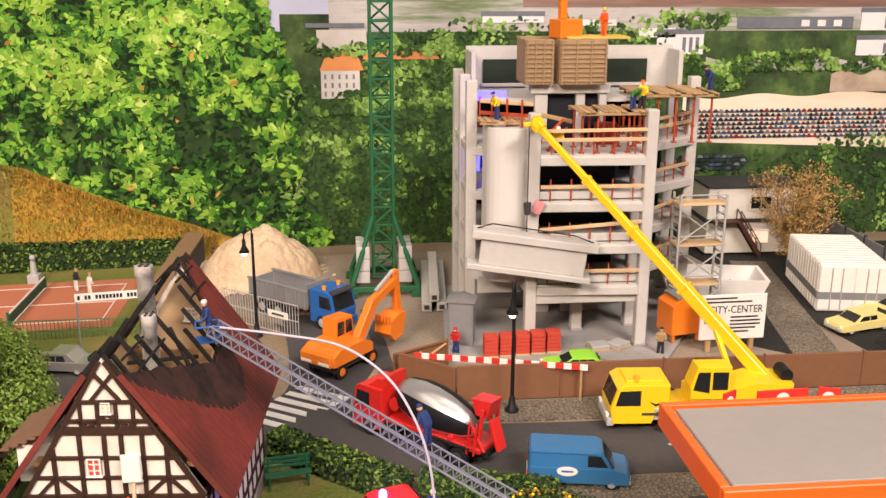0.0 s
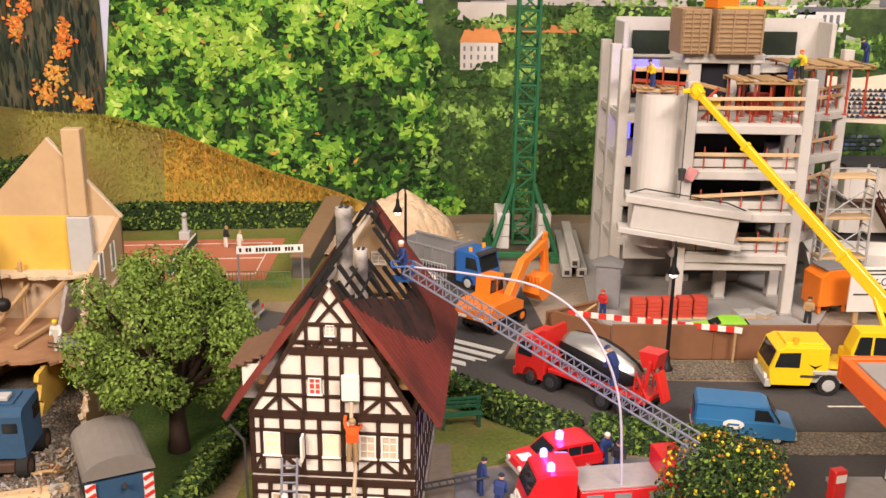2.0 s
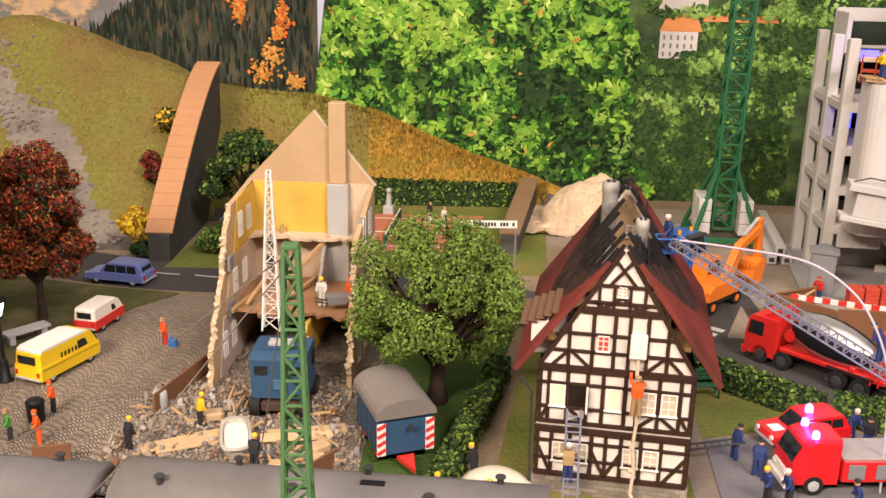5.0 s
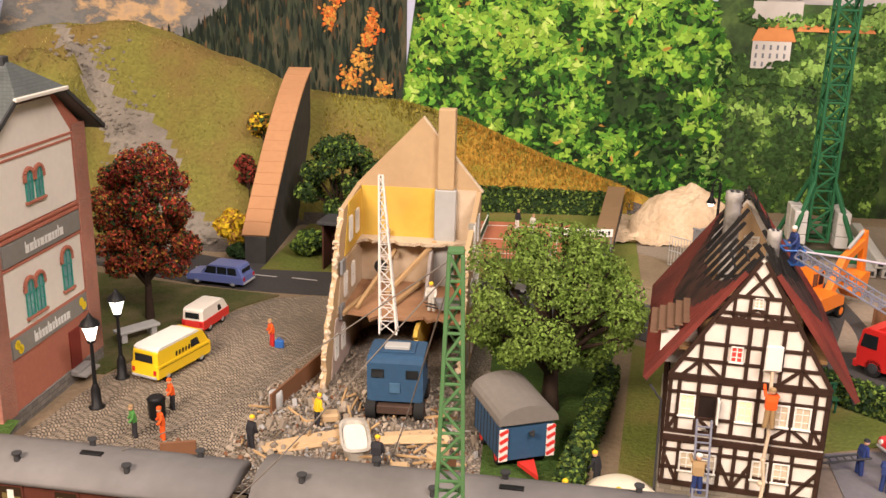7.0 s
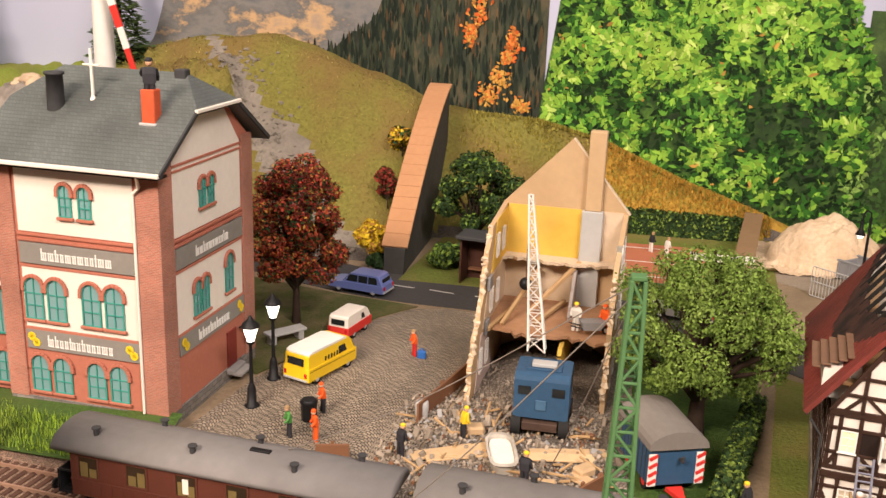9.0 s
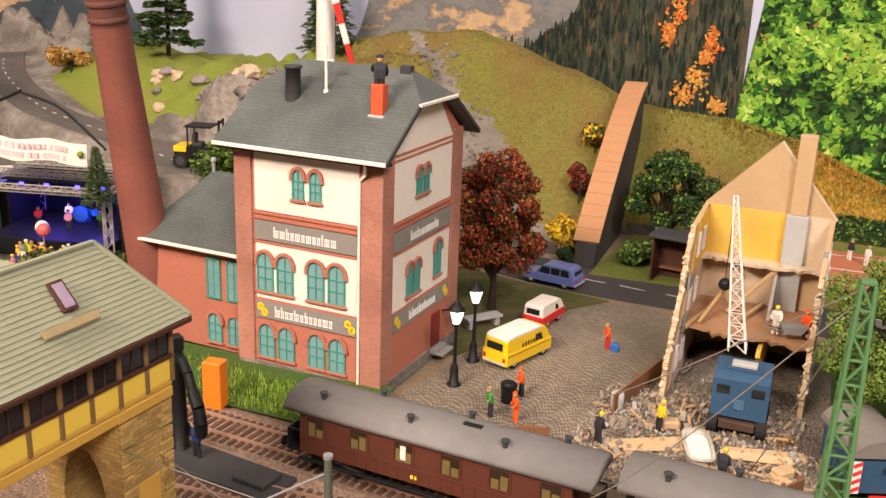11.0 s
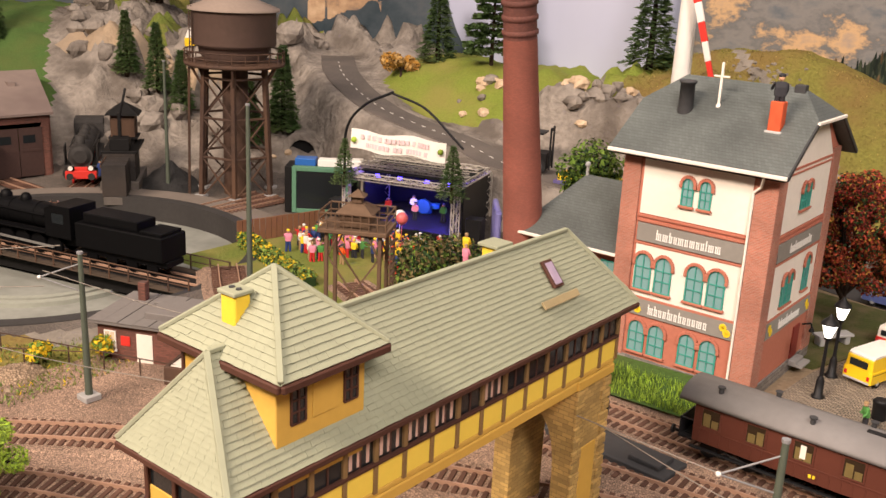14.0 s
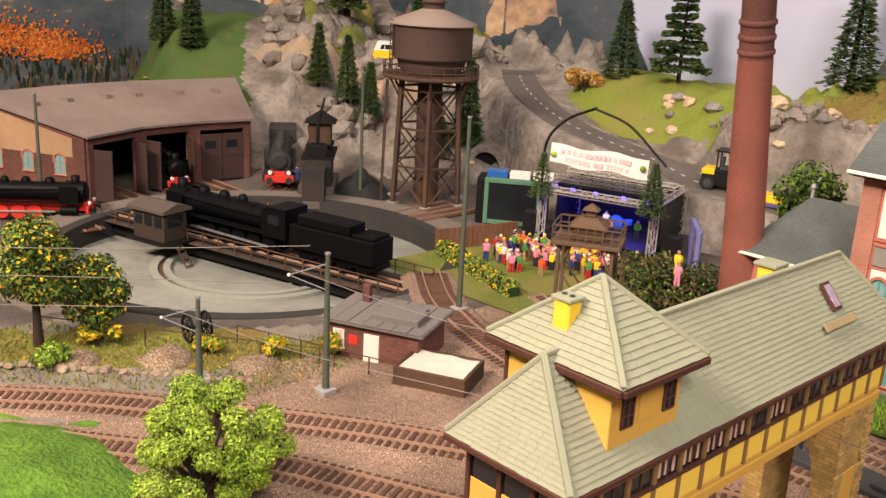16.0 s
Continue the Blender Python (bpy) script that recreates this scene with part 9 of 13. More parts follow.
for y in (-1.4, 1.4):
    sp = part("warning_post", S().box(3.1, 3.22, y - 0.25, y + 0.25, 0.75, 2.7), WHITE, wg, "red and white striped warning panel")
    for k in range(4):
        part("stripe", S().bar((3.23, y - 0.24, 0.9 + k * 0.5), (3.23, y + 0.24, 1.15 + k * 0.5), 0.03, 0.22), REDTAPE, sp)
part("lamp", S().tube([(3.1, 0.2, 2.3), (3.5, 0.2, 2.3), (3.5, 0.2, 2.6)], 0.1), DARKGREY, wg)
part("drawbar", S().prism([(3.1, -0.5), (5.0, 0.0), (3.1, 0.5)], 0.35, 0.6), REDTAPE, wg, "red drawbar")
for x in (-0.6, 2.0):
    for s in (-1, 1):
        wheel(wg, x, s * 1.25, 0.5, 0.5, 0.3, REDTAPE)

bt_ = thing("bathtub", -28.9, 37.6, gz(-29) + 0.12, 108, "old white bathtub lying in the rubble", "bathtub")
outer = [(1.8 * math.copysign(abs(math.cos(t)) ** 0.5, math.cos(t)), 0.75 * math.copysign(abs(math.sin(t)) ** 0.6, math.sin(t))) for t in steps(0, 2 * math.pi * 23 / 24, 23)]
bs_ = S()
n = len(outer)
rings = [(1.0, 0.62), (1.08, 0.66), (0.9, 0.66), (0.72, 0.12)]
bs_.add([(x * 0.9, y * 0.85, 0) for x, y in outer] + [(x * k, y * k, z) for k, z in rings for x, y in outer], [(r * n + i, r * n + (i + 1) % n, (r + 1) * n + (i + 1) % n, (r + 1) * n + i) for r in range(4) for i in range(n)] + [list(range(4 * n, 5 * n)), list(range(n))[::-1]])
part("shell", bs_, mat("dirty_enamel", (0.52, 0.48, 0.42), 0.6, var=0.3, scale=50, second=(0.25, 0.22, 0.18), mix2=0.8, scale2=60), bt_)
part("water", S().prism([(x * 0.82, y * 0.82) for x, y in outer], 0.45, 0.5), CREAM, bt_, "pale dust inside")
for i, (x, y, r, l, w) in enumerate(((-32.1, 37.4, 35, 3.6, 0.9), (-31.3, 37.2, 28, 3.4, 0.9), (-30.8, 37.9, 40, 3.2, 0.8), (-25.5, 39.2, 18, 4.2, 0.9), (-25.9, 38.5, 14, 3.8, 0.8), (-24.2, 36.3, -30, 2.0, 0.9))):
    solo("plank", S().box(-l / 2, l / 2, -w / 2, w / 2, 0, 0.12), WOOD_L, x, y, gz(x) + 0.14 + 0.05 * (i % 3), r, "pale loose board lying on the rubble", "plank", "loose boards")
for x, y, s_, r in ((-31.0, 40.2, 0.9, 20), (-24.4, 37.2, 0.9, 50), (-26.0, 35.2, 0.8, 10)):
    o = solo("appliance", S().box(-0.6 * s_, 0.6 * s_, -0.45 * s_, 0.45 * s_, 0, 0.6 * s_, 0.12), TAN, x, y, gz(x) + 0.12, r, "dumped cream household appliance", "appliance", "dumped appliances")
rb = S()
rr = random.Random(9)
for i in range(2100):
    x, y = rr.uniform(-35.8, -22.4), rr.uniform(32.4, 45)
    if x > -24 and y > 40: continue
    q = rr.uniform(0.04, 0.12) * (2.2 if rr.random() < 0.07 else 1)
    rb.m = Matrix.Translation((x, y, gz(x) + 0.12 + q * 0.4)) @ Euler([rr.uniform(0, 3) for _ in "xyz"]).to_matrix().to_4x4()
    rb.slot = rr.choice((0, 0, 0, 0, 0, 0, 1, 2))
    rb.box(-q * 1.3, q * 1.3, -q * 0.7, q * 0.7, -q * 0.5, q * 0.5)
solo("rubble", rb, [bpy.data.materials["rubble_bits"], BROWN, CONCRETE_D], 0, 0, 0, label="scattered bricks and broken rubble", category="rubble", kind="stuff")
wood = S()
for i in range(60):
    x, y, t = rr.uniform(-35, -23), rr.uniform(33, 43), rr.uniform(0, 6.28)
    l = rr.uniform(0.5, 1.6)
    wood.bar((x, y, gz(x) + 0.2), (x + l * math.cos(t), y + l * math.sin(t), gz(x) + rr.uniform(0.15, 0.7)), 0.12)
solo("splintered_wood", wood, WOOD, 0, 0, 0, label="splintered timber scattered over the rubble", category="timber", kind="stuff")
solo("barrel", S().turned([(0.38, 0), (0.42, 0.5), (0.38, 1.0), (0.3, 1.02)], 14), LIGHTGREY, -34.5, 41.4, gz(-34.5) + 0.1, label="pale grey barrel at the rubble's edge", category="barrel")
for x, y, r, l in ((-33.9, 44.0, 80, 7.0), (-37.4, 34.6, 20, 1.8), (-24.0, 34.2, 60, 3.0), (-22.6, 43.5, 85, 4)):
    hb = thing("board_fence", x, y, gz(x) + 0.08, r, "low rusty brown board fence by the rubble", "fence", "low fences")
    part("board", S().box(-l / 2, l / 2, -0.07, 0.07, 0, 1.2), BROWN, hb)
    part("post", S().box(-0.1, 0.1, 0.07, 0.22, 0, 1.3), BROWN, hb)
for x, y, z, r, b, l, c in ((-31.5, 39.5, None, 40, "yellow", "dark", "yellow"), (-34.2, 36.4, None, 60, "dark", "dark", "yellow"), (-27.2, 35.2, None, 80, "dark", "dark", "yellow"), (-26.7, 48.4, 3.15, 260, "white", "white", "yellow"), (-24.9, 48.6, 3.15, 240, "orange", "orange", "orange")):
    figurine(x, y, (gz(x) + 0.12) if z is None else z, r, b, l, c, 10, group="demolition workers")
wb = thing("wheelbarrow", -25.6, 48.2, 3.15, 20, "grey wheelbarrow on the torn upper floor", "wheelbarrow")
part("tray", S().hull([(-0.7, 0.35), (0.4, 0.35), (0.8, 0.9), (-0.85, 0.9)], 0.9, 0.1, 0.9), GREY, wb)
part("handle", S().bar((-0.6, 0.3, 0.4), (-1.5, 0.3, 0.65), 0.07).bar((-0.6, -0.3, 0.4), (-1.5, -0.3, 0.65), 0.07), DARKGREY, wb)
wheel(wb, 0.8, 0, 0.25, 0.25, 0.15)

# ---- the square ----
yv = small_car("delivery_van", -42.75, 45.9, gz(-42.5) + 0.08, 74, YELLOW, "yellow delivery van with a white roof", 5.1, 2.1, 2.15, "panel", "van")
part("roof_cap", S().hull([(-2.4, 1.98), (1.72, 1.98), (1.62, 2.15), (1.3, 2.26), (-2.1, 2.26), (-2.38, 2.15)], 1.86, 0.25, 0.95), WHITE, yv, "white roof")
tx = S()
for k, w in enumerate((0.2, 0.2, 0.22, 0.16, 0.22, 0.2)):
    tx.bar((-0.75 + k * 0.3, -1.0, 1.3), (-0.75 + k * 0.3 + w * 0.3, -0.98, 1.58), 0.03, w * 0.7, (1, 0, 0))
part("door_lettering", tx, BLACK, yv, "black lettering bars")
part("side_stripe", S().box(-2.4, 2.3, -1.07, -1.04, 0.98, 1.03, 0), mat("door_seam", (0.30, 0.19, 0.01), 0.5), yv)
rv = small_car("minibus", -43.5, 53.2, gz(-43.6) + 0.08, 82, REDTAPE, "red and cream minibus parked on the square", 3.6, 1.7, 1.8, "panel", "van", CREAM)
small_car("car", -46.0, 62.3, gz(-46) + 0.08, 173, mat("estate_blue", (0.13, 0.17, 0.42), 0.35, var=0.05, bump=0.02, coat=0.3), "blue estate car driving on the street", 5.0, 2.05, 1.75, "estate")


def lantern(x, y, h, label):
    l = thing("street_lantern", x, y, gz(x) + 0.07, 0, label, "lamp", "square lanterns")
    part("base", S().turned([(0.45, 0), (0.45, 0.12), (0.3, 0.2), (0.26, 1.2), (0.18, 1.4), (0.14, 1.5)], 12), BLACK, l)
    part("pole", S().cyl((0, 0, 1.4), (0, 0, h), 0.13, 0.1, n=10), BLACK, l)
    part("glass", S().turned([(0.22, h), (0.48, h + 0.85), (0.46, h + 0.9)], 6), LAMPGLOW, l, "glowing white lantern glass")
    part("cap", S().turned([(0.58, h + 0.9), (0.5, h + 1.1), (0.2, h + 1.35), (0.06, h + 1.6)], 10), BLACK, l)
    part("bracket", S().cyl((0, 0, h - 0.15), (0, 0, h + 0.02), 0.24, 0.26), BLACK, l)


lantern(-44.7, 39.9, 4.2, "black street lantern with glowing glass")
lantern(-45.2, 44.0, 4.2, "black street lantern beside the yellow van")
bc = thing("stone_bench", -47.2, 50.2, gz(-47) + 0.1, 55, "pale stone bench on the verge", "bench")
part("seat", S().box(-1.5, 1.5, -0.5, 0.5, 0.65, 0.85), LIGHTGREY, bc)
for x in (-1.1, 1.1):
    part("foot", S().box(x - 0.2, x + 0.2, -0.4, 0.4, 0, 0.65), LIGHTGREY, bc)
tree(-48.0, 53.9, gz(-48), 33, 3.4, 9.2, 12.9, 21000, 0.14, [LEAF_R, LEAF_V, LEAF_D, LEAF_R, LEAF_R, LEAF_O, LEAF_V, LEAF_D], "autumn tree with dense red and orange leaves", clumps=34, r0=0.3, squash=0.58, spread=0.8)
for x, y, b, l, c in ((-37.7, 50.3, "orange", "red", "tan"), (-40.3, 40.4, "orange", "dark", "orange"), (-39.3, 36.9, "orange", "orange", "orange"), (-40.9, 36.9, "green", "dark", "tan")):
    figurine(x, y, gz(x) + 0.08, 220, b, l, c, 8, group="figures on the square")
solo("dustbin", S().turned([(0.45, 0), (0.5, 1.1), (0.55, 1.15), (0.4, 1.3)], 10), BLACK, -40.7, 39.2, gz(-40) + 0.08, label="black dustbin on the cobbled square", category="dustbin")
solo("suitcase", S().box(-0.3, 0.3, -0.15, 0.15, 0, 0.55).tube([(-0.1, 0, 0.55), (-0.1, 0, 0.7), (0.1, 0, 0.7), (0.1, 0, 0.55)], 0.03), BLUE, -37.1, 50.0, gz(-37) + 0.08, label="small blue suitcase beside a model figure", category="suitcase")
bsh = thing("bus_shelter", -36.6, 67.4, gz(-37) + 0.05, -4, "dark wooden bus shelter beside the road", "shelter")
part("back_wall", S().box(-2.2, 2.4, 0.9, 1.05, 0, 3.9), FRAMEBROWN, bsh)
part("side_wall", S().box(-2.2, -2.05, -1.0, 0.9, 0, 3.9), FRAMEBROWN, bsh)
part("side_wall", S().box(2.25, 2.4, -1.0, 0.9, 0, 3.9), FRAMEBROWN, bsh)
part("roof", S().box(-2.5, 2.7, -1.4, 1.3, 3.9, 4.2), DARKGREY, bsh)
part("seat", S().box(-1.8, 2.0, 0.2, 0.8, 0.9, 1.05), BROWN, bsh)

# ramp wall up the hillside
rw_ = thing("ramp_wall", 0, 0, 0, 0, "long terracotta-topped retaining wall climbing the hill", "wall")
n = 18
va, fa = [], []
for i in range(n + 1):
    t = i / n
    x = -44.9 - 1.6 * t
    y = 67.5 + 19.0 * t
    z = 1.2 + 11.8 * (1 - (1 - t) ** 1.35)
    va += [(x - 0.95, y, z), (x + 0.95, y, z - 0.05), (x + 0.8, y, -1.4), (x - 0.95, y, -1.4)]
for i in range(n):
    for k in range(4):
        fa.append((i * 4 + k, i * 4 + (k + 1) % 4, i * 4 + 4 + (k + 1) % 4, i * 4 + 4 + k))
fa += [(0, 1, 2, 3), (n * 4 + 3, n * 4 + 2, n * 4 + 1, n * 4)]
part("wall_body", S().add(va, fa), mat("dark_stone", (0.075, 0.07, 0.065), 0.9, var=0.3, scale=30, bump=0.5), rw_, "dark stone wall face")
TERRA = mat("terracotta", (0.46, 0.24, 0.12), 0.8, var=0.12, scale=60, bump=0.15)
for i in range(n):
    a, b = Vector(va[i * 4]), Vector(va[i * 4 + 1])
    c, d = Vector(va[i * 4 + 4]), Vector(va[i * 4 + 5])
    m0, m1 = (a + b) / 2, (c + d) / 2
    part("coping_slab", S().bar(m0 + Vector((0, 0.02, 0.1)), m1 + Vector((0, -0.02, 0.1)), 2.3, 0.24), TERRA, rw_)
for i, (x, y, w, h, m, lab) in enumerate(((-39.6, 72.6, 2.6, 2.2, [LEAF_D, LEAF], "low dark green shrub under the tree"), (-41.0, 70.2, 3.2, 2.8, [LEAF_D, LEAF], "small clipped green shrub by the road"), (-47.6, 70.0, 3.2, 4.6, [LEAF_Y, LEAF_Y, LEAF_O], "bright yellow flowering shrub at the road"),
                                          (-48.6, 76.5, 2.4, 5.2, [LEAF_R, LEAF_R, LEAF_D], "dark red shrub climbing the wall"), (-49.0, 82, 2.6, 4.0, [LEAF_Y, LEAF_D, LEAF_O], "yellowish shrub on the hillside"), (-46.8, 68.2, 1.8, 1.6, [LEAF_D], "low dark plant in a pot by the wall"))):
    z = gz(x) if i in (0, 1, 2, 5) else land(x, y) - 0.3
    bush(x, y, z, 60 + i, w, h, int(900 + 380 * w), 0.26, m, lab)

# wind turbine
wt_ = thing("wind_turbine", -65.0, 56.9, land(-65, 56.9) - 0.1, 0, "white wind turbine with a red and white blade", "wind turbine")
part("tower", S().cyl((0, 0, 0), (0, 0, 32), 1.05, 0.6, n=22), WHITE, wt_)
zb = land(-65, 56.9) - 0.1
for k in range(6):
    f0, f1 = k / 6, (k + 1) / 6
    P_ = lambda f: Vector((0.5 + 3.0 * f, -1.6, 25.6 - zb - 9.2 * f))
    part("blade_section", S().bar(P_(f0), P_(f1), 0.2, 0.75 - 0.35 * f0), WHITE if k in (0, 2, 4) else REDTAPE, wt_)

# ---- railway ----
SLEEPER = mat("sleeper_brown", (0.105, 0.055, 0.038), 0.85, var=0.25, scale=60, bump=0.3, island=0.2)
RAILTOP = mat("rail_steel", (0.36, 0.22, 0.15), 0.4, 0.0, var=0.15, bump=0.05)
GAUGE = 1.65


def track(ctrl, label, bed=True, step=0.56, z=None, sleepers=True):
    line = curve_through(ctrl, 24)
    t = thing("railway_track", 0, 0, 0, 0, label, "track", kind="structure")
    zt = (lambda x: lz(x) + 0.22) if z is None else (lambda x: z)
    dist, acc, prev = 0.0, 0.0, line[0]
    places = []
    lefts, rights, bl, br = [], [], [], []
    for i, p in enumerate(line):
        d = (line[min(i + 1, len(line) - 1)] - line[max(i - 1, 0)])
        d.z = 0
        d.normalize()
        nrm = Vector((-d.y, d.x, 0))
        q = Vector((p.x, p.y, zt(p.x)))
        lefts.append(q + nrm * GAUGE / 2)
        rights.append(q - nrm * GAUGE / 2)
        bl.append(q + nrm * 2.0)
        br.append(q - nrm * 2.0)
        if i:
            seg = (p - prev).length
            while acc + step <= dist + seg:
                acc += step
                f = (acc - dist) / seg
                c = prev.lerp(p, f)
                places.append((0, at(c.x, c.y, zt(c.x), math.degrees(math.atan2(d.y, d.x)))))
            dist += seg
        prev = p
    for side in (lefts, rights):
        prof = [(-0.06, 0.02), (0.06, 0.02), (0.05, 0.24), (-0.05, 0.24)]
        vs, fs = [], []
        for i, p in enumerate(side):
            d = (side[min(i + 1, len(side) - 1)] - side[max(i - 1, 0)]).normalized()
            nn = Vector((-d.y, d.x, 0))
            vs += [p + nn * a + Vector((0, 0, b)) for a, b in prof]
        for i in range(len(side) - 1):
            fs += [(i * 4 + k, i * 4 + (k + 1) % 4, i * 4 + 4 + (k + 1) % 4, i * 4 + 4 + k) for k in range(4)]
        part("rail", S().add(vs, fs), RAILTOP, t, "brown weathered rail")
    if sleepers:
        me = S().box(-0.15, 0.15, -1.5, 1.5, -0.12, 0.06, 0.03).box(-0.09, 0.09, -1.0, -0.66, 0.06, 0.1).box(-0.09, 0.09, 0.66, 1.0, 0.06, 0.1).mesh("sleeper", SLEEPER)
        pieces("sleeper", [me], places, t)
    if bed:
        k = len(bl)
        vs = [p - Vector((0, 0, 0.02)) for p in bl] + [p - Vector((0, 0, 0.02)) for p in br] + [p + (p - q) * 0.2 - Vector((0, 0, 0.45)) for p, q in zip(bl, br)] + [q + (q - p) * 0.2 - Vector((0, 0, 0.45)) for p, q in zip(bl, br)]
        part("ballast_bed", S().add(vs, [f for i in range(k - 1) for f in ((i, i + 1, k + i + 1, k + i), (i, 2 * k + i, 2 * k + i + 1, i + 1), (k + i, k + i + 1, 3 * k + i + 1, 3 * k + i))]), BALLAST, t, "reddish brown ballast")
    return t


track([(-100, -22), (-94, -11.5), (-90.1, -6.9), (-86.3, -3.2), (-81.8, 0.3), (-78.6, 3.0), (-74.5, 6.0), (-70.2, 8.7), (-62, 13.2), (-53, 17.2), (-42, 20.4), (-20, 22)], "curved brown model railway track on ballast")
track([(-96, -24), (-90, -14), (-84.6, -8.9), (-81.3, -6.4), (-73.2, 0.0), (-69.0, 2.2), (-65, 4.0), (-58, 7.0), (-44, 11), (-20, 13)], "curved brown model railway track on ballast")
track([(-84, 36), (-72, 31.4), (-63, 29.6), (-57.6, 29.0), (-50, 28.6), (-40, 27.8), (-20, 27.6), (10, 27.5)], "straight model railway track under the coaches")
track([(-95.2, 32.0), (-88, 27.0), (-80, 23.5), (-70, 21.5), (-58, 22.6), (-50, 23.4), (-40, 24.0), (-20, 24.2)], "brown track leading from the turntable", bed=True)
for k in range(6):
    a = radians(62 + k * 7)
    track([(PIT[0] + 19.2 * math.cos(a), PIT[1] + 19.2 * math.sin(a)), (PIT[0] + 24 * math.cos(a), PIT[1] + 24 * math.sin(a)), (PIT[0] + 30 * math.cos(a), PIT[1] + 30 * math.sin(a))], "short radial track beside the turntable", False) if k in (4, 5) else None
for y0, y1 in ((22.5, 24.8), (28.6, 30.6), (34.6, 36.8)):
    track([(-127.5, (y0 + y1) / 2 * 0.8 + 4.5), (-133, (y0 + y1) / 2 * 0.95 + 1.2), (-150, (y0 + y1) / 2)], "track leading into the engine shed", False)
track([(-126.5, 33), (-131, 37.6), (-134, 41), (-144, 51)], "short siding with a waiting locomotive", False)
track([(-127, 13.5), (-133, 13.0), (-160, 8)], "siding beside the engine shed", False)


def coach(x, y, rz, L, label):
    h = thing("passenger_coach", x, y, lz(x) + 0.46, rz, label, "railway coach", "coaches")
    CB = mat("coach_brown", (0.105, 0.034, 0.022), 0.5, var=0.12, scale=40, bump=0.05) if "coach_brown" not in bpy.data.materials else bpy.data.materials["coach_brown"]
    CR = mat("coach_roof", (0.20, 0.19, 0.185), 0.7, var=0.15, scale=40, bump=0.15, second=(0.12, 0.11, 0.105), mix2=0.6) if "coach_roof" not in bpy.data.materials else bpy.data.materials["coach_roof"]
    a, b = -L / 2, L / 2
    part("underframe", S().box(a + 0.2, b - 0.2, -1.0, 1.0, 0.75, 1.05), BLACK, h)
    part("body", S().box(a + 0.9, b - 0.9, -1.55, 1.55, 1.0, 3.35, 0.04), CB, h, "brown coach body")
    roof = [(-1.75, 3.3), (-1.7, 3.5), (-1.35, 3.85), (-0.7, 4.08), (0, 4.15), (0.7, 4.08), (1.35, 3.85), (1.7, 3.5), (1.75, 3.3)]
    q = S()
    q.smooth = True
    q.prism(roof, a, b, "x")
    part("roof", q, CR, h, "grey arched roof")
    n = int((L - 3) / 2.15)
    for s in (-1, 1):
        for i in range(n):
            xx = a + 1.9 + (L - 3.8) * i / (n - 1)
            win = part("window", S().box(xx - 0.52, xx + 0.52, s * 1.55, s * 1.57, 2.05, 3.1, 0), mat("coach_pane", (0.035, 0.022, 0.012), 0.12, var=0.5, scale=14, bump=0) if "coach_pane" not in bpy.data.materials else bpy.data.materials["coach_pane"], h)
            f = S()
            for x0, x1, z0, z1 in ((xx - 0.6, xx - 0.5, 1.97, 3.18), (xx + 0.5, xx + 0.6, 1.97, 3.18), (xx - 0.5, xx + 0.5, 1.97, 2.06), (xx - 0.5, xx + 0.5, 3.09, 3.18)):
                f.box(x0, x1, s * 1.55, s * 1.6, z0, z1)
            part("window_frame", f, CB, win)
            # plates on the pane's face paint the yellowish light low in the window
            seat = mat("pane_light_yellow", (0.17, 0.125, 0.045), 0.6, var=0.3, scale=60, bump=0.1) if "pane_light_yellow" not in bpy.data.materials else bpy.data.materials["pane_light_yellow"]
            part("seat_back", S().box(xx - 0.42, xx - 0.02, s * 1.57, s * 1.585, 2.08, 2.08 + (0.75, 0.5, 0.68)[i % 3], 0).box(xx + 0.06, xx + 0.44, s * 1.57, s * 1.585, 2.08, 2.08 + (0.45, 0.72, 0.55)[i % 3], 0), seat, win, "yellowish plates on the pane for the light low in it")
            if i % 5 == 2:
                part("curtain", S().box(xx - 0.16, xx + 0.14, s * 1.586, s * 1.6, 2.2, 2.95, 0), CREAM, win)
        part("waist_strip", S().box(a + 0.9, b - 0.9, s * 1.55, s * 1.59, 1.8, 1.88), CB, h)
        for i in range(int(L / 0.6) - 4):
            xx = a + 1.3 + i * 0.6
            part("panel_strip", S().box(xx - 0.02, xx + 0.02, s * 1.55, s * 1.575, 1.05, 1.8, 0), CB, h)
        part("footboard", S().box(a + 0.8, b - 0.8, s * 1.35, s * 1.6, 0.55, 0.65), BLACK, h)
        part("truss_rod", S().tube([(a + 2.5, s * 1.1, 0.7), (a + 5, s * 1.1, 0.35), (b - 5, s * 1.1, 0.35), (b - 2.5, s * 1.1, 0.7)], 0.05), DARKGREY, h)
        part("number", S().box(-0.85, -0.7, s * 1.59, s * 1.6, 1.3, 1.5, 0).box(-0.62, -0.5, s * 1.59, s * 1.6, 1.3, 1.5, 0), SUNFLOWER, h, "small yellow number bars")
    for e in (a, b):
        d = 1 if e > 0 else -1
        part("platform", S().box(min(e, e - d * 0.9), max(e, e - d * 0.9), -1.4, 1.4, 0.85, 1.0), BLACK, h)
        for y in (-1.4, 1.4):
            part("end_rail", S().tube([(e - d * 0.1, y, 1.0), (e - d * 0.1, y, 2.1), (e - d * 0.9, y, 2.1)], 0.05), BLACK, h)
            part("buffer", S().cyl((e, y * 0.6, 0.9), (e + d * 0.5, y * 0.6, 0.9), 0.1).cyl((e + d * 0.5, y * 0.6, 0.9), (e + d * 0.6, y * 0.6, 0.9), 0.28), BLACK, h)
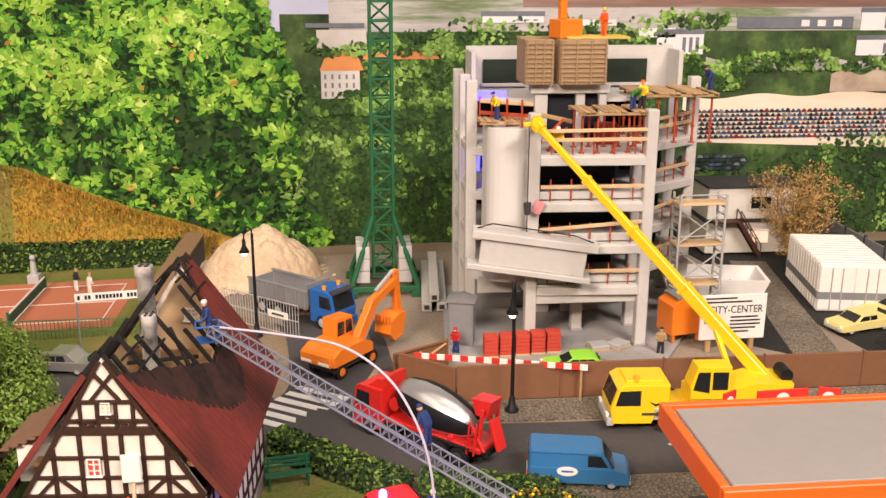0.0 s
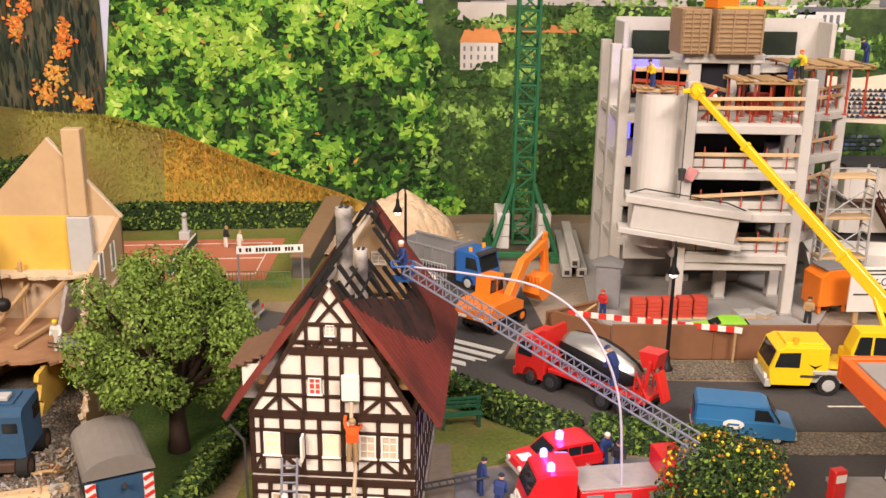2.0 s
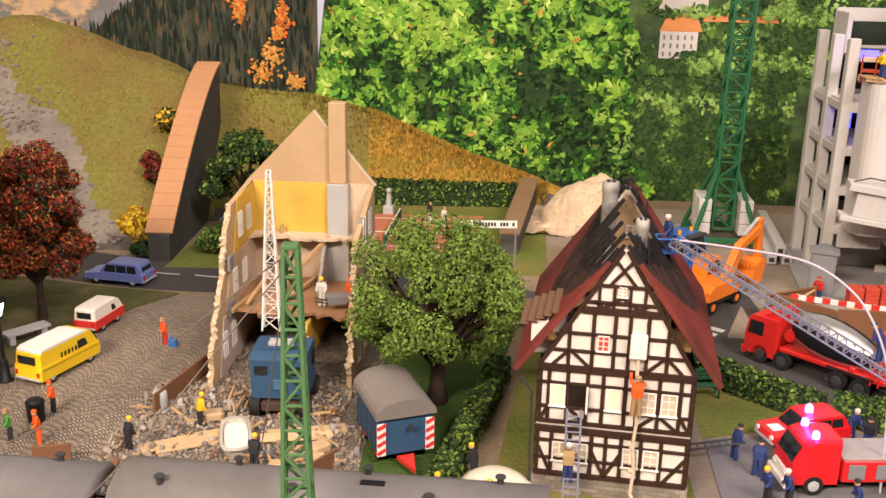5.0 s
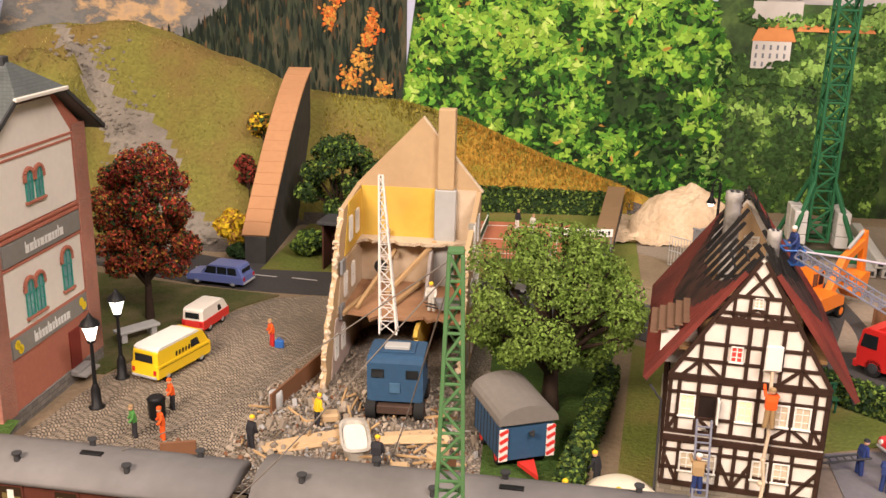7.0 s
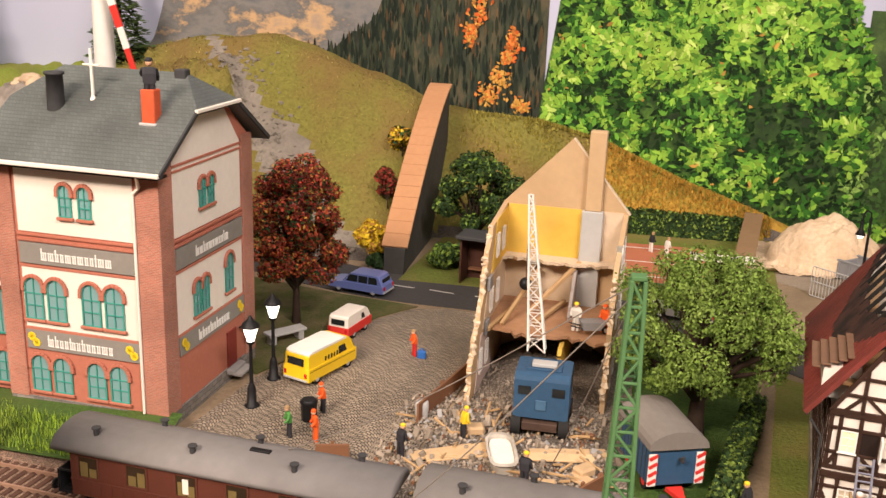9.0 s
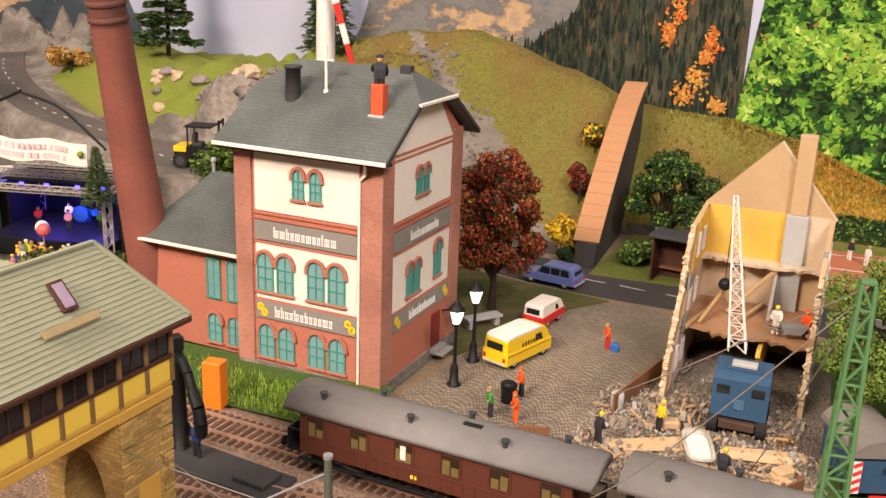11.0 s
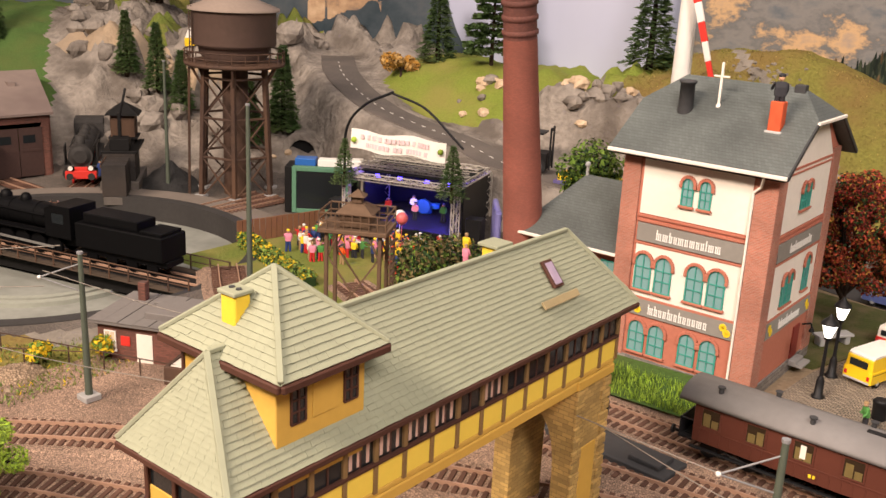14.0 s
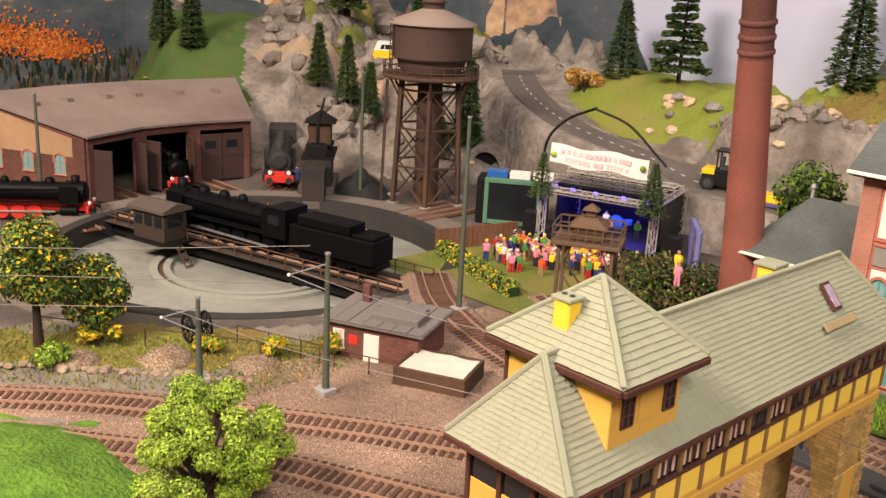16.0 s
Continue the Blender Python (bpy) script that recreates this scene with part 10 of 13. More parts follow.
        part("end_panel", S().box(e - d * 0.08 - 0.04, e - d * 0.08 + 0.04, -1.3, 1.3, 1.0, 2.1), BLACK, h)
        for k in (1.7, 4.0):
            for y in (-0.8, 0.8):
                part("wheel", S().cyl((e - d * k, y, 0.45), (e - d * k, y * 1.15, 0.45), 0.52, n=18), BLACK, h)
    for i in range(6):
        xx = a + 2 + (L - 4) * i / 5
        part("roof_vent", S().cyl((xx, (-0.9, 0.9)[i % 2], 3.9), (xx, (-0.9, 0.9)[i % 2], 4.3), 0.14).cyl((xx, (-0.9, 0.9)[i % 2], 4.3), (xx, (-0.9, 0.9)[i % 2], 4.36), 0.22), DARKGREY, h)
    part("roof_hatch", S().box(1.2, 2.2, -0.15, 0.15, 4.1, 4.22), BLACK, h)
    return h


c1 = coach(-39.85, 27.75, -0.6, 16.6, "brown old-fashioned passenger coach with grey roof")
coach(-21.6, 27.6, 0, 17.6, "second brown passenger coach with grey roof")
part("heart", S().ball((8.9, -0.9, 1.8), 0.22, 8).ball((8.9, -1.2, 1.8), 0.22, 8).cyl((8.9, -1.05, 1.75), (8.9, -1.05, 1.35), 0.26, 0.03), RED, c1, "small red heart sign")
figurine(-36.6, 27.0, lz(-36) + 1.6, 270, "white", "dark", "tan", 0, scale=0.8)

# water crane, platform and track worker
wc = thing("water_crane", -54.3, 25.3, lz(-54) + 0.2, -30, "black cast iron railway water crane", "water crane")
part("column", S().turned([(0.8, 0), (0.8, 0.2), (0.45, 0.4), (0.36, 5.2), (0.45, 5.4), (0.3, 6.2)], 14), BLACK, wc)
part("arm", S().tube([(0, 0, 5.6), (0.8, 0, 5.9), (1.6, 0, 5.4), (2.2, 0, 4.6)], 0.26, 9), BLACK, wc)
part("spout", S().tube([(2.2, 0, 4.6), (2.9, 0, 4.0), (3.2, 0, 3.2), (3.15, 0, 2.6)], 0.34, 9), BLACK, wc, "hanging black leather spout")
part("lamp", S().box(-0.35, 0.35, -0.3, 0.3, 6.2, 7.0), BLACK, wc)
part("hand_wheel", S().cyl((0.4, 0.3, 1.6), (0.4, 0.36, 1.6), 0.4, n=14), BLACK, wc)
wbx = solo("orange_crate", S().box(-0.6, 0.6, -0.5, 0.5, 0, 3.0), ORANGE, -56.4, 30.9, lz(-56) + 0.2, 10, "narrow orange box behind the water crane", "box")
solo("inspection_platform", S().box(-4.2, 4.2, -1.3, 1.3, 0, 0.45).box(1.6, 3.6, -0.8, 0.8, 0.45, 0.75), DARKGREY, -51.3, 24.7, lz(-51) + 0.1, -4, "flat dark concrete platform between the tracks", "platform")
figurine(-52.9, 24.9, lz(-53) + 0.55, 80, "blue", "dark", "dark", 0, scale=1.1, group="railwaymen")
gs = S()
rr = random.Random(77)
for _ in range(2600):
    x, y = rr.uniform(-57.5, -47.5), rr.uniform(31.4, 34.4)
    if rr.random() < 0.2: x, y = rr.uniform(-66, -57), rr.uniform(31.8, 35)
    z0 = lz(x) + 0.3 + max(0, (y - 32.2)) * 0.28
    a = rr.uniform(0, 6.28)
    hh = rr.uniform(0.25, 0.55)
    gs.slot = rr.randrange(2)
    gs.add([(x, y, z0), (x + 0.07 * math.cos(a), y + 0.07 * math.sin(a), z0), (x + rr.uniform(-0.15, 0.15), y + rr.uniform(-0.15, 0.15), z0 + hh)], [(0, 1, 2)])
solo("grass_tufts", gs, [LEAF_B, LEAF], 0, 0, 0, label="fresh green grass on the bank below the tower", category="grass", kind="stuff")
solo("bank", S().sheet(lambda u, v: (u, v, lz(u) + 0.28 + max(0, (v - 32.2)) * 0.28), steps(-66, -47, 20), steps(31.2, 36, 8)), LAWN, 0, 0, 0, label="grassy bank between track and factory", category="ground", kind="structure")


# ---- catenary masts and wires ----
def lattice_mast(x, y, z, h, w0, w1, label, material, lean=0.0):
    t = thing("catenary_mast", x, y, z, 8, label, "mast")
    lattice(t, "lacing", 0, 0, w0, 0, lean, 0, w1, h, int(h * 1.1), 0.1, material)
    part("foot", S().box(-w0 * 0.9, w0 * 0.9, -w0 * 0.9, w0 * 0.9, -0.2, 0.4), CONCRETE_D, t)
    part("top_plate", S().box(lean - w1 * 0.6, lean + w1 * 0.6, -w1 * 0.6, w1 * 0.6, h, h + 0.15), material, t)
    return t


POLE = mat("pole_grey", (0.085, 0.10, 0.075), 0.7, var=0.2, bump=0.1)
lattice_mast(-21.85, 23.4, lz(-21), 15.7, 1.3, 0.45, "green riveted lattice catenary mast", MASTGREEN, 0.0)
for x, y, h, lab in ((-79.4, 8.6, 9.6, "grey-green catenary mast beside the curved track"), (-86.0, 27.0, 16.2, "tall green yard lamp mast"), (-86.0, 3.0, 6.0, "short green mast with a bent bracket"), (-39.0, 15.9, 8.4, "green catenary mast in front of the train"), (-124.5, 46.5, 15.5, "slim green mast beside the coaling stage"), (-137, 12.0, 13.5, "dark slim mast beside the shed")):
    t = thing("mast", x, y, lz(x), 0, lab, "mast", "yard masts")
    part("pole", S().cyl((0, 0, 0), (0, 0, h), 0.25, 0.15, n=10), POLE, t)
    part("foot", S().box(-0.55, 0.55, -0.55, 0.55, 0, 0.4), CONCRETE_D, t)
    part("cap", S().cyl((0, 0, h), (0, 0, h + 0.15), 0.19, n=10), GREY, t)
    if h < 10:
        part("bracket", S().tube([(0, 0, h - 0.6), (-2.0, -1.6, h - 1.6)], 0.05).tube([(0, 0, h - 2.4), (-2.0, -1.6, h - 1.6)], 0.045), GREY, t)
        part("insulator", S().ball((-2.0, -1.6, h - 1.6), 0.13, 8), WHITE, t)
WIRE = mat("wire", (0.26, 0.23, 0.20), 0.5, 0.3, bump=0)
for pts in ([(-22.0, 23.4, 14.2), (-30, 23.2, 4.6), (-36, 22.4, 1.0)], [(-22.0, 23.4, 14.0), (-25.6, 30.8, 2.6), (-28, 35, -0.6)], [(-22.0, 23.4, 14.6), (-32, 27.0, 6.4), (-44, 30, -0.8)],
            [(-81.3, 7.2, 6.0), (-70, 9.8, 5.5), (-58, 15.0, 5.2), (-40.8, 14.5, 5.4)], [(-81.3, 7.2, 5.0), (-92, -4.5, 4.7), (-104, -20, 4.6)], [(-80.5, 8.0, 7.6), (-92, -4.0, 6.5), (-104, -19, 6.6)], [(-87.8, 1.6, 2.6), (-96, -8, 2.3), (-104, -18, 2.3)], [(-87.8, 1.6, 2.6), (-78, 4.6, 2.2), (-66, 9.2, 2.4)], [(-58, 15.0, 5.2), (-50, 17.5, 4.0), (-40.8, 14.5, 4.4), (-33, 17, 2.5)]):
    cv = [tuple(p) for p in curve_through(pts, 8)]
    solo("catenary_wire", S().tube(cv, 0.028, 5), WIRE, 0, 0, 0, label="thin sagging overhead line wire", category="wire", group="overhead wires")

# ---- turntable ----
IRON = mat("sooty_iron", (0.008, 0.0075, 0.0075), 0.6, 0.0, var=0.3, bump=0.1)
PITC = mat("pit_concrete", (0.26, 0.265, 0.235), 0.85, var=0.2, scale=30, bump=0.2, second=(0.15, 0.155, 0.135), mix2=0.7)
tt = thing("turntable", PIT[0], PIT[1], lz(PIT[0]), 15, "locomotive turntable in a round concrete pit", "turntable")
R = PIT[2]
part("pit_floor", S().cyl((0, 0, -2.1), (0, 0, -1.9), R - 0.6, n=64), PITC, tt, "pale concrete pit floor")
ring = lambda r0, r1, z0, z1, n=72: S().add([(r * math.cos(2 * math.pi * i / n), r * math.sin(2 * math.pi * i / n), z) for r, z in ((r0, z0), (r1, z0), (r1, z1), (r0, z1)) for i in range(n)],
                                            [(k * n + i, k * n + (i + 1) % n, ((k + 1) % 4) * n + (i + 1) % n, ((k + 1) % 4) * n + i) for k in range(4) for i in range(n)])
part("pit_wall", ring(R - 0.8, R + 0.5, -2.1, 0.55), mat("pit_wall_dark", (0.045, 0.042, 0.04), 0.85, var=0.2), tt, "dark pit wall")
part("pit_kerb", ring(R + 0.2, R + 4.6, 0.0, 0.22), mat("apron", (0.19, 0.16, 0.135), 0.85, var=0.15, scale=40), tt, "grey-brown boarded apron round the pit")
part("ring_rail", ring(8.9, 9.4, -1.95, -1.7), RUST, tt, "dark toothed ring rail")
part("ring_kerb", ring(8.2, 8.9, -1.95, -1.5), mat("kerb_pale", (0.30, 0.31, 0.26), 0.85, var=0.15), tt, "pale concrete ring")
part("ring_kerb", ring(9.4, 10.2, -1.95, -1.5), bpy.data.materials["kerb_pale"], tt, "pale concrete ring")
DECKWOOD = mat("old_deck", (0.075, 0.055, 0.04), 0.85, var=0.3, scale=50, bump=0.3)
br = part("bridge", S().box(-R + 0.3, R - 0.3, -1.9, 1.9, -0.55, 0.15), IRON, tt, "dark steel turntable bridge")
for s in (-1, 1):
    part("girder", S().box(-R + 0.4, R - 0.4, s * 1.75 - 0.12, s * 1.75 + 0.12, -1.5, -0.5), IRON, br)
    part("walkway", S().box(-R + 0.4, R - 0.4, s * 1.9, s * 2.9, 0.0, 0.12), DECKWOOD, br)
    part("rail", S().box(-R + 0.3, R - 0.3, s * GAUGE / 2 - 0.06, s * GAUGE / 2 + 0.06, 0.15, 0.38), RAILTOP, br)
    part("hand_rail", S().bar((-R + 0.5, s * 2.85, 1.5), (R - 0.5, s * 2.85, 1.5), 0.1).bar((-R + 0.5, s * 2.85, 0.85), (R - 0.5, s * 2.85, 0.85), 0.08), RUST, br)
    for i in range(19):
        x = -R + 0.6 + i * (2 * R - 1.2) / 18
        part("rail_post", S().box(x - 0.06, x + 0.06, s * 2.85 - 0.06, s * 2.85 + 0.06, 0, 1.5), RUST, br)
K = -R + 6.4
cb = part("control_cabin", S().box(K + 2.2, K + 6.6, -5.4, -2.4, 0.4, 3.4), mat("cabin_brown", (0.05, 0.038, 0.028), 0.8, var=0.2), tt, "small brown control cabin")
part("cabin_roof", S().prism([(-5.8, 3.4), (-2.0, 3.4), (-2.0, 3.7), (-3.9, 4.3), (-5.8, 3.7)], K + 1.8, K + 7.0, "x"), mat("cabin_felt", (0.095, 0.075, 0.062), 0.85), cb)
for x in (K + 3.0, K + 4.4, K + 5.8):
    part("cabin_window", S().box(x - 0.5, x + 0.5, -5.46, -5.4, 1.9, 3.0), GLASS_D, cb)
part("cabin_window", S().box(K + 6.6, K + 6.66, -5.0, -2.9, 1.9, 3.0), GLASS_D, cb)
part("cabin_floor", S().box(K + 1.6, K + 7.4, -6.0, -2.0, 0.2, 0.4), IRON, cb)
stp = part("cabin_stair", S().bar((K + 7.2, -4.6, 0.3), (K + 8.8, -4.6, -1.8), 0.1).bar((K + 7.2, -3.8, 0.3), (K + 8.8, -3.8, -1.8), 0.1), RUST, cb)
for i in range(6):
    part("tread", S().box(K + 7.3 + i * 0.27, K + 7.5 + i * 0.27, -4.6, -3.8, 0.1 - i * 0.36, 0.16 - i * 0.36), RUST, stp)


# ---- steam locomotives ----
def steam_engine(x, y, rz, label, tender=True, red=True, z=None, scale=1.0, soot=None):
    h = thing("steam_locomotive", x, y, lz(x) + 0.4 if z is None else z, rz, label, "locomotive", "steam locomotives")
    h.scale = (scale,) * 3
    body = soot or IRON
    low = REDTAPE if red else body
    part("boiler", S().cyl((-2.2, 0, 2.9), (7.6, 0, 2.9), 1.05, n=22), body, h, "black round boiler")
    part("smokebox", S().cyl((7.6, 0, 2.9), (9.6, 0, 2.9), 1.12, n=22), body, h)
    part("smokebox_door", S().cyl((9.6, 0, 2.9), (9.85, 0, 2.9), 0.95, 0.6, n=22), body, h)
    for k in (-0.5, 2.2, 5.0, 7.5):
        part("boiler_band", S().cyl((k, 0, 2.9), (k + 0.12, 0, 2.9), 1.09, n=22), body, h)
    part("chimney", S().turned([(0.5, 3.7), (0.42, 4.0), (0.48, 4.7), (0.4, 4.72)], 14, (8.6, 0)), body, h)
    for x_, r in ((5.9, 0.55), (3.4, 0.5), (1.2, 0.45)):
        part("dome", S().turned([(r, 3.6), (r, 4.1), (r * 0.7, 4.4), (0.1, 4.5)], 14, (x_, 0)), body, h)
    part("cab", S().hull([(-4.9, 1.7), (-2.2, 1.7), (-2.2, 4.0), (-2.9, 4.35), (-4.9, 4.35)], 2.9, 0.15, 0.98), body, h)
    side_pane(h, [(-4.2, 2.9), (-3.0, 2.9), (-3.0, 3.7), (-4.2, 3.7)], 1.45, name="cab_window")
    for s in (-1, 1):
        part("running_board", S().box(-2.2, 9.6, s * 0.9, s * 1.5, 1.85, 2.0), body, h)
        part("deflector", S().box(7.2, 9.2, s * 1.42, s * 1.5, 2.0, 3.8), body, h)
        part("cylinder", S().cyl((7.2, s * 1.25, 1.1), (9.0, s * 1.25, 1.1), 0.5), body, h)
        for i in range(5):
            part("driving_wheel", S().cyl((-2.6 + i * 1.75, s * 0.75, 0.78), (-2.6 + i * 1.75, s * 0.95, 0.78), 0.8, n=18), low, h)
        part("leading_wheel", S().cyl((8.4, s * 0.75, 0.5), (8.4, s * 0.95, 0.5), 0.5, n=16), low, h)
        part("coupling_rod", S().bar((-2.6, s * 1.05, 0.7), (6.6, s * 1.05, 0.9), 0.12, 0.2), SILVER, h)
        part("buffer", S().cyl((10.2, s * 0.95, 1.2), (10.7, s * 0.95, 1.2), 0.15).cyl((10.7, s * 0.95, 1.2), (10.8, s * 0.95, 1.2), 0.33), body, h)
        part("lamp", S().cyl((10.1, s * 0.9, 1.9), (10.35, s * 0.9, 1.9), 0.22), LENS, h)
        part("pipe", S().tube([(7.4, s * 1.05, 3.4), (3, s * 1.12, 3.3), (-1.8, s * 1.1, 3.2)], 0.07), body, h)
    part("frame", S().box(-4.8, 9.8, -0.6, 0.6, 0.9, 1.9), low, h)
    part("buffer_beam", S().box(9.9, 10.2, -1.4, 1.4, 0.85, 1.6), low, h, "red buffer beam" if red else "")
    if tender:
        t0 = -5.3
        part("tender_body", S().box(t0 - 8.6, t0, -1.45, 1.45, 1.3, 3.3, 0.08), body, h, "black tender")
        part("tender_coal_box", S().box(t0 - 6.0, t0 - 0.6, -1.1, 1.1, 3.3, 4.1, 0.06), body, h)
        part("tender_lid", S().box(t0 - 8.4, t0 - 6.3, -1.2, 1.2, 3.3, 3.55), body, h)
        for i in range(4):
            for s in (-1, 1):
                part("tender_wheel", S().cyl((t0 - 1.2 - i * 2.0, s * 0.75, 0.55), (t0 - 1.2 - i * 2.0, s * 0.95, 0.55), 0.55, n=16), low, h)
        part("tender_frame", S().box(t0 - 8.7, t0, -1.0, 1.0, 0.8, 1.3), body, h)
    return h


BLACKLOCO = mat("loco_black", (0.003, 0.003, 0.0035), 0.5, 0.0, var=0.3, bump=0.08)
BLACKLOCO.node_tree.nodes["Principled BSDF"].inputs["Specular IOR Level"].default_value = 0.12
a15 = radians(15)
steam_engine(PIT[0] - 0.2 * math.cos(a15), PIT[1] - 0.2 * math.sin(a15), 195, "black steam locomotive with tender on the turntable", True, False, lz(PIT[0]) + 0.38, 1.14, BLACKLOCO)
steam_engine(-148.8, 31.6, -12, "black steam locomotive with red front in the shed door", False, True, None, 1.0, BLACKLOCO)
steam_engine(-143.6, 47.6, -35, "sooty grey steam locomotive facing the turntable", False, True, None, 1.28, mat("grey_soot", (0.04, 0.037, 0.035), 0.7, var=0.35))
steam_engine(-138.6, 7.6, 52, "black steam locomotive with bright red frames beside the shed", False, True, None, 1.0, BLACKLOCO)

# ---- engine shed ----
SHEDBRICK = courses("shed_brick", (0.17, 0.065, 0.045), (0.11, 0.055, 0.042), 0.4, 0.13, 0.12)
SHEDROOF = mat("shed_roof", (0.25, 0.195, 0.17), 0.85, var=0.12, scale=20, bump=0.2, second=(0.15, 0.11, 0.10), mix2=0.7, scale2=8)
sh = thing("engine_shed", -138.5, 18.5, lz(-138.5), 0, "brick locomotive shed with wide doors and a sooty roof", "engine shed")
pl = [(-1.3, -0.1), (-4.5, 7.9), (-5.0, 15.5), (-4.0, 23.1)]
rl = [(-15.0, -7.8), (-18.3, 4.0), (-19.0, 14.5), (-17.5, 28.5)]
bl = [(-27.5, -15.0), (-31.5, 1.5), (-32.5, 15.5), (-30.5, 33.5)]
EV, RG = 8.2, 11.5
DOOR = mat("shed_door", (0.062, 0.036, 0.031), 0.75, var=0.2)
for i in range(3):
    (x0, y0), (x1, y1) = pl[i], pl[i + 1]
    ang = math.degrees(math.atan2(y1 - y0, x1 - x0))
    w = math.hypot(x1 - x0, y1 - y0)
    M = at(x0, y0, 0, ang)
    fr = part("front_wall", S().box(0, 0.9, -0.3, 0.3, 0, 8.0).box(w - 0.9, w, -0.3, 0.3, 0, 8.0).box(0.9, w - 0.9, -0.3, 0.3, 6.8, 8.0), SHEDBRICK, sh, "brick front with a door opening", m=M)
    if i < 2:
        part("door_leaf", S().box(0.9, 3.2, -0.12, 0.12, 0.2, 6.3), DOOR, fr, "open door leaf", m=pose(0, 0, 0) @ Matrix.Translation((0.009, -0.003, 0)) @ Matrix.Rotation(radians(-75), 4, "Z") @ Matrix.Translation((-0.009, 0, 0)))
        part("door_leaf", S().box(w - 3.2, w - 0.9, -0.12, 0.12, 0.2, 6.3), DOOR, fr, "open door leaf", m=Matrix.Translation(((w - 0.9) * CM, -0.003, 0)) @ Matrix.Rotation(radians(75), 4, "Z") @ Matrix.Translation((-(w - 0.9) * CM, 0, 0)))
    else:
        for x in (0.9, w / 2 + 0.03):
            lf = part("door_leaf", S().box(x, x + w / 2 - 0.95, -0.36, -0.3, 0.2, 6.3), DOOR, fr, "closed brown door leaf")
            part("door_pane", S().box(x + 0.5, x + 2.0, -0.39, -0.36, 4.4, 5.4), GLASS_D, lf)
            part("door_rail", S().box(x + 0.1, x + w / 2 - 1.05, -0.4, -0.36, 3.3, 3.6), DOOR, lf)
def gable(i, label):
    (x0, y0), (x1, y1), (x2, y2) = pl[i], rl[i], bl[i]
    w1, w2 = math.hypot(x1 - x0, y1 - y0), math.hypot(x2 - x0, y2 - y0)
    M = at(x0, y0, 0, math.degrees(math.atan2(y1 - y0, x1 - x0)))
    return part("side_wall", S().prism([(0, 0), (w2, 0), (w2, EV), (w1, RG - 0.2), (0, EV - 0.3)], -0.3, 0.3, "y"), SHEDBRICK, sh, label, m=M), w1


side_l, w1 = gable(0, "brick side wall with arched windows")
SHEDPLASTER = mat("shed_plaster", (0.42, 0.265, 0.15), 0.85, var=0.15, scale=40, bump=0.3, second=(0.28, 0.17, 0.10), mix2=0.6)
for x in (3.4, 7.9, 12.4, 16.9):
    arch_window(side_l, at(x, 0.3, 3.2, 180), 1.5, 2.4, True, SHEDPLASTER)
part("plaster_band", S().prism([(1.6, 5.4), (w1 + 8, 5.4), (w1 + 8, 8.6), (w1, RG - 0.8), (1.6, 7.6)], 0.3, 0.36, "y"), SHEDPLASTER, side_l, "dull tan plaster gable field")
gable(3, "brick side wall")
(x0, y0), (x1, y1) = bl[0], bl[3]
part("back_wall", S().bar((x0, y0, EV / 2), (x1, y1, EV / 2), 0.5, EV), SHEDBRICK, sh)
rf = S()
out = lambda p, q, k, z: (p[0] + (p[0] - q[0]) * k, p[1] + (p[1] - q[1]) * k, z)
front = [out(pl[i], rl[i], 0.06, EV - 0.1) for i in range(4)]
ridge = [(x, y, RG) for x, y in rl]
back = [out(bl[i], rl[i], 0.06, EV - 0.1) for i in range(4)]
for row in (front, ridge, back):
    for i, j in ((0, 1), (3, 2)):
        row[i] = tuple(Vector(row[i]) + (Vector(row[i]) - Vector(row[j])).normalized() * 0.7)
lo = [(p[0], p[1], p[2] - 0.3) for p in front + ridge + back]
rf.add(front + ridge + back + lo, [f for r in (0, 4) for i in range(3) for f in ((r + i, r + i + 1, r + i + 5, r + i + 4), (12 + r + i, 12 + r + i + 4, 12 + r + i + 5, 12 + r + i + 1))] + [(i, i + 12, i + 13, i + 1) for i in range(3)] + [(0, 4, 16, 12), (4, 8, 20, 16), (3, 15, 19, 7), (7, 19, 23, 11)])
part("roof", rf, SHEDROOF, sh, "sooty brownish roof")
for i in range(3):
    for k in (0.28, 0.72):
        a, b = Vector((*pl[i], EV)).lerp(Vector((*pl[i + 1], EV)), k), Vector((*rl[i], RG)).lerp(Vector((*rl[i + 1], RG)), k)
        c = a.lerp(b, 0.66)
        part("roof_vent", S().prism([(-0.9, 0.25), (0.9, -0.3), (0.9, 0.35)], -0.45, 0.45, "y"), SHEDROOF, sh, m=at(c.x, c.y, c.z, math.degrees(math.atan2(a.y - b.y, a.x - b.x))))

# ---- coaling stage ----
co = thing("coaling_stage", -130.4, 44.4, lz(-128), -40, "sooty coaling stage with a small brown hut", "coaling stage")
STAGEDARK = mat("sooty_concrete", (0.12, 0.105, 0.092), 0.9, var=0.3, scale=30, bump=0.4)
SOOTSTEEL = mat("sooty_steel", (0.035, 0.031, 0.029), 0.7, var=0.4, scale=40, bump=0.4, second=(0.06, 0.045, 0.036), mix2=0.6)
part("base", S().box(-4.2, 4.6, -2.2, 2.2, 0, 1.6, 0.06), STAGEDARK, co, "sooty concrete plinth")
part("platform", S().box(-3.8, 4.2, -1.9, 2.1, 4.9, 5.2), IRON, co)
part("bunker", S().hull([(-0.4, 1.6), (4.0, 1.6), (4.2, 4.9), (-0.4, 4.9)], 3.6, 0.1, 1.0), SOOTSTEEL, co, "black coal bunker")
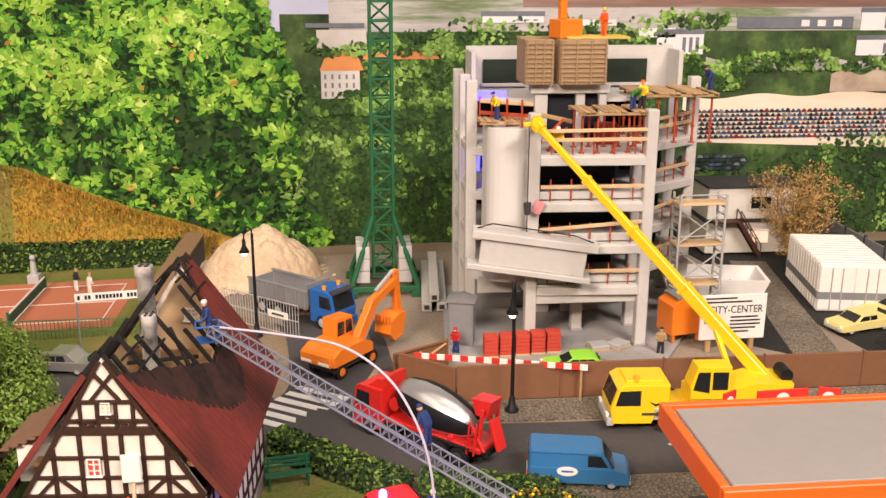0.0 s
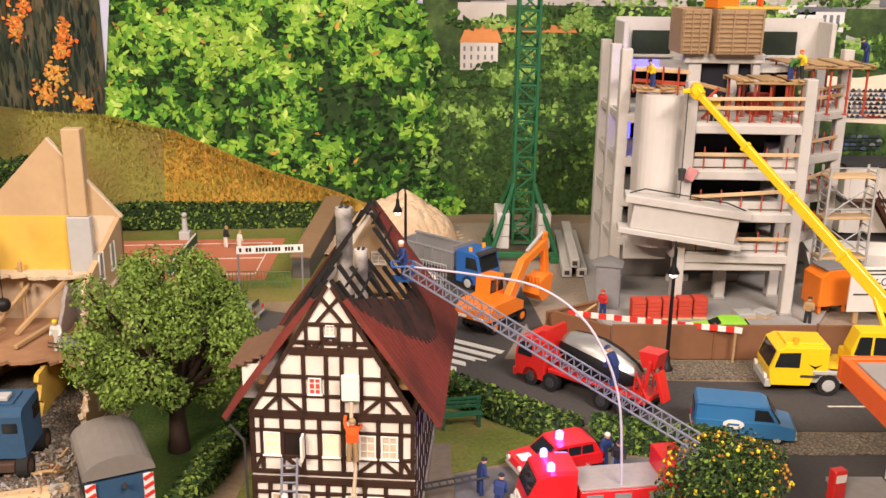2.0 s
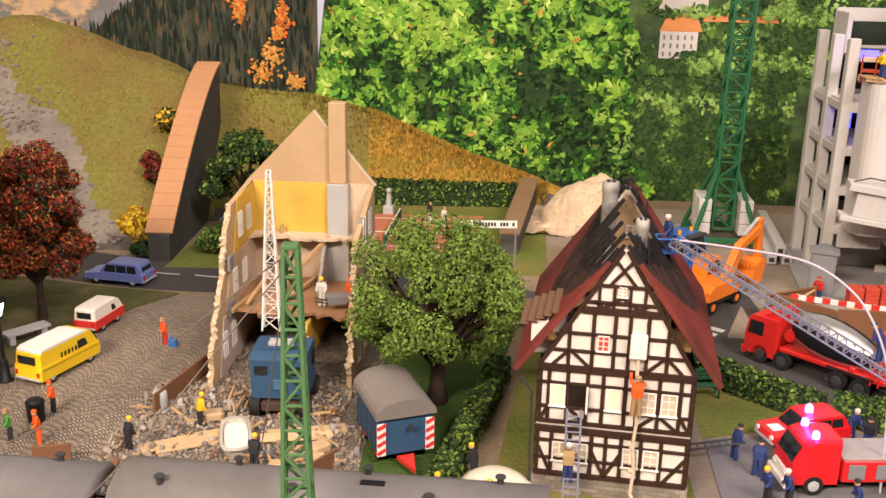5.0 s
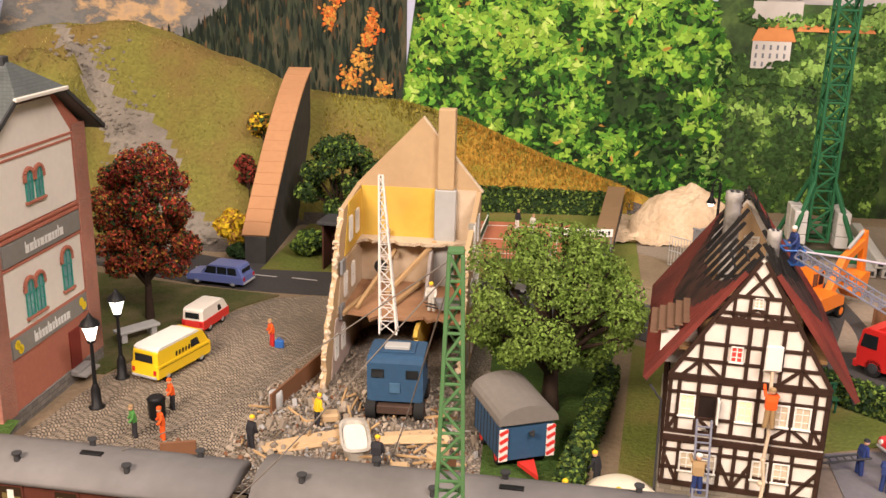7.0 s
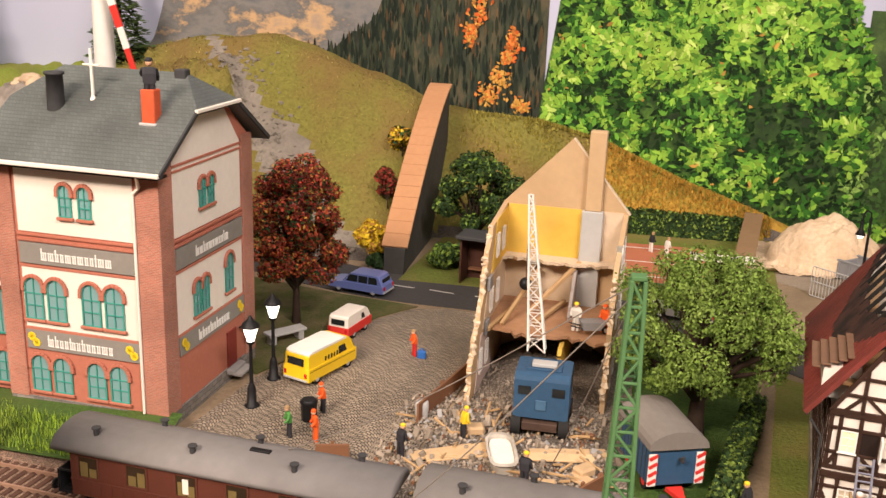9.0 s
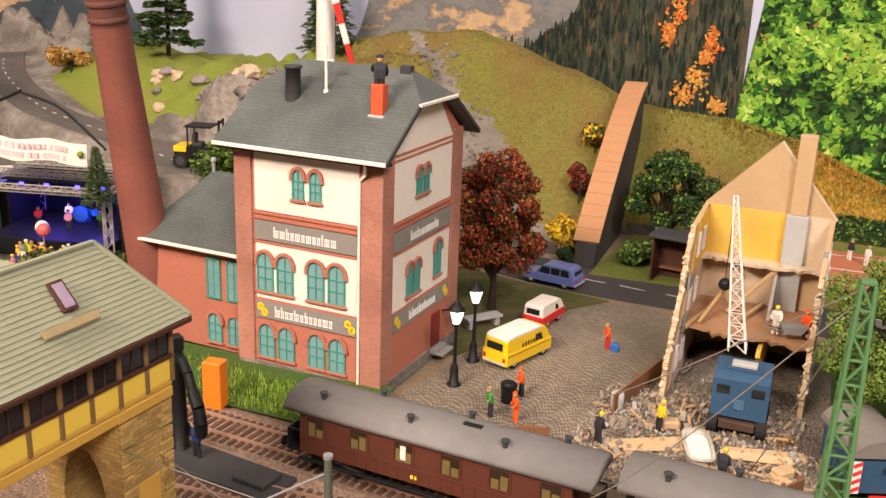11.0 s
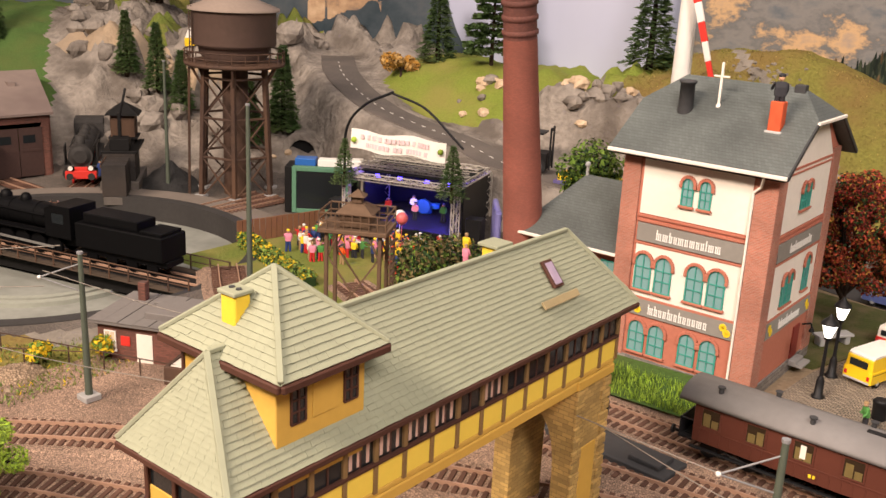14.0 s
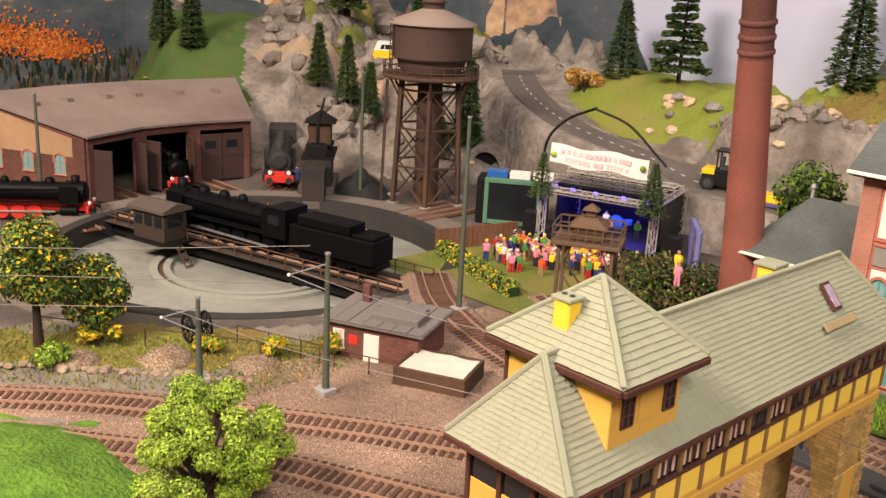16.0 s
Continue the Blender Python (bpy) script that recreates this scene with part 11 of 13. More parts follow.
for x in (4.9, 7.3):
    tub = part("coal_tub", S().hull([(x, 0.9), (x + 1.7, 0.9), (x + 1.9, 4.6), (x - 0.2, 4.6)], 2.6, 0.1, 1.0), SOOTSTEEL, co, "tall black coal tub")
    part("tub_rib", S().box(x - 0.35, x + 1.95, -1.4, -1.28, 4.3, 4.7), RUST, tub)
    part("tub_foot", S().box(x, x + 1.9, -1.2, 1.2, 0, 0.9), STAGEDARK, tub)
ht = part("hut", S().box(-3.4, -0.4, -1.4, 1.4, 6.0, 8.7), mat("hut_brown", (0.085, 0.05, 0.033), 0.8, var=0.2), co, "small brown hut")
part("hut_floor", S().box(-3.7, -0.1, -1.7, 1.7, 5.8, 6.0), IRON, ht)
for x, y in ((-3.1, -1.1), (-0.7, -1.1), (-3.1, 1.1), (-0.7, 1.1)):
    part("hut_leg", S().box(x - 0.16, x + 0.16, y - 0.16, y + 0.16, 1.6, 5.8), IRON, co)
part("hut_roof", S().add([(-4.0, -2.0, 8.7), (0.2, -2.0, 8.7), (0.2, 2.0, 8.7), (-4.0, 2.0, 8.7), (-1.9, 0, 10.2)], [(0, 1, 4), (1, 2, 4), (2, 3, 4), (3, 0, 4), (0, 3, 2, 1)]), IRON, ht, "dark pyramid roof")
for x in (-2.9, -1.9, -0.9):
    win = part("hut_window", S().box(x - 0.3, x + 0.3, -1.46, -1.4, 7.2, 8.3), GLASS_D, ht)
    part("glazing_bar", S().box(x - 0.03, x + 0.03, -1.5, -1.46, 7.2, 8.3), RUST, win)
part("crane_post", S().bar((2.2, 0, 5.2), (2.2, 0, 9.4), 0.4), IRON, co)
part("crane_jib", S().bar((2.2, 0, 8.8), (0.2, 0.6, 12.0), 0.25).bar((2.2, 0, 9.4), (0.2, 0.6, 12.0), 0.08), IRON, co)
part("winch", S().cyl((1.6, -0.9, 6.0), (1.6, 0.9, 6.0), 0.6).box(2.4, 4.0, -1.0, 1.2, 5.2, 6.6), IRON, co)
ld_ = part("ladder", S().bar((-3.6, -2.3, 0), (-3.6, -2.0, 5.2), 0.12).bar((-2.8, -2.3, 0), (-2.8, -2.0, 5.2), 0.12), RUST, co)
for i in range(9):
    part("rung", S().bar((-3.6, -2.3 + 0.03 * i, 0.5 + 0.52 * i), (-2.8, -2.3 + 0.03 * i, 0.5 + 0.52 * i), 0.08), RUST, ld_)
solo("coal_mound", S().sheet(lambda u, v: (u, v, max(-0.1, 3.4 - 0.9 * math.hypot(u * 0.8, v) + bumps(u, v, 0.9, 0.5))), steps(-5, 5, 34), steps(-4, 4, 28)), BLACKSOIL, -126.6, 48.2, lz(-127), label="black mound of locomotive coal", category="coal")
figurine(-131.4, 41.8, lz(-129) + 1.5, 300, "blue", "blue", "dark", 0, group="railwaymen")

# ---- water tower ----
TANK = mat("tank_brown", (0.105, 0.068, 0.055), 0.7, var=0.15, scale=40, bump=0.15, second=(0.075, 0.05, 0.042), mix2=0.6)
wtw = thing("water_tower", -118.5, 52.0, lz(-118.5), 18, "rusty brown steel water tower on lattice legs", "water tower")
part("shaft", S().cyl((0, 0, 0), (0, 0, 16), 1.5, n=18), RUST, wtw, "round brown riser shaft")
n = 8
for i in range(6):
    t = 2 * math.pi * i / 6
    p, q = Vector((4.6 * math.cos(t), 4.6 * math.sin(t), 0)), Vector((3.9 * math.cos(t), 3.9 * math.sin(t), 15.2))
    part("leg", S().bar(p, q, 0.5), RUST, wtw)
    part("leg_foot", S().box(p.x - 0.6, p.x + 0.6, p.y - 0.6, p.y + 0.6, 0, 0.4), CONCRETE_D, wtw)
    t2 = 2 * math.pi * (i + 1) / 6
    p2, q2 = Vector((4.6 * math.cos(t2), 4.6 * math.sin(t2), 0)), Vector((3.9 * math.cos(t2), 3.9 * math.sin(t2), 15.2))
    for f in (0.32, 0.62, 0.92):
        part("ring_beam", S().bar(p.lerp(q, f), p2.lerp(q2, f), 0.26), RUST, wtw)
    for f0, f1 in ((0, 0.32), (0.32, 0.62), (0.62, 0.92)):
        part("brace", S().bar(p.lerp(q, f0), p2.lerp(q2, f1), 0.18), RUST, wtw)
        part("brace", S().bar(p2.lerp(q2, f0), p.lerp(q, f1), 0.18), RUST, wtw)
    part("bracket", S().bar(p.lerp(q, 0.85), Vector((5.4 * math.cos(t), 5.4 * math.sin(t), 15.3)), 0.25), RUST, wtw)
part("gallery", S().turned([(3.6, 15.2), (5.7, 15.3), (5.8, 15.7), (4.2, 15.75)], 36), RUST, wtw, "round gallery")
for z in (16.3, 17.0):
    part("gallery_rail", S().tube([(5.7 * math.cos(t), 5.7 * math.sin(t), z) for t in steps(0, 2 * math.pi, 36)], 0.07, 5), RUST, wtw)
for i in range(24):
    t = 2 * math.pi * i / 24
    part("gallery_post", S().cyl((5.7 * math.cos(t), 5.7 * math.sin(t), 15.6), (5.7 * math.cos(t), 5.7 * math.sin(t), 17.0), 0.06, n=5), RUST, wtw)
part("tank", S().turned([(3.2, 15.7), (4.0, 16.6), (4.1, 17.4), (4.7, 17.6), (4.8, 17.8), (4.8, 21.6), (4.9, 21.7)], 40), TANK, wtw, "round brown tank")
part("tank_roof", S().turned([(5.25, 21.5), (5.2, 21.8), (1.5, 23.2), (1.4, 23.3)], 40), mat("tank_roof", (0.26, 0.205, 0.17), 0.8, var=0.12), wtw, "pale brown conical roof")
part("roof_cap", S().turned([(1.3, 23.2), (1.3, 24.0), (1.6, 24.0), (0.9, 24.6), (0.2, 24.8)], 20), TANK, wtw)
ld = part("ladder", S().bar((-4.6, -3.2, 0), (-4.3, -3.0, 15), 0.14).bar((-4.0, -3.8, 0), (-3.7, -3.6, 15), 0.14).bar((-3.6, -3.6, 15), (-3.6, -3.6, 22), 0.12).bar((-3.0, -4.0, 15), (-3.0, -4.0, 22), 0.12), RUST, wtw)
for i in range(34):
    f = i / 33
    z = 0.4 + 21.4 * f
    if z < 15: part("rung", S().bar((-4.6 + 0.3 * z / 15, -3.2 + 0.2 * z / 15, z), (-4.0 + 0.3 * z / 15, -3.8 + 0.2 * z / 15, z), 0.09), RUST, ld)
    else: part("rung", S().bar((-3.6, -3.6, z), (-3.0, -4.0, z), 0.09), RUST, ld)

# ---- open-air concert ----
sg = thing("concert_stage", -89.6, 49.0, lz(-89), 18, "concert stage under a silver truss roof lit in blue", "stage")
part("stage_floor", S().box(-6, 6, 0, 10, 0, 1.6), IRON, sg)
part("back_cloth", S().box(-6, 6, 9.7, 10, 1.6, 6.0), BLACK, sg)
part("side_cloth", S().box(5.8, 6, 2, 9.7, 1.6, 6.0), BLACK, sg)
part("side_cloth", S().box(-6, -5.8, 4, 9.7, 1.6, 6.0), BLACK, sg)
part("canopy", S().box(-5.6, 5.6, 2.6, 9.8, 6.3, 6.4), IRON, sg)
TRUSS = mat("truss_silver", (0.50, 0.46, 0.40), 0.45, 0.4, var=0.1, bump=0.03)


def truss(a, b, w=0.62, name="truss"):
    a, b = Vector(a), Vector(b)
    d = b - a
    u = d.normalized().orthogonal().normalized()
    v = d.normalized().cross(u)
    t = part(name, S().bar(a + (u + v) * w / 2, b + (u + v) * w / 2, 0.12).bar(a + (u - v) * w / 2, b + (u - v) * w / 2, 0.12).bar(a - (u + v) * w / 2, b - (u + v) * w / 2, 0.12).bar(a - (u - v) * w / 2, b - (u - v) * w / 2, 0.12), TRUSS, sg, "silver lattice truss")
    s = S()
    n = max(3, int(d.length / (w * 1.1)))
    for i in range(n):
        p, q = a + d * i / n, a + d * (i + 1) / n
        for e, f in ((u + v, u - v), (u - v, -u - v), (-u - v, v - u), (v - u, u + v)):
            s.bar(p + (e if i % 2 else f) * w / 2, q + (f if i % 2 else e) * w / 2, 0.07)
    part("lacing", s, TRUSS, t, kind="stuff")


for x, y in ((-5.9, 0), (5.9, 0), (-5.9, 9.6), (5.9, 9.6)):
    truss((x, y, 0), (x, y, 6.2))
for a, b in (((-6, 0, 6.3), (6, 0, 6.3)), ((-6, 9.6, 6.3), (6, 9.6, 6.3)), ((-5.9, 0, 6.3), (-5.9, 9.6, 6.3)), ((5.9, 0, 6.3), (5.9, 9.6, 6.3)), ((-6, 3.2, 6.9), (6, 3.2, 6.9)), ((-6, 6.4, 7.1), (6, 6.4, 7.1))):
    truss(a, b, 0.5)
BLUEGLOW = glow("stage_blue", (0.10, 0.06, 1.0), 6.0)
for x, y in ((-4, 3.2), (-1.5, 3.2), (1.5, 3.2), (4, 3.2), (-3, 8.6), (0, 8.6), (3, 8.6)):
    part("stage_lamp", S().cyl((x, y, 5.7), (x, y + 0.1, 6.0), 0.28, 0.2), BLUEGLOW, sg, "glowing blue stage lamp")
for x, y in ((-2.5, 5), (2.5, 5)):
    data = bpy.data.lights.new("stage_light", "POINT")
    data.energy, data.color, data.shadow_soft_size = 0.16, (0.12, 0.08, 1.0), 0.01
    ob = new("stage_light", data)
    ob.parent = sg
    ob.location = (x * CM, y * CM, 5.2 * CM)
dk = part("drum_kit", S().cyl((0, 7, 1.6), (0, 7, 2.6), 0.7).cyl((-1.1, 7, 2.2), (-1.1, 7, 2.7), 0.45).cyl((1.1, 7, 2.2), (1.1, 7, 2.7), 0.45).cyl((0, 6.2, 2.4), (0, 6.5, 2.4), 0.8), BLUE, sg, "blue drum kit")
for x, y, b in ((-3, 4, "red"), (0.2, 3.6, "pink"), (3, 4.4, "green"), (-1, 6, "white")):
    m = sg.matrix_basis @ Vector((x * CM, y * CM, 1.6 * CM))
    figurine(m.x * 100, m.y * 100, m.z * 100, 300, b, "dark", "dark", 0, group="band figures")
for x in (-7.4, 7.6):
    part("loudspeaker", S().box(x - 0.8, x + 0.8, 0.5, 2.0, 0, 3.4), BLACK, sg, "black loudspeaker stack")
bnr = thing("party_banner", -89.2, 47.9, 7.5, 12, "white party banner hanging from a twisted branch arch", "banner")
part("cloth", S().sheet(lambda u, v: (u, 0.25 * math.sin(u * 1.3) + 0.1 * v, v + 0.12 * math.sin(u * 0.9)), steps(-5.2, 5.2, 40), steps(-0.95, 0.95, 5)), WHITE, bnr)
PINKINK = mat("pink_ink", (0.80, 0.58, 0.60), 0.7, bump=0)
bb = S()
rr = random.Random(5)
for row, z in ((0, 0.35), (1, -0.45)):
    x = -4.2 + row * 0.6
    while x < 3.9 - row * 0.4:
        w = rr.uniform(0.2, 0.42)
        bb.box(x, x + w, 0.25 * math.sin(x * 1.3) - 0.14, 0.25 * math.sin(x * 1.3) - 0.05, z - 0.22, z + 0.22, 0)
        x += w + rr.choice((0.12, 0.12, 0.4))
part("lettering", bb, PINKINK, bnr, "pale pink lettering bars", kind="stuff")
for x in (-4.8, 4.8):
    part("ornament", S().ball((x, -0.2, 0), 0.3, 7), LEAF_B, bnr)
part("arch", S().tube([tuple(p) for p in curve_through([(-6.2, 0.4, -4), (-6.0, 0.3, 0.8), (-4.0, 0.3, 3.4), (-0.8, 0.3, 5.0)], 8)], 0.14, 7), BLACK, bnr, "black twisted branch")
part("arch", S().tube([tuple(p) for p in curve_through([(-0.9, 0.3, 4.9), (2.6, 0.5, 3.8), (5.6, 0.6, 1.4), (6.8, 0.6, 0.4)], 8)], 0.12, 7), BLACK, bnr)
conifer(-95.0, 46.6, lz(-95) + 5.6, 91, 4.8, 3.0, "small fir fixed on the stage truss", 1900)
conifer(-83.6, 49.6, lz(-84) + 5.4, 92, 5.4, 3.4, "small bright fir fixed on the stage truss", 2200)
scn = thing("video_screen", -104.3, 50.6, lz(-104), 38, "large black video screen in a green frame", "screen")
part("panel", S().box(-1.4, 4.0, -0.3, 0.3, 0.8, 5.0), GLASS_D, scn)
for x0, x1, z0, z1 in ((-1.9, -1.4, 0.3, 5.5), (4.0, 4.5, 0.3, 5.5), (-1.4, 4.0, 5.0, 5.5), (-1.4, 4.0, 0.3, 0.8)):
    part("frame", S().box(x0, x1, -0.4, 0.4, z0, z1), mat("screen_green", (0.10, 0.22, 0.14), 0.5) if "screen_green" not in bpy.data.materials else bpy.data.materials["screen_green"], scn, "green frame")
part("trailer", S().box(-2.9, 5.2, 0.8, 4.2, 0, 5.2), IRON, scn, "black trailer box")
for x, y, z, m in ((2.0, 2.0, 5.2, WHITE), (4.6, 2.4, 5.2, WHITE), (-0.6, 2.4, 5.2, BLUE)):
    part("crate", S().box(x - 1.3, x + 1.0, y - 0.8, y + 0.8, z, z + 0.8), m, scn)
gd = thing("entrance_arch", -80.6, 53.0, lz(-80), -50, "violet metal entrance arch beside the chimney", "arch")
part("frame", S().tube([(-2.4, 0, 0), (-2.4, 0, 4.6), (2.4, 0, 4.6), (2.4, 0, 0)], 0.3, 8), mat("violet_paint", (0.20, 0.19, 0.42), 0.5), gd)

# crowd and planting
patch_ = S().sheet(lambda u, v: (u, v, land(u, v) + 0.12), steps(-101, -76, 30), steps(30, 46.5, 20))
solo("festival_lawn", patch_, GRASS, 0, 0, 0, label="trampled lawn in front of the stage", category="lawn", kind="structure")
rr = random.Random(14)
cols = ["red", "yellow", "orange", "pink", "white", "green", "blue", "yellow"]
for i in range(88):
    u, v = rr.uniform(-7.5, 7.0), rr.uniform(0.8, 10.5) * rr.uniform(0.5, 1)
    x = -90.2 + 0.93 * u + 0.33 * v + rr.uniform(-0.4, 0.4)
    y = 47.6 + 0.31 * u - 0.93 * v
    figurine(x, y, lz(x) + 0.14, rr.uniform(60, 150), rr.choice(cols), rr.choice(("dark", "blue", "red", "tan")), rr.choice(("tan", "dark", "yellow", "white")), 0, rr.uniform(0.95, 1.15), rr.uniform(10, 150), "concert crowd")
for (x, y, m) in ((-87.4, 46.6, WHITE), (-86.6, 46.0, mat("balloon_red", (0.6, 0.12, 0.12), 0.4))):
    solo("balloon", S().ball((0, 0, 3.4), 0.6, 14).cyl((0, 0, 0), (0, 0, 2.8), 0.03, n=4), m, x, y, lz(x) + 0.3, label="large party balloon above the crowd", category="balloon", group="balloons")
hedge((-99.5, 37.5), (-85.5, 33.2), 1.4, 1.3, 15, 3200, "yellow-green hedge round the concert lawn", [LEAF, LEAF_M, LEAF_Y, LEAF, LEAF_D], 0.2, lz(-92))
fnc = thing("board_fence", -100.6, 37.5, lz(-100), 76, "curved brown board fence beside the apron", "fence")
for i in range(16):
    part("board", S().box(i * 0.62, i * 0.62 + 0.56, -0.05 + 0.05 * math.sin(i), 0.06 + 0.05 * math.sin(i), 0, 2.4), BROWN, fnc)

lk = thing("lookout_tower", -69.3, 22.0, lz(-69), 30, "brown wooden lookout tower with a railed platform", "lookout tower")
lk.scale = (0.72, 0.72, 1)
LKW = mat("tower_wood", (0.115, 0.072, 0.045), 0.8, var=0.3, scale=40, bump=0.3)
PZ = 10.5
for x in (-2.4, 2.4):
    for y in (-1.5, 1.5):
        part("post", S().box(x - 0.17, x + 0.17, y - 0.17, y + 0.17, 0, PZ), LKW, lk)
        part("knee_brace", S().bar((x, y, PZ - 1.8), (x * 0.55, y, PZ), 0.14), LKW, lk)
for y in (-1.5, 1.5):
    part("brace", S().bar((-2.4, y, 4.0), (2.4, y, 9.0), 0.14), LKW, lk)
    part("brace", S().bar((2.4, y, 4.0), (-2.4, y, 9.0), 0.14), LKW, lk)
part("platform", S().box(-3.1, 3.1, -2.1, 2.1, PZ, PZ + 0.28), LKW, lk)
for i in range(9):
    x = -3.0 + i * 6.0 / 8
    for y in (-2.0, 2.0):
        part("baluster", S().box(x - 0.05, x + 0.05, y - 0.05, y + 0.05, PZ + 0.28, PZ + 1.3), LKW, lk)
for y in (-2.0, 2.0):
    for z in (0.75, 1.25):
        part("hand_rail", S().box(-3.05, 3.05, y - 0.06, y + 0.06, PZ + z, PZ + z + 0.1), LKW, lk)
for x in (-3.0, 3.0):
    for z in (0.75, 1.25):
        part("hand_rail", S().box(x - 0.06, x + 0.06, -1.94, 1.94, PZ + z, PZ + z + 0.1), LKW, lk)
cbn = part("cabin", S().box(-1.35, 1.35, -1.2, 1.2, PZ + 0.28, PZ + 1.25), LKW, lk)
part("cabin_roof", S().add([(-1.7, -1.55, PZ + 1.2), (1.7, -1.55, PZ + 1.2), (1.7, 1.55, PZ + 1.2), (-1.7, 1.55, PZ + 1.2), (-0.75, -0.65, PZ + 1.75), (0.75, -0.65, PZ + 1.75), (0.75, 0.65, PZ + 1.75), (-0.75, 0.65, PZ + 1.75)], [(0, 3, 2, 1), (4, 5, 6, 7), (0, 1, 5, 4), (1, 2, 6, 5), (2, 3, 7, 6), (3, 0, 4, 7)]), LKW, cbn)
part("cabin_top", S().box(-0.45, 0.45, -0.4, 0.4, PZ + 1.75, PZ + 2.2), LKW, cbn)
part("cabin_cap", S().add([(-0.75, -0.7, PZ + 2.2), (0.75, -0.7, PZ + 2.2), (0.75, 0.7, PZ + 2.2), (-0.75, 0.7, PZ + 2.2), (0, 0, PZ + 2.65)], [(0, 3, 2, 1), (0, 1, 4), (1, 2, 4), (2, 3, 4), (3, 0, 4)]), LKW, cbn)
stt = part("stair", S().bar((3.3, -1.3, 0), (3.3, -1.3, PZ), 0.14).bar((3.3, 0.3, 0), (3.3, 0.3, PZ), 0.14), LKW, lk)
for i in range(20):
    part("tread", S().box(3.1, 3.5, -1.3, 0.3, 0.4 + i * 0.5, 0.48 + i * 0.5), LKW, stt)
bush(-73.4, 37.0, lz(-75), 71, 8.0, 7.2, 8000, 0.2, [LEAF_D, LEAF, LEAF_BR, LEAF_D, LEAF_BR], "large brownish green bush beside the chimney")
for x, y, z, b in ((-72.4, 37.6, 5.2, "yellow"), (-71.7, 36.7, 4.6, "pink")):
    figurine(x, y, lz(x) + z - 0.5, 100, b, b, "tan", 0, group="concert crowd")
tree(-66.6, 46.5, lz(-66), 44, 5.5, 7.5, 13.5, 4600, 0.22, [LEAF_D, LEAF, LEAF], "dark green leafy tree behind the annex", clumps=14)

# ---- pump house, tank and bank ----
hu = thing("pump_house", -83.0, 16.7, lz(-83), 26, "flat-roofed brick pump house with a white door", "hut")
part("wall", S().box(-3.6, 3.6, -2.6, 2.6, 0, 2.6), SHEDBRICK, hu, "dark red brick walls")
part("roof", S().box(-4.1, 4.1, -3.0, 3.0, 2.6, 2.85), mat("felt_grey", (0.17, 0.155, 0.145), 0.85, var=0.15), hu, "grey felt roof")
part("roof_light", S().box(-0.4, 3.2, -1.8, 0.4, 2.85, 3.4), bpy.data.materials["felt_grey"], hu)
part("roof_light", S().box(-1.2, 2.6, 0.9, 1.8, 2.85, 3.15), bpy.data.materials["felt_grey"], hu)
part("chimney", S().box(-2.7, -2.1, 1.3, 1.9, 2.85, 4.3), SHEDBRICK, hu)
for k in range(7):
    part("roof_plank", S().box(-4.05 + k * 1.16, -2.95 + k * 1.16, -3.05, 3.05, 2.85, 2.9 + 0.03 * (k % 2)), bpy.data.materials["felt_grey"], hu)
casement(hu, -2.6, 0.6, 0.9, 1.5, -2.6, CURTAIN, bars=(1, 1))
part("door", S().box(-0.6, 0.6, -2.66, -2.6, 0, 2.1), CREAM, hu)
part("red_sign", S().box(-1.8, -1.1, -2.66, -2.6, 1.1, 1.8), REDTAPE, hu)
bx = thing("ash_bunker", -76.3, 15.9, lz(-76), 26, "low dark bunker filled with white sand", "bunker")
for x0, x1, y0, y1 in ((-2.6, 2.6, -2.0, -1.75), (-2.6, 2.6, 1.75, 2.0), (-2.6, -2.35, -1.75, 1.75), (2.35, 2.6, -1.75, 1.75)):
    part("side", S().box(x0, x1, y0, y1, 0, 1.3), RUST, bx)
part("sand", S().sheet(lambda u, v: (u, v, 1.2 + bumps(u, v, 1, 0.12)), steps(-2.35, 2.35, 14), steps(-1.75, 1.75, 10)), mat("white_sand", (0.62, 0.56, 0.48), 0.95, var=0.1), bx, "white sand")
ws = thing("wheel_set", -93.2, 6.7, lz(-93), -6, "spare black wheel set standing on the grass", "wheel set")
ws.scale = (0.8, 0.8, 0.8)
for y in (-0.9, 0.9):
    wh = S()
    rim_ = [(1.3 * math.cos(t), y + 0.1, 1.3 + 1.3 * math.sin(t)) for t in steps(0, 2 * math.pi, 26)]
    wh.tube(rim_, 0.15, 7).cyl((0, y - 0.05, 1.3), (0, y + 0.25, 1.3), 0.3, n=12)
    for k in range(9):
        t = 2 * math.pi * k / 9
        wh.bar((0, y + 0.1, 1.3), (1.2 * math.cos(t), y + 0.1, 1.3 + 1.2 * math.sin(t)), 0.1)
    part("wheel", wh, IRON, ws, "black spoked wheel")
part("axle", S().cyl((0, -0.9, 1.3), (0, 1.1, 1.3), 0.16), IRON, ws)
for x, y, r, l, lab in ((-92.5, 4.5, 38, 22, "thin rusty hand rail along the bank"), (-84, 11.2, 22, 14, "thin rusty hand rail beside the pump house")):
    hr = thing("hand_rail", x, y, lz(x), r, lab, "railing")
    part("rail", S().bar((-l / 2, 0, 1.4), (l / 2, 0, 1.4), 0.07), RUST, hr)
    for i in range(6):
        part("post", S().bar((-l / 2 + l * i / 5, 0, 0), (-l / 2 + l * i / 5, 0, 1.4), 0.09), RUST, hr)
wl_ = thing("stone_edging", -91.0, -0.6, lz(-91), 45, "low broken stone edging above the track", "stone edging")
rr = random.Random(4)
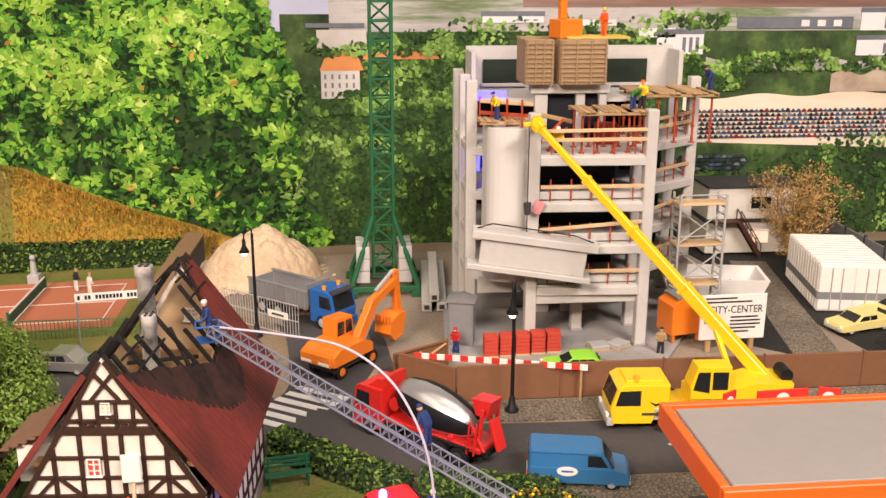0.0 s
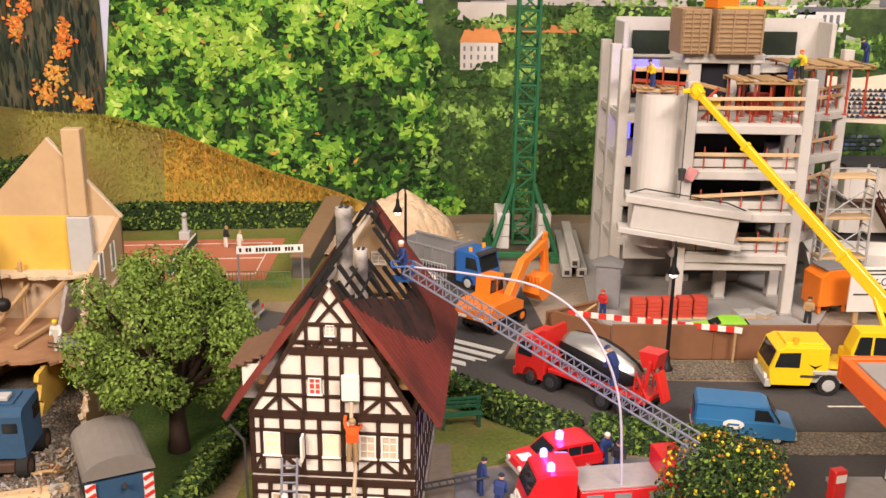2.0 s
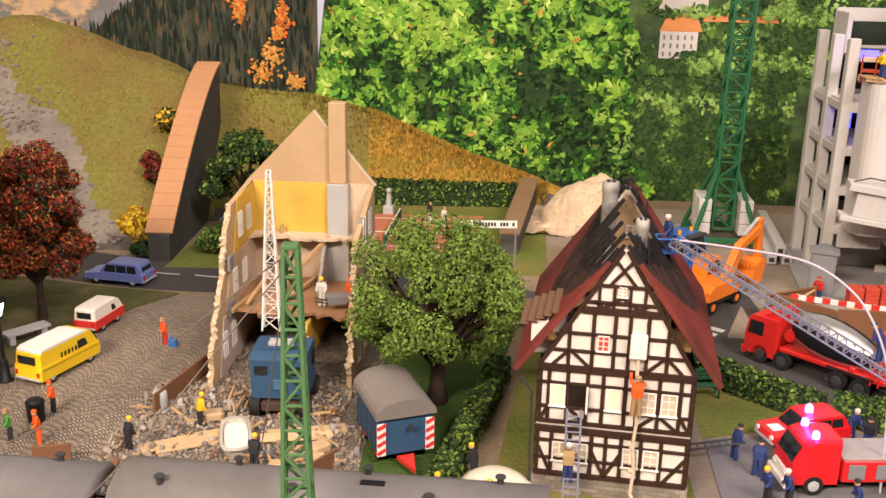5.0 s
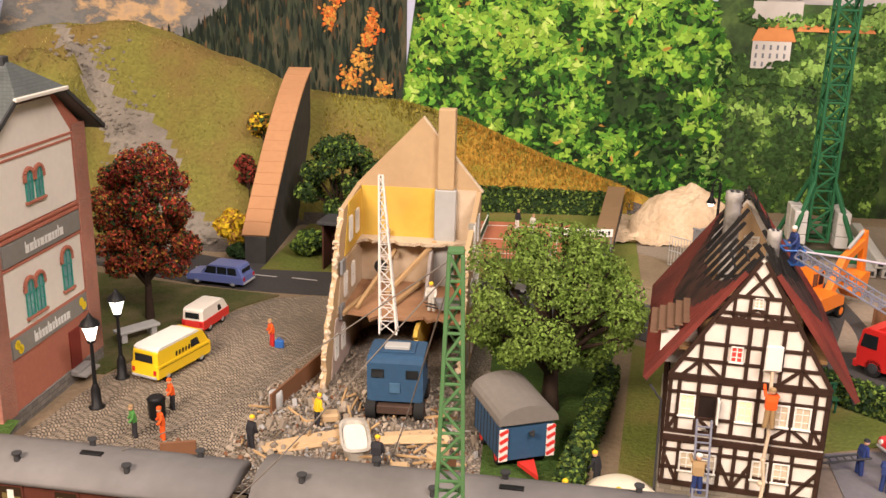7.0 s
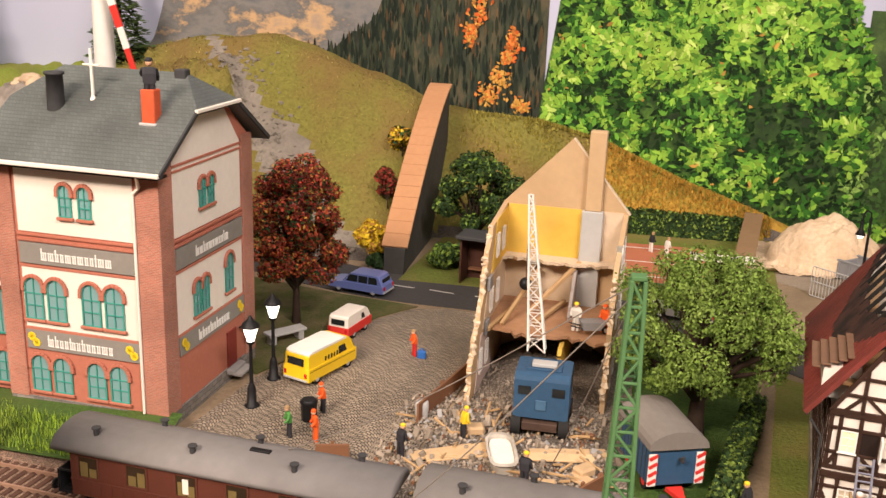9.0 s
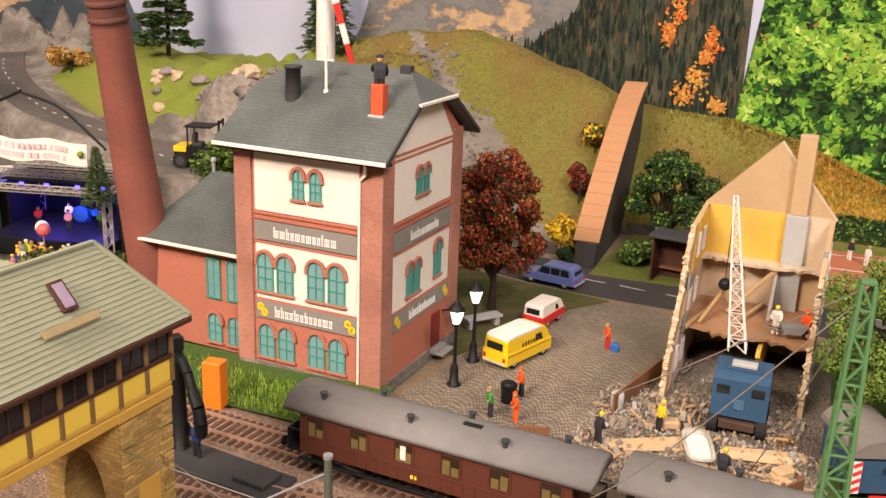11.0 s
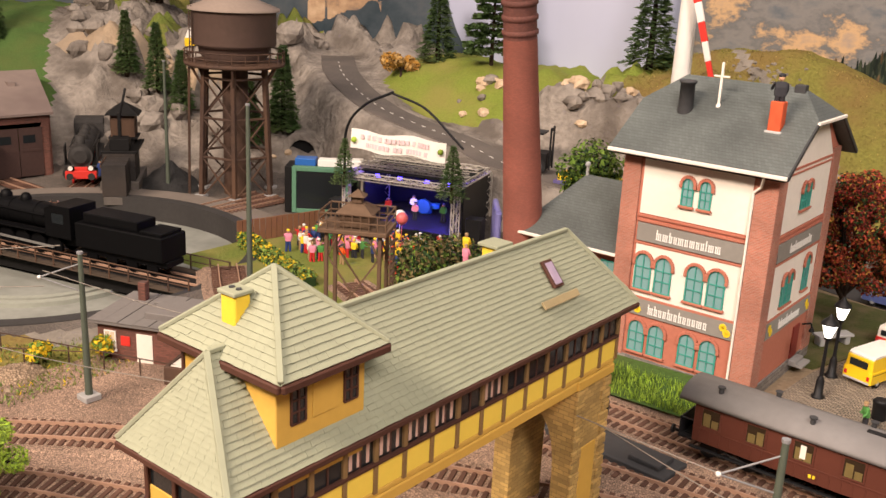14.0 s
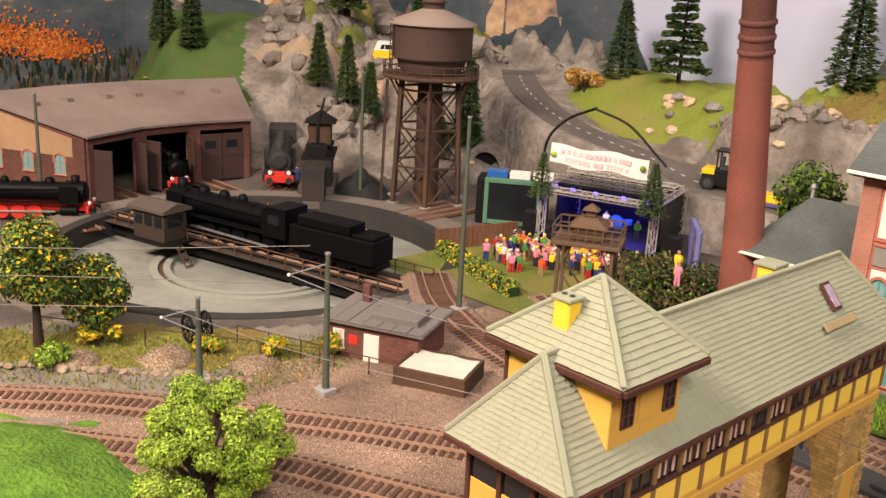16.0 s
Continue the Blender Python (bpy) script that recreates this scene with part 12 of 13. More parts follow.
for i in range(26):
    x = -9 + i * 0.72
    part("stone", S().ball((x + 0.3, rr.uniform(-0.3, 0.3), 0.08), rr.uniform(0.25, 0.55), 7, 0.6, 0.28), mat("edging_stone", (0.33, 0.25, 0.175), 0.9, var=0.3, island=0.2) if "edging_stone" not in bpy.data.materials else bpy.data.materials["edging_stone"], wl_)
tree(-99.2, -2.7, lz(-99), 51, 3.6, 6.6, 9.6, 7000, 0.17, [LEAF, LEAF_D, LEAF, LEAF_D, LEAF_Y, LEAF, LEAF_M, LEAF_D], "broad green tree with yellow blossoms", clumps=16)
tree(-97.8, 1.2, lz(-98), 52, 1.4, 5.4, 6.6, 6000, 0.17, [LEAF_D, LEAF, LEAF_D, LEAF, LEAF_D, LEAF_Y, LEAF_D, LEAF], "dense dark green tree with yellow blossoms", clumps=16)
tree(-71.6, -4.6, lz(-71), 53, 1.0, 9.4, 6.8, 30000, 0.095, [LEAF_B, LEAF_M, LEAF_B, LEAF_B], "bright lime green young tree beside the track", clumps=34, squash=0.44, spread=0.84)
solo("grass_mound", S().sheet(lambda u, v: (u, v, 1.9 * max(0, 1 - (u / 9) ** 2 - (v / 7) ** 2) - 0.2 + bumps(u, v, 2, 0.2)), steps(-10, 10, 36), steps(-8, 8, 30)), mat("bright_grass", (0.12, 0.24, 0.03), 0.95, var=0.6, scale=80, bump=1.0, depth=0.003, second=(0.07, 0.15, 0.02), mix2=0.9, scale2=45), -79.5, -12.0, lz(-79), label="bright green grassy mound beside the track", category="mound")
for i, (x, y, w, h, m, lab) in enumerate(((-96.5, 0.5, 3.4, 1.6, [LEAF_Y, LEAF_Y, LEAF], "yellow flowering ground shrub"), (-94.5, -3.6, 3.0, 1.8, [LEAF_B, LEAF], "fresh green low shrub"), (-90.2, 6.2, 2.6, 1.4, [LEAF_Y, LEAF], "yellow flowering ground shrub"), (-86.6, 9.2, 1.8, 2.4, [LEAF, LEAF_Y], "tall yellow flowers beside the hut"), (-84.6, 12.8, 2.0, 2.6, [LEAF, LEAF_Y], "yellow climbing flowers at the hut"), (-103.5, -6, 4.0, 2.0, [LEAF_D, LEAF], "dark green low shrub"))):
    bush(x, y, lz(x), 80 + i, w, h, 700, 0.2, m, lab)
SANDEARTH = stones("sandy_earth", (0.50, 0.36, 0.24), (0.36, 0.25, 0.16), (0.20, 0.14, 0.09), 0.2, bump=0.8, depth=0.001)
for x, y, r, hh, lab in ((-90.9, 3.2, 1.8, 0.9, "small mound of sandy earth on the bank"), (-86.2, 7.6, 1.7, 0.6, "low mound of sandy earth on the bank"), (-94.6, -1.8, 1.6, 0.6, "crumbled sandy earth above the track")):
    solo("earth_mound", S().sheet(lambda u, v: (u, v, hh * max(0, 1 - (u / r) ** 2 - (v / r) ** 2) ** 0.7 * (1 + bumps(u + x, v, 0.5, 0.5)) - 0.06 + abs(bumps(u, v + y, 0.35, 0.2))), steps(-r, r, 22), steps(-r, r, 22)), SANDEARTH, x, y, lz(x), label=lab, category="earth mound")
tuft = S()
rr = random.Random(21)
for _ in range(9000):
    x, y = rr.uniform(-104, -82), rr.uniform(-8, 16)
    if math.hypot(x - PIT[0], y - PIT[1]) < R + 4.8 or abs((y + 6.5) - (x + 90) * 1.02) < 3.0 or y < (x + 90) * 0.9 - 3.4: continue
    a, hh = rr.uniform(0, 6.28), rr.uniform(0.12, 0.34)
    z0 = land(x, y)
    tuft.slot = 2 if rr.random() < 0.04 + 0.2 * (noise.noise(Vector((x / 2, y / 2, 3))) > 0.3) else rr.choice((0, 0, 1, 3, 3))
    tuft.add([(x, y, z0), (x + 0.12 * math.cos(a), y + 0.12 * math.sin(a), z0), (x + rr.uniform(-0.2, 0.2), y + rr.uniform(-0.2, 0.2), z0 + hh)], [(0, 1, 2)])
solo("wild_grass", tuft, [GRASS, HILLGRASS, LEAF_Y, LEAF_M], 0, 0, 0, label="wild grass with yellow flowers on the bank", category="grass", kind="stuff")

tree(-39.6, 75.4, gz(-39.6), 47, 2.6, 9.2, 9.8, 9000, 0.2, [LEAF_D, LEAF_D, LEAF, LEAF_D], "dark green ragged tree below the wall", clumps=20, r0=0.3, squash=0.62, spread=0.78)

# ---- the hills: road, rocks, firs ----
pts = curve_through(ROADLINE, 12)
rd = S()
vs, fs = [], []
for i, p in enumerate(pts):
    d = (pts[min(i + 1, len(pts) - 1)] - pts[max(i - 1, 0)])
    d.z = 0
    d.normalize()
    nn = Vector((-d.y, d.x, 0))
    zc = p.z + 0.06
    for k in (-2.5, 2.5):
        vs.append((p.x + nn.x * k, p.y + nn.y * k, zc))
    for k in (2.6, -2.6):
        vs.append((p.x + nn.x * k, p.y + nn.y * k, zc - 0.5))
for i in range(len(pts) - 1):
    fs += [(i * 4 + k, i * 4 + (k + 1) % 4, i * 4 + 4 + (k + 1) % 4, i * 4 + 4 + k) for k in range(4)]
solo("hill_road", rd.add(vs, fs), mat("dusty_asphalt", (0.115, 0.10, 0.09), 0.9, var=0.3, scale=100, bump=0.4, second=(0.17, 0.145, 0.125), mix2=0.7, scale2=20), 0, 0, 0, label="grey road winding up the rocky hill", category="road", kind="structure")
for i in range(3, len(pts) - 4, 3):
    p, q = pts[i], pts[i + 1]
    za, zb = (Vector(vs[i * 4]).z + Vector(vs[i * 4 + 1]).z) / 2, (Vector(vs[i * 4 + 4]).z + Vector(vs[i * 4 + 5]).z) / 2
    solo("road_marking", S().bar((p.x, p.y, za + 0.03), (q.x, q.y, zb + 0.03), 0.16, 0.04), PAINT, 0, 0, 0, label="white dash on the hill road", category="road marking", group="hill road dashes", kind="structure")
fk = thing("forklift", -86.0, 66.0, land(-86, 66) + 0.15, 200, "small black and yellow tractor on the hill road", "tractor")
part("body", S().box(-2.2, 2.2, -1.2, 1.2, 0.6, 2.2), IRON, fk)
part("seat", S().box(-0.5, 0.5, -0.6, 0.6, 2.2, 2.6).box(0.2, 0.5, -0.6, 0.6, 2.6, 3.5), DARKGREY, fk)
part("panel", S().box(0.9, 2.25, -1.25, 1.25, 1.7, 2.3), YELLOW, fk)
part("mast", S().box(-2.5, -2.3, -0.8, -0.6, 0.4, 5.0).box(-2.5, -2.3, 0.6, 0.8, 0.4, 5.0).box(-2.5, -2.3, -0.6, 0.6, 4.6, 4.9), BLACK, fk, "black lifting mast")
part("cab_post", S().box(0.7, 0.85, -1.1, -0.95, 2.2, 4.4).box(0.7, 0.85, 0.95, 1.1, 2.2, 4.4).box(-1.7, 1.0, -1.2, 1.2, 4.2, 4.4), BLACK, fk)
for x in (-1.4, 1.5):
    for s in (-1, 1):
        wheel(fk, x, s * 1.2, 0.8, 0.8, 0.5, DARKGREY)
bl_ = thing("flatbed_load", -74.5, 66.0, land(-74.5, 66) + 0.15, 10, "long trailer with blue and yellow load behind the tower", "trailer")
part("bed", S().box(-7, 6, -1.3, 1.3, 0.8, 1.2), mat("violet_blue", (0.11, 0.09, 0.22), 0.6, var=0.15), bl_)
part("load", S().box(-6.6, 5.6, -1.1, 1.1, 1.2, 1.9), YELLOW, bl_)
tn_ = thing("tunnel_portal", -121.6, 65.5, land(-121.6, 65.5) - 0.2, 35, "small dark stone culvert arch in the hillside", "tunnel")
part("arch", S().prism([(-2.6, 0), (-1.9, 0)] + [(-1.9 * math.cos(t), 2.2 * math.sin(t)) for t in steps(0.0, math.pi, 12)] + [(1.9, 0), (2.6, 0), (2.4, 2.0), (1.3, 3.0), (-1.3, 3.0), (-2.4, 2.0)], -0.3, 3, "y"), ROCK, tn_)
# black sheet closing the arch, the bore's shade put into its colour
part("dark_bore", S().prism([(-1.9 * math.cos(t), 2.2 * math.sin(t)) for t in steps(0.0, math.pi, 12)], 0.6, 0.8, "y"), BLACK, tn_)
cv_ = small_car("caravan", -145.5, 67.4, land(-145.5, 67.4) + 0.15, 231, YELLOW, "yellow and white camper on the hillside", 4.2, 2.0, 2.9, "van", "van", WHITE)
rr = random.Random(31)
for i in range(95):
    x, y = rr.choice(((-84, 76), (-88, 77), (-80, 75), (-140, 70), (-128, 62), (-150, 66), (-100, 79)))
    x += rr.uniform(-6, 6)
    y += rr.uniform(-3, 3)
    q = rr.uniform(0.3, 1.2)
    s = S().ball((0, 0, 0), q, 7, 0.7, 0.25)
    solo("boulder", s, ROCK if i % 3 else bpy.data.materials["sand"], x, y, land(x, y) + q * 0.2, rr.uniform(0, 360), "rough grey boulder on the hillside", "boulder", "boulders")
for i, (x, y, h, w) in enumerate(((-83.6, 87.0, 14, 7.4), (-116.1, 86, 11.5, 6.6), (-150.3, 58.4, 9.2, 4.2), (-144.8, 59.6, 9.8, 4.2), (-140.5, 60.4, 8.6, 3.8), (-128, 62.0, 9, 4.5), (-126, 66, 12, 5), (-182.4, 50.1, 12, 6), (-174.0, 50.8, 12.5, 5), (-163, 73, 18, 7), (-150, 78, 16, 7))):
    conifer(x, y, land(x, y) - 0.3, 100 + i, h, w, "dark green model fir tree on the hill", 3600)
pine(-105.9, 85.0, land(-105.9, 85) - 0.3, 17, 14.5, 8.5, "layered green pine with open whorls of branches on the meadow")
for i, (x, y, w, h, m) in enumerate(((-118, 80.5, 6, 3.4, [LEAF_DRY, LEAF_O]), (-172, 37, 9, 5, [LEAF_Y, LEAF_D, LEAF]), (-175, 31, 7, 5, [LEAF_D, LEAF, LEAF_DRY]), (-176, 43, 5, 6, [LEAF, LEAF_M]))):
    bush(x, y, land(x, y) - 0.2, 120 + i, w, h, 1200, 0.4, m, "dry brown shrub on the hillside" if i == 0 else "leafy shrub behind the engine shed")

# ---- the printed backdrop round the layout: a photograph on thin boards ----
SKYB = mat("backdrop_haze", (0.50, 0.52, 0.66), 0.9, var=0.04, scale=3, bump=0, second=(0.42, 0.45, 0.60), mix2=0.8, scale2=2)
ARC = [(60, 91.5), (-40, 91.5), (-90, 93.5), (-120, 96), (-150, 97), (-178, 92), (-196, 78), (-206, 55), (-210, 0), (-210, -45)]
bs = S()
vs = [(x, y, -3) for x, y in ARC] + [(x, y, 62) for x, y in ARC] + [(x * 1.004, y * 1.004 + 0.4, -3) for x, y in ARC] + [(x * 1.004, y * 1.004 + 0.4, 62) for x, y in ARC]
n = len(ARC)
bs.add(vs, [(i, i + 1, n + i + 1, n + i) for i in range(n - 1)] + [(2 * n + i, 3 * n + i, 3 * n + i + 1, 2 * n + i + 1) for i in range(n - 1)] + [(n + i, n + i + 1, 3 * n + i + 1, 3 * n + i) for i in range(n - 1)])
backdrop = solo("backdrop", bs, SKYB, 0, 0, label="printed photographic backdrop with lake, mountains, woods and leaves", category="backdrop", kind="structure")


def along(s, z, off=0.1):
    """A point on the backdrop's face, s along it from its right end."""
    for (x0, y0), (x1, y1) in zip(ARC, ARC[1:]):
        d = math.hypot(x1 - x0, y1 - y0)
        if s <= d or (x1, y1) == ARC[-1]:
            u, v = (x1 - x0) / d, (y1 - y0) / d
            return (x0 + u * s - v * off, y0 + v * s + u * off, z)
        s -= d


def printed(name, s0, s1, top, bottom, material, off, ns=40, nz=24, label=""):
    """A printed area of the backdrop between two outlines."""
    sh_ = S()
    vs, fs = [], []
    for j in range(nz + 1):
        for i in range(ns + 1):
            s = s0 + (s1 - s0) * i / ns
            a, b = bottom(s), top(s)
            vs.append(along(s, a + (b - a) * j / nz, off))
    fs = [(j * (ns + 1) + i, j * (ns + 1) + i + 1, (j + 1) * (ns + 1) + i + 1, (j + 1) * (ns + 1) + i) for j in range(nz) for i in range(ns)]
    return part(name, sh_.add(vs, fs), material, backdrop, label)


def print_mat(name, ramp, scale, detail=9, stretch=(1, 1, 1), rough=0.85, second=None):
    """Mottled print: a noise through a colour ramp."""
    m, nt, b = nodes_of(name)
    N, L = nt.nodes.new, nt.links.new
    tc, mp, nz = N("ShaderNodeTexCoord"), N("ShaderNodeMapping"), N("ShaderNodeTexNoise")
    mp.inputs["Scale"].default_value = stretch
    nz.inputs["Scale"].default_value, nz.inputs["Detail"].default_value = scale, detail
    nz.inputs["Roughness"].default_value = 0.66
    cr = N("ShaderNodeValToRGB")
    while len(cr.color_ramp.elements) < len(ramp):
        cr.color_ramp.elements.new(0.5)
    for e, (pos, col) in zip(cr.color_ramp.elements, ramp):
        e.position, e.color = pos, (*col, 1)
    L(tc.outputs["Object"], mp.inputs["Vector"])
    L(mp.outputs[0], nz.inputs["Vector"])
    L(nz.outputs["Fac"], cr.inputs[0])
    L(cr.outputs[0], b.inputs["Base Color"])
    b.inputs["Roughness"].default_value = rough
    return m


def dabs(name, n, area, mats, size, seed, off=(0.15, 0.6), pick=None, aspect=0.55, label="", lean=6.28):
    """Many small flat printed leaves or crowns over part of the backdrop; area(rr) gives (s, z)."""
    rr = random.Random(seed)
    sh_ = S()
    for _ in range(n):
        s, z = area(rr)
        e = size * rr.uniform(0.55, 1.5)
        a = rr.uniform(-lean / 2, lean / 2) + math.pi / 2
        c, d = math.cos(a), math.sin(a)
        sh_.slot = pick(s, z, rr) if pick else rr.randrange(len(mats))
        o = rr.uniform(*off)
        w = e * aspect * rr.uniform(0.7, 1.3)
        pts = [(-e, 0), (-0.3 * e, -w), (0.45 * e, -0.75 * w), (e, 0), (0.45 * e, 0.75 * w), (-0.3 * e, w)]
        sh_.add([along(s - (x * c - y * d), z + x * d + y * c, o) for x, y in pts], [(0, 1, 2, 3, 4, 5)])
    return part(name, sh_, mats, backdrop, label, kind="stuff")


flat = lambda v: (lambda s: v)
# leafy photograph: s from 62 (right) to 97 (left)
PL = [foliage("print_leaf_dark", (0.006, 0.024, 0.004), 0.5), foliage("print_leaf_deep", (0.025, 0.095, 0.012), 0.45), foliage("print_leaf_mid", (0.10, 0.27, 0.03), 0.4, (0.15, 0.30, 0.03)), foliage("print_leaf_light", (0.21, 0.40, 0.045), 0.35, (0.28, 0.43, 0.055)), foliage("print_leaf_pale", (0.44, 0.60, 0.13), 0.25), foliage("print_leaf_rust", (0.42, 0.24, 0.05), 0.4)]
LEAFBASE = print_mat("print_leaf_shade", [(0.35, (0.004, 0.014, 0.002)), (0.52, (0.018, 0.055, 0.006)), (0.64, (0.08, 0.19, 0.02)), (0.77, (0.22, 0.38, 0.05))], 34, 9)
left_edge = lambda z: 97.2 - 0.13 * (z - 10)
right_edge = lambda z: 65.5 - 2.6 * smooth(5, 0, z) + 3.0 * smooth(16, 22, z) + 1.4 * noise.noise(Vector((z / 2.1, 0.3, 1)))
vs, fs = [], []
for j in range(41):
    z = -3 + 49 * j / 40
    vs += [along(right_edge(z), z, 0.12), along(left_edge(z), z, 0.12)]
fs = [(2 * j, 2 * j + 1, 2 * j + 3, 2 * j + 2) for j in range(40)]
part("leafy_print", S().add(vs, fs), LEAFBASE, backdrop, "close photograph of bright green leaves")


def shade(s, z):
    """How bright the photographed leaves are: a sunlit left, a deep shadow right of the middle."""
    deep = math.exp(-((s - 73.0) / 6.0) ** 2) * smooth(17, 9, z) + 0.6 * math.exp(-((s - 88.0) / 2.2) ** 2 - ((z - 13.5) / 2.5) ** 2)
    return 0.55 * noise.noise(Vector((s / 5.2, z / 4.6, 4.4))) + 0.75 * noise.noise(Vector((s / 1.7, z / 1.5, 9.1))) + 0.12 - 0.5 * deep


def bright(s, z, rr):
    k = shade(s, z) + 0.4 * noise.noise(Vector((s / 0.6, z / 0.5, 2.1))) + rr.gauss(0, 0.17) - 0.08
    if rr.random() < 0.008: return 5
    return 0 if k < -0.28 else 1 if k < -0.04 else 2 if k < 0.2 else 3 if k < 0.66 else 4


def leafy(rr):
    while True:
        z = rr.uniform(-1, 29)
        s = rr.uniform(right_edge(z) - 0.6, left_edge(z) - 0.3)
        if shade(s, z) > -0.2 + rr.gauss(0, 0.2) or rr.random() < 0.12: return s, z


dabs("printed_leaf_mass", 11500, leafy, PL, 0.36, 3, (0.16, 0.3), bright, 0.42, lean=3.4)

# woods, houses and works to the right: s = 60 - x
WOOD = [foliage("print_wood_dark", (0.035, 0.08, 0.02), 0.5), foliage("print_wood_mid", (0.095, 0.19, 0.035), 0.45), foliage("print_wood_light", (0.24, 0.40, 0.09), 0.4)]
WOODBASE = print_mat("print_wood_shade", [(0.35, (0.008, 0.02, 0.006)), (0.52, (0.04, 0.08, 0.02)), (0.7, (0.12, 0.20, 0.05))], 26, 9)
SANDP = print_mat("print_sand", [(0.3, (0.66, 0.54, 0.40)), (0.5, (0.80, 0.68, 0.53)), (0.7, (0.86, 0.78, 0.66))], 9, 8, (0.4, 1, 3))
GREYP = print_mat("print_grey", [(0.3, (0.28, 0.27, 0.27)), (0.48, (0.50, 0.47, 0.46)), (0.6, (0.14, 0.20, 0.08)), (0.75, (0.62, 0.58, 0.56))], 10, 8, (0.35, 1, 3.5))
RAILP = print_mat("print_rail", [(0.3, (0.12, 0.06, 0.05)), (0.5, (0.25, 0.15, 0.12)), (0.7, (0.42, 0.36, 0.33))], 12, 8, (0.3, 1, 6))
QUARRY = print_mat("print_quarry", [(0.3, (0.26, 0.19, 0.14)), (0.5, (0.46, 0.36, 0.27)), (0.7, (0.62, 0.52, 0.42))], 16, 8)
WHITEP = print_mat("print_white", [(0.3, (0.62, 0.62, 0.62)), (0.7, (0.78, 0.78, 0.78))], 14, 5)
HOUSEP = print_mat("print_house", [(0.3, (0.46, 0.43, 0.40)), (0.7, (0.62, 0.59, 0.55))], 14, 6)
ORANGEP = print_mat("print_roof", [(0.3, (0.50, 0.17, 0.05)), (0.7, (0.66, 0.27, 0.09))], 20, 6, (1, 1, 2))
SLATEP = print_mat("print_slate", [(0.3, (0.10, 0.11, 0.13)), (0.7, (0.20, 0.21, 0.24))], 20, 6)
printed("wood_print", 0, 66.5, flat(22), flat(-3), WOODBASE, 0.06, 60, 30, "photograph of dark green woods")
printed("works_print", 0, 62, flat(46), flat(20.4), GREYP, 0.09, 40, 8, "hazy industrial area")
printed("railway_print", 0, 44, lambda s: 24.2, lambda s: 22.6, RAILP, 0.11, 30, 4)
printed("works_print", 0, 26, lambda s: 17.7 + 0.3 * math.sin(s), lambda s: 16.6, GREYP, 0.09, 30, 4)
printed("sand_print", 0, 28, lambda s: 14.6 - 0.02 * s + 0.2 * math.sin(s * 0.7), lambda s: 8.6 + 0.04 * s, SANDP, 0.10, 40, 14, "bare sandy ground")
printed("quarry_wall_print", 0, 13.2, lambda s: 16.6 - 0.02 * s + 0.3 * math.sin(s * 1.7), lambda s: 14.5, QUARRY, 0.13, 30, 4, "brown retaining wall")


def block(name, x0, x1, z0, z1, material, off, parent=None, slant=0.0):
    q = [along(60 - x0, z0, off), along(60 - x1, z0, off), along(60 - x1 + slant, z1, off), along(60 - x0 - slant, z1, off)]
    r = [along(60 - x0, z0, off - 0.04), along(60 - x1, z0, off - 0.04), along(60 - x1 + slant, z1, off - 0.04), along(60 - x0 - slant, z1, off - 0.04)]
    return part(name, S().add(q + r, [(0, 1, 2, 3), (7, 6, 5, 4), (0, 4, 5, 1), (1, 5, 6, 2), (2, 6, 7, 3), (3, 7, 4, 0)]), material, parent or backdrop)


hs_ = block("printed_house", -2.9, 0.7, 14.3, 17.0, HOUSEP, 0.22)
block("printed_roof", -3.0, 1.1, 16.9, 18.6, ORANGEP, 0.24, hs_, 0.7)
block("printed_roof", 1.0, 8.2, 17.9, 18.6, ORANGEP, 0.23, hs_, 0.4)
for i in range(5):
    for j in range(3):
        block("printed_window", -2.6 + i * 0.66, -2.4 + i * 0.66, 14.5 + j * 0.8, 14.95 + j * 0.8, SLATEP, 0.25, hs_)
block("printed_hall", -3.2, 1.4, 18.9, 20.6, HOUSEP, 0.18)
block("printed_hall", -4.2, 1.2, 20.8, 21.2, SLATEP, 0.19)
for x0, x1, z0, z1, m, m2 in ((29.0, 33.6, 18.2, 20.2, WHITEP, SLATEP), (27.2, 30.8, 19.8, 20.8, WHITEP, GREYP), (36.8, 48.4, 20.6, 21.8, SLATEP, GREYP), (49.2, 53.6, 20.4, 22.2, WHITEP, SLATEP), (49.0, 54, 18.0, 19.6, WHITEP, SLATEP), (12.2, 18, 21.2, 21.9, WHITEP, SLATEP), (20.5, 25, 20.9, 21.6, WHITEP, GREYP)):
    hl = block("printed_hall", x0, x1, z0, z1, m, 0.2)
    block("printed_roof", x0 - 0.1, x1 + 0.1, z1 - 0.1, z1 + 0.35, m2, 0.22, hl)
    for k in range(3):
        x = x0 + (x1 - x0) * (0.55 + 0.14 * k)
        block("printed_window", x, x + (x1 - x0) * 0.07, z0 + 0.2, z1 - 0.4, SLATEP if m is WHITEP else WHITEP, 0.225, hl)


def woods(x0, x1, z0, z1):
    def f(rr):
        while True:
            x, z = rr.uniform(x0, x1), rr.uniform(z0, z1)
            k = noise.noise(Vector((x / 3.2, z / 2.4, 2.2)))
            edge = min(z1 - z, 2.0) / 2.0
            if k + edge > 0.15 + 0.3 * rr.random(): return 60 - x, z
    return f


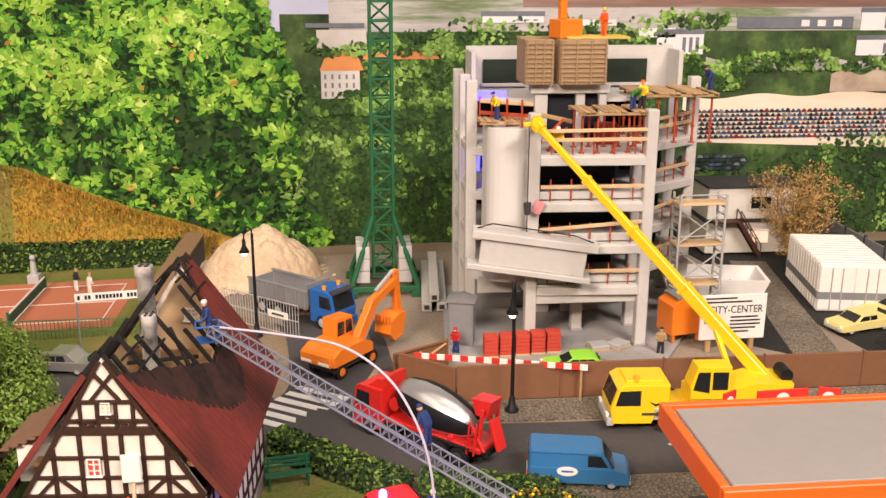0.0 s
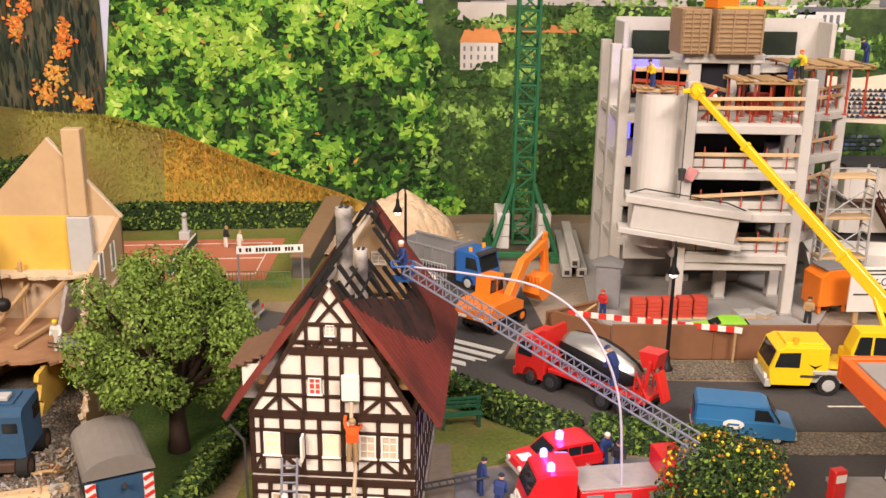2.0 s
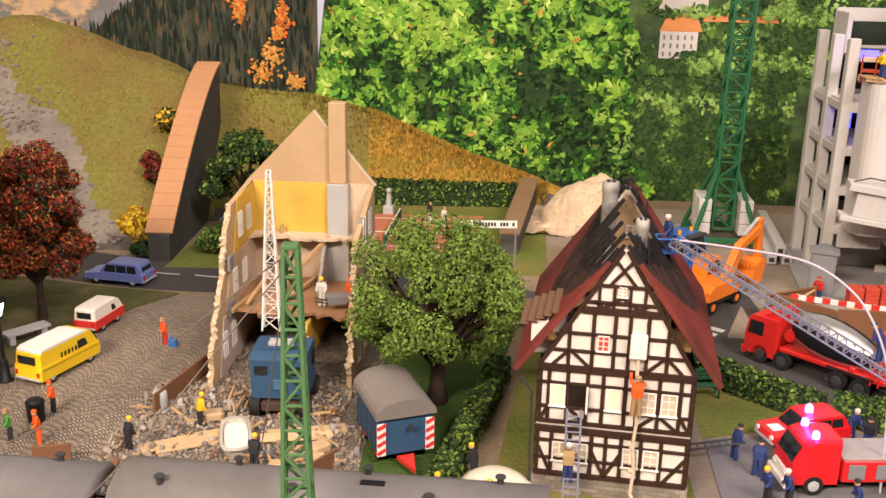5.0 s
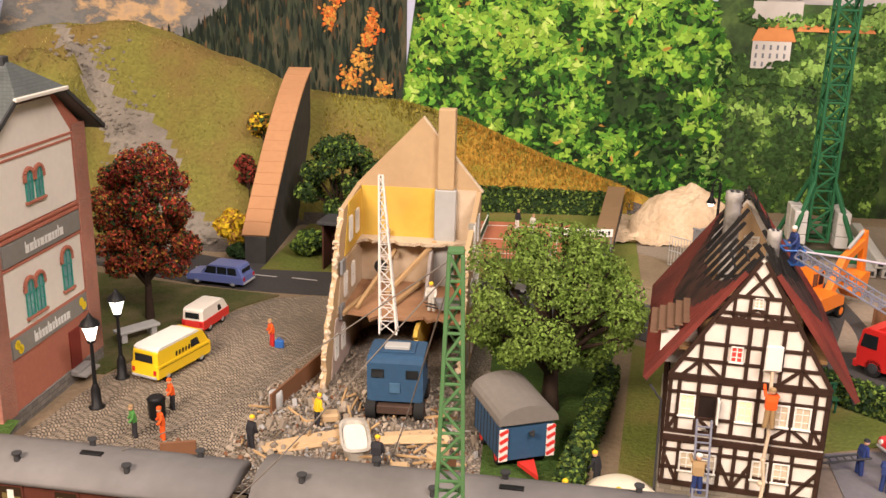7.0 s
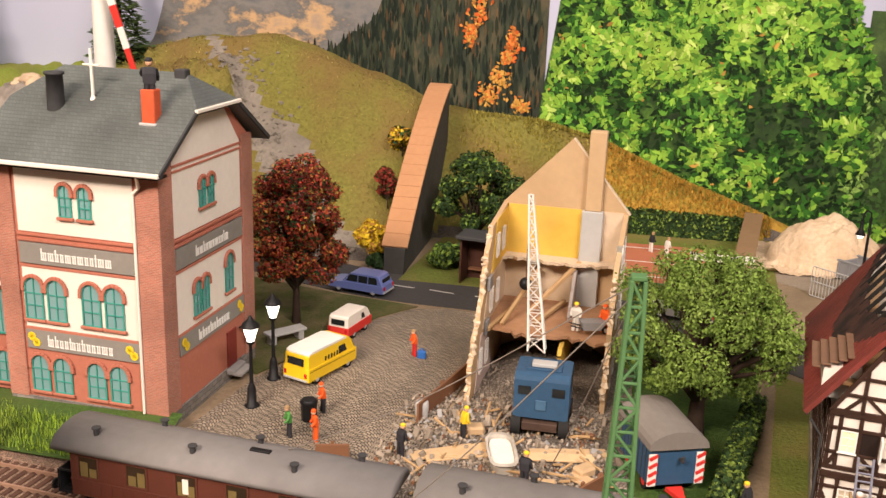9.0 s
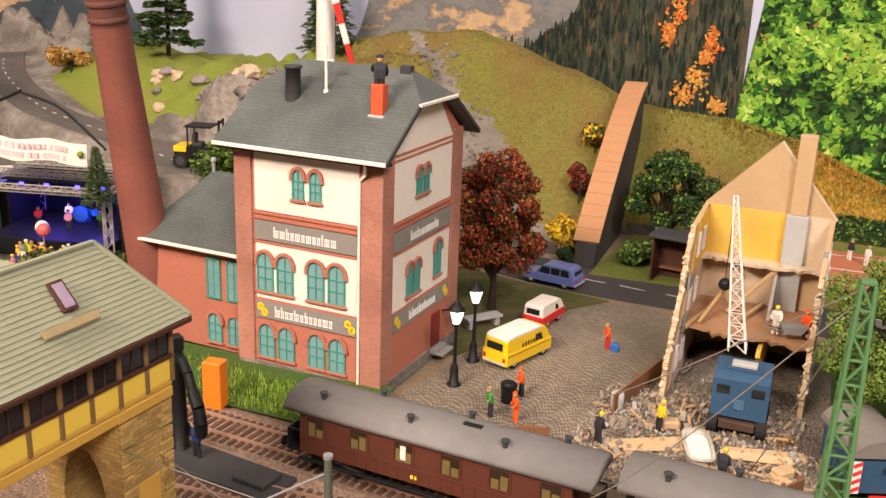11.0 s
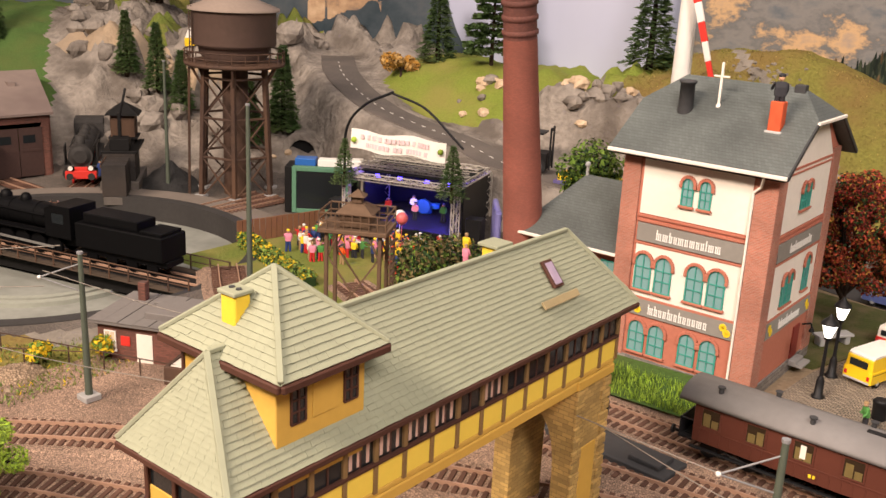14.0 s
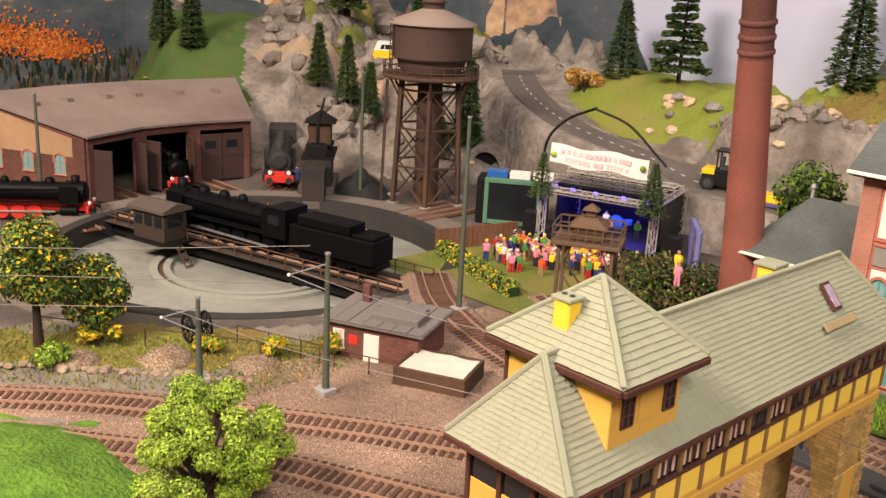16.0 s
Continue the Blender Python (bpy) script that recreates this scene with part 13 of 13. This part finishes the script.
def tone(s, z, rr):
    k = noise.noise(Vector((s / 2.4, z / 2.2, 6.0))) + 0.5 * noise.noise(Vector((s / 0.9, z / 0.9, 1.0))) + rr.gauss(0, 0.12) + 0.02 * (z - 12)
    return 0 if k < 0.05 else 1 if k < 0.30 else 2


for x0, x1, z0, z1, n, sd in ((-7.5, 10.5, -1, 15.5, 3900, 1), (1.0, 12.5, 13, 20.6, 1300, 2), (9, 30, 12, 22.0, 1500, 3), (29, 38, 14.8, 19.0, 700, 4), (37, 54.5, 16.6, 18.6, 600, 5), (46, 58, 0, 10.6, 900, 6), (24, 47, -1, 8.8, 900, 7), (29, 36, 20.6, 22.4, 160, 8)):
    dabs("printed_wood_mass", n, woods(x0, x1, z0, z1), WOOD, 0.24, 40 + sd, (0.14, 0.3) if sd not in (1, 2) else (0.14, 0.21), tone, 0.6)
dabs("printed_wood_mass", 420, woods(-4.5, 3.5, 12.8, 15.0), WOOD, 0.24, 71, (0.28, 0.34), tone, 0.6)
dabs("printed_wood_mass", 320, woods(-4.5, 9.5, 18.2, 20.4), WOOD, 0.22, 72, (0.27, 0.34), tone, 0.6)
CARS = [mat("print_car_" + k, c, 0.6, bump=0, island=0.3) for k, c in (("dark", (0.03, 0.035, 0.05)), ("blue", (0.06, 0.09, 0.16)), ("grey", (0.17, 0.18, 0.21)), ("red", (0.20, 0.03, 0.03)))]
rr = random.Random(12)
cs = S()
for row in range(7):
    z = 12.55 - 0.42 * row
    x = 30.2 + 0.3 * row
    while x < 56:
        cs.slot = rr.choice((0, 0, 0, 0, 1, 1, 2, 3))
        w, h = rr.uniform(0.42, 0.6), rr.uniform(0.30, 0.40)
        cs.add([along(60 - x - a * w, z + b * h, 0.2) for a, b in ((0, 0), (1, 0), (1, 0.55), (0.8, 0.6), (0.65, 1), (0.3, 1), (0.15, 0.6), (0, 0.5))], [tuple(range(8))])
        x += w + rr.uniform(0.0, 0.08)
for row in range(4):
    x = 31.2
    while x < 38.5:
        cs.slot = rr.choice((0, 0, 1, 2))
        w = rr.uniform(0.45, 0.6)
        cs.add([along(60 - x - a * w, 8.1 - 0.4 * row + b * 0.3, 0.32) for a, b in ((0, 0), (1, 0), (1, 0.55), (0.7, 1), (0.3, 1), (0, 0.5))], [tuple(range(6))])
        x += w + 0.1
part("printed_car_rows", cs, CARS, backdrop, "rows of parked cars in the photograph", kind="stuff")

# autumn forest and mountains: s about 100 - 40 - x
FIRB = print_mat("print_fir_shade", [(0.3, (0.008, 0.012, 0.010)), (0.5, (0.03, 0.04, 0.022)), (0.62, (0.09, 0.075, 0.04)), (0.75, (0.035, 0.05, 0.025))], 24, 9, (2.4, 1, 0.8))
FIRS = [foliage("print_fir_dark", (0.012, 0.02, 0.014), 0.5), foliage("print_fir_mid", (0.035, 0.045, 0.026), 0.45), foliage("print_fir_brown", (0.10, 0.065, 0.032), 0.4)]
AUT = [foliage("print_autumn_orange", (0.52, 0.17, 0.035), 0.5), foliage("print_autumn_gold", (0.55, 0.30, 0.06), 0.35), foliage("print_autumn_red", (0.58, 0.11, 0.02), 0.35)]
MTN = print_mat("print_mountain", [(0.36, (0.09, 0.11, 0.13)), (0.48, (0.20, 0.19, 0.18)), (0.545, (0.13, 0.13, 0.13)), (0.60, (0.52, 0.34, 0.18)), (0.70, (0.30, 0.24, 0.20))], 9, 10, (1, 1, 1.6))
MTNB = print_mat("print_far_mountain", [(0.38, (0.028, 0.046, 0.06)), (0.54, (0.065, 0.083, 0.098)), (0.60, (0.085, 0.095, 0.105)), (0.66, (0.45, 0.26, 0.13)), (0.75, (0.55, 0.36, 0.22))], 6.5, 10, (1, 1, 1.7))
PEAK = print_mat("print_peak", [(0.36, (0.10, 0.10, 0.11)), (0.47, (0.42, 0.27, 0.16)), (0.6, (0.62, 0.44, 0.28)), (0.72, (0.22, 0.18, 0.16))], 9, 10, (1, 1, 1.6))
jag = lambda s, a: a * noise.noise(Vector((s / 3.0, 0, 5))) + 0.5 * a * noise.noise(Vector((s / 0.9, 0, 2)))
printed("mountain_print", 96.9, 145, lambda s: 40 - 26 * smooth(134, 145, s) + jag(s, 1.5), flat(-3), MTN, 0.05, 80, 40, "grey and tan rocky mountains")
fir_top = lambda s: 46 - 30.5 * smooth(98, 121, s) - 3 * smooth(121, 134, s) + jag(s, 1.2)
printed("forest_print", 96.8, 134, fir_top, flat(-3), FIRB, 0.08, 80, 40, "dark conifer forest")


def firwood(rr):
    s = rr.uniform(97.4, 133)
    return s, rr.uniform(5, min(30, fir_top(s) + 0.2))


dabs("printed_fir_mass", 2600, firwood, FIRS, 0.75, 61, (0.12, 0.2), lambda s, z, rr: 2 if rr.random() < 0.08 + 0.25 * smooth(14, 22, z) * rr.random() else rr.choice((0, 0, 1)), 0.17, lean=0.12)


def spots(*cs):
    def f(rr):
        s, z, ws, wz = rr.choice(cs)
        return s + rr.gauss(0, ws), z + rr.gauss(0, wz)
    return f


dabs("printed_autumn_tree", 420, spots((104.0, 20.4, 0.4, 0.9), (104.9, 17.8, 0.4, 0.5), (100.3, 17.4, 0.3, 0.7), (100.8, 15.8, 0.3, 0.4)), AUT, 0.19, 62, (0.22, 0.3), lambda s, z, rr: rr.choice((0, 0, 2, 1)), 0.6)
dabs("printed_autumn_tree", 320, spots((102.8, 11.6, 0.6, 0.5), (101.6, 13.4, 0.6, 0.6), (99.2, 10.8, 0.4, 0.3)), AUT, 0.18, 63, (0.22, 0.3), lambda s, z, rr: rr.choice((1, 1, 0)), 0.6)
rise = lambda s: 6 + 34 * smooth(173, 197, s) + jag(s, 1.0)
printed("mountain_print", 160, 345, rise, flat(-3), MTNB, 0.07, 150, 30, "dark blue-grey mountains over the lake")
printed("peak_print", 197, 214, lambda s: 16 + 12 * math.sin(math.pi * (s - 197) / 17) + jag(s, 1.5), lambda s: 15.0 - 0.3 * (s - 206) + jag(s, 1.0), PEAK, 0.1, 40, 12, "sunlit tan rock peak")
printed("peak_print", 258, 300, lambda s: 46 + jag(s, 1.5), lambda s: 17.5 + 2.4 * math.sin(s * 0.45) + jag(s, 1.5), PEAK, 0.1, 60, 20)
dabs("printed_autumn_tree", 2600, spots((306, 8.6, 4.5, 1.5), (299, 6.8, 3, 0.9), (313, 9.6, 4, 1.6)), [AUT[0], AUT[2], AUT[2]], 0.26, 64, (0.2, 0.4), lambda s, z, rr: rr.choice((0, 0, 2)), 0.6)
dabs("printed_fir_mass", 900, lambda rr: (rr.uniform(262, 330), rr.uniform(-2, 6.0 + 1.5 * rr.random())), FIRS, 0.9, 65, (0.15, 0.3), None, 0.25, lean=0.3)

# ---- late small things ----
figurine(-49.35, 37.95, 16.82, 120, "dark", "dark", "dark", 8, 1.35, 60, label="black model chimney sweep beside the orange chimney")
dr = thing("dry_bush", 39.8, 80.9, 0.05, 0, "bare dry ochre bush with fine twigs", "bush")
rr = random.Random(77)
tw = S()
ends = []
for _ in range(30):
    a, e = rr.uniform(0, 6.28), rr.uniform(0.95, 1.5)
    p = Vector((0, 0, 0.3))
    d = Vector((math.cos(a) * math.cos(e), math.sin(a) * math.cos(e), math.sin(e)))
    for k in range(5):
        q = p + d * rr.uniform(1.2, 1.9)
        tw.cyl(p, q, 0.13 - 0.022 * k, 0.11 - 0.022 * k, n=4)
        for _ in range(3):
            f = q + Vector((rr.uniform(-1, 1), rr.uniform(-1, 1), rr.uniform(-0.3, 1))).normalized() * rr.uniform(0.6, 1.6)
            tw.cyl(q, f, 0.035, 0.015, n=3)
            ends.append(f)
        p = q
        d = (d + Vector((rr.uniform(-0.4, 0.4), rr.uniform(-0.4, 0.4), rr.uniform(0, 0.4)))).normalized()
TWIG = mat("dry_twig", (0.38, 0.24, 0.10), 0.9, var=0.3, bump=0.2)
part("stem", tw, TWIG, dr)
part("foliage", leaves(S(), [(p.x, p.y, p.z, 0.5) for p in ends], 5200, 0.13, rr), LEAF_DRY, dr, kind="stuff")
patch("gravel_path", [(30.2, 60), (33.6, 59.6), (37.6, 82), (34.4, 82.6)], 0.09, PAVING, "pale gravel path between the black plots", "path")

# a white rescue canopy with a red emblem
cp = thing("rescue_canopy", -15.2, 34.0, gz(-15.2) - 2.1, 0, "cream rounded canopy with a red emblem beside the house", "canopy")
part("cover", S().turned([(2.0, 2.0), (2.05, 2.15), (1.7, 2.75), (1.1, 3.15), (0.5, 3.3), (0.05, 3.33)], 22), mat("cream_cloth", (0.78, 0.70, 0.55), 0.7, var=0.05), cp)
part("emblem", S().add([(0.75 * math.cos(t) * (1 + 0.25 * math.sin(3 * t)) + 0.35, -1.25 + 0.35 * math.sin(t), 3.02 + 0.42 * math.sin(t)) for t in steps(0, 6.0, 18)] + [(0.75 * math.cos(t) * (1 + 0.25 * math.sin(3 * t)) + 0.35, -1.2 + 0.35 * math.sin(t), 2.9 + 0.42 * math.sin(t)) for t in steps(0, 6.0, 18)], [tuple(range(19)), tuple(range(37, 18, -1))] + [(i, (i + 1) % 19, 19 + (i + 1) % 19, 19 + i) for i in range(19)]), REDTAPE, cp, "red emblem")
part("pole", S().cyl((0, 0, 0), (0, 0, 3.2), 0.12), LIGHTGREY, cp)

# crop, grass and scrub on the slopes
tf = S()
rr = random.Random(5)
for _ in range(9000):
    x = rr.uniform(-44.5, -13)
    y = rr.uniform(82 if x < -38 else 88.6, 90.4)
    if x < -31 and rr.random() < 0.6: continue
    k = 2 if x < -31 + rr.gauss(0, 0.5) else rr.choice((1, 1, 1, 2))
    z = land(x, y)
    if z < gz(x) + 0.4: continue
    a, hh = rr.uniform(0, 6.28), rr.uniform(0.15, 0.45) * (1 if k else 0.6)
    tf.slot = k
    tf.add([(x - 0.13 * math.cos(a), y - 0.13 * math.sin(a), z - 0.05), (x + 0.13 * math.cos(a), y + 0.13 * math.sin(a), z - 0.05), (x + rr.uniform(-0.15, 0.15), y - rr.uniform(0, 0.2), z + hh)], [(0, 1, 2)])
solo("crop", tf, [MEADOW, foliage("crop_ear", (0.52, 0.30, 0.05), 0.35), foliage("crop_blade", (0.30, 0.26, 0.05), 0.35)], 0, 0, 0, label="yellow-brown crop and meadow grass on the slope", category="crop", kind="stuff")
tf = S()
for _ in range(5000):
    x, y = rr.uniform(-82, -46.5), rr.uniform(71, 91)
    n = noise.noise(Vector((x / 7, y / 7, 0.5)))
    if abs(x + 71 - 1.08 * (88 - y) + 4 * n) < 1.2 + 0.22 * (88 - y) or (x < -66 and y < 78): continue
    z = land(x, y)
    a, hh = rr.uniform(0, 6.28), rr.uniform(0.1, 0.35)
    tf.slot = rr.choice((0, 0, 1, 2))
    tf.add([(x - 0.07 * math.cos(a), y - 0.07 * math.sin(a), z - 0.05), (x + 0.07 * math.cos(a), y + 0.07 * math.sin(a), z - 0.05), (x + rr.uniform(-0.15, 0.15), y - rr.uniform(0, 0.1), z + 0.7 * hh)], [(0, 1, 2)])
solo("hill_grass", tf, [HILLGRASS, foliage("hill_blade", (0.24, 0.22, 0.05), 0.4), foliage("hill_dry", (0.36, 0.27, 0.09), 0.4)], 0, 0, 0, label="short dry grass on the hillside", category="grass", kind="stuff")
st = S()
for _ in range(420):
    y = rr.uniform(70.5, 88)
    x = -71 + 1.08 * (88 - y) + rr.gauss(0, 2.0)
    if x > -47 or x < -78: continue
    q = rr.uniform(0.08, 0.3)
    st.ball((x, y, land(x, y)), q, 5, 0.7, 0.3)
solo("scree", st, [SCREE], 0, 0, 0, label="grey broken stones on the bare streak", category="stones", kind="stuff")
rk = random.Random(9)
for i in range(90):
    x, y = rk.uniform(-180, -126), rk.uniform(52, 90)
    if y + 26.3 + 0.6156 * (x + 31.8) < 3 or near_road(x, y)[0] < 5 or land(x, y) < 0: continue
    q = rk.uniform(0.8, 2.6)
    s = S().ball((0, 0, 0), q, 9, 0.8, 0.28)
    solo("crag", s, ROCK, x, y, land(x, y) + q * 0.1, rk.uniform(0, 360), "jagged grey rock outcrop on the hillside", "rock", "crags")

# blue lamps inside the concrete shell
BLUESHELL = glow("blue_lamp", (0.06, 0.05, 1.0), 7.0)
for x, y, z, w, h_ in ((9.6, 68.5, 17.0, 1.2, 0.7), (15.0, 69.0, 10.6, 1.6, 0.5), (8.6, 68.0, 12.0, 0.3, 2.0)):
    solo("blue_lamp", S().box(-w, w, -0.1, 0.1, 0, h_), BLUESHELL, x, y, z, label="blue glowing lamp inside the concrete shell", category="lamp", group="blue lamps")
